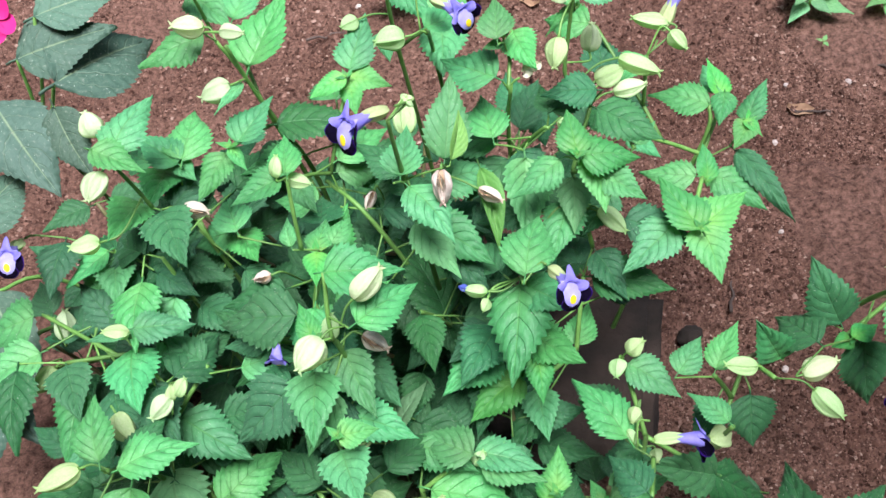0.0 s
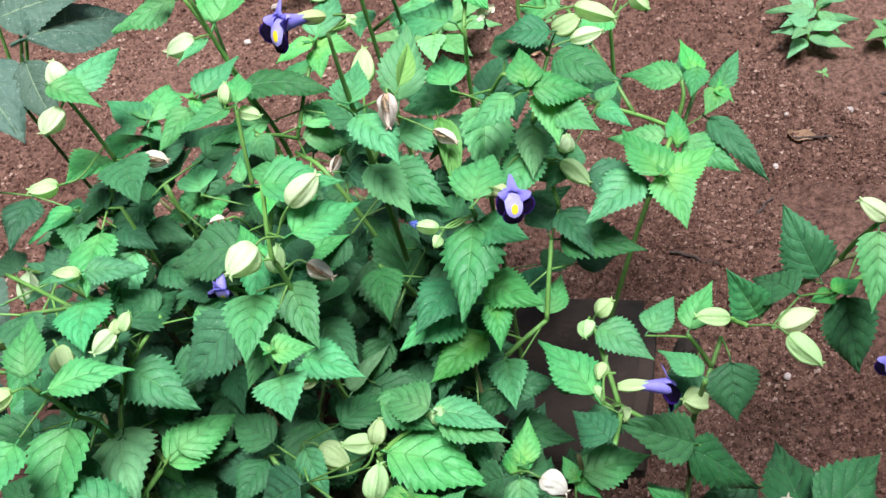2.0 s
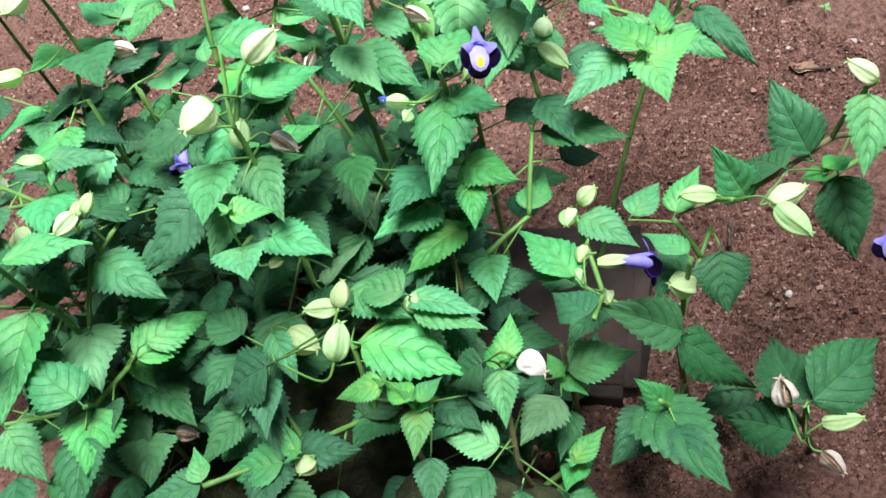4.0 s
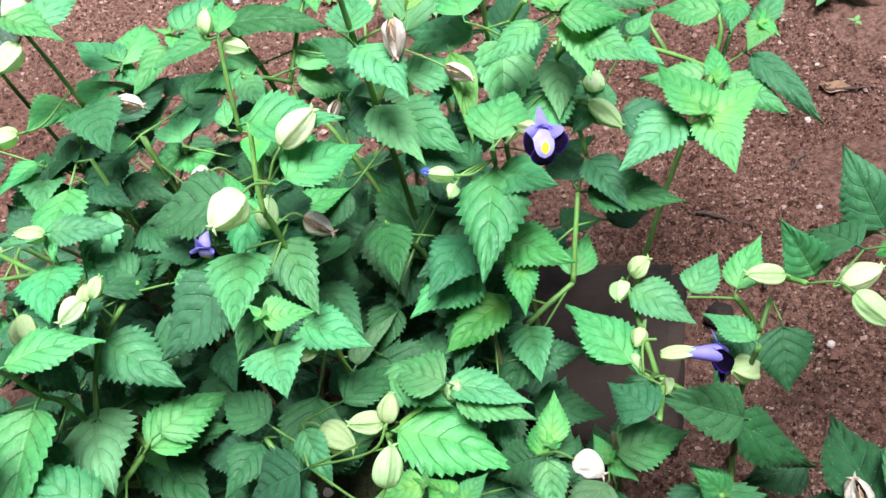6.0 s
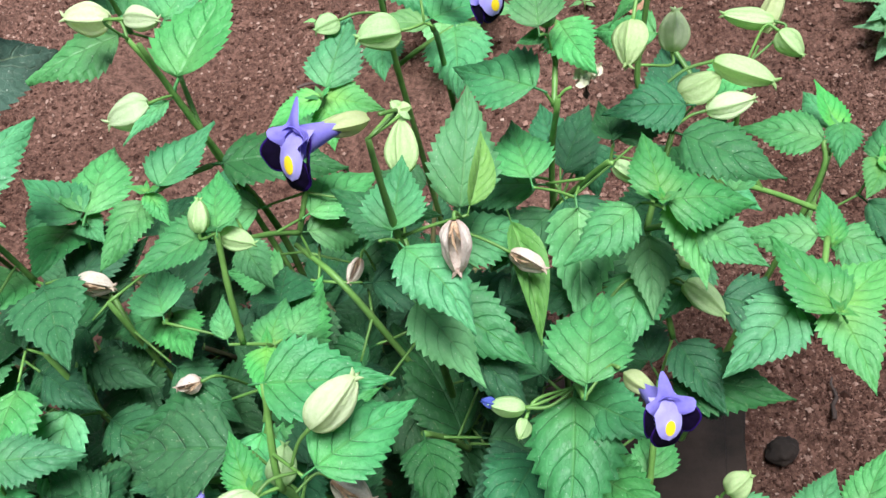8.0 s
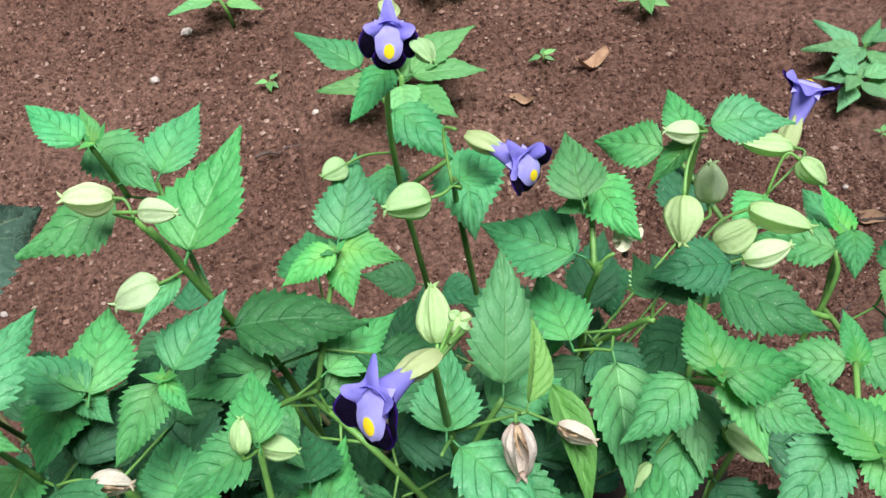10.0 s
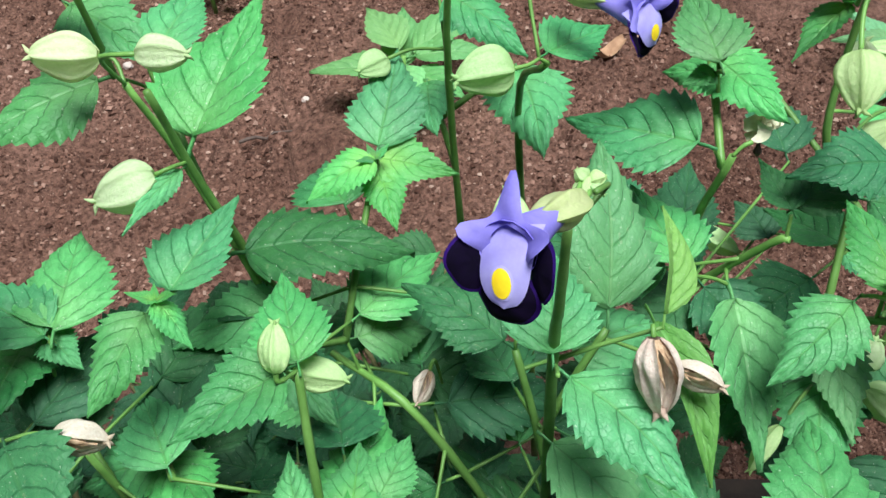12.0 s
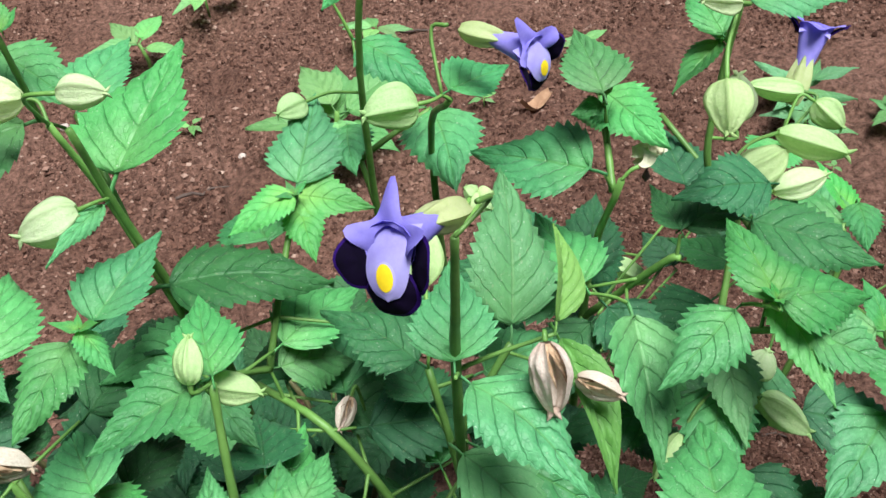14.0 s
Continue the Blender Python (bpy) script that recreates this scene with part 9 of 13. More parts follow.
side_leaf(P, (0.3070, 0.3731, 0.1807), (0.3085, 0.3553, 0.1750), (0.3070, 0.3295, 0.1427), (0.10, -0.60, 0.75), 0.0370, "d")
side_leaf(P, (0.2707, 0.3147, 0.1483), (0.2700, 0.3130, 0.1500), (0.3170, 0.3040, 0.0950), (0.15, -0.35, 0.90), 0.0320, "d")
side_leaf(P, (0.3269, 0.2435, 0.1598), (0.3260, 0.2450, 0.1550), (0.3310, 0.3250, 0.1200), (-0.10, -0.45, 0.85), 0.0380, "d")
side_leaf(P, (0.3269, 0.2435, 0.1598), (0.3290, 0.2440, 0.1600), (0.3830, 0.2870, 0.1500), (0.20, -0.45, 0.85), 0.0400, "d")
side_leaf(P, (0.3269, 0.2435, 0.1598), (0.3200, 0.2380, 0.1400), (0.2880, 0.2790, 0.1050), (-0.10, -0.50, 0.85), 0.0340, "d")
side_leaf(P, (0.2614, 0.2926, 0.0965), (0.2430, 0.2850, 0.1250), (0.2760, 0.2110, 0.1350), (0.15, -0.30, 0.92), 0.0460, "d")
side_leaf(P, (0.2614, 0.2926, 0.0965), (0.2510, 0.3030, 0.0900), (0.2140, 0.2740, 0.0800), (0.00, -0.40, 0.90), 0.0340, "d")
side_leaf(P, (0.2742, 0.3266, 0.0896), (0.3200, 0.3190, 0.0700), (0.2770, 0.3200, 0.0600), (-0.10, -0.30, 0.92), 0.0320, "d")
side_leaf(P, (0.2742, 0.3266, 0.0896), (0.2560, 0.2780, 0.1250), (0.2380, 0.2880, 0.1500), (-0.10, -0.40, 0.90), 0.0200, "m")
side_leaf(P, (0.2707, 0.3147, 0.1483), (0.2710, 0.3060, 0.1650), (0.2215, 0.3080, 0.2020), (0.10, -0.55, 0.80), 0.0310, "d")
stem(P, "p", (0.3330, 0.2600, 0.1150), (0.3220, 0.2340, 0.1350), (0.3180, 0.2500, 0.1500))
capsule(P, (0.3180, 0.2500, 0.1500), (0.3160, 0.2620, 0.1680), 0.0150, "b")
stem(P, "p", (0.3220, 0.2340, 0.1350), (0.3260, 0.2370, 0.1400), (0.3340, 0.2380, 0.1450))
capsule(P, (0.3340, 0.2380, 0.1450), (0.3560, 0.2340, 0.1500), 0.0110, "g")
stem(P, "p", (0.3330, 0.2600, 0.1150), (0.3280, 0.2370, 0.1250), (0.3330, 0.2320, 0.1250))
capsule(P, (0.3330, 0.2320, 0.1250), (0.3430, 0.2150, 0.1200), 0.0130, "b")

P = plant((0.000, 0.550), "green")
stem(P, "s", (0.0060, 0.5280, 0.4150), (0.0100, 0.5310, 0.3750), (0.0160, 0.5350, 0.3300), (0.0260, 0.5400, 0.2500), (0.0200, 0.5500, 0.0000))
stem(P, "s", (0.0100, 0.5700, 0.0000), (0.0300, 0.5350, 0.1500), (0.0246, 0.5289, 0.2537), (0.0069, 0.5413, 0.3648), (-0.0017, 0.5383, 0.4114))
stem(P, "t", (0.0125, 0.5376, 0.3323), (0.0116, 0.5336, 0.3361), (0.0105, 0.5284, 0.3399))
leaf(P, (0.0167, 0.5279, 0.3405), (0.0757, 0.5224, 0.3284), (0.2051, 0.0427, 0.9778), 0.0385, "d")
stem(P, "s", (0.0105, 0.5284, 0.3399), (0.0018, 0.5146, 0.3490), (-0.0092, 0.4971, 0.3580))
stem(P, "t", (-0.0092, 0.4971, 0.3580), (-0.0078, 0.4959, 0.3590), (-0.0064, 0.4947, 0.3590))
leaf(P, (-0.0040, 0.4980, 0.3605), (0.0203, 0.5321, 0.3635), (-0.0355, -0.0614, 0.9975), 0.0263, "m")
stem(P, "t", (-0.0092, 0.4971, 0.3580), (-0.0107, 0.4995, 0.3553), (-0.0122, 0.5019, 0.3516))
leaf(P, (-0.0143, 0.4988, 0.3519), (-0.0347, 0.4693, 0.3436), (-0.0904, -0.2096, 0.9736), 0.0237, "m")
stem(P, "t", (-0.0092, 0.4971, 0.3580), (-0.0091, 0.4959, 0.3613), (-0.0089, 0.4948, 0.3635))
leaf(P, (-0.0077, 0.4933, 0.3629), (0.0010, 0.4793, 0.3526), (0.6762, -0.1164, 0.7275), 0.0118, "y")
stem(P, "s", (0.0094, 0.5399, 0.3499), (0.0031, 0.5617, 0.3650), (-0.0050, 0.5895, 0.3800))
leaf(P, (-0.0030, 0.5936, 0.3815), (0.0169, 0.6356, 0.3823), (0.0350, -0.0356, 0.9988), 0.0286, "m")
stem(P, "t", (0.0049, 0.5417, 0.3763), (0.0067, 0.5365, 0.3802), (0.0090, 0.5299, 0.3842))
leaf(P, (0.0123, 0.5357, 0.3885), (0.0414, 0.5889, 0.4032), (-0.1695, -0.1744, 0.9700), 0.0389, "m")
leaf(P, (0.0067, 0.5267, 0.3839), (-0.0116, 0.5039, 0.3829), (0.2252, -0.2231, 0.9484), 0.0087, "m")
stem(P, "t", (-0.0022, 0.5800, 0.3750), (-0.0071, 0.5769, 0.3832), (-0.0133, 0.5728, 0.3915))
leaf(P, (-0.0182, 0.5711, 0.3924), (-0.0666, 0.5562, 0.3867), (-0.0751, -0.1357, 0.9879), 0.0330, "m")
stem(P, "t", (-0.0133, 0.5728, 0.3915), (-0.0184, 0.5824, 0.4006), (-0.0249, 0.5945, 0.4098))
leaf(P, (-0.0222, 0.5913, 0.4099), (0.0036, 0.5625, 0.3993), (0.1059, -0.2579, 0.9603), 0.0258, "m")
stem(P, "s", (-0.0133, 0.5728, 0.3915), (-0.0125, 0.5681, 0.4119), (-0.0115, 0.5621, 0.4323))
leaf(P, (-0.0150, 0.5631, 0.4349), (-0.0353, 0.5829, 0.4439), (0.3061, -0.1134, 0.9452), 0.0185, "m")
leaf(P, (-0.0101, 0.5640, 0.4326), (-0.0133, 0.5775, 0.4411), (-0.1364, -0.5495, 0.8243), 0.0098, "y")
stem(P, "p", (0.0090, 0.5299, 0.3842), (0.0047, 0.5239, 0.3881), (-0.0002, 0.5226, 0.3877))
capsule(P, (-0.0002, 0.5226, 0.3877), (-0.0220, 0.5210, 0.3821), 0.0144, "c")
stem(P, "p", (-0.0017, 0.5383, 0.4114), (-0.0014, 0.5241, 0.4313), (0.0094, 0.5188, 0.4341))
capsule(P, (0.0094, 0.5188, 0.4341), (0.0244, 0.5149, 0.4330), 0.0092, "c")
stem(P, "p", (-0.0017, 0.5383, 0.4114), (-0.0035, 0.5447, 0.4163), (-0.0080, 0.5465, 0.4177))
capsule(P, (-0.0080, 0.5465, 0.4177), (-0.0296, 0.5500, 0.4205), 0.0138, "c")

P = plant((0.020, 0.460), "green")
stem(P, "s", (-0.0300, 0.4900, 0.0000), (-0.0380, 0.4800, 0.1600), (-0.0504, 0.4837, 0.3051))
stem(P, "t", (-0.0461, 0.4819, 0.2573), (-0.0392, 0.4861, 0.2677), (-0.0303, 0.4914, 0.2781))
leaf(P, (-0.0299, 0.4891, 0.2796), (-0.0119, 0.4530, 0.2911), (-0.1103, 0.2526, 0.9613), 0.0261, "m")
leaf(P, (-0.0334, 0.4908, 0.2782), (-0.0702, 0.4975, 0.2592), (-0.4797, -0.2401, 0.8440), 0.0279, "m")
stem(P, "s", (-0.0303, 0.4914, 0.2781), (-0.0262, 0.4807, 0.2904), (-0.0209, 0.4671, 0.3027))
leaf(P, (-0.0223, 0.4715, 0.3032), (-0.0357, 0.5126, 0.2955), (-0.0226, 0.1762, 0.9841), 0.0269, "m")
stem(P, "s", (-0.0483, 0.4829, 0.2811), (-0.0579, 0.5033, 0.2983), (-0.0702, 0.5292, 0.3154))
leaf(P, (-0.0701, 0.5251, 0.3186), (-0.0721, 0.4791, 0.3368), (0.2368, 0.3481, 0.9071), 0.0315, "m")
stem(P, "t", (-0.0618, 0.5115, 0.3040), (-0.0576, 0.5108, 0.3203), (-0.0522, 0.5100, 0.3366))
stem(P, "t", (-0.0522, 0.5100, 0.3366), (-0.0510, 0.5083, 0.3374), (-0.0498, 0.5066, 0.3371))
leaf(P, (-0.0527, 0.5091, 0.3392), (-0.0835, 0.5359, 0.3473), (0.1889, -0.0785, 0.9789), 0.0261, "m")
stem(P, "t", (-0.0522, 0.5100, 0.3366), (-0.0511, 0.5072, 0.3385), (-0.0500, 0.5045, 0.3394))
leaf(P, (-0.0495, 0.5100, 0.3403), (-0.0463, 0.5635, 0.3329), (0.1008, 0.1291, 0.9865), 0.0343, "m")
stem(P, "t", (-0.0522, 0.5100, 0.3366), (-0.0545, 0.5144, 0.3354), (-0.0567, 0.5188, 0.3333))
leaf(P, (-0.0554, 0.5170, 0.3336), (-0.0424, 0.4992, 0.3303), (0.0551, -0.1459, 0.9878), 0.0148, "m")
side_leaf(P, (-0.033, 0.486, 0.054), (-0.064, 0.468, 0.055), (-0.108, 0.442, 0.056), (0.11, -0.14, 0.98), 0.034, "d")
side_leaf(P, (-0.033, 0.486, 0.054), (-0.022, 0.489, 0.052), (0.012, 0.498, 0.047), (0.20, -0.19, 0.96), 0.023, "d")
side_leaf(P, (-0.034, 0.484, 0.081), (-0.021, 0.463, 0.076), (-0.003, 0.432, 0.070), (-0.11, -0.27, 0.96), 0.020, "d")
side_leaf(P, (-0.034, 0.484, 0.081), (-0.061, 0.497, 0.070), (-0.100, 0.515, 0.053), (-0.40, -0.03, 0.92), 0.030, "d")
side_leaf(P, (-0.035, 0.482, 0.108), (-0.010, 0.497, 0.109), (0.032, 0.523, 0.111), (0.02, -0.12, 0.99), 0.033, "d")
side_leaf(P, (-0.035, 0.482, 0.108), (-0.046, 0.467, 0.105), (-0.071, 0.431, 0.100), (-0.08, -0.09, 0.99), 0.029, "d")
side_leaf(P, (-0.036, 0.481, 0.134), (-0.060, 0.502, 0.132), (-0.090, 0.530, 0.128), (-0.22, -0.13, 0.97), 0.027, "d")
side_leaf(P, (-0.036, 0.481, 0.134), (-0.025, 0.474, 0.134), (0.009, 0.454, 0.135), (-0.15, -0.21, 0.97), 0.025, "d")
side_leaf(P, (-0.038, 0.480, 0.160), (-0.053, 0.464, 0.157), (-0.078, 0.438, 0.153), (-0.01, -0.16, 0.99), 0.025, "d")
side_leaf(P, (-0.038, 0.480, 0.160), (-0.028, 0.491, 0.159), (-0.005, 0.517, 0.157), (0.06, 0.02, 1.00), 0.019, "d")
side_leaf(P, (-0.040, 0.480, 0.185), (-0.026, 0.473, 0.183), (0.006, 0.458, 0.179), (-0.02, -0.32, 0.95), 0.020, "d")
side_leaf(P, (-0.040, 0.480, 0.185), (-0.047, 0.492, 0.179), (-0.069, 0.528, 0.163), (-0.43, 0.16, 0.89), 0.026, "d")
side_leaf(P, (-0.042, 0.480, 0.209), (-0.027, 0.488, 0.208), (0.014, 0.511, 0.204), (0.14, -0.07, 0.99), 0.027, "d")
side_leaf(P, (-0.042, 0.480, 0.209), (-0.055, 0.473, 0.208), (-0.086, 0.456, 0.205), (0.02, -0.21, 0.98), 0.022, "d")
side_leaf(P, (-0.044, 0.481, 0.234), (-0.056, 0.495, 0.229), (-0.087, 0.530, 0.219), (-0.18, 0.13, 0.97), 0.029, "d")
side_leaf(P, (-0.044, 0.481, 0.234), (-0.024, 0.467, 0.233), (0.012, 0.440, 0.233), (-0.13, -0.19, 0.97), 0.029, "d")
side_leaf(P, (-0.046, 0.482, 0.257), (-0.051, 0.474, 0.254), (-0.076, 0.433, 0.240), (-0.02, -0.33, 0.94), 0.032, "d")
side_leaf(P, (-0.046, 0.482, 0.257), (-0.026, 0.510, 0.248), (-0.000, 0.545, 0.237), (0.25, 0.13, 0.96), 0.026, "d")
side_leaf(P, (-0.048, 0.483, 0.281), (-0.028, 0.465, 0.268), (0.001, 0.439, 0.248), (0.25, -0.38, 0.89), 0.026, "d")
side_leaf(P, (-0.048, 0.483, 0.281), (-0.062, 0.500, 0.281), (-0.094, 0.537, 0.282), (-0.03, -0.04, 1.00), 0.030, "d")
side_leaf(P, (-0.050, 0.484, 0.305), (-0.026, 0.513, 0.299), (0.006, 0.552, 0.291), (0.23, 0.02, 0.97), 0.032, "d")
side_leaf(P, (-0.050, 0.484, 0.305), (-0.061, 0.473, 0.302), (-0.090, 0.443, 0.292), (0.05, -0.36, 0.93), 0.027, "d")
side_leaf(P, (-0.026, 0.481, 0.290), (-0.023, 0.493, 0.292), (-0.012, 0.542, 0.299), (-0.04, -0.13, 0.99), 0.032, "d")
side_leaf(P, (-0.021, 0.467, 0.303), (0.010, 0.459, 0.292), (0.047, 0.449, 0.279), (0.25, -0.26, 0.93), 0.024, "d")
side_leaf(P, (-0.055, 0.496, 0.293), (-0.078, 0.515, 0.278), (-0.111, 0.542, 0.258), (-0.44, 0.12, 0.89), 0.032, "d")
side_leaf(P, (-0.062, 0.511, 0.304), (-0.045, 0.534, 0.295), (-0.018, 0.572, 0.281), (0.17, 0.24, 0.96), 0.029, "d")
side_leaf(P, (-0.062, 0.511, 0.304), (-0.078, 0.489, 0.306), (-0.109, 0.449, 0.310), (0.11, 0.02, 0.99), 0.033, "d")
side_leaf(P, (-0.068, 0.525, 0.313), (-0.089, 0.546, 0.302), (-0.121, 0.579, 0.286), (-0.35, 0.11, 0.93), 0.028, "m")

# Low filler plants, up to the grey one, added to darken the ground in canopy gaps.
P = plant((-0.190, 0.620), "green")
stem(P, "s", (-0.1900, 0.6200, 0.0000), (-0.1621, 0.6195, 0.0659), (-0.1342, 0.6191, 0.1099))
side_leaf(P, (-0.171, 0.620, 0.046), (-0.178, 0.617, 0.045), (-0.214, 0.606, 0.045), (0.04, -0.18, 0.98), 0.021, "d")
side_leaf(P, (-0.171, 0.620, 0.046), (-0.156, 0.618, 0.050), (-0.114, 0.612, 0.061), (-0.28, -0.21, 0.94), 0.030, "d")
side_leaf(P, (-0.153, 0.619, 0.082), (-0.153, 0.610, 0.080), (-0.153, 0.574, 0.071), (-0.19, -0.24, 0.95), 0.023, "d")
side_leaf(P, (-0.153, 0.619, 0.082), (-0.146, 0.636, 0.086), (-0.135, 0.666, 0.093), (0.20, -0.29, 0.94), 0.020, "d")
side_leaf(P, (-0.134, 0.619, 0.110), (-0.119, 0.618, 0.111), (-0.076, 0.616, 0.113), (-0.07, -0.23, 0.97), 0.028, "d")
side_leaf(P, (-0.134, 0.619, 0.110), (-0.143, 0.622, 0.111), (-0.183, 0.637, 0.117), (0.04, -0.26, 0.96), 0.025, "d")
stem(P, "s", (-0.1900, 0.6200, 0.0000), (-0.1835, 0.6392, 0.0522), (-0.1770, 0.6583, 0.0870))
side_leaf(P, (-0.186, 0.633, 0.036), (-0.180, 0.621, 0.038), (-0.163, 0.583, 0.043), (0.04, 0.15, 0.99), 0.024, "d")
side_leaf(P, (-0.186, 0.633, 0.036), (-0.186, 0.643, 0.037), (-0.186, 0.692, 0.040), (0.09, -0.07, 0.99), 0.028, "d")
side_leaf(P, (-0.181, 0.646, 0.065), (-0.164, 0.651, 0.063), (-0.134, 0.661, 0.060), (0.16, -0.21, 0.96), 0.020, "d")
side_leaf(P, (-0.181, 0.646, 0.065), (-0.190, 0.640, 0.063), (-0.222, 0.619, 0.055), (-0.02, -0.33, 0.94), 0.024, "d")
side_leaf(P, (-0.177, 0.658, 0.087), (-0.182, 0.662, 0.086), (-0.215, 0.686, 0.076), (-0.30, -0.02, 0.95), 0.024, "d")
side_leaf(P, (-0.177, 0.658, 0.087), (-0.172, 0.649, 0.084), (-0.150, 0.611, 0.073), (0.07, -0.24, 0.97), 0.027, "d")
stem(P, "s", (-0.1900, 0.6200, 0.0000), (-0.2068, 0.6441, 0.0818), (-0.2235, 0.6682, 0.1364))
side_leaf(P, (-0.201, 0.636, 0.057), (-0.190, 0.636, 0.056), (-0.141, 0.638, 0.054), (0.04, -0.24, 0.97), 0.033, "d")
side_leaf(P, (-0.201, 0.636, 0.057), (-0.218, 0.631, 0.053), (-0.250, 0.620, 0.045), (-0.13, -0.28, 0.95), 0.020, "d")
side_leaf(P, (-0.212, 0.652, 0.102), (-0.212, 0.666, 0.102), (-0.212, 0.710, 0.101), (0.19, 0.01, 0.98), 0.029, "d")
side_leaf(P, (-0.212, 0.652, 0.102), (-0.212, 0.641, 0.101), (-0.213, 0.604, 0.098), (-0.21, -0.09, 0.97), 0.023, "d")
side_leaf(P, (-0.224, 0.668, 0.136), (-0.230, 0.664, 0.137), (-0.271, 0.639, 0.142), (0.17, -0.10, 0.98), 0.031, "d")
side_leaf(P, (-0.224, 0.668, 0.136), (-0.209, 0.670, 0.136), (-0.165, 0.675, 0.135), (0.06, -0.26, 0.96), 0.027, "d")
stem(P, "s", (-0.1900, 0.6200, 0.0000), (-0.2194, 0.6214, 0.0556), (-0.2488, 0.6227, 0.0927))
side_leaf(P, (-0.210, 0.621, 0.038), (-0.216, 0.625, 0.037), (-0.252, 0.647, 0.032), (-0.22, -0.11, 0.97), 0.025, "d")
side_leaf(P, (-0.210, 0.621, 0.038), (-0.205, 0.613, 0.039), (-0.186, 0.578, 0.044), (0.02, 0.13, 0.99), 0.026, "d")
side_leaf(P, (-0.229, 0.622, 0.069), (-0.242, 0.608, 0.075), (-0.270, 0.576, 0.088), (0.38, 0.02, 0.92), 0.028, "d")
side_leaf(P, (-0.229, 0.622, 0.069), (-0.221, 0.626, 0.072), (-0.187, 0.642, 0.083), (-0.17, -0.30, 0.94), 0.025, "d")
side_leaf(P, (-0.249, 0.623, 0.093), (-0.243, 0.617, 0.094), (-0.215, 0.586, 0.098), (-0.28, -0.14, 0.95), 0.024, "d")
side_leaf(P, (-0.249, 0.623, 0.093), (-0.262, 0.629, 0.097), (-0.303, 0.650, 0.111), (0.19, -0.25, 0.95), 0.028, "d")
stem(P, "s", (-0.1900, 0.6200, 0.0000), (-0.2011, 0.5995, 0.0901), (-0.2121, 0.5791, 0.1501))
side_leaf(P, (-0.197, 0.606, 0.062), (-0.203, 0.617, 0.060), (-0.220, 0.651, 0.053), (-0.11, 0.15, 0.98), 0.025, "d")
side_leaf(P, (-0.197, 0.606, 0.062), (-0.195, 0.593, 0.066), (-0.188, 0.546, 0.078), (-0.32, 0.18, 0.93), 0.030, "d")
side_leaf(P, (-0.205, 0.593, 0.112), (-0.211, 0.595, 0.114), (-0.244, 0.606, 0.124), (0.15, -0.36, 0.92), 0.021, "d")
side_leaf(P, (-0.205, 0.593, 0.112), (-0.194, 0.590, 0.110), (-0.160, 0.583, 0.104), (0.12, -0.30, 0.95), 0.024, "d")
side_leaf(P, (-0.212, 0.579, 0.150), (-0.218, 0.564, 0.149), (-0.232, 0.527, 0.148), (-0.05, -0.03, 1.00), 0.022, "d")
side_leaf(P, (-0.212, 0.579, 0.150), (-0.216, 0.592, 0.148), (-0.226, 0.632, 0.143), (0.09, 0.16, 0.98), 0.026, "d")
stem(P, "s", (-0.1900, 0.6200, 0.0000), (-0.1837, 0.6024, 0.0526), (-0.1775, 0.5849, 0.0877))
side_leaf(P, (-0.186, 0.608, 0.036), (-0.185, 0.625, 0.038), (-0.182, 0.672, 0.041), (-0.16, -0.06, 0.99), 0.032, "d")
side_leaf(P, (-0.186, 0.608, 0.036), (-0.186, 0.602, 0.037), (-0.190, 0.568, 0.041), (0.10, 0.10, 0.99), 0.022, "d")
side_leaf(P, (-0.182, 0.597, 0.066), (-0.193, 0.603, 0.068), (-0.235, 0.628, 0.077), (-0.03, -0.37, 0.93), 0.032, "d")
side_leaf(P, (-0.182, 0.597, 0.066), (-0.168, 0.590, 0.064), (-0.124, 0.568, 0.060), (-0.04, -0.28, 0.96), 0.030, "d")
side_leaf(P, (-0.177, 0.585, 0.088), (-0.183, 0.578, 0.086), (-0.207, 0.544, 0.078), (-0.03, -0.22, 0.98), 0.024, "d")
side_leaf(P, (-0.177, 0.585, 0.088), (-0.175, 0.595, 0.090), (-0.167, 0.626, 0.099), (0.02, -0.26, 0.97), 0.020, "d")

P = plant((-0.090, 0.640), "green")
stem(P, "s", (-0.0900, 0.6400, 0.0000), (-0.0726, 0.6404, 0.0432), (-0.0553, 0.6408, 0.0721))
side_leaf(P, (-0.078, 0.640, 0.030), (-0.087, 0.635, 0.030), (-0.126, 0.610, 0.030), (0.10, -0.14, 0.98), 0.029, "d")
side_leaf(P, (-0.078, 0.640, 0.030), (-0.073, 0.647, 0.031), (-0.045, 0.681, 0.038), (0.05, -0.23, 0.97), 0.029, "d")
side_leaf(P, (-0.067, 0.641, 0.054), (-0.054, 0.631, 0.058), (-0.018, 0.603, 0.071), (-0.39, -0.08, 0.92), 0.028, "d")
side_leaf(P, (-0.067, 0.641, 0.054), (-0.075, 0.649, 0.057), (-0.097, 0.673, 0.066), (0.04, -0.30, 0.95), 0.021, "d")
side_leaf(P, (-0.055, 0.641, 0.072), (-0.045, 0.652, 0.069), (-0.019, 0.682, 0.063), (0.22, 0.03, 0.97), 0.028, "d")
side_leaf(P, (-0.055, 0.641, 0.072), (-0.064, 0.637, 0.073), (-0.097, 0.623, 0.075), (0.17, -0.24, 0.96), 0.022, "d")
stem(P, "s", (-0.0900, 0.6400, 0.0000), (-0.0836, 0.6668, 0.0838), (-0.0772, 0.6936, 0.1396))
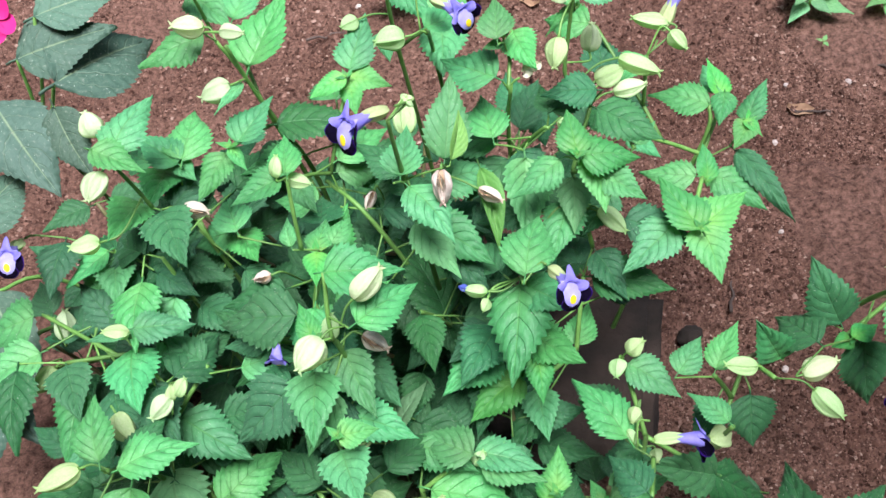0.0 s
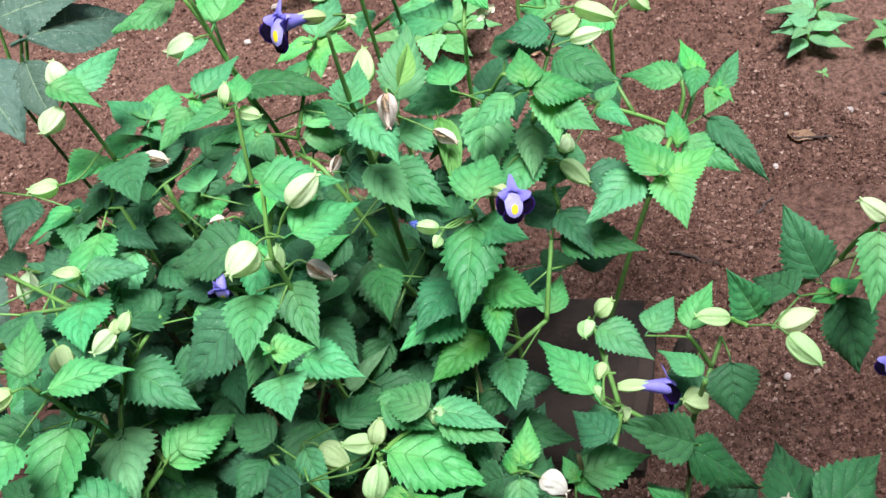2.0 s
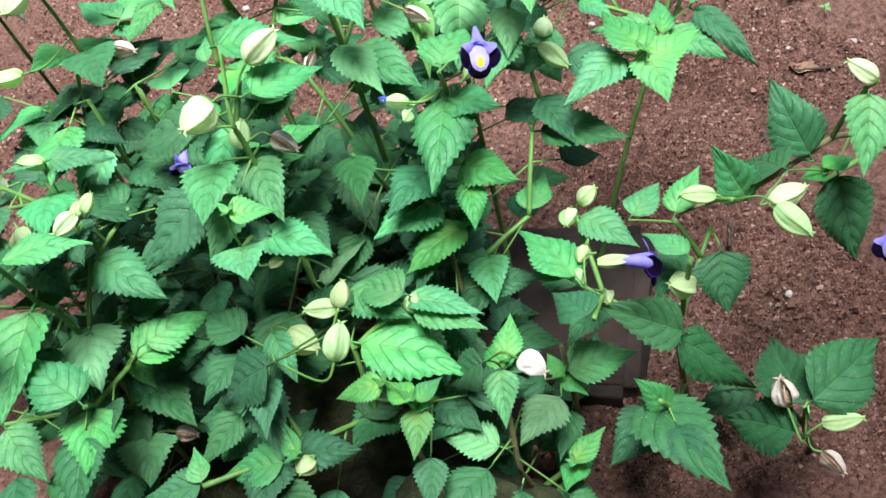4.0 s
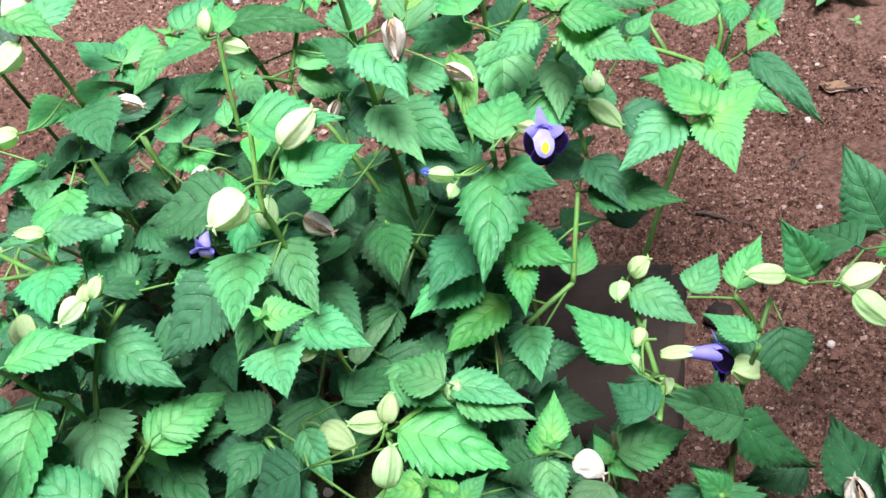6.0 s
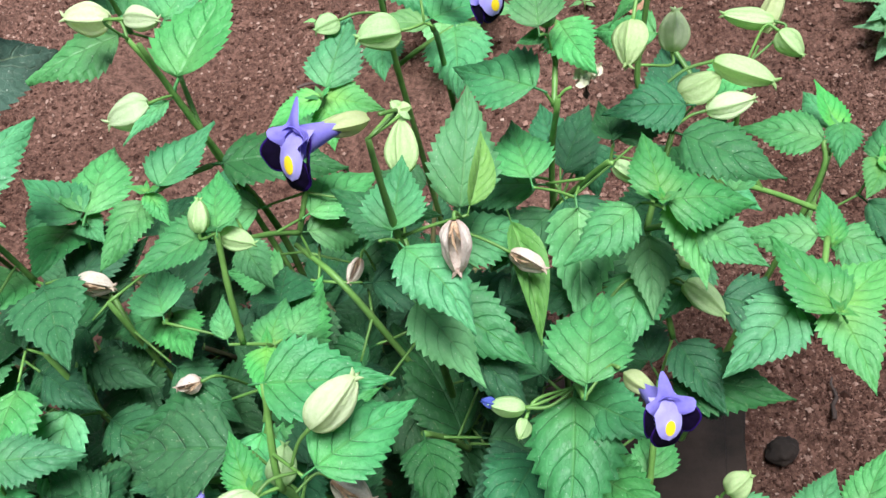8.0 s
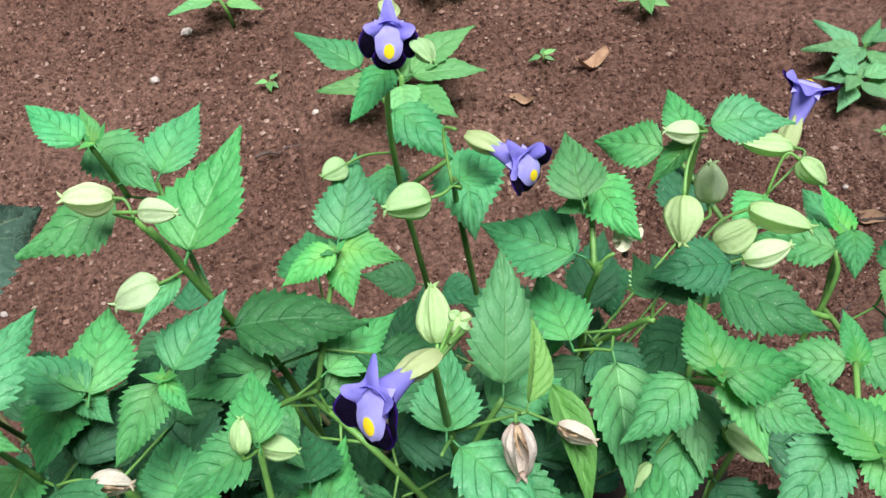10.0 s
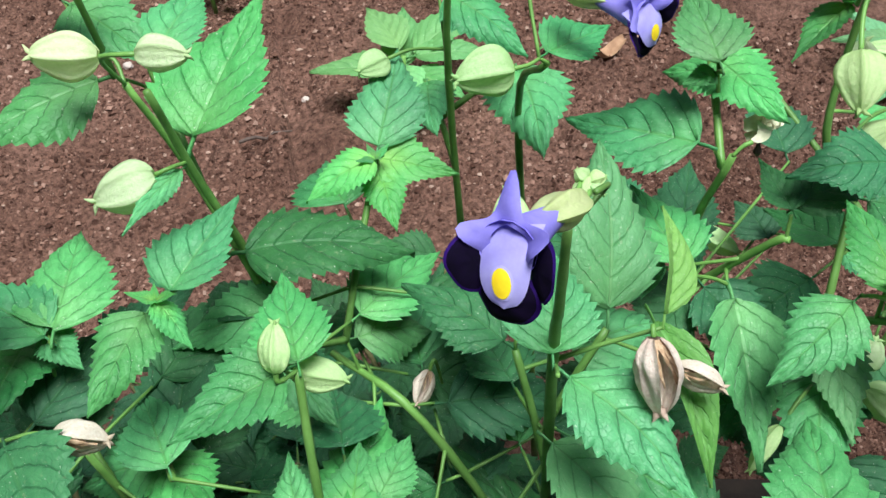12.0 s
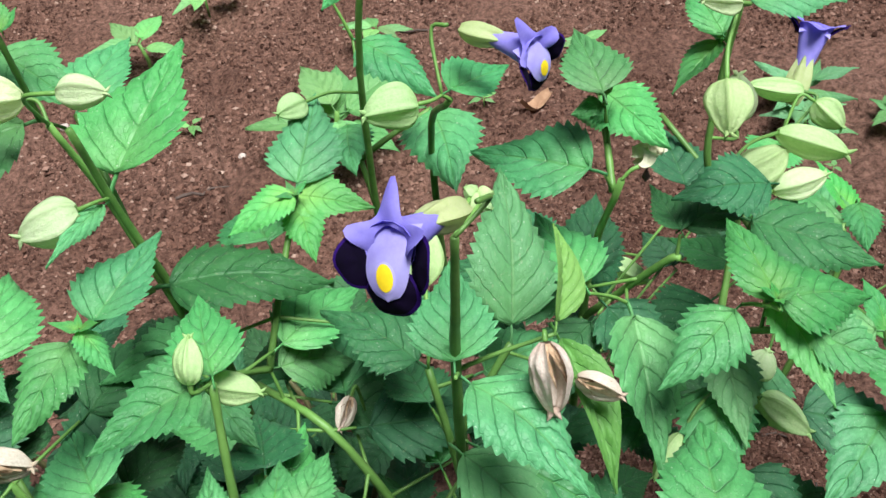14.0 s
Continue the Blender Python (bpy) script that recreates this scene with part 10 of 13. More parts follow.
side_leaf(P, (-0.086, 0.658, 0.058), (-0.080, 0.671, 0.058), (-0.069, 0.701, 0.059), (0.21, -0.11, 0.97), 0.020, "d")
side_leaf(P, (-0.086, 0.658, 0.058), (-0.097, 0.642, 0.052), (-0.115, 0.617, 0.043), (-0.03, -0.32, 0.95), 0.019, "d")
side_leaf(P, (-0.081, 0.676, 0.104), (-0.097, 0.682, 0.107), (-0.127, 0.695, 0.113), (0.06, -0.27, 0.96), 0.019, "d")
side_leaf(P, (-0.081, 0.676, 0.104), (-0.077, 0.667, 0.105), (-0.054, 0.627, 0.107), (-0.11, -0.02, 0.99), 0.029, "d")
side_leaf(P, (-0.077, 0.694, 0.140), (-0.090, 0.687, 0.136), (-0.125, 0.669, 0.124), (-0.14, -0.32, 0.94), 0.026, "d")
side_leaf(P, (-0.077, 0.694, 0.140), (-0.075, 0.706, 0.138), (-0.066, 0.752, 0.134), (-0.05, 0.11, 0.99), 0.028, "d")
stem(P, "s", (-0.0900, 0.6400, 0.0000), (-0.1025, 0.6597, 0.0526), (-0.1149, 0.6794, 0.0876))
side_leaf(P, (-0.098, 0.653, 0.036), (-0.110, 0.658, 0.034), (-0.153, 0.676, 0.026), (-0.23, -0.10, 0.97), 0.027, "d")
side_leaf(P, (-0.098, 0.653, 0.036), (-0.081, 0.655, 0.041), (-0.039, 0.659, 0.051), (-0.20, -0.30, 0.93), 0.026, "d")
side_leaf(P, (-0.107, 0.666, 0.066), (-0.112, 0.657, 0.068), (-0.135, 0.619, 0.076), (0.29, 0.05, 0.96), 0.027, "d")
side_leaf(P, (-0.107, 0.666, 0.066), (-0.101, 0.673, 0.063), (-0.080, 0.697, 0.055), (0.33, 0.03, 0.94), 0.020, "d")
side_leaf(P, (-0.115, 0.679, 0.088), (-0.100, 0.671, 0.087), (-0.058, 0.648, 0.087), (-0.09, -0.17, 0.98), 0.028, "d")
side_leaf(P, (-0.115, 0.679, 0.088), (-0.121, 0.680, 0.088), (-0.159, 0.686, 0.087), (-0.04, -0.27, 0.96), 0.022, "d")
stem(P, "s", (-0.0900, 0.6400, 0.0000), (-0.1176, 0.6461, 0.0958), (-0.1453, 0.6522, 0.1597))
side_leaf(P, (-0.108, 0.644, 0.066), (-0.112, 0.627, 0.069), (-0.118, 0.594, 0.074), (0.13, 0.13, 0.98), 0.022, "d")
side_leaf(P, (-0.108, 0.644, 0.066), (-0.102, 0.660, 0.063), (-0.088, 0.696, 0.057), (0.29, 0.06, 0.95), 0.026, "d")
side_leaf(P, (-0.127, 0.648, 0.120), (-0.112, 0.639, 0.117), (-0.076, 0.616, 0.111), (0.01, -0.24, 0.97), 0.025, "d")
side_leaf(P, (-0.127, 0.648, 0.120), (-0.137, 0.649, 0.121), (-0.172, 0.652, 0.126), (0.12, -0.28, 0.95), 0.023, "d")
side_leaf(P, (-0.145, 0.652, 0.160), (-0.142, 0.658, 0.162), (-0.124, 0.691, 0.172), (-0.20, -0.20, 0.96), 0.024, "d")
side_leaf(P, (-0.145, 0.652, 0.160), (-0.150, 0.647, 0.159), (-0.182, 0.611, 0.157), (0.02, -0.07, 1.00), 0.031, "d")
stem(P, "s", (-0.0900, 0.6400, 0.0000), (-0.1031, 0.6197, 0.0700), (-0.1161, 0.5995, 0.1167))
side_leaf(P, (-0.099, 0.626, 0.048), (-0.090, 0.623, 0.046), (-0.055, 0.608, 0.035), (0.11, -0.39, 0.91), 0.023, "d")
side_leaf(P, (-0.099, 0.626, 0.048), (-0.105, 0.629, 0.049), (-0.140, 0.640, 0.053), (0.00, -0.30, 0.95), 0.022, "d")
side_leaf(P, (-0.107, 0.613, 0.087), (-0.108, 0.622, 0.088), (-0.110, 0.659, 0.090), (0.14, -0.04, 0.99), 0.022, "d")
side_leaf(P, (-0.107, 0.613, 0.087), (-0.113, 0.596, 0.087), (-0.123, 0.563, 0.085), (0.16, -0.09, 0.98), 0.023, "d")
side_leaf(P, (-0.116, 0.599, 0.117), (-0.122, 0.602, 0.116), (-0.154, 0.614, 0.110), (-0.24, -0.17, 0.95), 0.022, "d")
side_leaf(P, (-0.116, 0.599, 0.117), (-0.100, 0.600, 0.114), (-0.060, 0.602, 0.107), (0.18, -0.24, 0.96), 0.025, "d")
stem(P, "s", (-0.0900, 0.6400, 0.0000), (-0.0788, 0.6131, 0.0657), (-0.0676, 0.5863, 0.1095))
side_leaf(P, (-0.083, 0.622, 0.045), (-0.070, 0.636, 0.042), (-0.042, 0.666, 0.033), (0.35, -0.06, 0.93), 0.029, "d")
side_leaf(P, (-0.083, 0.622, 0.045), (-0.091, 0.620, 0.043), (-0.127, 0.614, 0.032), (-0.21, -0.35, 0.92), 0.024, "d")
side_leaf(P, (-0.075, 0.604, 0.082), (-0.080, 0.615, 0.082), (-0.094, 0.646, 0.082), (0.04, 0.02, 1.00), 0.023, "d")
side_leaf(P, (-0.075, 0.604, 0.082), (-0.062, 0.591, 0.078), (-0.038, 0.564, 0.069), (0.01, -0.29, 0.96), 0.021, "d")
side_leaf(P, (-0.068, 0.586, 0.109), (-0.084, 0.576, 0.110), (-0.122, 0.551, 0.112), (0.19, -0.23, 0.95), 0.029, "d")
side_leaf(P, (-0.068, 0.586, 0.109), (-0.058, 0.593, 0.111), (-0.016, 0.620, 0.115), (0.10, -0.30, 0.95), 0.031, "d")

P = plant((0.000, 0.630), "green")
stem(P, "s", (0.0000, 0.6300, 0.0000), (0.0191, 0.6254, 0.0561), (0.0382, 0.6208, 0.0935))
side_leaf(P, (0.013, 0.627, 0.039), (0.024, 0.638, 0.040), (0.056, 0.668, 0.044), (0.09, -0.21, 0.97), 0.029, "d")
side_leaf(P, (0.013, 0.627, 0.039), (0.003, 0.613, 0.041), (-0.018, 0.586, 0.046), (0.17, 0.03, 0.98), 0.020, "d")
side_leaf(P, (0.025, 0.624, 0.070), (0.022, 0.638, 0.070), (0.011, 0.676, 0.070), (-0.14, -0.03, 0.99), 0.023, "d")
side_leaf(P, (0.025, 0.624, 0.070), (0.042, 0.613, 0.067), (0.072, 0.592, 0.061), (0.07, -0.17, 0.98), 0.024, "d")
side_leaf(P, (0.038, 0.621, 0.094), (0.032, 0.612, 0.095), (0.003, 0.572, 0.102), (0.24, -0.00, 0.97), 0.030, "d")
side_leaf(P, (0.038, 0.621, 0.094), (0.049, 0.627, 0.094), (0.078, 0.642, 0.095), (0.07, -0.20, 0.98), 0.019, "d")
stem(P, "s", (0.0000, 0.6300, 0.0000), (0.0106, 0.6451, 0.0566), (0.0212, 0.6603, 0.0943))
side_leaf(P, (0.007, 0.640, 0.039), (-0.001, 0.638, 0.041), (-0.048, 0.629, 0.050), (0.22, -0.23, 0.95), 0.029, "d")
side_leaf(P, (0.007, 0.640, 0.039), (0.012, 0.645, 0.039), (0.041, 0.679, 0.041), (0.21, -0.22, 0.95), 0.029, "d")
side_leaf(P, (0.014, 0.650, 0.071), (0.018, 0.641, 0.071), (0.030, 0.611, 0.071), (-0.10, -0.02, 0.99), 0.018, "d")
side_leaf(P, (0.014, 0.650, 0.071), (0.010, 0.655, 0.070), (-0.020, 0.688, 0.067), (-0.10, 0.01, 1.00), 0.026, "d")
side_leaf(P, (0.021, 0.660, 0.094), (0.039, 0.662, 0.093), (0.077, 0.667, 0.090), (0.11, -0.25, 0.96), 0.026, "d")
side_leaf(P, (0.021, 0.660, 0.094), (0.014, 0.655, 0.095), (-0.027, 0.630, 0.101), (0.25, -0.18, 0.95), 0.032, "d")
stem(P, "s", (0.0000, 0.6300, 0.0000), (-0.0083, 0.6457, 0.0619), (-0.0165, 0.6614, 0.1032))
side_leaf(P, (-0.006, 0.640, 0.043), (-0.019, 0.645, 0.039), (-0.064, 0.660, 0.028), (-0.31, -0.21, 0.93), 0.032, "d")
side_leaf(P, (-0.006, 0.640, 0.043), (0.006, 0.635, 0.044), (0.036, 0.619, 0.046), (-0.17, -0.18, 0.97), 0.020, "d")
side_leaf(P, (-0.011, 0.651, 0.077), (-0.015, 0.642, 0.078), (-0.031, 0.606, 0.080), (0.03, 0.06, 1.00), 0.025, "d")
side_leaf(P, (-0.011, 0.651, 0.077), (-0.007, 0.670, 0.075), (0.000, 0.709, 0.070), (0.29, 0.05, 0.95), 0.026, "d")
side_leaf(P, (-0.017, 0.661, 0.103), (-0.000, 0.662, 0.101), (0.048, 0.663, 0.094), (0.15, -0.24, 0.96), 0.030, "d")
side_leaf(P, (-0.017, 0.661, 0.103), (-0.032, 0.656, 0.099), (-0.062, 0.647, 0.091), (-0.14, -0.34, 0.93), 0.019, "d")
stem(P, "s", (0.0000, 0.6300, 0.0000), (-0.0210, 0.6325, 0.0979), (-0.0421, 0.6350, 0.1632))
side_leaf(P, (-0.014, 0.632, 0.068), (-0.003, 0.628, 0.071), (0.033, 0.615, 0.083), (-0.35, -0.17, 0.92), 0.023, "d")
side_leaf(P, (-0.014, 0.632, 0.068), (-0.031, 0.637, 0.063), (-0.062, 0.646, 0.056), (-0.29, -0.20, 0.93), 0.020, "d")
side_leaf(P, (-0.028, 0.633, 0.122), (-0.020, 0.650, 0.121), (0.001, 0.692, 0.118), (0.08, 0.04, 1.00), 0.031, "d")
side_leaf(P, (-0.028, 0.633, 0.122), (-0.028, 0.627, 0.123), (-0.030, 0.583, 0.130), (0.01, 0.15, 0.99), 0.030, "d")
side_leaf(P, (-0.042, 0.635, 0.163), (-0.052, 0.634, 0.162), (-0.092, 0.632, 0.160), (-0.06, -0.24, 0.97), 0.027, "d")
side_leaf(P, (-0.042, 0.635, 0.163), (-0.036, 0.630, 0.164), (-0.009, 0.608, 0.165), (-0.18, -0.14, 0.97), 0.019, "d")
stem(P, "s", (0.0000, 0.6300, 0.0000), (-0.0057, 0.6129, 0.0727), (-0.0115, 0.5959, 0.1211))
side_leaf(P, (-0.004, 0.619, 0.050), (0.012, 0.625, 0.051), (0.050, 0.641, 0.054), (0.03, -0.24, 0.97), 0.024, "d")
side_leaf(P, (-0.004, 0.619, 0.050), (-0.007, 0.608, 0.050), (-0.017, 0.567, 0.050), (-0.08, 0.02, 1.00), 0.027, "d")
side_leaf(P, (-0.008, 0.607, 0.091), (-0.011, 0.613, 0.090), (-0.029, 0.646, 0.084), (-0.13, 0.09, 0.99), 0.025, "d")
side_leaf(P, (-0.008, 0.607, 0.091), (0.011, 0.601, 0.091), (0.052, 0.589, 0.093), (-0.11, -0.27, 0.96), 0.024, "d")
side_leaf(P, (-0.011, 0.596, 0.121), (-0.023, 0.589, 0.120), (-0.058, 0.570, 0.115), (-0.05, -0.15, 0.99), 0.025, "d")
side_leaf(P, (-0.011, 0.596, 0.121), (-0.001, 0.605, 0.120), (0.026, 0.627, 0.118), (0.22, -0.17, 0.96), 0.023, "d")
stem(P, "s", (0.0000, 0.6300, 0.0000), (0.0107, 0.6041, 0.0430), (0.0213, 0.5783, 0.0717))
side_leaf(P, (0.007, 0.613, 0.030), (0.026, 0.616, 0.032), (0.058, 0.621, 0.037), (-0.11, -0.25, 0.96), 0.021, "d")
side_leaf(P, (0.007, 0.613, 0.030), (-0.000, 0.604, 0.032), (-0.021, 0.579, 0.038), (0.33, -0.05, 0.94), 0.019, "d")
side_leaf(P, (0.014, 0.596, 0.054), (0.015, 0.610, 0.054), (0.016, 0.654, 0.054), (-0.11, 0.00, 0.99), 0.027, "d")
side_leaf(P, (0.014, 0.596, 0.054), (0.018, 0.587, 0.056), (0.034, 0.545, 0.065), (-0.22, 0.14, 0.97), 0.028, "d")
side_leaf(P, (0.021, 0.578, 0.072), (0.005, 0.571, 0.077), (-0.029, 0.558, 0.087), (0.33, -0.13, 0.94), 0.023, "d")
side_leaf(P, (0.021, 0.578, 0.072), (0.029, 0.579, 0.071), (0.069, 0.585, 0.066), (0.15, -0.21, 0.97), 0.026, "d")

P = plant((0.070, 0.620), "green")
stem(P, "s", (0.0700, 0.6200, 0.0000), (0.0948, 0.6247, 0.0615), (0.1195, 0.6294, 0.1025))
side_leaf(P, (0.087, 0.623, 0.043), (0.074, 0.630, 0.039), (0.039, 0.652, 0.030), (-0.27, -0.02, 0.96), 0.027, "d")
side_leaf(P, (0.087, 0.623, 0.043), (0.103, 0.625, 0.045), (0.149, 0.631, 0.050), (-0.09, -0.23, 0.97), 0.028, "d")
side_leaf(P, (0.103, 0.626, 0.077), (0.104, 0.615, 0.076), (0.106, 0.582, 0.075), (0.01, -0.05, 1.00), 0.022, "d")
side_leaf(P, (0.103, 0.626, 0.077), (0.105, 0.636, 0.074), (0.115, 0.673, 0.063), (0.14, 0.25, 0.96), 0.022, "d")
side_leaf(P, (0.120, 0.629, 0.103), (0.126, 0.625, 0.102), (0.159, 0.604, 0.100), (-0.05, -0.19, 0.98), 0.024, "d")
side_leaf(P, (0.120, 0.629, 0.103), (0.108, 0.639, 0.107), (0.083, 0.660, 0.117), (0.11, -0.31, 0.94), 0.021, "d")
stem(P, "s", (0.0700, 0.6200, 0.0000), (0.0859, 0.6432, 0.0940), (0.1019, 0.6664, 0.1567))
side_leaf(P, (0.081, 0.635, 0.065), (0.095, 0.636, 0.064), (0.142, 0.639, 0.062), (0.06, -0.23, 0.97), 0.029, "d")
side_leaf(P, (0.081, 0.635, 0.065), (0.066, 0.634, 0.061), (0.033, 0.632, 0.053), (-0.23, -0.25, 0.94), 0.021, "d")
side_leaf(P, (0.091, 0.651, 0.117), (0.094, 0.664, 0.116), (0.101, 0.704, 0.112), (0.29, 0.04, 0.96), 0.024, "d")
side_leaf(P, (0.091, 0.651, 0.117), (0.092, 0.644, 0.115), (0.095, 0.612, 0.106), (-0.03, -0.27, 0.96), 0.018, "d")
side_leaf(P, (0.102, 0.666, 0.157), (0.095, 0.668, 0.158), (0.058, 0.680, 0.167), (0.12, -0.33, 0.94), 0.026, "d")
side_leaf(P, (0.102, 0.666, 0.157), (0.113, 0.660, 0.157), (0.144, 0.641, 0.158), (-0.10, -0.14, 0.98), 0.024, "d")
stem(P, "s", (0.0700, 0.6200, 0.0000), (0.0531, 0.6412, 0.0641), (0.0362, 0.6624, 0.1068))
side_leaf(P, (0.059, 0.634, 0.044), (0.050, 0.647, 0.048), (0.023, 0.687, 0.058), (0.14, -0.16, 0.98), 0.029, "d")
side_leaf(P, (0.059, 0.634, 0.044), (0.064, 0.629, 0.045), (0.089, 0.598, 0.051), (-0.28, -0.07, 0.96), 0.024, "d")
side_leaf(P, (0.047, 0.648, 0.080), (0.042, 0.644, 0.080), (0.015, 0.626, 0.082), (0.12, -0.08, 0.99), 0.019, "d")
side_leaf(P, (0.047, 0.648, 0.080), (0.059, 0.652, 0.083), (0.100, 0.667, 0.095), (-0.17, -0.28, 0.95), 0.029, "d")
side_leaf(P, (0.036, 0.662, 0.107), (0.049, 0.654, 0.104), (0.082, 0.634, 0.097), (0.00, -0.33, 0.94), 0.025, "d")
side_leaf(P, (0.036, 0.662, 0.107), (0.031, 0.676, 0.106), (0.013, 0.721, 0.104), (-0.19, -0.03, 0.98), 0.031, "d")
stem(P, "s", (0.0700, 0.6200, 0.0000), (0.0420, 0.6171, 0.0617), (0.0141, 0.6142, 0.1029))
side_leaf(P, (0.051, 0.618, 0.043), (0.041, 0.625, 0.046), (0.006, 0.646, 0.057), (0.10, -0.33, 0.94), 0.025, "d")
side_leaf(P, (0.051, 0.618, 0.043), (0.062, 0.614, 0.044), (0.092, 0.603, 0.048), (-0.21, -0.21, 0.96), 0.020, "d")
side_leaf(P, (0.033, 0.616, 0.077), (0.028, 0.604, 0.080), (0.009, 0.563, 0.092), (0.38, 0.09, 0.92), 0.028, "d")
side_leaf(P, (0.033, 0.616, 0.077), (0.041, 0.628, 0.079), (0.067, 0.664, 0.084), (0.05, -0.19, 0.98), 0.028, "d")
side_leaf(P, (0.014, 0.614, 0.103), (0.019, 0.608, 0.104), (0.049, 0.571, 0.113), (-0.14, 0.12, 0.98), 0.031, "d")
side_leaf(P, (0.014, 0.614, 0.103), (0.007, 0.619, 0.102), (-0.024, 0.643, 0.098), (-0.20, -0.09, 0.98), 0.027, "d")
stem(P, "s", (0.0700, 0.6200, 0.0000), (0.0587, 0.5933, 0.0705), (0.0474, 0.5666, 0.1175))
side_leaf(P, (0.062, 0.602, 0.049), (0.066, 0.584, 0.048), (0.073, 0.542, 0.047), (-0.20, -0.07, 0.98), 0.026, "d")
side_leaf(P, (0.062, 0.602, 0.049), (0.058, 0.614, 0.045), (0.047, 0.645, 0.035), (-0.04, 0.29, 0.96), 0.023, "d")
side_leaf(P, (0.055, 0.584, 0.088), (0.063, 0.585, 0.088), (0.100, 0.589, 0.086), (0.06, -0.22, 0.97), 0.023, "d")
side_leaf(P, (0.055, 0.584, 0.088), (0.039, 0.579, 0.085), (0.007, 0.569, 0.078), (-0.10, -0.29, 0.95), 0.021, "d")
side_leaf(P, (0.047, 0.567, 0.118), (0.039, 0.575, 0.117), (0.013, 0.601, 0.115), (-0.15, -0.09, 0.98), 0.020, "d")
side_leaf(P, (0.047, 0.567, 0.118), (0.051, 0.553, 0.119), (0.061, 0.513, 0.122), (-0.22, 0.02, 0.98), 0.026, "d")
stem(P, "s", (0.0700, 0.6200, 0.0000), (0.0868, 0.5994, 0.0545), (0.1035, 0.5788, 0.0909))
side_leaf(P, (0.081, 0.606, 0.038), (0.075, 0.620, 0.040), (0.054, 0.664, 0.047), (0.15, -0.09, 0.99), 0.032, "d")
side_leaf(P, (0.081, 0.606, 0.038), (0.088, 0.599, 0.035), (0.111, 0.572, 0.028), (-0.10, -0.36, 0.93), 0.022, "d")
side_leaf(P, (0.092, 0.593, 0.068), (0.078, 0.580, 0.066), (0.048, 0.555, 0.062), (-0.02, -0.13, 0.99), 0.022, "d")
side_leaf(P, (0.092, 0.593, 0.068), (0.100, 0.603, 0.066), (0.118, 0.629, 0.061), (0.20, 0.04, 0.98), 0.019, "d")
side_leaf(P, (0.104, 0.579, 0.091), (0.109, 0.564, 0.089), (0.125, 0.521, 0.084), (0.15, -0.06, 0.99), 0.031, "d")
side_leaf(P, (0.104, 0.579, 0.091), (0.094, 0.595, 0.091), (0.072, 0.631, 0.092), (-0.07, -0.07, 1.00), 0.024, "d")

P = plant((-0.140, 0.540), "green")
stem(P, "s", (-0.1400, 0.5400, 0.0000), (-0.1233, 0.5363, 0.0813), (-0.1066, 0.5325, 0.1355))
side_leaf(P, (-0.129, 0.538, 0.056), (-0.116, 0.549, 0.057), (-0.082, 0.578, 0.057), (0.00, -0.03, 1.00), 0.025, "d")
side_leaf(P, (-0.129, 0.538, 0.056), (-0.145, 0.532, 0.052), (-0.179, 0.520, 0.042), (-0.18, -0.25, 0.95), 0.022, "d")
side_leaf(P, (-0.118, 0.535, 0.101), (-0.118, 0.551, 0.104), (-0.120, 0.594, 0.110), (0.19, -0.13, 0.97), 0.025, "d")
side_leaf(P, (-0.118, 0.535, 0.101), (-0.121, 0.518, 0.103), (-0.128, 0.478, 0.108), (0.09, 0.09, 0.99), 0.028, "d")
side_leaf(P, (-0.107, 0.533, 0.136), (-0.116, 0.524, 0.138), (-0.142, 0.501, 0.144), (0.16, 0.07, 0.98), 0.021, "d")
side_leaf(P, (-0.107, 0.533, 0.136), (-0.098, 0.538, 0.136), (-0.056, 0.562, 0.136), (0.05, -0.09, 0.99), 0.029, "d")
stem(P, "s", (-0.1400, 0.5400, 0.0000), (-0.1345, 0.5622, 0.0776), (-0.1291, 0.5843, 0.1294))
side_leaf(P, (-0.136, 0.555, 0.054), (-0.155, 0.557, 0.055), (-0.189, 0.561, 0.057), (0.03, -0.25, 0.97), 0.021, "d")
side_leaf(P, (-0.136, 0.555, 0.054), (-0.125, 0.553, 0.055), (-0.090, 0.548, 0.059), (-0.14, -0.23, 0.96), 0.020, "d")
side_leaf(P, (-0.133, 0.570, 0.097), (-0.130, 0.552, 0.098), (-0.124, 0.516, 0.100), (-0.13, 0.04, 0.99), 0.021, "d")
side_leaf(P, (-0.133, 0.570, 0.097), (-0.137, 0.575, 0.098), (-0.158, 0.599, 0.103), (0.04, -0.19, 0.98), 0.022, "d")
side_leaf(P, (-0.129, 0.584, 0.129), (-0.124, 0.590, 0.129), (-0.097, 0.616, 0.128), (0.20, -0.14, 0.97), 0.025, "d")
side_leaf(P, (-0.129, 0.584, 0.129), (-0.143, 0.571, 0.130), (-0.171, 0.544, 0.133), (0.13, -0.06, 0.99), 0.025, "d")
stem(P, "s", (-0.1400, 0.5400, 0.0000), (-0.1462, 0.5657, 0.0858), (-0.1525, 0.5915, 0.1429))
side_leaf(P, (-0.144, 0.557, 0.059), (-0.148, 0.562, 0.058), (-0.173, 0.600, 0.049), (-0.29, 0.03, 0.96), 0.028, "d")
side_leaf(P, (-0.144, 0.557, 0.059), (-0.136, 0.545, 0.060), (-0.108, 0.507, 0.060), (-0.01, 0.01, 1.00), 0.030, "d")
side_leaf(P, (-0.148, 0.574, 0.107), (-0.164, 0.570, 0.102), (-0.200, 0.559, 0.091), (-0.19, -0.32, 0.93), 0.026, "d")
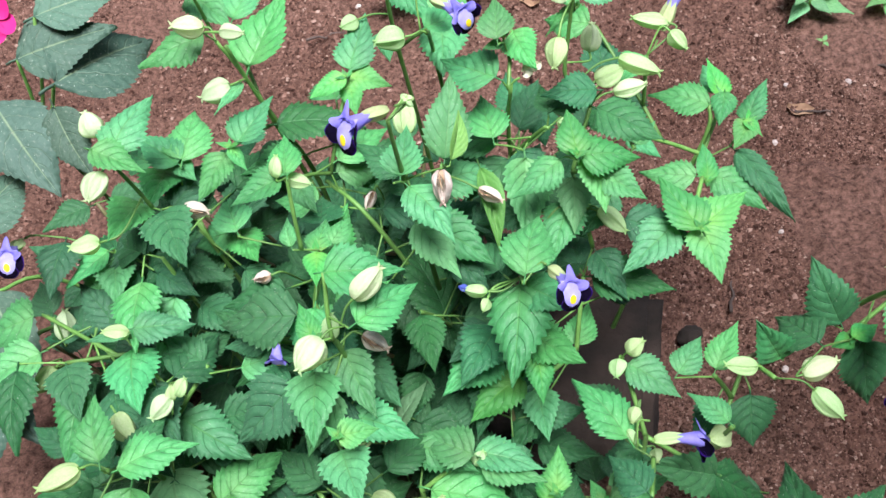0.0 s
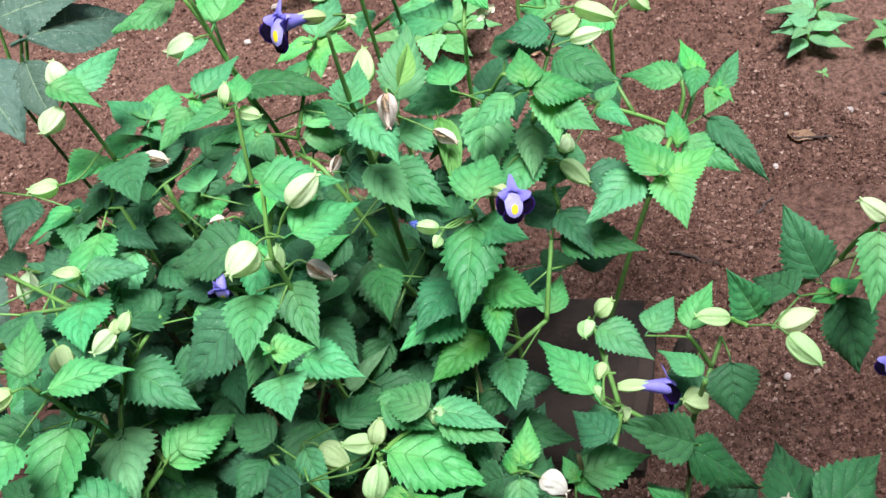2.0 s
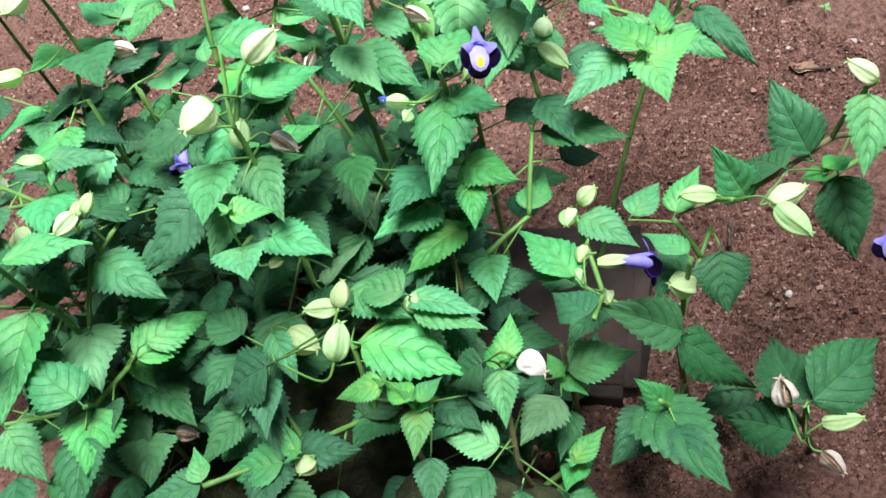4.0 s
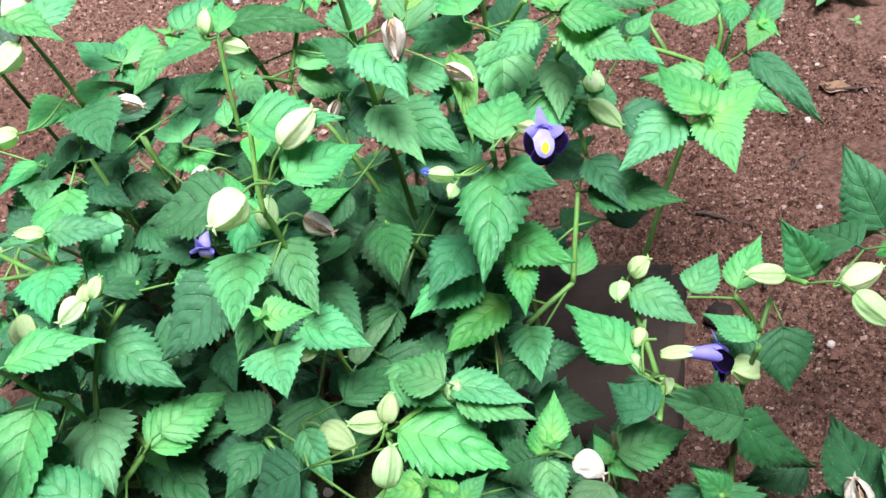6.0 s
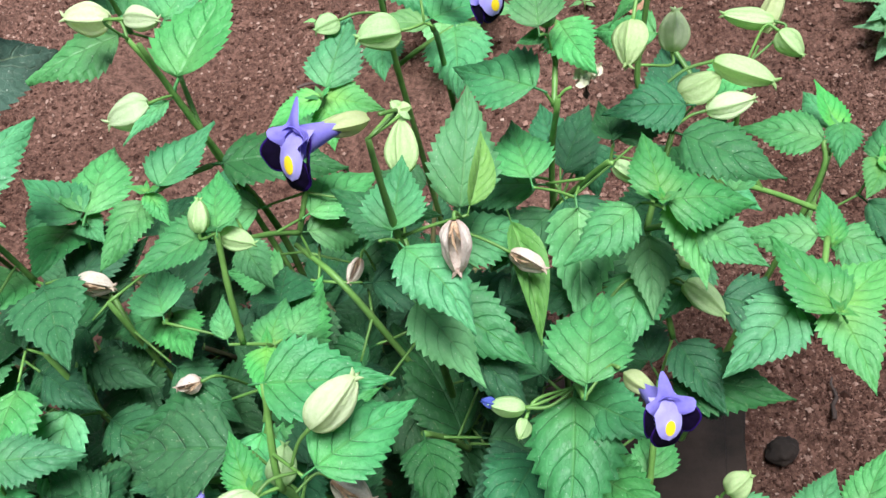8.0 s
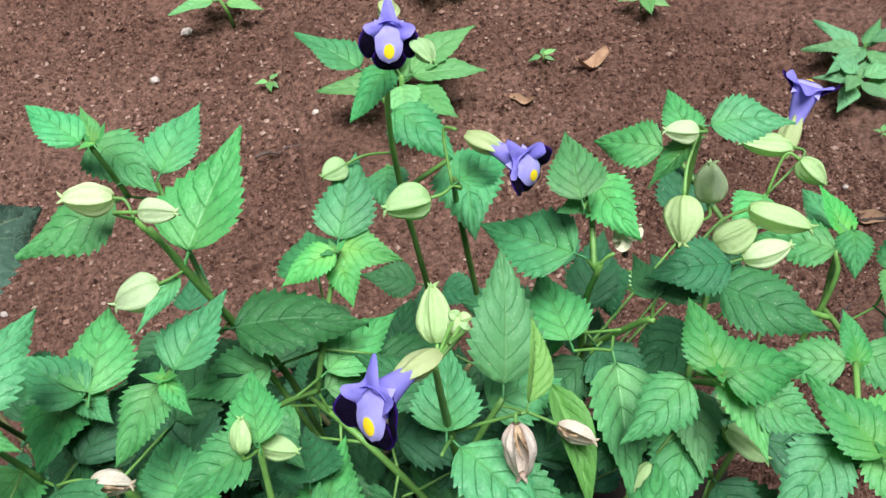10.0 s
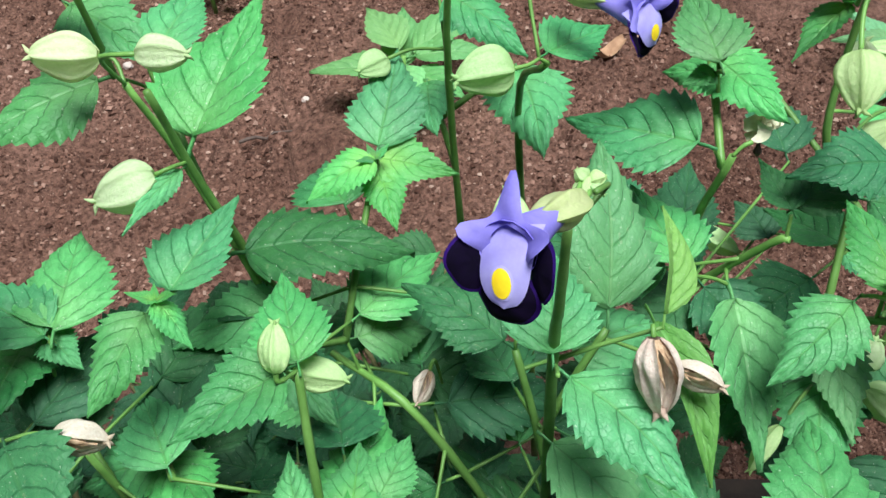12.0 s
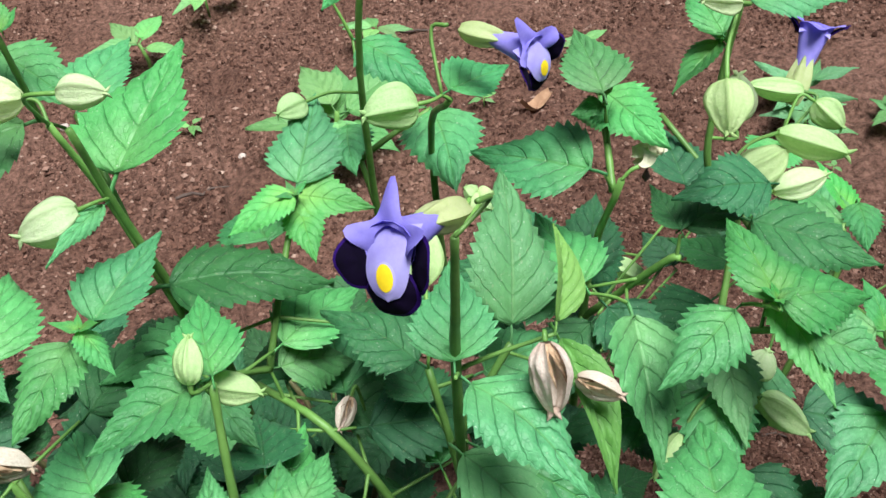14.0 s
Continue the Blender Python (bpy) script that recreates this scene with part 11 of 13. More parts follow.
side_leaf(P, (-0.148, 0.574, 0.107), (-0.139, 0.583, 0.104), (-0.114, 0.607, 0.097), (0.35, -0.08, 0.93), 0.021, "d")
side_leaf(P, (-0.152, 0.591, 0.143), (-0.155, 0.576, 0.145), (-0.160, 0.534, 0.150), (0.12, 0.10, 0.99), 0.028, "d")
side_leaf(P, (-0.152, 0.591, 0.143), (-0.153, 0.603, 0.146), (-0.153, 0.650, 0.157), (0.01, -0.23, 0.97), 0.030, "d")
stem(P, "s", (-0.1400, 0.5400, 0.0000), (-0.1593, 0.5414, 0.0766), (-0.1787, 0.5428, 0.1276))
side_leaf(P, (-0.153, 0.541, 0.053), (-0.158, 0.551, 0.055), (-0.176, 0.583, 0.061), (0.05, -0.15, 0.99), 0.023, "d")
side_leaf(P, (-0.153, 0.541, 0.053), (-0.145, 0.524, 0.048), (-0.129, 0.486, 0.038), (-0.17, -0.32, 0.93), 0.024, "d")
side_leaf(P, (-0.166, 0.542, 0.095), (-0.173, 0.537, 0.093), (-0.209, 0.511, 0.081), (-0.12, -0.27, 0.95), 0.029, "d")
side_leaf(P, (-0.166, 0.542, 0.095), (-0.159, 0.554, 0.098), (-0.138, 0.593, 0.105), (0.18, -0.27, 0.95), 0.029, "d")
side_leaf(P, (-0.179, 0.543, 0.128), (-0.177, 0.537, 0.128), (-0.162, 0.495, 0.127), (-0.05, -0.03, 1.00), 0.026, "d")
side_leaf(P, (-0.179, 0.543, 0.128), (-0.188, 0.552, 0.124), (-0.219, 0.580, 0.113), (-0.34, -0.01, 0.94), 0.025, "d")
stem(P, "s", (-0.1400, 0.5400, 0.0000), (-0.1510, 0.5256, 0.0795), (-0.1621, 0.5112, 0.1325))
side_leaf(P, (-0.147, 0.530, 0.055), (-0.139, 0.534, 0.058), (-0.104, 0.548, 0.069), (-0.19, -0.28, 0.94), 0.025, "d")
side_leaf(P, (-0.147, 0.530, 0.055), (-0.161, 0.519, 0.051), (-0.197, 0.487, 0.039), (-0.12, -0.21, 0.97), 0.034, "d")
side_leaf(P, (-0.155, 0.521, 0.099), (-0.162, 0.536, 0.104), (-0.180, 0.573, 0.115), (0.15, -0.22, 0.97), 0.028, "d")
side_leaf(P, (-0.155, 0.521, 0.099), (-0.149, 0.502, 0.100), (-0.140, 0.469, 0.101), (-0.23, -0.04, 0.97), 0.022, "d")
side_leaf(P, (-0.162, 0.511, 0.133), (-0.169, 0.509, 0.131), (-0.199, 0.499, 0.123), (-0.13, -0.31, 0.94), 0.019, "d")
side_leaf(P, (-0.162, 0.511, 0.133), (-0.150, 0.522, 0.133), (-0.123, 0.545, 0.134), (0.04, -0.09, 0.99), 0.024, "d")
stem(P, "s", (-0.1400, 0.5400, 0.0000), (-0.1262, 0.5136, 0.1014), (-0.1124, 0.4872, 0.1691))
side_leaf(P, (-0.131, 0.522, 0.070), (-0.131, 0.532, 0.068), (-0.133, 0.566, 0.059), (0.06, 0.25, 0.97), 0.024, "d")
side_leaf(P, (-0.131, 0.522, 0.070), (-0.129, 0.511, 0.070), (-0.123, 0.478, 0.071), (-0.16, -0.01, 0.99), 0.021, "d")
side_leaf(P, (-0.122, 0.505, 0.126), (-0.136, 0.499, 0.127), (-0.171, 0.486, 0.128), (0.12, -0.24, 0.96), 0.021, "d")
side_leaf(P, (-0.122, 0.505, 0.126), (-0.106, 0.514, 0.123), (-0.071, 0.534, 0.115), (0.23, -0.01, 0.97), 0.023, "d")
side_leaf(P, (-0.112, 0.487, 0.169), (-0.101, 0.480, 0.172), (-0.074, 0.463, 0.180), (-0.32, -0.08, 0.94), 0.019, "d")
side_leaf(P, (-0.112, 0.487, 0.169), (-0.116, 0.492, 0.170), (-0.143, 0.524, 0.175), (0.08, -0.09, 0.99), 0.025, "d")

P = plant((-0.030, 0.600), "green")
stem(P, "s", (-0.0300, 0.6000, 0.0000), (-0.0023, 0.5979, 0.0610), (0.0253, 0.5959, 0.1017))
side_leaf(P, (-0.012, 0.599, 0.042), (-0.012, 0.582, 0.042), (-0.013, 0.543, 0.042), (-0.02, -0.01, 1.00), 0.025, "d")
side_leaf(P, (-0.012, 0.599, 0.042), (-0.012, 0.611, 0.041), (-0.016, 0.659, 0.039), (-0.24, 0.04, 0.97), 0.027, "d")
side_leaf(P, (0.007, 0.597, 0.076), (0.020, 0.595, 0.075), (0.057, 0.587, 0.073), (0.00, -0.27, 0.96), 0.022, "d")
side_leaf(P, (0.007, 0.597, 0.076), (-0.004, 0.593, 0.074), (-0.049, 0.574, 0.068), (-0.06, -0.20, 0.98), 0.029, "d")
side_leaf(P, (0.025, 0.596, 0.102), (0.024, 0.612, 0.104), (0.021, 0.658, 0.110), (-0.05, -0.14, 0.99), 0.031, "d")
side_leaf(P, (0.025, 0.596, 0.102), (0.023, 0.590, 0.101), (0.003, 0.550, 0.099), (0.09, -0.10, 0.99), 0.026, "d")
stem(P, "s", (-0.0300, 0.6000, 0.0000), (-0.0215, 0.6246, 0.0543), (-0.0131, 0.6493, 0.0905))
side_leaf(P, (-0.024, 0.616, 0.038), (-0.033, 0.604, 0.042), (-0.056, 0.573, 0.052), (0.41, 0.01, 0.91), 0.025, "d")
side_leaf(P, (-0.024, 0.616, 0.038), (-0.011, 0.622, 0.035), (0.022, 0.637, 0.030), (0.20, -0.10, 0.98), 0.021, "d")
side_leaf(P, (-0.019, 0.633, 0.068), (-0.009, 0.622, 0.063), (0.013, 0.599, 0.054), (0.09, -0.30, 0.95), 0.022, "d")
side_leaf(P, (-0.019, 0.633, 0.068), (-0.034, 0.643, 0.064), (-0.062, 0.660, 0.057), (-0.32, -0.14, 0.94), 0.021, "d")
side_leaf(P, (-0.013, 0.649, 0.090), (-0.007, 0.664, 0.093), (0.010, 0.705, 0.102), (0.07, -0.23, 0.97), 0.029, "d")
side_leaf(P, (-0.013, 0.649, 0.090), (-0.020, 0.635, 0.087), (-0.037, 0.596, 0.079), (0.10, -0.25, 0.96), 0.028, "d")
stem(P, "s", (-0.0300, 0.6000, 0.0000), (-0.0475, 0.6177, 0.0435), (-0.0650, 0.6354, 0.0725))
side_leaf(P, (-0.042, 0.612, 0.030), (-0.026, 0.609, 0.033), (0.020, 0.599, 0.042), (-0.22, -0.18, 0.96), 0.028, "d")
side_leaf(P, (-0.042, 0.612, 0.030), (-0.058, 0.615, 0.027), (-0.102, 0.624, 0.021), (-0.19, -0.18, 0.97), 0.028, "d")
side_leaf(P, (-0.053, 0.624, 0.054), (-0.056, 0.633, 0.054), (-0.063, 0.665, 0.053), (-0.22, -0.03, 0.98), 0.019, "d")
side_leaf(P, (-0.053, 0.624, 0.054), (-0.053, 0.606, 0.050), (-0.053, 0.567, 0.039), (-0.08, -0.26, 0.96), 0.025, "d")
side_leaf(P, (-0.065, 0.635, 0.072), (-0.081, 0.631, 0.076), (-0.117, 0.623, 0.083), (0.24, -0.23, 0.94), 0.022, "d")
side_leaf(P, (-0.065, 0.635, 0.072), (-0.049, 0.637, 0.072), (-0.012, 0.641, 0.071), (0.05, -0.22, 0.97), 0.021, "d")
stem(P, "s", (-0.0300, 0.6000, 0.0000), (-0.0466, 0.6009, 0.0902), (-0.0632, 0.6017, 0.1504))
side_leaf(P, (-0.041, 0.601, 0.062), (-0.036, 0.606, 0.063), (-0.006, 0.640, 0.065), (0.14, -0.19, 0.97), 0.025, "d")
side_leaf(P, (-0.041, 0.601, 0.062), (-0.042, 0.593, 0.064), (-0.045, 0.554, 0.070), (0.24, 0.14, 0.96), 0.023, "d")
side_leaf(P, (-0.052, 0.601, 0.112), (-0.057, 0.607, 0.112), (-0.085, 0.640, 0.110), (-0.28, -0.17, 0.94), 0.025, "d")
side_leaf(P, (-0.052, 0.601, 0.112), (-0.041, 0.597, 0.111), (-0.002, 0.581, 0.107), (0.03, -0.17, 0.98), 0.024, "d")
side_leaf(P, (-0.063, 0.602, 0.150), (-0.074, 0.591, 0.153), (-0.108, 0.558, 0.162), (0.26, -0.00, 0.97), 0.028, "d")
side_leaf(P, (-0.063, 0.602, 0.150), (-0.058, 0.619, 0.148), (-0.045, 0.664, 0.143), (0.26, 0.04, 0.97), 0.028, "d")
stem(P, "s", (-0.0300, 0.6000, 0.0000), (-0.0462, 0.5786, 0.0947), (-0.0624, 0.5573, 0.1579))
side_leaf(P, (-0.041, 0.586, 0.065), (-0.047, 0.576, 0.068), (-0.073, 0.540, 0.079), (0.24, 0.13, 0.96), 0.031, "d")
side_leaf(P, (-0.041, 0.586, 0.065), (-0.038, 0.596, 0.065), (-0.028, 0.638, 0.065), (-0.13, 0.05, 0.99), 0.027, "d")
side_leaf(P, (-0.052, 0.572, 0.118), (-0.033, 0.567, 0.121), (0.011, 0.557, 0.129), (-0.22, -0.23, 0.95), 0.027, "d")
side_leaf(P, (-0.052, 0.572, 0.118), (-0.068, 0.583, 0.121), (-0.099, 0.604, 0.125), (-0.07, -0.31, 0.95), 0.023, "d")
side_leaf(P, (-0.062, 0.557, 0.158), (-0.062, 0.564, 0.159), (-0.061, 0.602, 0.163), (0.10, -0.13, 0.99), 0.021, "d")
side_leaf(P, (-0.062, 0.557, 0.158), (-0.064, 0.551, 0.157), (-0.074, 0.506, 0.153), (0.13, -0.11, 0.98), 0.027, "d")
stem(P, "s", (-0.0300, 0.6000, 0.0000), (-0.0162, 0.5771, 0.0891), (-0.0024, 0.5542, 0.1485))
side_leaf(P, (-0.021, 0.585, 0.062), (-0.025, 0.591, 0.062), (-0.047, 0.621, 0.064), (-0.04, -0.09, 0.99), 0.020, "d")
side_leaf(P, (-0.021, 0.585, 0.062), (-0.023, 0.572, 0.059), (-0.032, 0.524, 0.049), (0.23, -0.25, 0.94), 0.032, "d")
side_leaf(P, (-0.012, 0.569, 0.111), (-0.029, 0.574, 0.116), (-0.072, 0.587, 0.129), (0.18, -0.33, 0.92), 0.027, "d")
side_leaf(P, (-0.012, 0.569, 0.111), (0.007, 0.573, 0.109), (0.051, 0.580, 0.104), (0.14, -0.21, 0.97), 0.025, "d")
side_leaf(P, (-0.002, 0.554, 0.148), (-0.004, 0.548, 0.147), (-0.011, 0.511, 0.140), (0.15, -0.22, 0.96), 0.025, "d")
side_leaf(P, (-0.002, 0.554, 0.148), (-0.002, 0.571, 0.144), (-0.000, 0.613, 0.133), (0.20, 0.24, 0.95), 0.030, "d")

P = plant((-0.200, 0.500), "green")
stem(P, "s", (-0.2000, 0.5000, 0.0000), (-0.1745, 0.5040, 0.0599), (-0.1490, 0.5080, 0.0998))
side_leaf(P, (-0.183, 0.503, 0.041), (-0.189, 0.497, 0.043), (-0.221, 0.465, 0.050), (0.24, -0.01, 0.97), 0.027, "d")
side_leaf(P, (-0.183, 0.503, 0.041), (-0.171, 0.517, 0.044), (-0.150, 0.543, 0.050), (0.02, -0.22, 0.97), 0.020, "d")
side_leaf(P, (-0.166, 0.505, 0.075), (-0.163, 0.495, 0.077), (-0.150, 0.456, 0.088), (-0.35, 0.13, 0.93), 0.026, "d")
side_leaf(P, (-0.166, 0.505, 0.075), (-0.174, 0.523, 0.079), (-0.190, 0.555, 0.089), (0.14, -0.21, 0.97), 0.025, "d")
side_leaf(P, (-0.149, 0.508, 0.100), (-0.140, 0.522, 0.098), (-0.120, 0.555, 0.092), (0.09, 0.10, 0.99), 0.024, "d")
side_leaf(P, (-0.149, 0.508, 0.100), (-0.160, 0.506, 0.098), (-0.205, 0.498, 0.092), (-0.08, -0.27, 0.96), 0.028, "d")
stem(P, "s", (-0.2000, 0.5000, 0.0000), (-0.1890, 0.5140, 0.0885), (-0.1781, 0.5280, 0.1476))
side_leaf(P, (-0.193, 0.509, 0.061), (-0.181, 0.522, 0.058), (-0.148, 0.558, 0.048), (0.18, 0.10, 0.98), 0.032, "d")
side_leaf(P, (-0.193, 0.509, 0.061), (-0.201, 0.507, 0.059), (-0.236, 0.497, 0.050), (-0.17, -0.22, 0.96), 0.024, "d")
side_leaf(P, (-0.185, 0.519, 0.110), (-0.199, 0.530, 0.107), (-0.230, 0.554, 0.098), (-0.34, -0.11, 0.93), 0.024, "d")
side_leaf(P, (-0.185, 0.519, 0.110), (-0.170, 0.506, 0.110), (-0.136, 0.480, 0.110), (-0.14, -0.18, 0.97), 0.027, "d")
side_leaf(P, (-0.178, 0.528, 0.148), (-0.191, 0.524, 0.151), (-0.233, 0.510, 0.164), (0.32, -0.09, 0.94), 0.027, "d")
side_leaf(P, (-0.178, 0.528, 0.148), (-0.164, 0.538, 0.147), (-0.136, 0.557, 0.144), (0.18, -0.15, 0.97), 0.020, "d")
stem(P, "s", (-0.2000, 0.5000, 0.0000), (-0.2097, 0.5115, 0.0762), (-0.2195, 0.5230, 0.1271))
side_leaf(P, (-0.206, 0.508, 0.053), (-0.192, 0.512, 0.056), (-0.149, 0.524, 0.065), (-0.10, -0.34, 0.93), 0.031, "d")
side_leaf(P, (-0.206, 0.508, 0.053), (-0.218, 0.516, 0.051), (-0.254, 0.541, 0.045), (-0.26, -0.15, 0.95), 0.027, "d")
side_leaf(P, (-0.213, 0.515, 0.095), (-0.216, 0.527, 0.092), (-0.227, 0.567, 0.082), (0.07, 0.26, 0.96), 0.028, "d")
side_leaf(P, (-0.213, 0.515, 0.095), (-0.218, 0.500, 0.095), (-0.230, 0.461, 0.094), (0.19, -0.07, 0.98), 0.024, "d")
side_leaf(P, (-0.219, 0.523, 0.127), (-0.235, 0.528, 0.123), (-0.269, 0.538, 0.113), (-0.32, -0.15, 0.94), 0.023, "d")
side_leaf(P, (-0.219, 0.523, 0.127), (-0.206, 0.512, 0.126), (-0.176, 0.488, 0.125), (-0.05, -0.11, 0.99), 0.022, "d")
stem(P, "s", (-0.2000, 0.5000, 0.0000), (-0.2195, 0.5046, 0.0876), (-0.2389, 0.5091, 0.1459))
side_leaf(P, (-0.213, 0.503, 0.061), (-0.218, 0.491, 0.059), (-0.234, 0.449, 0.054), (-0.03, -0.11, 0.99), 0.026, "d")
side_leaf(P, (-0.213, 0.503, 0.061), (-0.203, 0.509, 0.059), (-0.171, 0.531, 0.053), (0.26, -0.12, 0.96), 0.025, "d")
side_leaf(P, (-0.226, 0.506, 0.109), (-0.221, 0.492, 0.112), (-0.210, 0.461, 0.118), (-0.26, 0.09, 0.96), 0.022, "d")
side_leaf(P, (-0.226, 0.506, 0.109), (-0.235, 0.520, 0.114), (-0.260, 0.557, 0.128), (-0.07, -0.38, 0.92), 0.026, "d")
side_leaf(P, (-0.239, 0.509, 0.146), (-0.233, 0.511, 0.144), (-0.198, 0.520, 0.135), (0.29, -0.13, 0.95), 0.026, "d")
side_leaf(P, (-0.239, 0.509, 0.146), (-0.254, 0.500, 0.147), (-0.284, 0.481, 0.150), (0.22, -0.21, 0.95), 0.021, "d")
stem(P, "s", (-0.2000, 0.5000, 0.0000), (-0.2104, 0.4878, 0.0459), (-0.2207, 0.4757, 0.0765))
side_leaf(P, (-0.207, 0.492, 0.032), (-0.198, 0.493, 0.034), (-0.158, 0.500, 0.042), (-0.15, -0.24, 0.96), 0.025, "d")
side_leaf(P, (-0.207, 0.492, 0.032), (-0.217, 0.490, 0.030), (-0.259, 0.484, 0.024), (-0.10, -0.29, 0.95), 0.029, "d")
side_leaf(P, (-0.214, 0.484, 0.057), (-0.213, 0.494, 0.055), (-0.211, 0.532, 0.046), (-0.06, 0.23, 0.97), 0.024, "d")
side_leaf(P, (-0.214, 0.484, 0.057), (-0.209, 0.472, 0.061), (-0.193, 0.427, 0.073), (-0.05, 0.25, 0.97), 0.031, "d")
side_leaf(P, (-0.221, 0.476, 0.077), (-0.233, 0.471, 0.079), (-0.264, 0.457, 0.084), (0.25, -0.19, 0.95), 0.020, "d")
side_leaf(P, (-0.221, 0.476, 0.077), (-0.207, 0.479, 0.074), (-0.164, 0.491, 0.068), (0.20, -0.22, 0.95), 0.026, "d")
stem(P, "s", (-0.2000, 0.5000, 0.0000), (-0.1875, 0.4776, 0.0697), (-0.1749, 0.4551, 0.1162))
side_leaf(P, (-0.192, 0.485, 0.048), (-0.187, 0.495, 0.051), (-0.172, 0.525, 0.060), (0.10, -0.32, 0.94), 0.021, "d")
side_leaf(P, (-0.192, 0.485, 0.048), (-0.192, 0.472, 0.050), (-0.194, 0.438, 0.053), (-0.00, 0.11, 0.99), 0.021, "d")
side_leaf(P, (-0.183, 0.470, 0.087), (-0.188, 0.475, 0.087), (-0.224, 0.506, 0.088), (-0.18, -0.22, 0.96), 0.031, "d")
side_leaf(P, (-0.183, 0.470, 0.087), (-0.166, 0.465, 0.090), (-0.125, 0.451, 0.099), (-0.25, -0.17, 0.95), 0.029, "d")
side_leaf(P, (-0.175, 0.455, 0.116), (-0.179, 0.447, 0.114), (-0.198, 0.409, 0.104), (0.12, -0.32, 0.94), 0.025, "d")
side_leaf(P, (-0.175, 0.455, 0.116), (-0.172, 0.469, 0.116), (-0.162, 0.512, 0.116), (-0.13, 0.04, 0.99), 0.025, "d")

P = plant((0.050, 0.560), "green")
stem(P, "s", (0.0500, 0.5600, 0.0000), (0.0682, 0.5575, 0.1010), (0.0863, 0.5550, 0.1684))
side_leaf(P, (0.062, 0.558, 0.070), (0.076, 0.571, 0.070), (0.104, 0.596, 0.072), (0.15, -0.21, 0.97), 0.021, "d")
side_leaf(P, (0.062, 0.558, 0.070), (0.050, 0.559, 0.073), (0.019, 0.562, 0.081), (0.22, -0.29, 0.93), 0.018, "d")
side_leaf(P, (0.074, 0.557, 0.126), (0.072, 0.563, 0.126), (0.058, 0.601, 0.126), (-0.15, -0.06, 0.99), 0.026, "d")
side_leaf(P, (0.074, 0.557, 0.126), (0.077, 0.542, 0.124), (0.083, 0.507, 0.120), (0.08, -0.11, 0.99), 0.024, "d")
side_leaf(P, (0.086, 0.555, 0.168), (0.082, 0.551, 0.168), (0.056, 0.530, 0.167), (0.19, -0.28, 0.94), 0.022, "d")
side_leaf(P, (0.086, 0.555, 0.168), (0.094, 0.562, 0.166), (0.121, 0.584, 0.156), (0.28, 0.08, 0.96), 0.021, "d")
stem(P, "s", (0.0500, 0.5600, 0.0000), (0.0563, 0.5850, 0.0902), (0.0626, 0.6101, 0.1503))
side_leaf(P, (0.054, 0.577, 0.062), (0.050, 0.559, 0.066), (0.041, 0.520, 0.074), (-0.06, 0.22, 0.97), 0.026, "d")
side_leaf(P, (0.054, 0.577, 0.062), (0.066, 0.584, 0.062), (0.104, 0.608, 0.060), (0.19, -0.24, 0.95), 0.028, "d")
side_leaf(P, (0.058, 0.593, 0.112), (0.070, 0.587, 0.112), (0.099, 0.571, 0.110), (-0.05, -0.18, 0.98), 0.020, "d")
side_leaf(P, (0.058, 0.593, 0.112), (0.045, 0.597, 0.113), (0.009, 0.608, 0.113), (-0.06, -0.26, 0.96), 0.024, "d")
side_leaf(P, (0.063, 0.610, 0.150), (0.067, 0.619, 0.151), (0.090, 0.662, 0.152), (0.11, -0.09, 0.99), 0.028, "d")
side_leaf(P, (0.063, 0.610, 0.150), (0.061, 0.601, 0.152), (0.052, 0.562, 0.159), (0.00, 0.17, 0.99), 0.023, "d")
stem(P, "s", (0.0500, 0.5600, 0.0000), (0.0307, 0.5820, 0.0740), (0.0115, 0.6039, 0.1233))
side_leaf(P, (0.037, 0.575, 0.051), (0.042, 0.590, 0.050), (0.056, 0.634, 0.045), (-0.06, 0.12, 0.99), 0.026, "d")
side_leaf(P, (0.037, 0.575, 0.051), (0.030, 0.558, 0.052), (0.014, 0.523, 0.054), (0.18, -0.03, 0.98), 0.025, "d")
side_leaf(P, (0.024, 0.589, 0.092), (0.010, 0.600, 0.090), (-0.018, 0.621, 0.085), (-0.16, 0.02, 0.99), 0.020, "d")
side_leaf(P, (0.024, 0.589, 0.092), (0.039, 0.585, 0.090), (0.075, 0.574, 0.085), (0.06, -0.27, 0.96), 0.023, "d")
side_leaf(P, (0.011, 0.604, 0.123), (0.012, 0.589, 0.127), (0.013, 0.549, 0.137), (-0.18, 0.23, 0.96), 0.025, "d")
side_leaf(P, (0.011, 0.604, 0.123), (0.010, 0.613, 0.125), (0.005, 0.654, 0.131), (0.12, -0.14, 0.98), 0.025, "d")
stem(P, "s", (0.0500, 0.5600, 0.0000), (0.0260, 0.5605, 0.0642), (0.0020, 0.5611, 0.1071))
side_leaf(P, (0.034, 0.560, 0.044), (0.021, 0.566, 0.045), (-0.014, 0.581, 0.048), (-0.04, -0.29, 0.96), 0.025, "d")
side_leaf(P, (0.034, 0.560, 0.044), (0.052, 0.554, 0.049), (0.092, 0.541, 0.059), (-0.30, -0.17, 0.94), 0.025, "d")
side_leaf(P, (0.018, 0.561, 0.080), (0.014, 0.544, 0.081), (0.002, 0.501, 0.085), (0.05, 0.07, 1.00), 0.028, "d")
side_leaf(P, (0.018, 0.561, 0.080), (0.028, 0.568, 0.080), (0.061, 0.594, 0.079), (0.10, -0.09, 0.99), 0.028, "d")
side_leaf(P, (0.002, 0.561, 0.107), (0.014, 0.548, 0.106), (0.045, 0.515, 0.102), (-0.10, -0.20, 0.98), 0.030, "d")
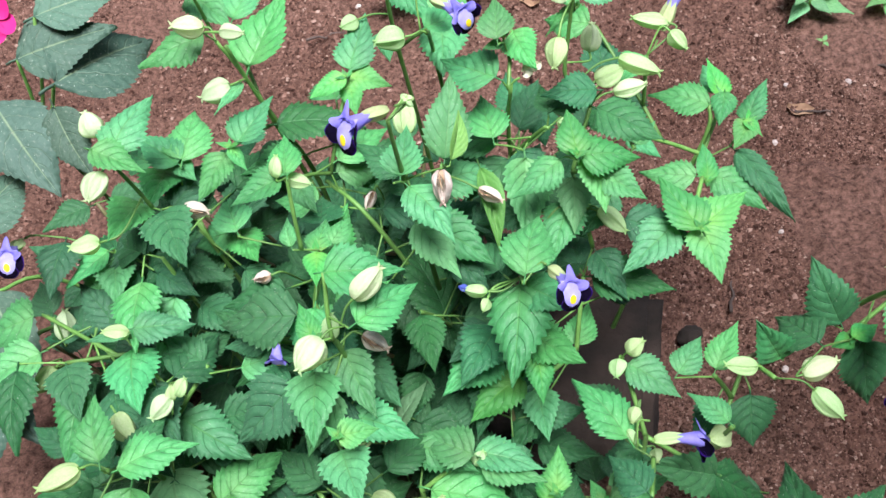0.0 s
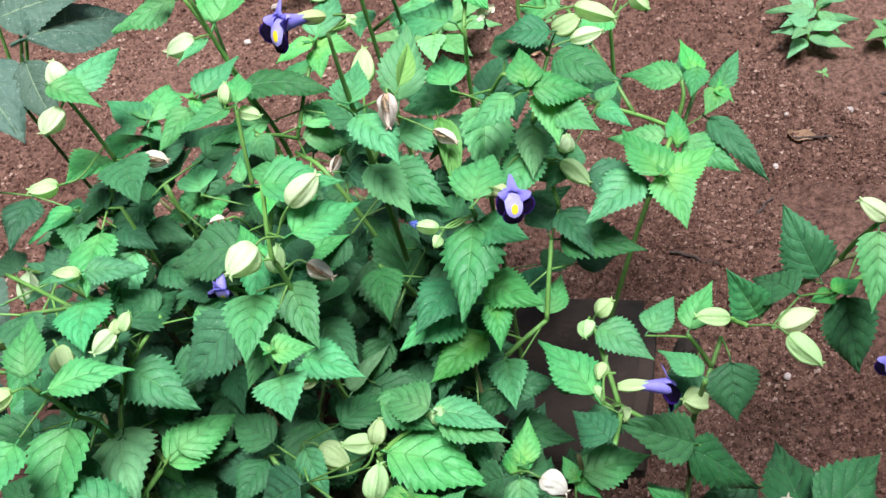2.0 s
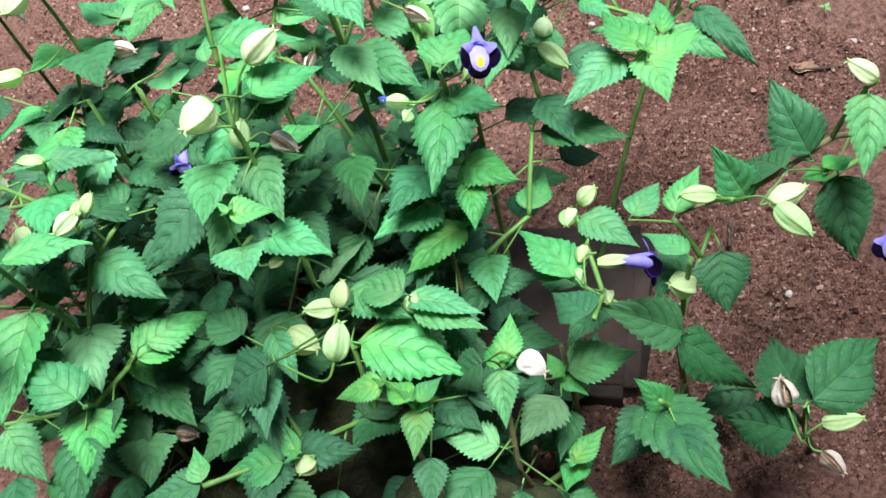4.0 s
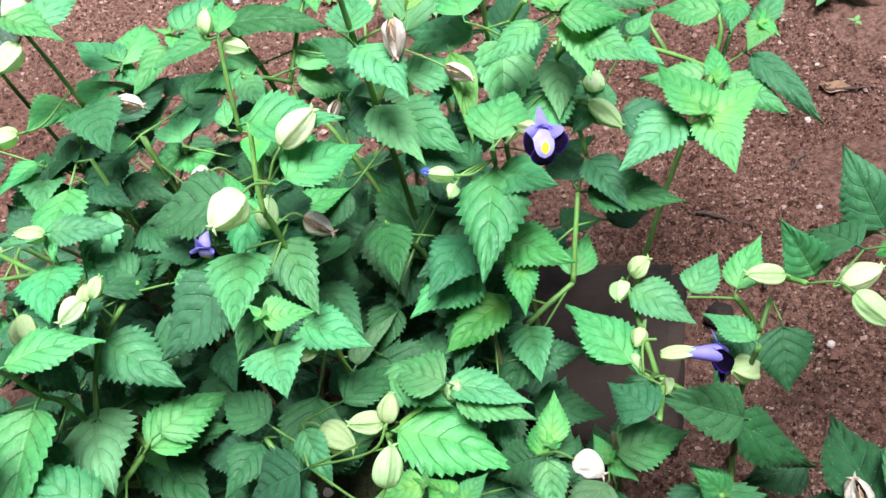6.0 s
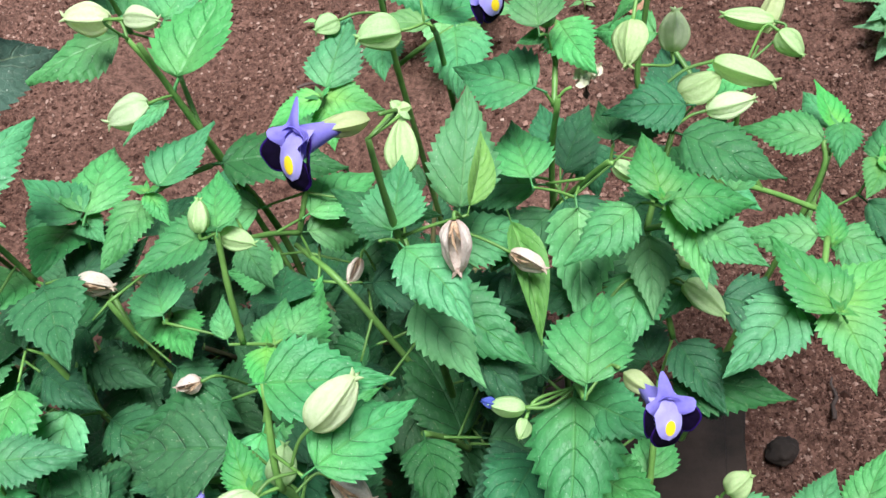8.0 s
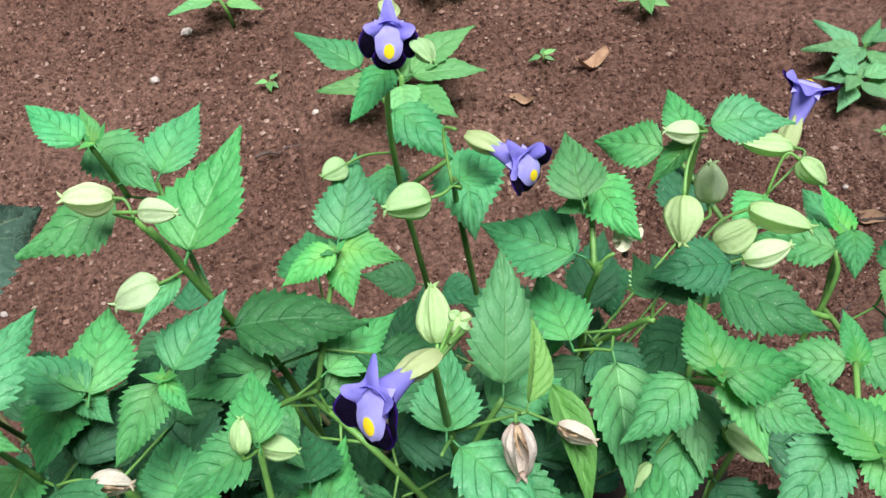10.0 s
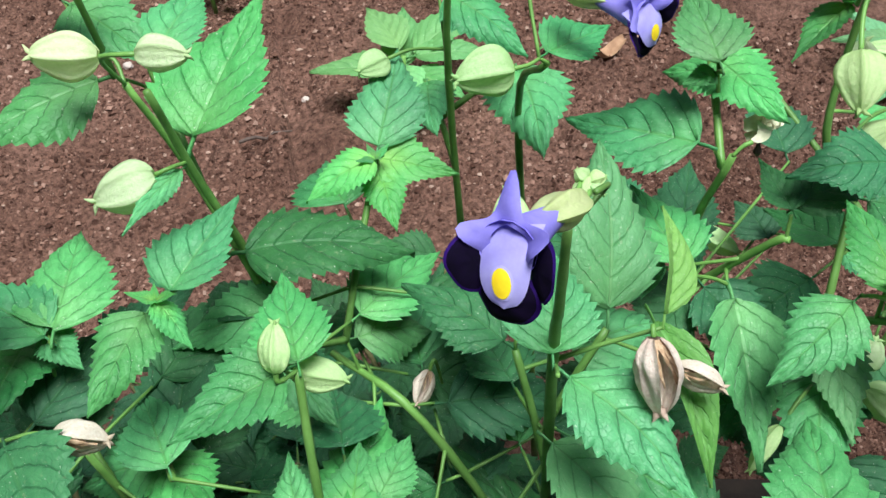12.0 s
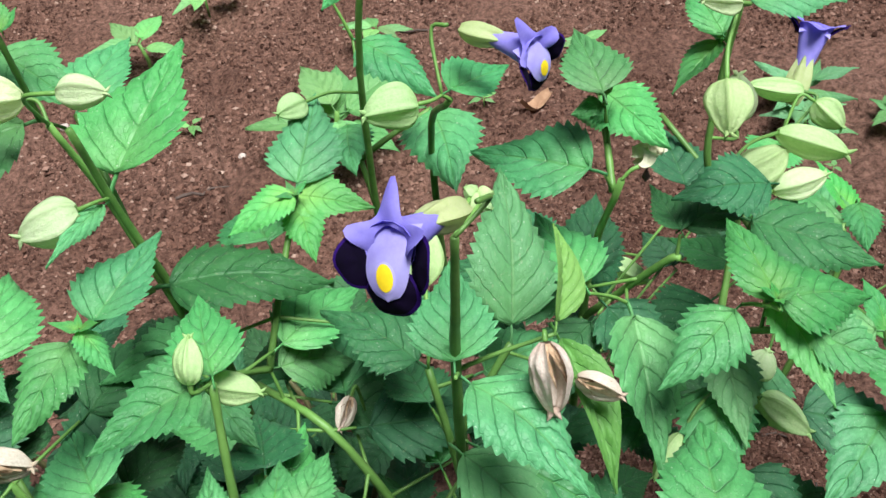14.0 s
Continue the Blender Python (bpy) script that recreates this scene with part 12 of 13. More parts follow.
side_leaf(P, (0.002, 0.561, 0.107), (-0.006, 0.571, 0.105), (-0.028, 0.598, 0.098), (-0.21, 0.08, 0.98), 0.023, "d")
stem(P, "s", (0.0500, 0.5600, 0.0000), (0.0351, 0.5410, 0.0926), (0.0202, 0.5219, 0.1544))
side_leaf(P, (0.040, 0.547, 0.064), (0.035, 0.551, 0.065), (-0.004, 0.580, 0.075), (0.02, -0.31, 0.95), 0.027, "d")
side_leaf(P, (0.040, 0.547, 0.064), (0.058, 0.544, 0.069), (0.094, 0.537, 0.080), (-0.31, -0.18, 0.93), 0.023, "d")
side_leaf(P, (0.030, 0.535, 0.115), (0.034, 0.522, 0.112), (0.043, 0.486, 0.101), (0.04, -0.28, 0.96), 0.025, "d")
side_leaf(P, (0.030, 0.535, 0.115), (0.034, 0.545, 0.119), (0.050, 0.589, 0.131), (-0.19, -0.21, 0.96), 0.027, "d")
side_leaf(P, (0.020, 0.522, 0.154), (0.030, 0.520, 0.156), (0.065, 0.512, 0.160), (-0.17, -0.20, 0.96), 0.020, "d")
side_leaf(P, (0.020, 0.522, 0.154), (0.011, 0.525, 0.155), (-0.031, 0.537, 0.159), (-0.00, -0.31, 0.95), 0.026, "d")
stem(P, "s", (0.0500, 0.5600, 0.0000), (0.0637, 0.5368, 0.0661), (0.0775, 0.5136, 0.1102))
side_leaf(P, (0.059, 0.545, 0.046), (0.067, 0.548, 0.047), (0.106, 0.562, 0.053), (-0.02, -0.34, 0.94), 0.027, "d")
side_leaf(P, (0.059, 0.545, 0.046), (0.043, 0.546, 0.046), (-0.000, 0.550, 0.048), (0.01, -0.24, 0.97), 0.026, "d")
side_leaf(P, (0.068, 0.529, 0.082), (0.077, 0.547, 0.080), (0.098, 0.586, 0.076), (0.14, 0.04, 0.99), 0.025, "d")
side_leaf(P, (0.068, 0.529, 0.082), (0.072, 0.515, 0.081), (0.082, 0.476, 0.078), (-0.16, -0.13, 0.98), 0.025, "d")
side_leaf(P, (0.077, 0.514, 0.110), (0.067, 0.517, 0.112), (0.024, 0.533, 0.119), (0.09, -0.22, 0.97), 0.026, "d")
side_leaf(P, (0.077, 0.514, 0.110), (0.095, 0.508, 0.114), (0.136, 0.495, 0.122), (-0.24, -0.16, 0.96), 0.026, "d")

P = plant((-0.100, 0.480), "green")
stem(P, "s", (-0.1000, 0.4800, 0.0000), (-0.0843, 0.4834, 0.0734), (-0.0685, 0.4868, 0.1223))
side_leaf(P, (-0.090, 0.482, 0.051), (-0.080, 0.486, 0.049), (-0.039, 0.503, 0.041), (0.27, -0.21, 0.94), 0.029, "d")
side_leaf(P, (-0.090, 0.482, 0.051), (-0.100, 0.479, 0.053), (-0.146, 0.465, 0.064), (0.28, -0.20, 0.94), 0.032, "d")
side_leaf(P, (-0.079, 0.485, 0.092), (-0.087, 0.497, 0.088), (-0.106, 0.528, 0.080), (-0.36, 0.03, 0.93), 0.022, "d")
side_leaf(P, (-0.079, 0.485, 0.092), (-0.075, 0.470, 0.096), (-0.064, 0.428, 0.108), (-0.02, 0.27, 0.96), 0.027, "d")
side_leaf(P, (-0.069, 0.487, 0.122), (-0.077, 0.485, 0.124), (-0.112, 0.476, 0.132), (0.27, -0.20, 0.94), 0.021, "d")
side_leaf(P, (-0.069, 0.487, 0.122), (-0.060, 0.485, 0.121), (-0.024, 0.480, 0.114), (0.15, -0.23, 0.96), 0.023, "d")
stem(P, "s", (-0.1000, 0.4800, 0.0000), (-0.0874, 0.5061, 0.0476), (-0.0747, 0.5323, 0.0793))
side_leaf(P, (-0.092, 0.497, 0.033), (-0.101, 0.496, 0.031), (-0.148, 0.488, 0.024), (-0.11, -0.27, 0.96), 0.031, "d")
side_leaf(P, (-0.092, 0.497, 0.033), (-0.080, 0.501, 0.031), (-0.041, 0.515, 0.024), (0.24, -0.19, 0.95), 0.023, "d")
side_leaf(P, (-0.083, 0.515, 0.059), (-0.087, 0.505, 0.056), (-0.101, 0.469, 0.046), (-0.03, -0.26, 0.96), 0.023, "d")
side_leaf(P, (-0.083, 0.515, 0.059), (-0.089, 0.525, 0.058), (-0.109, 0.557, 0.053), (-0.26, -0.01, 0.97), 0.026, "d")
side_leaf(P, (-0.075, 0.532, 0.079), (-0.060, 0.526, 0.083), (-0.019, 0.511, 0.094), (-0.29, -0.13, 0.95), 0.026, "d")
side_leaf(P, (-0.075, 0.532, 0.079), (-0.088, 0.527, 0.083), (-0.127, 0.511, 0.094), (0.33, -0.16, 0.93), 0.025, "d")
stem(P, "s", (-0.1000, 0.4800, 0.0000), (-0.1114, 0.4934, 0.1018), (-0.1227, 0.5067, 0.1696))
side_leaf(P, (-0.108, 0.489, 0.070), (-0.104, 0.506, 0.070), (-0.094, 0.551, 0.068), (0.28, -0.03, 0.96), 0.028, "d")
side_leaf(P, (-0.108, 0.489, 0.070), (-0.102, 0.476, 0.071), (-0.086, 0.434, 0.072), (-0.11, -0.01, 0.99), 0.026, "d")
side_leaf(P, (-0.115, 0.498, 0.127), (-0.127, 0.502, 0.124), (-0.160, 0.513, 0.117), (-0.27, -0.17, 0.95), 0.023, "d")
side_leaf(P, (-0.115, 0.498, 0.127), (-0.101, 0.496, 0.123), (-0.070, 0.493, 0.116), (0.20, -0.27, 0.94), 0.020, "d")
side_leaf(P, (-0.123, 0.507, 0.170), (-0.126, 0.493, 0.167), (-0.136, 0.457, 0.159), (-0.10, -0.18, 0.98), 0.022, "d")
side_leaf(P, (-0.123, 0.507, 0.170), (-0.129, 0.520, 0.173), (-0.147, 0.562, 0.183), (0.06, -0.21, 0.98), 0.031, "d")
stem(P, "s", (-0.1000, 0.4800, 0.0000), (-0.1249, 0.4823, 0.0563), (-0.1498, 0.4846, 0.0939))
side_leaf(P, (-0.117, 0.482, 0.039), (-0.107, 0.488, 0.042), (-0.069, 0.511, 0.052), (-0.05, -0.33, 0.94), 0.026, "d")
side_leaf(P, (-0.117, 0.482, 0.039), (-0.134, 0.474, 0.044), (-0.166, 0.460, 0.055), (0.35, -0.13, 0.93), 0.022, "d")
side_leaf(P, (-0.133, 0.483, 0.070), (-0.139, 0.490, 0.069), (-0.162, 0.520, 0.062), (-0.18, 0.09, 0.98), 0.023, "d")
side_leaf(P, (-0.133, 0.483, 0.070), (-0.126, 0.468, 0.069), (-0.109, 0.433, 0.066), (-0.15, -0.15, 0.98), 0.022, "d")
side_leaf(P, (-0.150, 0.485, 0.094), (-0.160, 0.472, 0.095), (-0.181, 0.447, 0.097), (0.03, 0.06, 1.00), 0.021, "d")
side_leaf(P, (-0.150, 0.485, 0.094), (-0.145, 0.489, 0.093), (-0.118, 0.510, 0.086), (0.30, -0.10, 0.95), 0.020, "d")
stem(P, "s", (-0.1000, 0.4800, 0.0000), (-0.1160, 0.4611, 0.0564), (-0.1319, 0.4421, 0.0940))
side_leaf(P, (-0.111, 0.467, 0.039), (-0.103, 0.468, 0.041), (-0.063, 0.469, 0.052), (-0.26, -0.24, 0.94), 0.025, "d")
side_leaf(P, (-0.111, 0.467, 0.039), (-0.117, 0.469, 0.039), (-0.155, 0.475, 0.037), (-0.08, -0.25, 0.97), 0.025, "d")
side_leaf(P, (-0.121, 0.455, 0.070), (-0.120, 0.466, 0.069), (-0.115, 0.510, 0.066), (0.10, 0.07, 0.99), 0.030, "d")
side_leaf(P, (-0.121, 0.455, 0.070), (-0.126, 0.438, 0.074), (-0.139, 0.395, 0.082), (-0.11, 0.22, 0.97), 0.030, "d")
side_leaf(P, (-0.132, 0.442, 0.094), (-0.139, 0.440, 0.096), (-0.177, 0.429, 0.107), (0.33, -0.20, 0.92), 0.025, "d")
side_leaf(P, (-0.132, 0.442, 0.094), (-0.115, 0.436, 0.096), (-0.083, 0.423, 0.099), (-0.16, -0.18, 0.97), 0.023, "d")
stem(P, "s", (-0.1000, 0.4800, 0.0000), (-0.0943, 0.4581, 0.0554), (-0.0886, 0.4363, 0.0924))
side_leaf(P, (-0.096, 0.465, 0.038), (-0.097, 0.473, 0.040), (-0.098, 0.506, 0.047), (-0.12, -0.21, 0.97), 0.023, "d")
side_leaf(P, (-0.096, 0.465, 0.038), (-0.095, 0.458, 0.038), (-0.088, 0.418, 0.036), (0.15, -0.02, 0.99), 0.025, "d")
side_leaf(P, (-0.092, 0.451, 0.069), (-0.100, 0.447, 0.069), (-0.135, 0.431, 0.069), (0.08, -0.17, 0.98), 0.025, "d")
side_leaf(P, (-0.092, 0.451, 0.069), (-0.085, 0.454, 0.068), (-0.043, 0.471, 0.060), (0.21, -0.10, 0.97), 0.027, "d")
side_leaf(P, (-0.089, 0.436, 0.092), (-0.089, 0.430, 0.093), (-0.092, 0.387, 0.098), (0.20, 0.11, 0.97), 0.026, "d")
side_leaf(P, (-0.089, 0.436, 0.092), (-0.090, 0.450, 0.090), (-0.094, 0.498, 0.080), (0.03, 0.20, 0.98), 0.028, "d")

P = plant((-0.020, 0.400), "green")
stem(P, "s", (-0.0200, 0.4000, 0.0000), (0.0089, 0.3939, 0.0486), (0.0378, 0.3878, 0.0809))
side_leaf(P, (-0.001, 0.396, 0.034), (-0.020, 0.401, 0.037), (-0.055, 0.412, 0.044), (0.09, -0.32, 0.94), 0.023, "d")
side_leaf(P, (0.019, 0.392, 0.061), (0.020, 0.402, 0.061), (0.026, 0.438, 0.065), (0.06, -0.10, 0.99), 0.022, "d")
side_leaf(P, (0.019, 0.392, 0.061), (0.011, 0.376, 0.058), (-0.006, 0.337, 0.051), (0.00, -0.17, 0.99), 0.023, "d")
side_leaf(P, (0.038, 0.388, 0.081), (0.025, 0.394, 0.079), (-0.010, 0.411, 0.073), (-0.25, -0.17, 0.95), 0.022, "d")
side_leaf(P, (0.038, 0.388, 0.081), (0.044, 0.381, 0.081), (0.077, 0.346, 0.079), (-0.15, -0.17, 0.97), 0.032, "d")
stem(P, "s", (-0.0200, 0.4000, 0.0000), (-0.0060, 0.4225, 0.0631), (0.0079, 0.4449, 0.1052))
side_leaf(P, (-0.011, 0.415, 0.044), (-0.018, 0.425, 0.041), (-0.038, 0.451, 0.033), (-0.39, -0.03, 0.92), 0.020, "d")
side_leaf(P, (-0.001, 0.430, 0.079), (0.008, 0.434, 0.081), (0.045, 0.448, 0.091), (-0.11, -0.34, 0.93), 0.026, "d")
side_leaf(P, (-0.001, 0.430, 0.079), (-0.014, 0.420, 0.083), (-0.044, 0.395, 0.094), (0.39, -0.07, 0.92), 0.025, "d")
side_leaf(P, (0.008, 0.445, 0.105), (-0.005, 0.457, 0.105), (-0.042, 0.490, 0.103), (-0.16, -0.14, 0.98), 0.031, "d")
side_leaf(P, (0.008, 0.445, 0.105), (0.015, 0.437, 0.102), (0.039, 0.409, 0.092), (-0.09, -0.41, 0.91), 0.026, "d")
stem(P, "s", (-0.0200, 0.4000, 0.0000), (-0.0357, 0.4254, 0.0875), (-0.0513, 0.4507, 0.1458))
side_leaf(P, (-0.030, 0.417, 0.060), (-0.033, 0.428, 0.062), (-0.045, 0.471, 0.068), (-0.12, -0.18, 0.98), 0.025, "d")
side_leaf(P, (-0.030, 0.417, 0.060), (-0.027, 0.405, 0.062), (-0.013, 0.359, 0.070), (-0.09, 0.13, 0.99), 0.032, "d")
side_leaf(P, (-0.041, 0.434, 0.109), (-0.048, 0.435, 0.110), (-0.091, 0.444, 0.115), (0.06, -0.24, 0.97), 0.028, "d")
side_leaf(P, (-0.041, 0.434, 0.109), (-0.032, 0.433, 0.107), (0.005, 0.431, 0.101), (0.15, -0.26, 0.95), 0.021, "d")
side_leaf(P, (-0.051, 0.451, 0.146), (-0.050, 0.442, 0.146), (-0.041, 0.397, 0.146), (-0.25, -0.05, 0.97), 0.028, "d")
side_leaf(P, (-0.051, 0.451, 0.146), (-0.050, 0.468, 0.143), (-0.047, 0.503, 0.137), (0.04, 0.16, 0.99), 0.023, "d")
stem(P, "s", (-0.0200, 0.4000, 0.0000), (-0.0491, 0.4016, 0.0559), (-0.0782, 0.4032, 0.0932))
side_leaf(P, (-0.039, 0.401, 0.039), (-0.043, 0.409, 0.037), (-0.059, 0.448, 0.026), (-0.19, 0.18, 0.96), 0.025, "d")
side_leaf(P, (-0.059, 0.402, 0.070), (-0.066, 0.398, 0.069), (-0.111, 0.377, 0.068), (0.11, -0.30, 0.95), 0.030, "d")
side_leaf(P, (-0.059, 0.402, 0.070), (-0.044, 0.408, 0.071), (-0.011, 0.421, 0.073), (0.01, -0.21, 0.98), 0.020, "d")
side_leaf(P, (-0.078, 0.403, 0.093), (-0.077, 0.391, 0.093), (-0.071, 0.350, 0.092), (-0.07, -0.03, 1.00), 0.023, "d")
side_leaf(P, (-0.078, 0.403, 0.093), (-0.091, 0.418, 0.098), (-0.120, 0.451, 0.109), (0.01, -0.31, 0.95), 0.027, "d")
stem(P, "s", (-0.0200, 0.4000, 0.0000), (-0.0307, 0.3780, 0.0697), (-0.0414, 0.3560, 0.1162))
side_leaf(P, (-0.027, 0.385, 0.048), (-0.038, 0.375, 0.051), (-0.065, 0.349, 0.059), (0.38, -0.11, 0.92), 0.026, "d")
side_leaf(P, (-0.034, 0.371, 0.087), (-0.051, 0.379, 0.085), (-0.093, 0.401, 0.080), (-0.19, -0.15, 0.97), 0.026, "d")
side_leaf(P, (-0.041, 0.356, 0.116), (-0.037, 0.366, 0.115), (-0.015, 0.409, 0.110), (0.06, 0.09, 0.99), 0.032, "d")
side_leaf(P, (-0.041, 0.356, 0.116), (-0.041, 0.337, 0.119), (-0.039, 0.303, 0.124), (0.17, 0.15, 0.97), 0.023, "d")
stem(P, "s", (-0.0200, 0.4000, 0.0000), (-0.0094, 0.3740, 0.0684), (0.0012, 0.3481, 0.1140))
side_leaf(P, (-0.013, 0.383, 0.047), (-0.028, 0.388, 0.047), (-0.059, 0.400, 0.047), (-0.10, -0.27, 0.96), 0.021, "d")
side_leaf(P, (-0.006, 0.365, 0.085), (-0.003, 0.376, 0.088), (0.005, 0.406, 0.097), (-0.05, -0.28, 0.96), 0.020, "d")
side_leaf(P, (-0.006, 0.365, 0.085), (-0.014, 0.354, 0.082), (-0.040, 0.316, 0.070), (-0.15, -0.19, 0.97), 0.029, "d")
side_leaf(P, (0.001, 0.348, 0.114), (-0.005, 0.354, 0.114), (-0.036, 0.385, 0.115), (-0.15, -0.17, 0.97), 0.025, "d")

P = plant((0.090, 0.470), "green")
stem(P, "s", (0.0900, 0.4700, 0.0000), (0.1183, 0.4704, 0.0953), (0.1466, 0.4708, 0.1589))
side_leaf(P, (0.109, 0.470, 0.066), (0.116, 0.476, 0.068), (0.145, 0.499, 0.075), (0.04, -0.36, 0.93), 0.022, "d")
side_leaf(P, (0.109, 0.470, 0.066), (0.099, 0.454, 0.061), (0.078, 0.420, 0.051), (0.15, -0.36, 0.92), 0.024, "d")
side_leaf(P, (0.128, 0.471, 0.119), (0.121, 0.475, 0.121), (0.083, 0.497, 0.133), (0.14, -0.27, 0.95), 0.027, "d")
side_leaf(P, (0.128, 0.471, 0.119), (0.136, 0.460, 0.117), (0.157, 0.435, 0.113), (0.02, -0.13, 0.99), 0.022, "d")
side_leaf(P, (0.147, 0.471, 0.159), (0.143, 0.465, 0.159), (0.119, 0.423, 0.156), (-0.09, -0.00, 1.00), 0.031, "d")
side_leaf(P, (0.147, 0.471, 0.159), (0.153, 0.487, 0.164), (0.167, 0.520, 0.174), (-0.10, -0.25, 0.96), 0.021, "d")
stem(P, "s", (0.0900, 0.4700, 0.0000), (0.0965, 0.4850, 0.0616), (0.1030, 0.4999, 0.1027))
side_leaf(P, (0.094, 0.480, 0.043), (0.087, 0.476, 0.043), (0.048, 0.453, 0.047), (0.14, -0.05, 0.99), 0.028, "d")
side_leaf(P, (0.094, 0.480, 0.043), (0.098, 0.497, 0.046), (0.105, 0.531, 0.052), (0.02, -0.18, 0.98), 0.022, "d")
side_leaf(P, (0.099, 0.490, 0.077), (0.111, 0.487, 0.078), (0.144, 0.479, 0.082), (-0.15, -0.20, 0.97), 0.022, "d")
side_leaf(P, (0.099, 0.490, 0.077), (0.089, 0.493, 0.076), (0.053, 0.504, 0.073), (-0.14, -0.17, 0.97), 0.026, "d")
side_leaf(P, (0.103, 0.500, 0.103), (0.119, 0.509, 0.105), (0.149, 0.525, 0.110), (-0.07, -0.15, 0.99), 0.023, "d")
side_leaf(P, (0.103, 0.500, 0.103), (0.101, 0.493, 0.101), (0.092, 0.463, 0.096), (-0.02, -0.18, 0.98), 0.019, "d")
stem(P, "s", (0.0900, 0.4700, 0.0000), (0.0731, 0.4915, 0.0848), (0.0562, 0.5129, 0.1413))
side_leaf(P, (0.079, 0.484, 0.059), (0.074, 0.497, 0.057), (0.057, 0.539, 0.049), (-0.08, 0.13, 0.99), 0.029, "d")
side_leaf(P, (0.079, 0.484, 0.059), (0.082, 0.479, 0.060), (0.107, 0.439, 0.068), (-0.37, -0.03, 0.93), 0.032, "d")
side_leaf(P, (0.067, 0.499, 0.106), (0.057, 0.490, 0.106), (0.019, 0.459, 0.109), (0.19, -0.16, 0.97), 0.027, "d")
side_leaf(P, (0.067, 0.499, 0.106), (0.077, 0.497, 0.106), (0.125, 0.489, 0.106), (-0.05, -0.26, 0.96), 0.032, "d")
side_leaf(P, (0.056, 0.513, 0.141), (0.061, 0.496, 0.144), (0.073, 0.453, 0.150), (-0.19, 0.09, 0.98), 0.029, "d")
side_leaf(P, (0.056, 0.513, 0.141), (0.042, 0.527, 0.139), (0.015, 0.554, 0.135), (-0.11, 0.03, 0.99), 0.025, "d")
stem(P, "s", (0.0900, 0.4700, 0.0000), (0.0622, 0.4645, 0.0863), (0.0344, 0.4590, 0.1438))
side_leaf(P, (0.071, 0.466, 0.060), (0.079, 0.452, 0.060), (0.094, 0.423, 0.061), (-0.17, -0.06, 0.98), 0.022, "d")
side_leaf(P, (0.071, 0.466, 0.060), (0.066, 0.478, 0.059), (0.046, 0.522, 0.058), (0.00, 0.02, 1.00), 0.028, "d")
side_leaf(P, (0.053, 0.463, 0.108), (0.067, 0.465, 0.108), (0.107, 0.472, 0.111), (-0.01, -0.24, 0.97), 0.026, "d")
side_leaf(P, (0.053, 0.463, 0.108), (0.043, 0.464, 0.108), (-0.002, 0.468, 0.109), (0.01, -0.24, 0.97), 0.027, "d")
side_leaf(P, (0.034, 0.459, 0.144), (0.021, 0.472, 0.145), (-0.002, 0.495, 0.147), (-0.15, -0.25, 0.96), 0.019, "d")
side_leaf(P, (0.034, 0.459, 0.144), (0.036, 0.451, 0.143), (0.044, 0.414, 0.138), (-0.00, -0.13, 0.99), 0.024, "d")
stem(P, "s", (0.0900, 0.4700, 0.0000), (0.0718, 0.4496, 0.0554), (0.0537, 0.4293, 0.0923))
side_leaf(P, (0.078, 0.456, 0.038), (0.066, 0.451, 0.041), (0.032, 0.438, 0.049), (0.29, -0.19, 0.94), 0.022, "d")
side_leaf(P, (0.078, 0.456, 0.038), (0.089, 0.456, 0.037), (0.130, 0.455, 0.034), (0.07, -0.25, 0.97), 0.026, "d")
side_leaf(P, (0.066, 0.443, 0.069), (0.070, 0.437, 0.069), (0.092, 0.401, 0.068), (0.02, -0.01, 1.00), 0.024, "d")
side_leaf(P, (0.066, 0.443, 0.069), (0.059, 0.458, 0.073), (0.045, 0.490, 0.082), (0.12, -0.21, 0.97), 0.024, "d")
side_leaf(P, (0.054, 0.429, 0.092), (0.061, 0.427, 0.094), (0.104, 0.416, 0.102), (-0.24, -0.20, 0.95), 0.029, "d")
side_leaf(P, (0.054, 0.429, 0.092), (0.047, 0.431, 0.094), (0.008, 0.441, 0.101), (0.13, -0.26, 0.96), 0.025, "d")
stem(P, "s", (0.0900, 0.4700, 0.0000), (0.0995, 0.4578, 0.0748), (0.1090, 0.4457, 0.1247))
side_leaf(P, (0.096, 0.462, 0.052), (0.090, 0.471, 0.051), (0.066, 0.507, 0.048), (-0.07, 0.03, 1.00), 0.030, "d")
side_leaf(P, (0.096, 0.462, 0.052), (0.094, 0.452, 0.054), (0.087, 0.414, 0.061), (0.31, 0.13, 0.94), 0.025, "d")
side_leaf(P, (0.103, 0.454, 0.093), (0.092, 0.447, 0.090), (0.056, 0.425, 0.080), (-0.08, -0.30, 0.95), 0.028, "d")
side_leaf(P, (0.103, 0.454, 0.093), (0.119, 0.456, 0.095), (0.157, 0.462, 0.098), (-0.06, -0.23, 0.97), 0.023, "d")
side_leaf(P, (0.109, 0.446, 0.125), (0.117, 0.428, 0.127), (0.137, 0.387, 0.133), (-0.20, 0.05, 0.98), 0.027, "d")
side_leaf(P, (0.109, 0.446, 0.125), (0.110, 0.456, 0.126), (0.116, 0.503, 0.134), (-0.14, -0.14, 0.98), 0.029, "d")

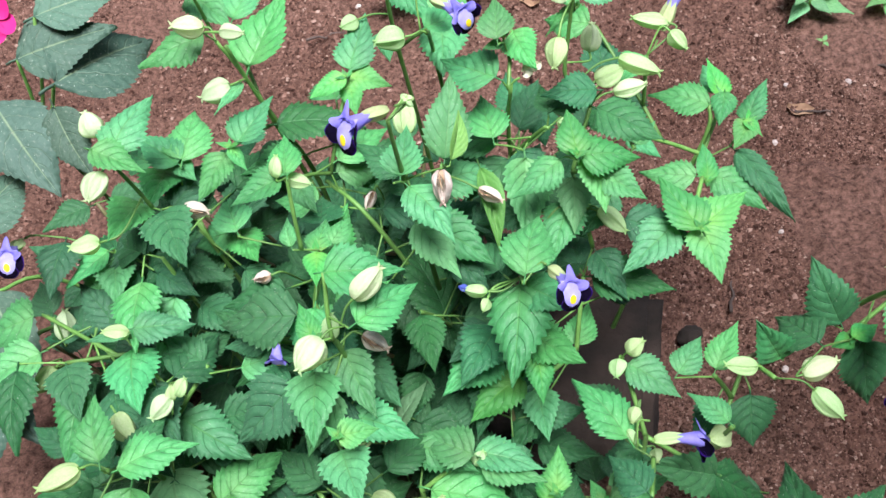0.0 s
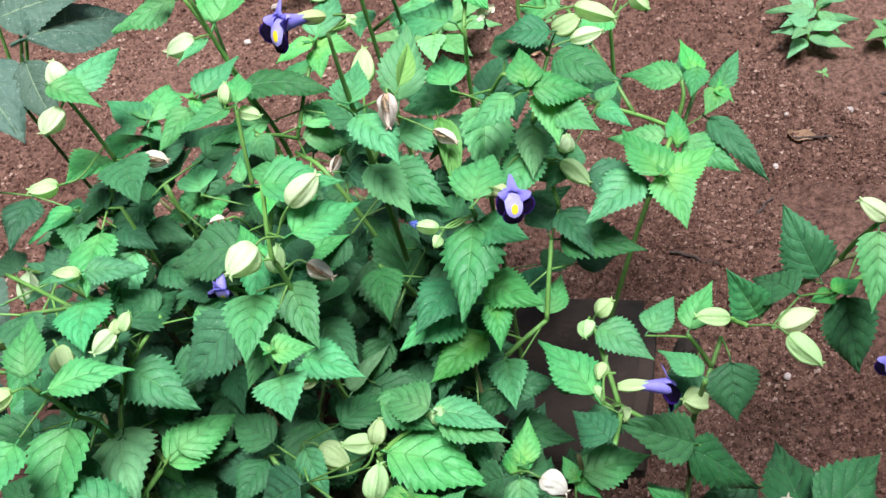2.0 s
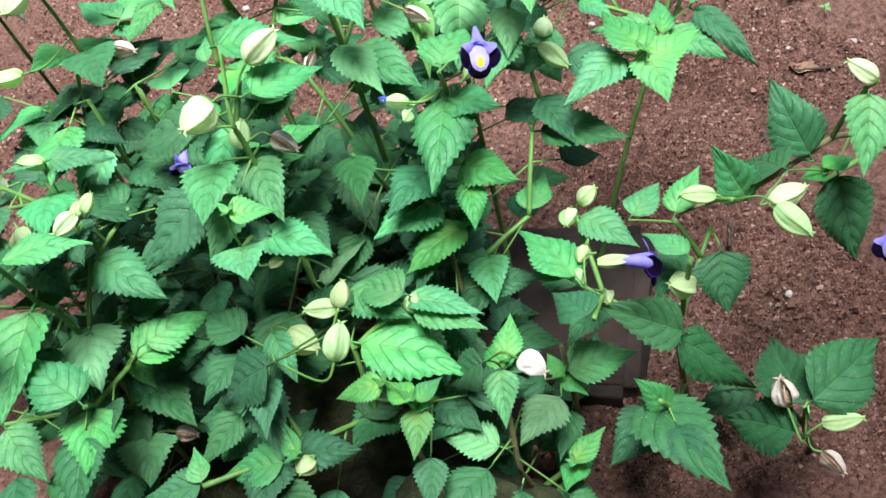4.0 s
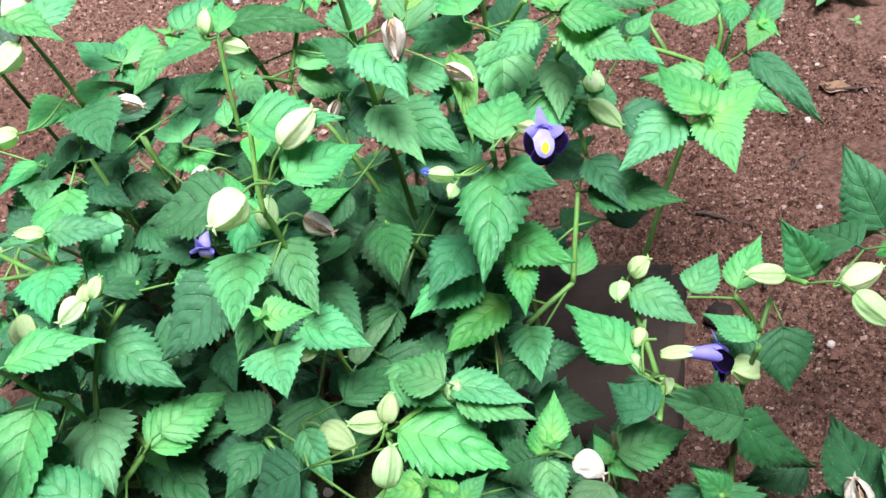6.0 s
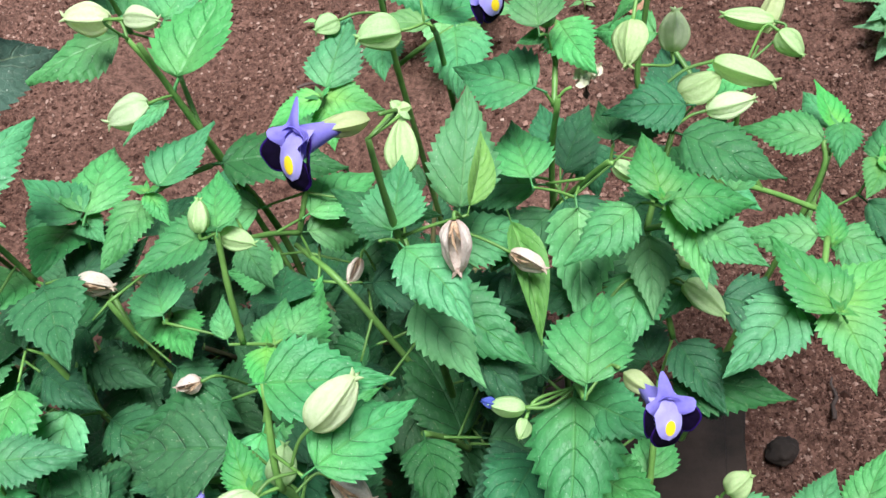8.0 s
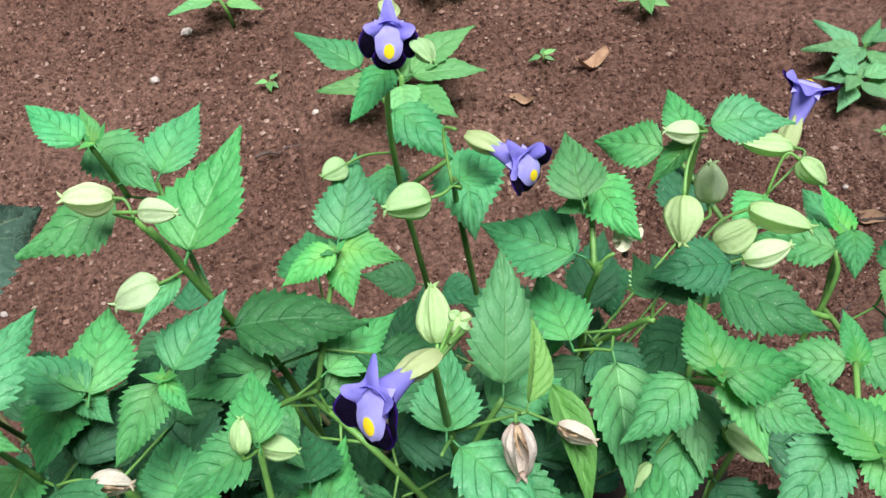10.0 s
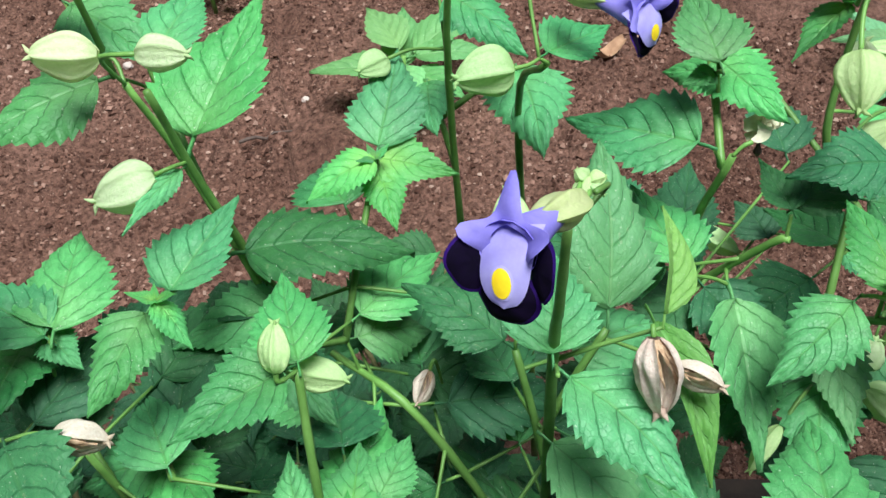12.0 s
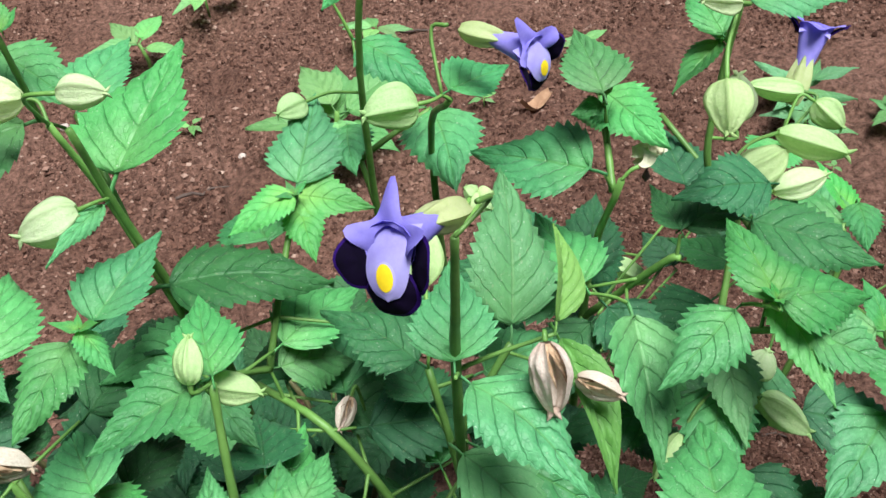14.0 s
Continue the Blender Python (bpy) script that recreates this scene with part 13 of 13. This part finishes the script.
P = plant((-0.160, 0.400), "green")
stem(P, "s", (-0.1600, 0.4000, 0.0000), (-0.1331, 0.4028, 0.0926), (-0.1063, 0.4057, 0.1543))
side_leaf(P, (-0.142, 0.402, 0.064), (-0.131, 0.394, 0.062), (-0.096, 0.368, 0.053), (0.05, -0.24, 0.97), 0.026, "d")
side_leaf(P, (-0.142, 0.402, 0.064), (-0.150, 0.407, 0.064), (-0.178, 0.426, 0.062), (-0.13, -0.12, 0.98), 0.022, "d")
side_leaf(P, (-0.124, 0.404, 0.115), (-0.111, 0.414, 0.114), (-0.083, 0.435, 0.112), (0.11, -0.04, 0.99), 0.022, "d")
side_leaf(P, (-0.124, 0.404, 0.115), (-0.129, 0.401, 0.117), (-0.165, 0.377, 0.127), (0.32, -0.07, 0.94), 0.029, "d")
side_leaf(P, (-0.106, 0.406, 0.154), (-0.115, 0.411, 0.153), (-0.143, 0.427, 0.149), (-0.25, -0.20, 0.95), 0.019, "d")
side_leaf(P, (-0.106, 0.406, 0.154), (-0.093, 0.394, 0.151), (-0.066, 0.368, 0.145), (-0.09, -0.32, 0.94), 0.024, "d")
stem(P, "s", (-0.1600, 0.4000, 0.0000), (-0.1396, 0.4211, 0.0714), (-0.1193, 0.4421, 0.1191))
side_leaf(P, (-0.146, 0.414, 0.049), (-0.154, 0.401, 0.051), (-0.175, 0.362, 0.056), (-0.03, 0.13, 0.99), 0.025, "d")
side_leaf(P, (-0.146, 0.414, 0.049), (-0.142, 0.432, 0.045), (-0.133, 0.463, 0.037), (0.05, 0.23, 0.97), 0.018, "d")
side_leaf(P, (-0.133, 0.428, 0.089), (-0.121, 0.426, 0.086), (-0.081, 0.420, 0.075), (0.20, -0.32, 0.92), 0.024, "d")
side_leaf(P, (-0.133, 0.428, 0.089), (-0.139, 0.432, 0.088), (-0.169, 0.452, 0.080), (-0.27, -0.03, 0.96), 0.022, "d")
side_leaf(P, (-0.119, 0.442, 0.119), (-0.109, 0.453, 0.117), (-0.080, 0.483, 0.110), (0.15, 0.07, 0.99), 0.025, "d")
side_leaf(P, (-0.119, 0.442, 0.119), (-0.126, 0.427, 0.122), (-0.144, 0.388, 0.128), (-0.02, 0.18, 0.98), 0.025, "d")
stem(P, "s", (-0.1600, 0.4000, 0.0000), (-0.1654, 0.4185, 0.0777), (-0.1708, 0.4369, 0.1295))
side_leaf(P, (-0.164, 0.412, 0.054), (-0.155, 0.422, 0.053), (-0.128, 0.450, 0.052), (0.02, 0.04, 1.00), 0.023, "d")
side_leaf(P, (-0.164, 0.412, 0.054), (-0.181, 0.412, 0.050), (-0.216, 0.411, 0.044), (-0.18, -0.24, 0.95), 0.021, "d")
side_leaf(P, (-0.167, 0.425, 0.097), (-0.179, 0.435, 0.096), (-0.206, 0.458, 0.092), (-0.16, -0.06, 0.99), 0.021, "d")
side_leaf(P, (-0.167, 0.425, 0.097), (-0.163, 0.420, 0.098), (-0.131, 0.388, 0.111), (-0.31, 0.06, 0.95), 0.031, "d")
side_leaf(P, (-0.171, 0.437, 0.129), (-0.181, 0.435, 0.127), (-0.216, 0.429, 0.120), (-0.15, -0.25, 0.96), 0.023, "d")
side_leaf(P, (-0.171, 0.437, 0.129), (-0.164, 0.441, 0.130), (-0.136, 0.459, 0.130), (0.07, -0.14, 0.99), 0.021, "d")
stem(P, "s", (-0.1600, 0.4000, 0.0000), (-0.1763, 0.3978, 0.0870), (-0.1927, 0.3955, 0.1449))
side_leaf(P, (-0.171, 0.399, 0.060), (-0.184, 0.397, 0.057), (-0.225, 0.391, 0.045), (-0.22, -0.25, 0.94), 0.026, "d")
side_leaf(P, (-0.171, 0.399, 0.060), (-0.162, 0.399, 0.060), (-0.122, 0.400, 0.059), (0.03, -0.24, 0.97), 0.024, "d")
side_leaf(P, (-0.182, 0.397, 0.108), (-0.189, 0.384, 0.112), (-0.209, 0.347, 0.123), (0.11, 0.23, 0.97), 0.025, "d")
side_leaf(P, (-0.182, 0.397, 0.108), (-0.177, 0.411, 0.111), (-0.164, 0.452, 0.119), (0.00, -0.20, 0.98), 0.029, "d")
side_leaf(P, (-0.193, 0.396, 0.145), (-0.177, 0.386, 0.148), (-0.144, 0.367, 0.154), (-0.20, -0.03, 0.98), 0.023, "d")
side_leaf(P, (-0.193, 0.396, 0.145), (-0.206, 0.405, 0.147), (-0.240, 0.429, 0.154), (0.05, -0.18, 0.98), 0.024, "d")
stem(P, "s", (-0.1600, 0.4000, 0.0000), (-0.1687, 0.3769, 0.0701), (-0.1774, 0.3538, 0.1169))
side_leaf(P, (-0.166, 0.385, 0.048), (-0.175, 0.376, 0.045), (-0.207, 0.347, 0.032), (-0.18, -0.22, 0.96), 0.030, "d")
side_leaf(P, (-0.166, 0.385, 0.048), (-0.156, 0.389, 0.048), (-0.120, 0.406, 0.048), (0.10, -0.20, 0.97), 0.023, "d")
side_leaf(P, (-0.172, 0.369, 0.087), (-0.169, 0.353, 0.083), (-0.161, 0.306, 0.070), (-0.16, -0.29, 0.94), 0.030, "d")
side_leaf(P, (-0.172, 0.369, 0.087), (-0.173, 0.375, 0.088), (-0.179, 0.418, 0.094), (0.14, -0.11, 0.98), 0.027, "d")
side_leaf(P, (-0.177, 0.354, 0.117), (-0.164, 0.366, 0.116), (-0.136, 0.392, 0.114), (0.04, 0.02, 1.00), 0.021, "d")
side_leaf(P, (-0.177, 0.354, 0.117), (-0.186, 0.350, 0.117), (-0.232, 0.333, 0.117), (0.10, -0.23, 0.97), 0.028, "d")
stem(P, "s", (-0.1600, 0.4000, 0.0000), (-0.1529, 0.3763, 0.0877), (-0.1457, 0.3525, 0.1461))
side_leaf(P, (-0.155, 0.384, 0.061), (-0.145, 0.385, 0.059), (-0.112, 0.386, 0.052), (0.21, -0.24, 0.95), 0.021, "d")
side_leaf(P, (-0.155, 0.384, 0.061), (-0.163, 0.388, 0.059), (-0.203, 0.408, 0.050), (-0.29, -0.17, 0.94), 0.025, "d")
side_leaf(P, (-0.150, 0.368, 0.109), (-0.150, 0.380, 0.106), (-0.149, 0.427, 0.094), (0.14, 0.25, 0.96), 0.030, "d")
side_leaf(P, (-0.150, 0.368, 0.109), (-0.151, 0.360, 0.111), (-0.156, 0.314, 0.120), (0.04, 0.18, 0.98), 0.029, "d")
side_leaf(P, (-0.146, 0.353, 0.146), (-0.157, 0.359, 0.149), (-0.198, 0.383, 0.160), (0.04, -0.35, 0.93), 0.031, "d")
side_leaf(P, (-0.146, 0.353, 0.146), (-0.131, 0.342, 0.148), (-0.100, 0.320, 0.151), (-0.22, -0.16, 0.96), 0.023, "d")

P = plant((-0.160, 0.600), "grey")
stem(P, "s", (-0.1600, 0.6000, 0.0000), (-0.1600, 0.6000, 0.1500), (-0.1514, 0.5540, 0.3453))
stem(P, "s", (-0.1600, 0.6000, 0.0000), (-0.1600, 0.6000, 0.1500), (-0.1514, 0.5540, 0.3453))
leaf(P, (-0.1539, 0.5328, 0.3985), (-0.1131, 0.4679, 0.3717), (0.1743, -0.2804, 0.9439), 0.0504, "g")
stem(P, "s", (-0.1514, 0.5540, 0.3453), (-0.1528, 0.5423, 0.3705), (-0.1539, 0.5328, 0.3985))
leaf(P, (-0.1323, 0.5510, 0.4160), (-0.0682, 0.5664, 0.4157), (0.0919, -0.3637, 0.9270), 0.0429, "g")
stem(P, "s", (-0.1514, 0.5540, 0.3453), (-0.1409, 0.5523, 0.3802), (-0.1323, 0.5510, 0.4160))
leaf(P, (-0.1070, 0.5273, 0.4104), (-0.0640, 0.6004, 0.3713), (0.5664, 0.1038, 0.8176), 0.0593, "g")
stem(P, "s", (-0.1514, 0.5540, 0.3453), (-0.1270, 0.5393, 0.3771), (-0.1070, 0.5273, 0.4104))
leaf(P, (-0.1150, 0.5681, 0.4324), (-0.0586, 0.5907, 0.4258), (0.2013, -0.2229, 0.9538), 0.0380, "g")
stem(P, "s", (-0.1514, 0.5540, 0.3453), (-0.1314, 0.5618, 0.3892), (-0.1150, 0.5681, 0.4324))
leaf(P, (-0.1124, 0.5207, 0.3979), (-0.0944, 0.4813, 0.3677), (0.0532, -0.5927, 0.8036), 0.0299, "g")
stem(P, "s", (-0.1514, 0.5540, 0.3453), (-0.1299, 0.5357, 0.3703), (-0.1124, 0.5207, 0.3979))
leaf(P, (-0.1678, 0.4444, 0.3766), (-0.1503, 0.5097, 0.3588), (0.3867, 0.1442, 0.9109), 0.0424, "g")
stem(P, "s", (-0.1514, 0.5540, 0.3453), (-0.1604, 0.4937, 0.3585), (-0.1678, 0.4444, 0.3766))

leaf(P, (-0.2450, 0.5100, 0.2300), (-0.2050, 0.4300, 0.2050), (-0.05, -0.25, 0.97), 0.0500, "g")
stem(P, "s", (-0.1700, 0.5700, 0.0500), (-0.2200, 0.5450, 0.1900), (-0.2450, 0.5100, 0.2300))
leaf(P, (-0.2650, 0.4700, 0.1750), (-0.2750, 0.3850, 0.1500), (0.05, -0.30, 0.95), 0.0520, "g")
stem(P, "s", (-0.1700, 0.5700, 0.0500), (-0.2350, 0.5250, 0.1500), (-0.2650, 0.4700, 0.1750))
leaf(P, (-0.3140, 0.5050, 0.1300), (-0.2480, 0.4280, 0.1200), (0.2, -0.3, 0.93), 0.0460, "g")
stem(P, "s", (-0.1700, 0.5700, 0.0300), (-0.2500, 0.5200, 0.0900), (-0.3140, 0.5050, 0.1300))


pink_flower((-0.137, 0.570, 0.434), 0.014)


# ---- unfolding leaves at the shoot tips ----
def shoot_tip(owner, at, size, seed):
    """Two crossed pairs of tiny upright leaves round a growing point."""
    rng = random.Random(seed)
    turn = rng.uniform(0, 6.28)
    for k in range(4):
        a = turn + k * math.pi / 2 + rng.uniform(-0.2, 0.2)
        reach = size * (1.0 if k % 2 else 0.7) * rng.uniform(0.85, 1.15)
        way = Vector((math.cos(a), math.sin(a), rng.uniform(0.5, 0.9))).normalized()
        up = (Vector((0, 0, 1)) - way * way.z).normalized()
        base = Vector(at) + way * 0.0006
        part("leaf", pick.choice(SHAPES["y"]), owner, leaf_pose(base, base + way * reach, up, reach * 0.52), "young bright green leaf")


grown = []
for owner, base in YOUNG:
    if all((base - other).length > 0.012 for other in grown):
        grown.append(base)
        shoot_tip(owner, base, 0.0085, len(grown))
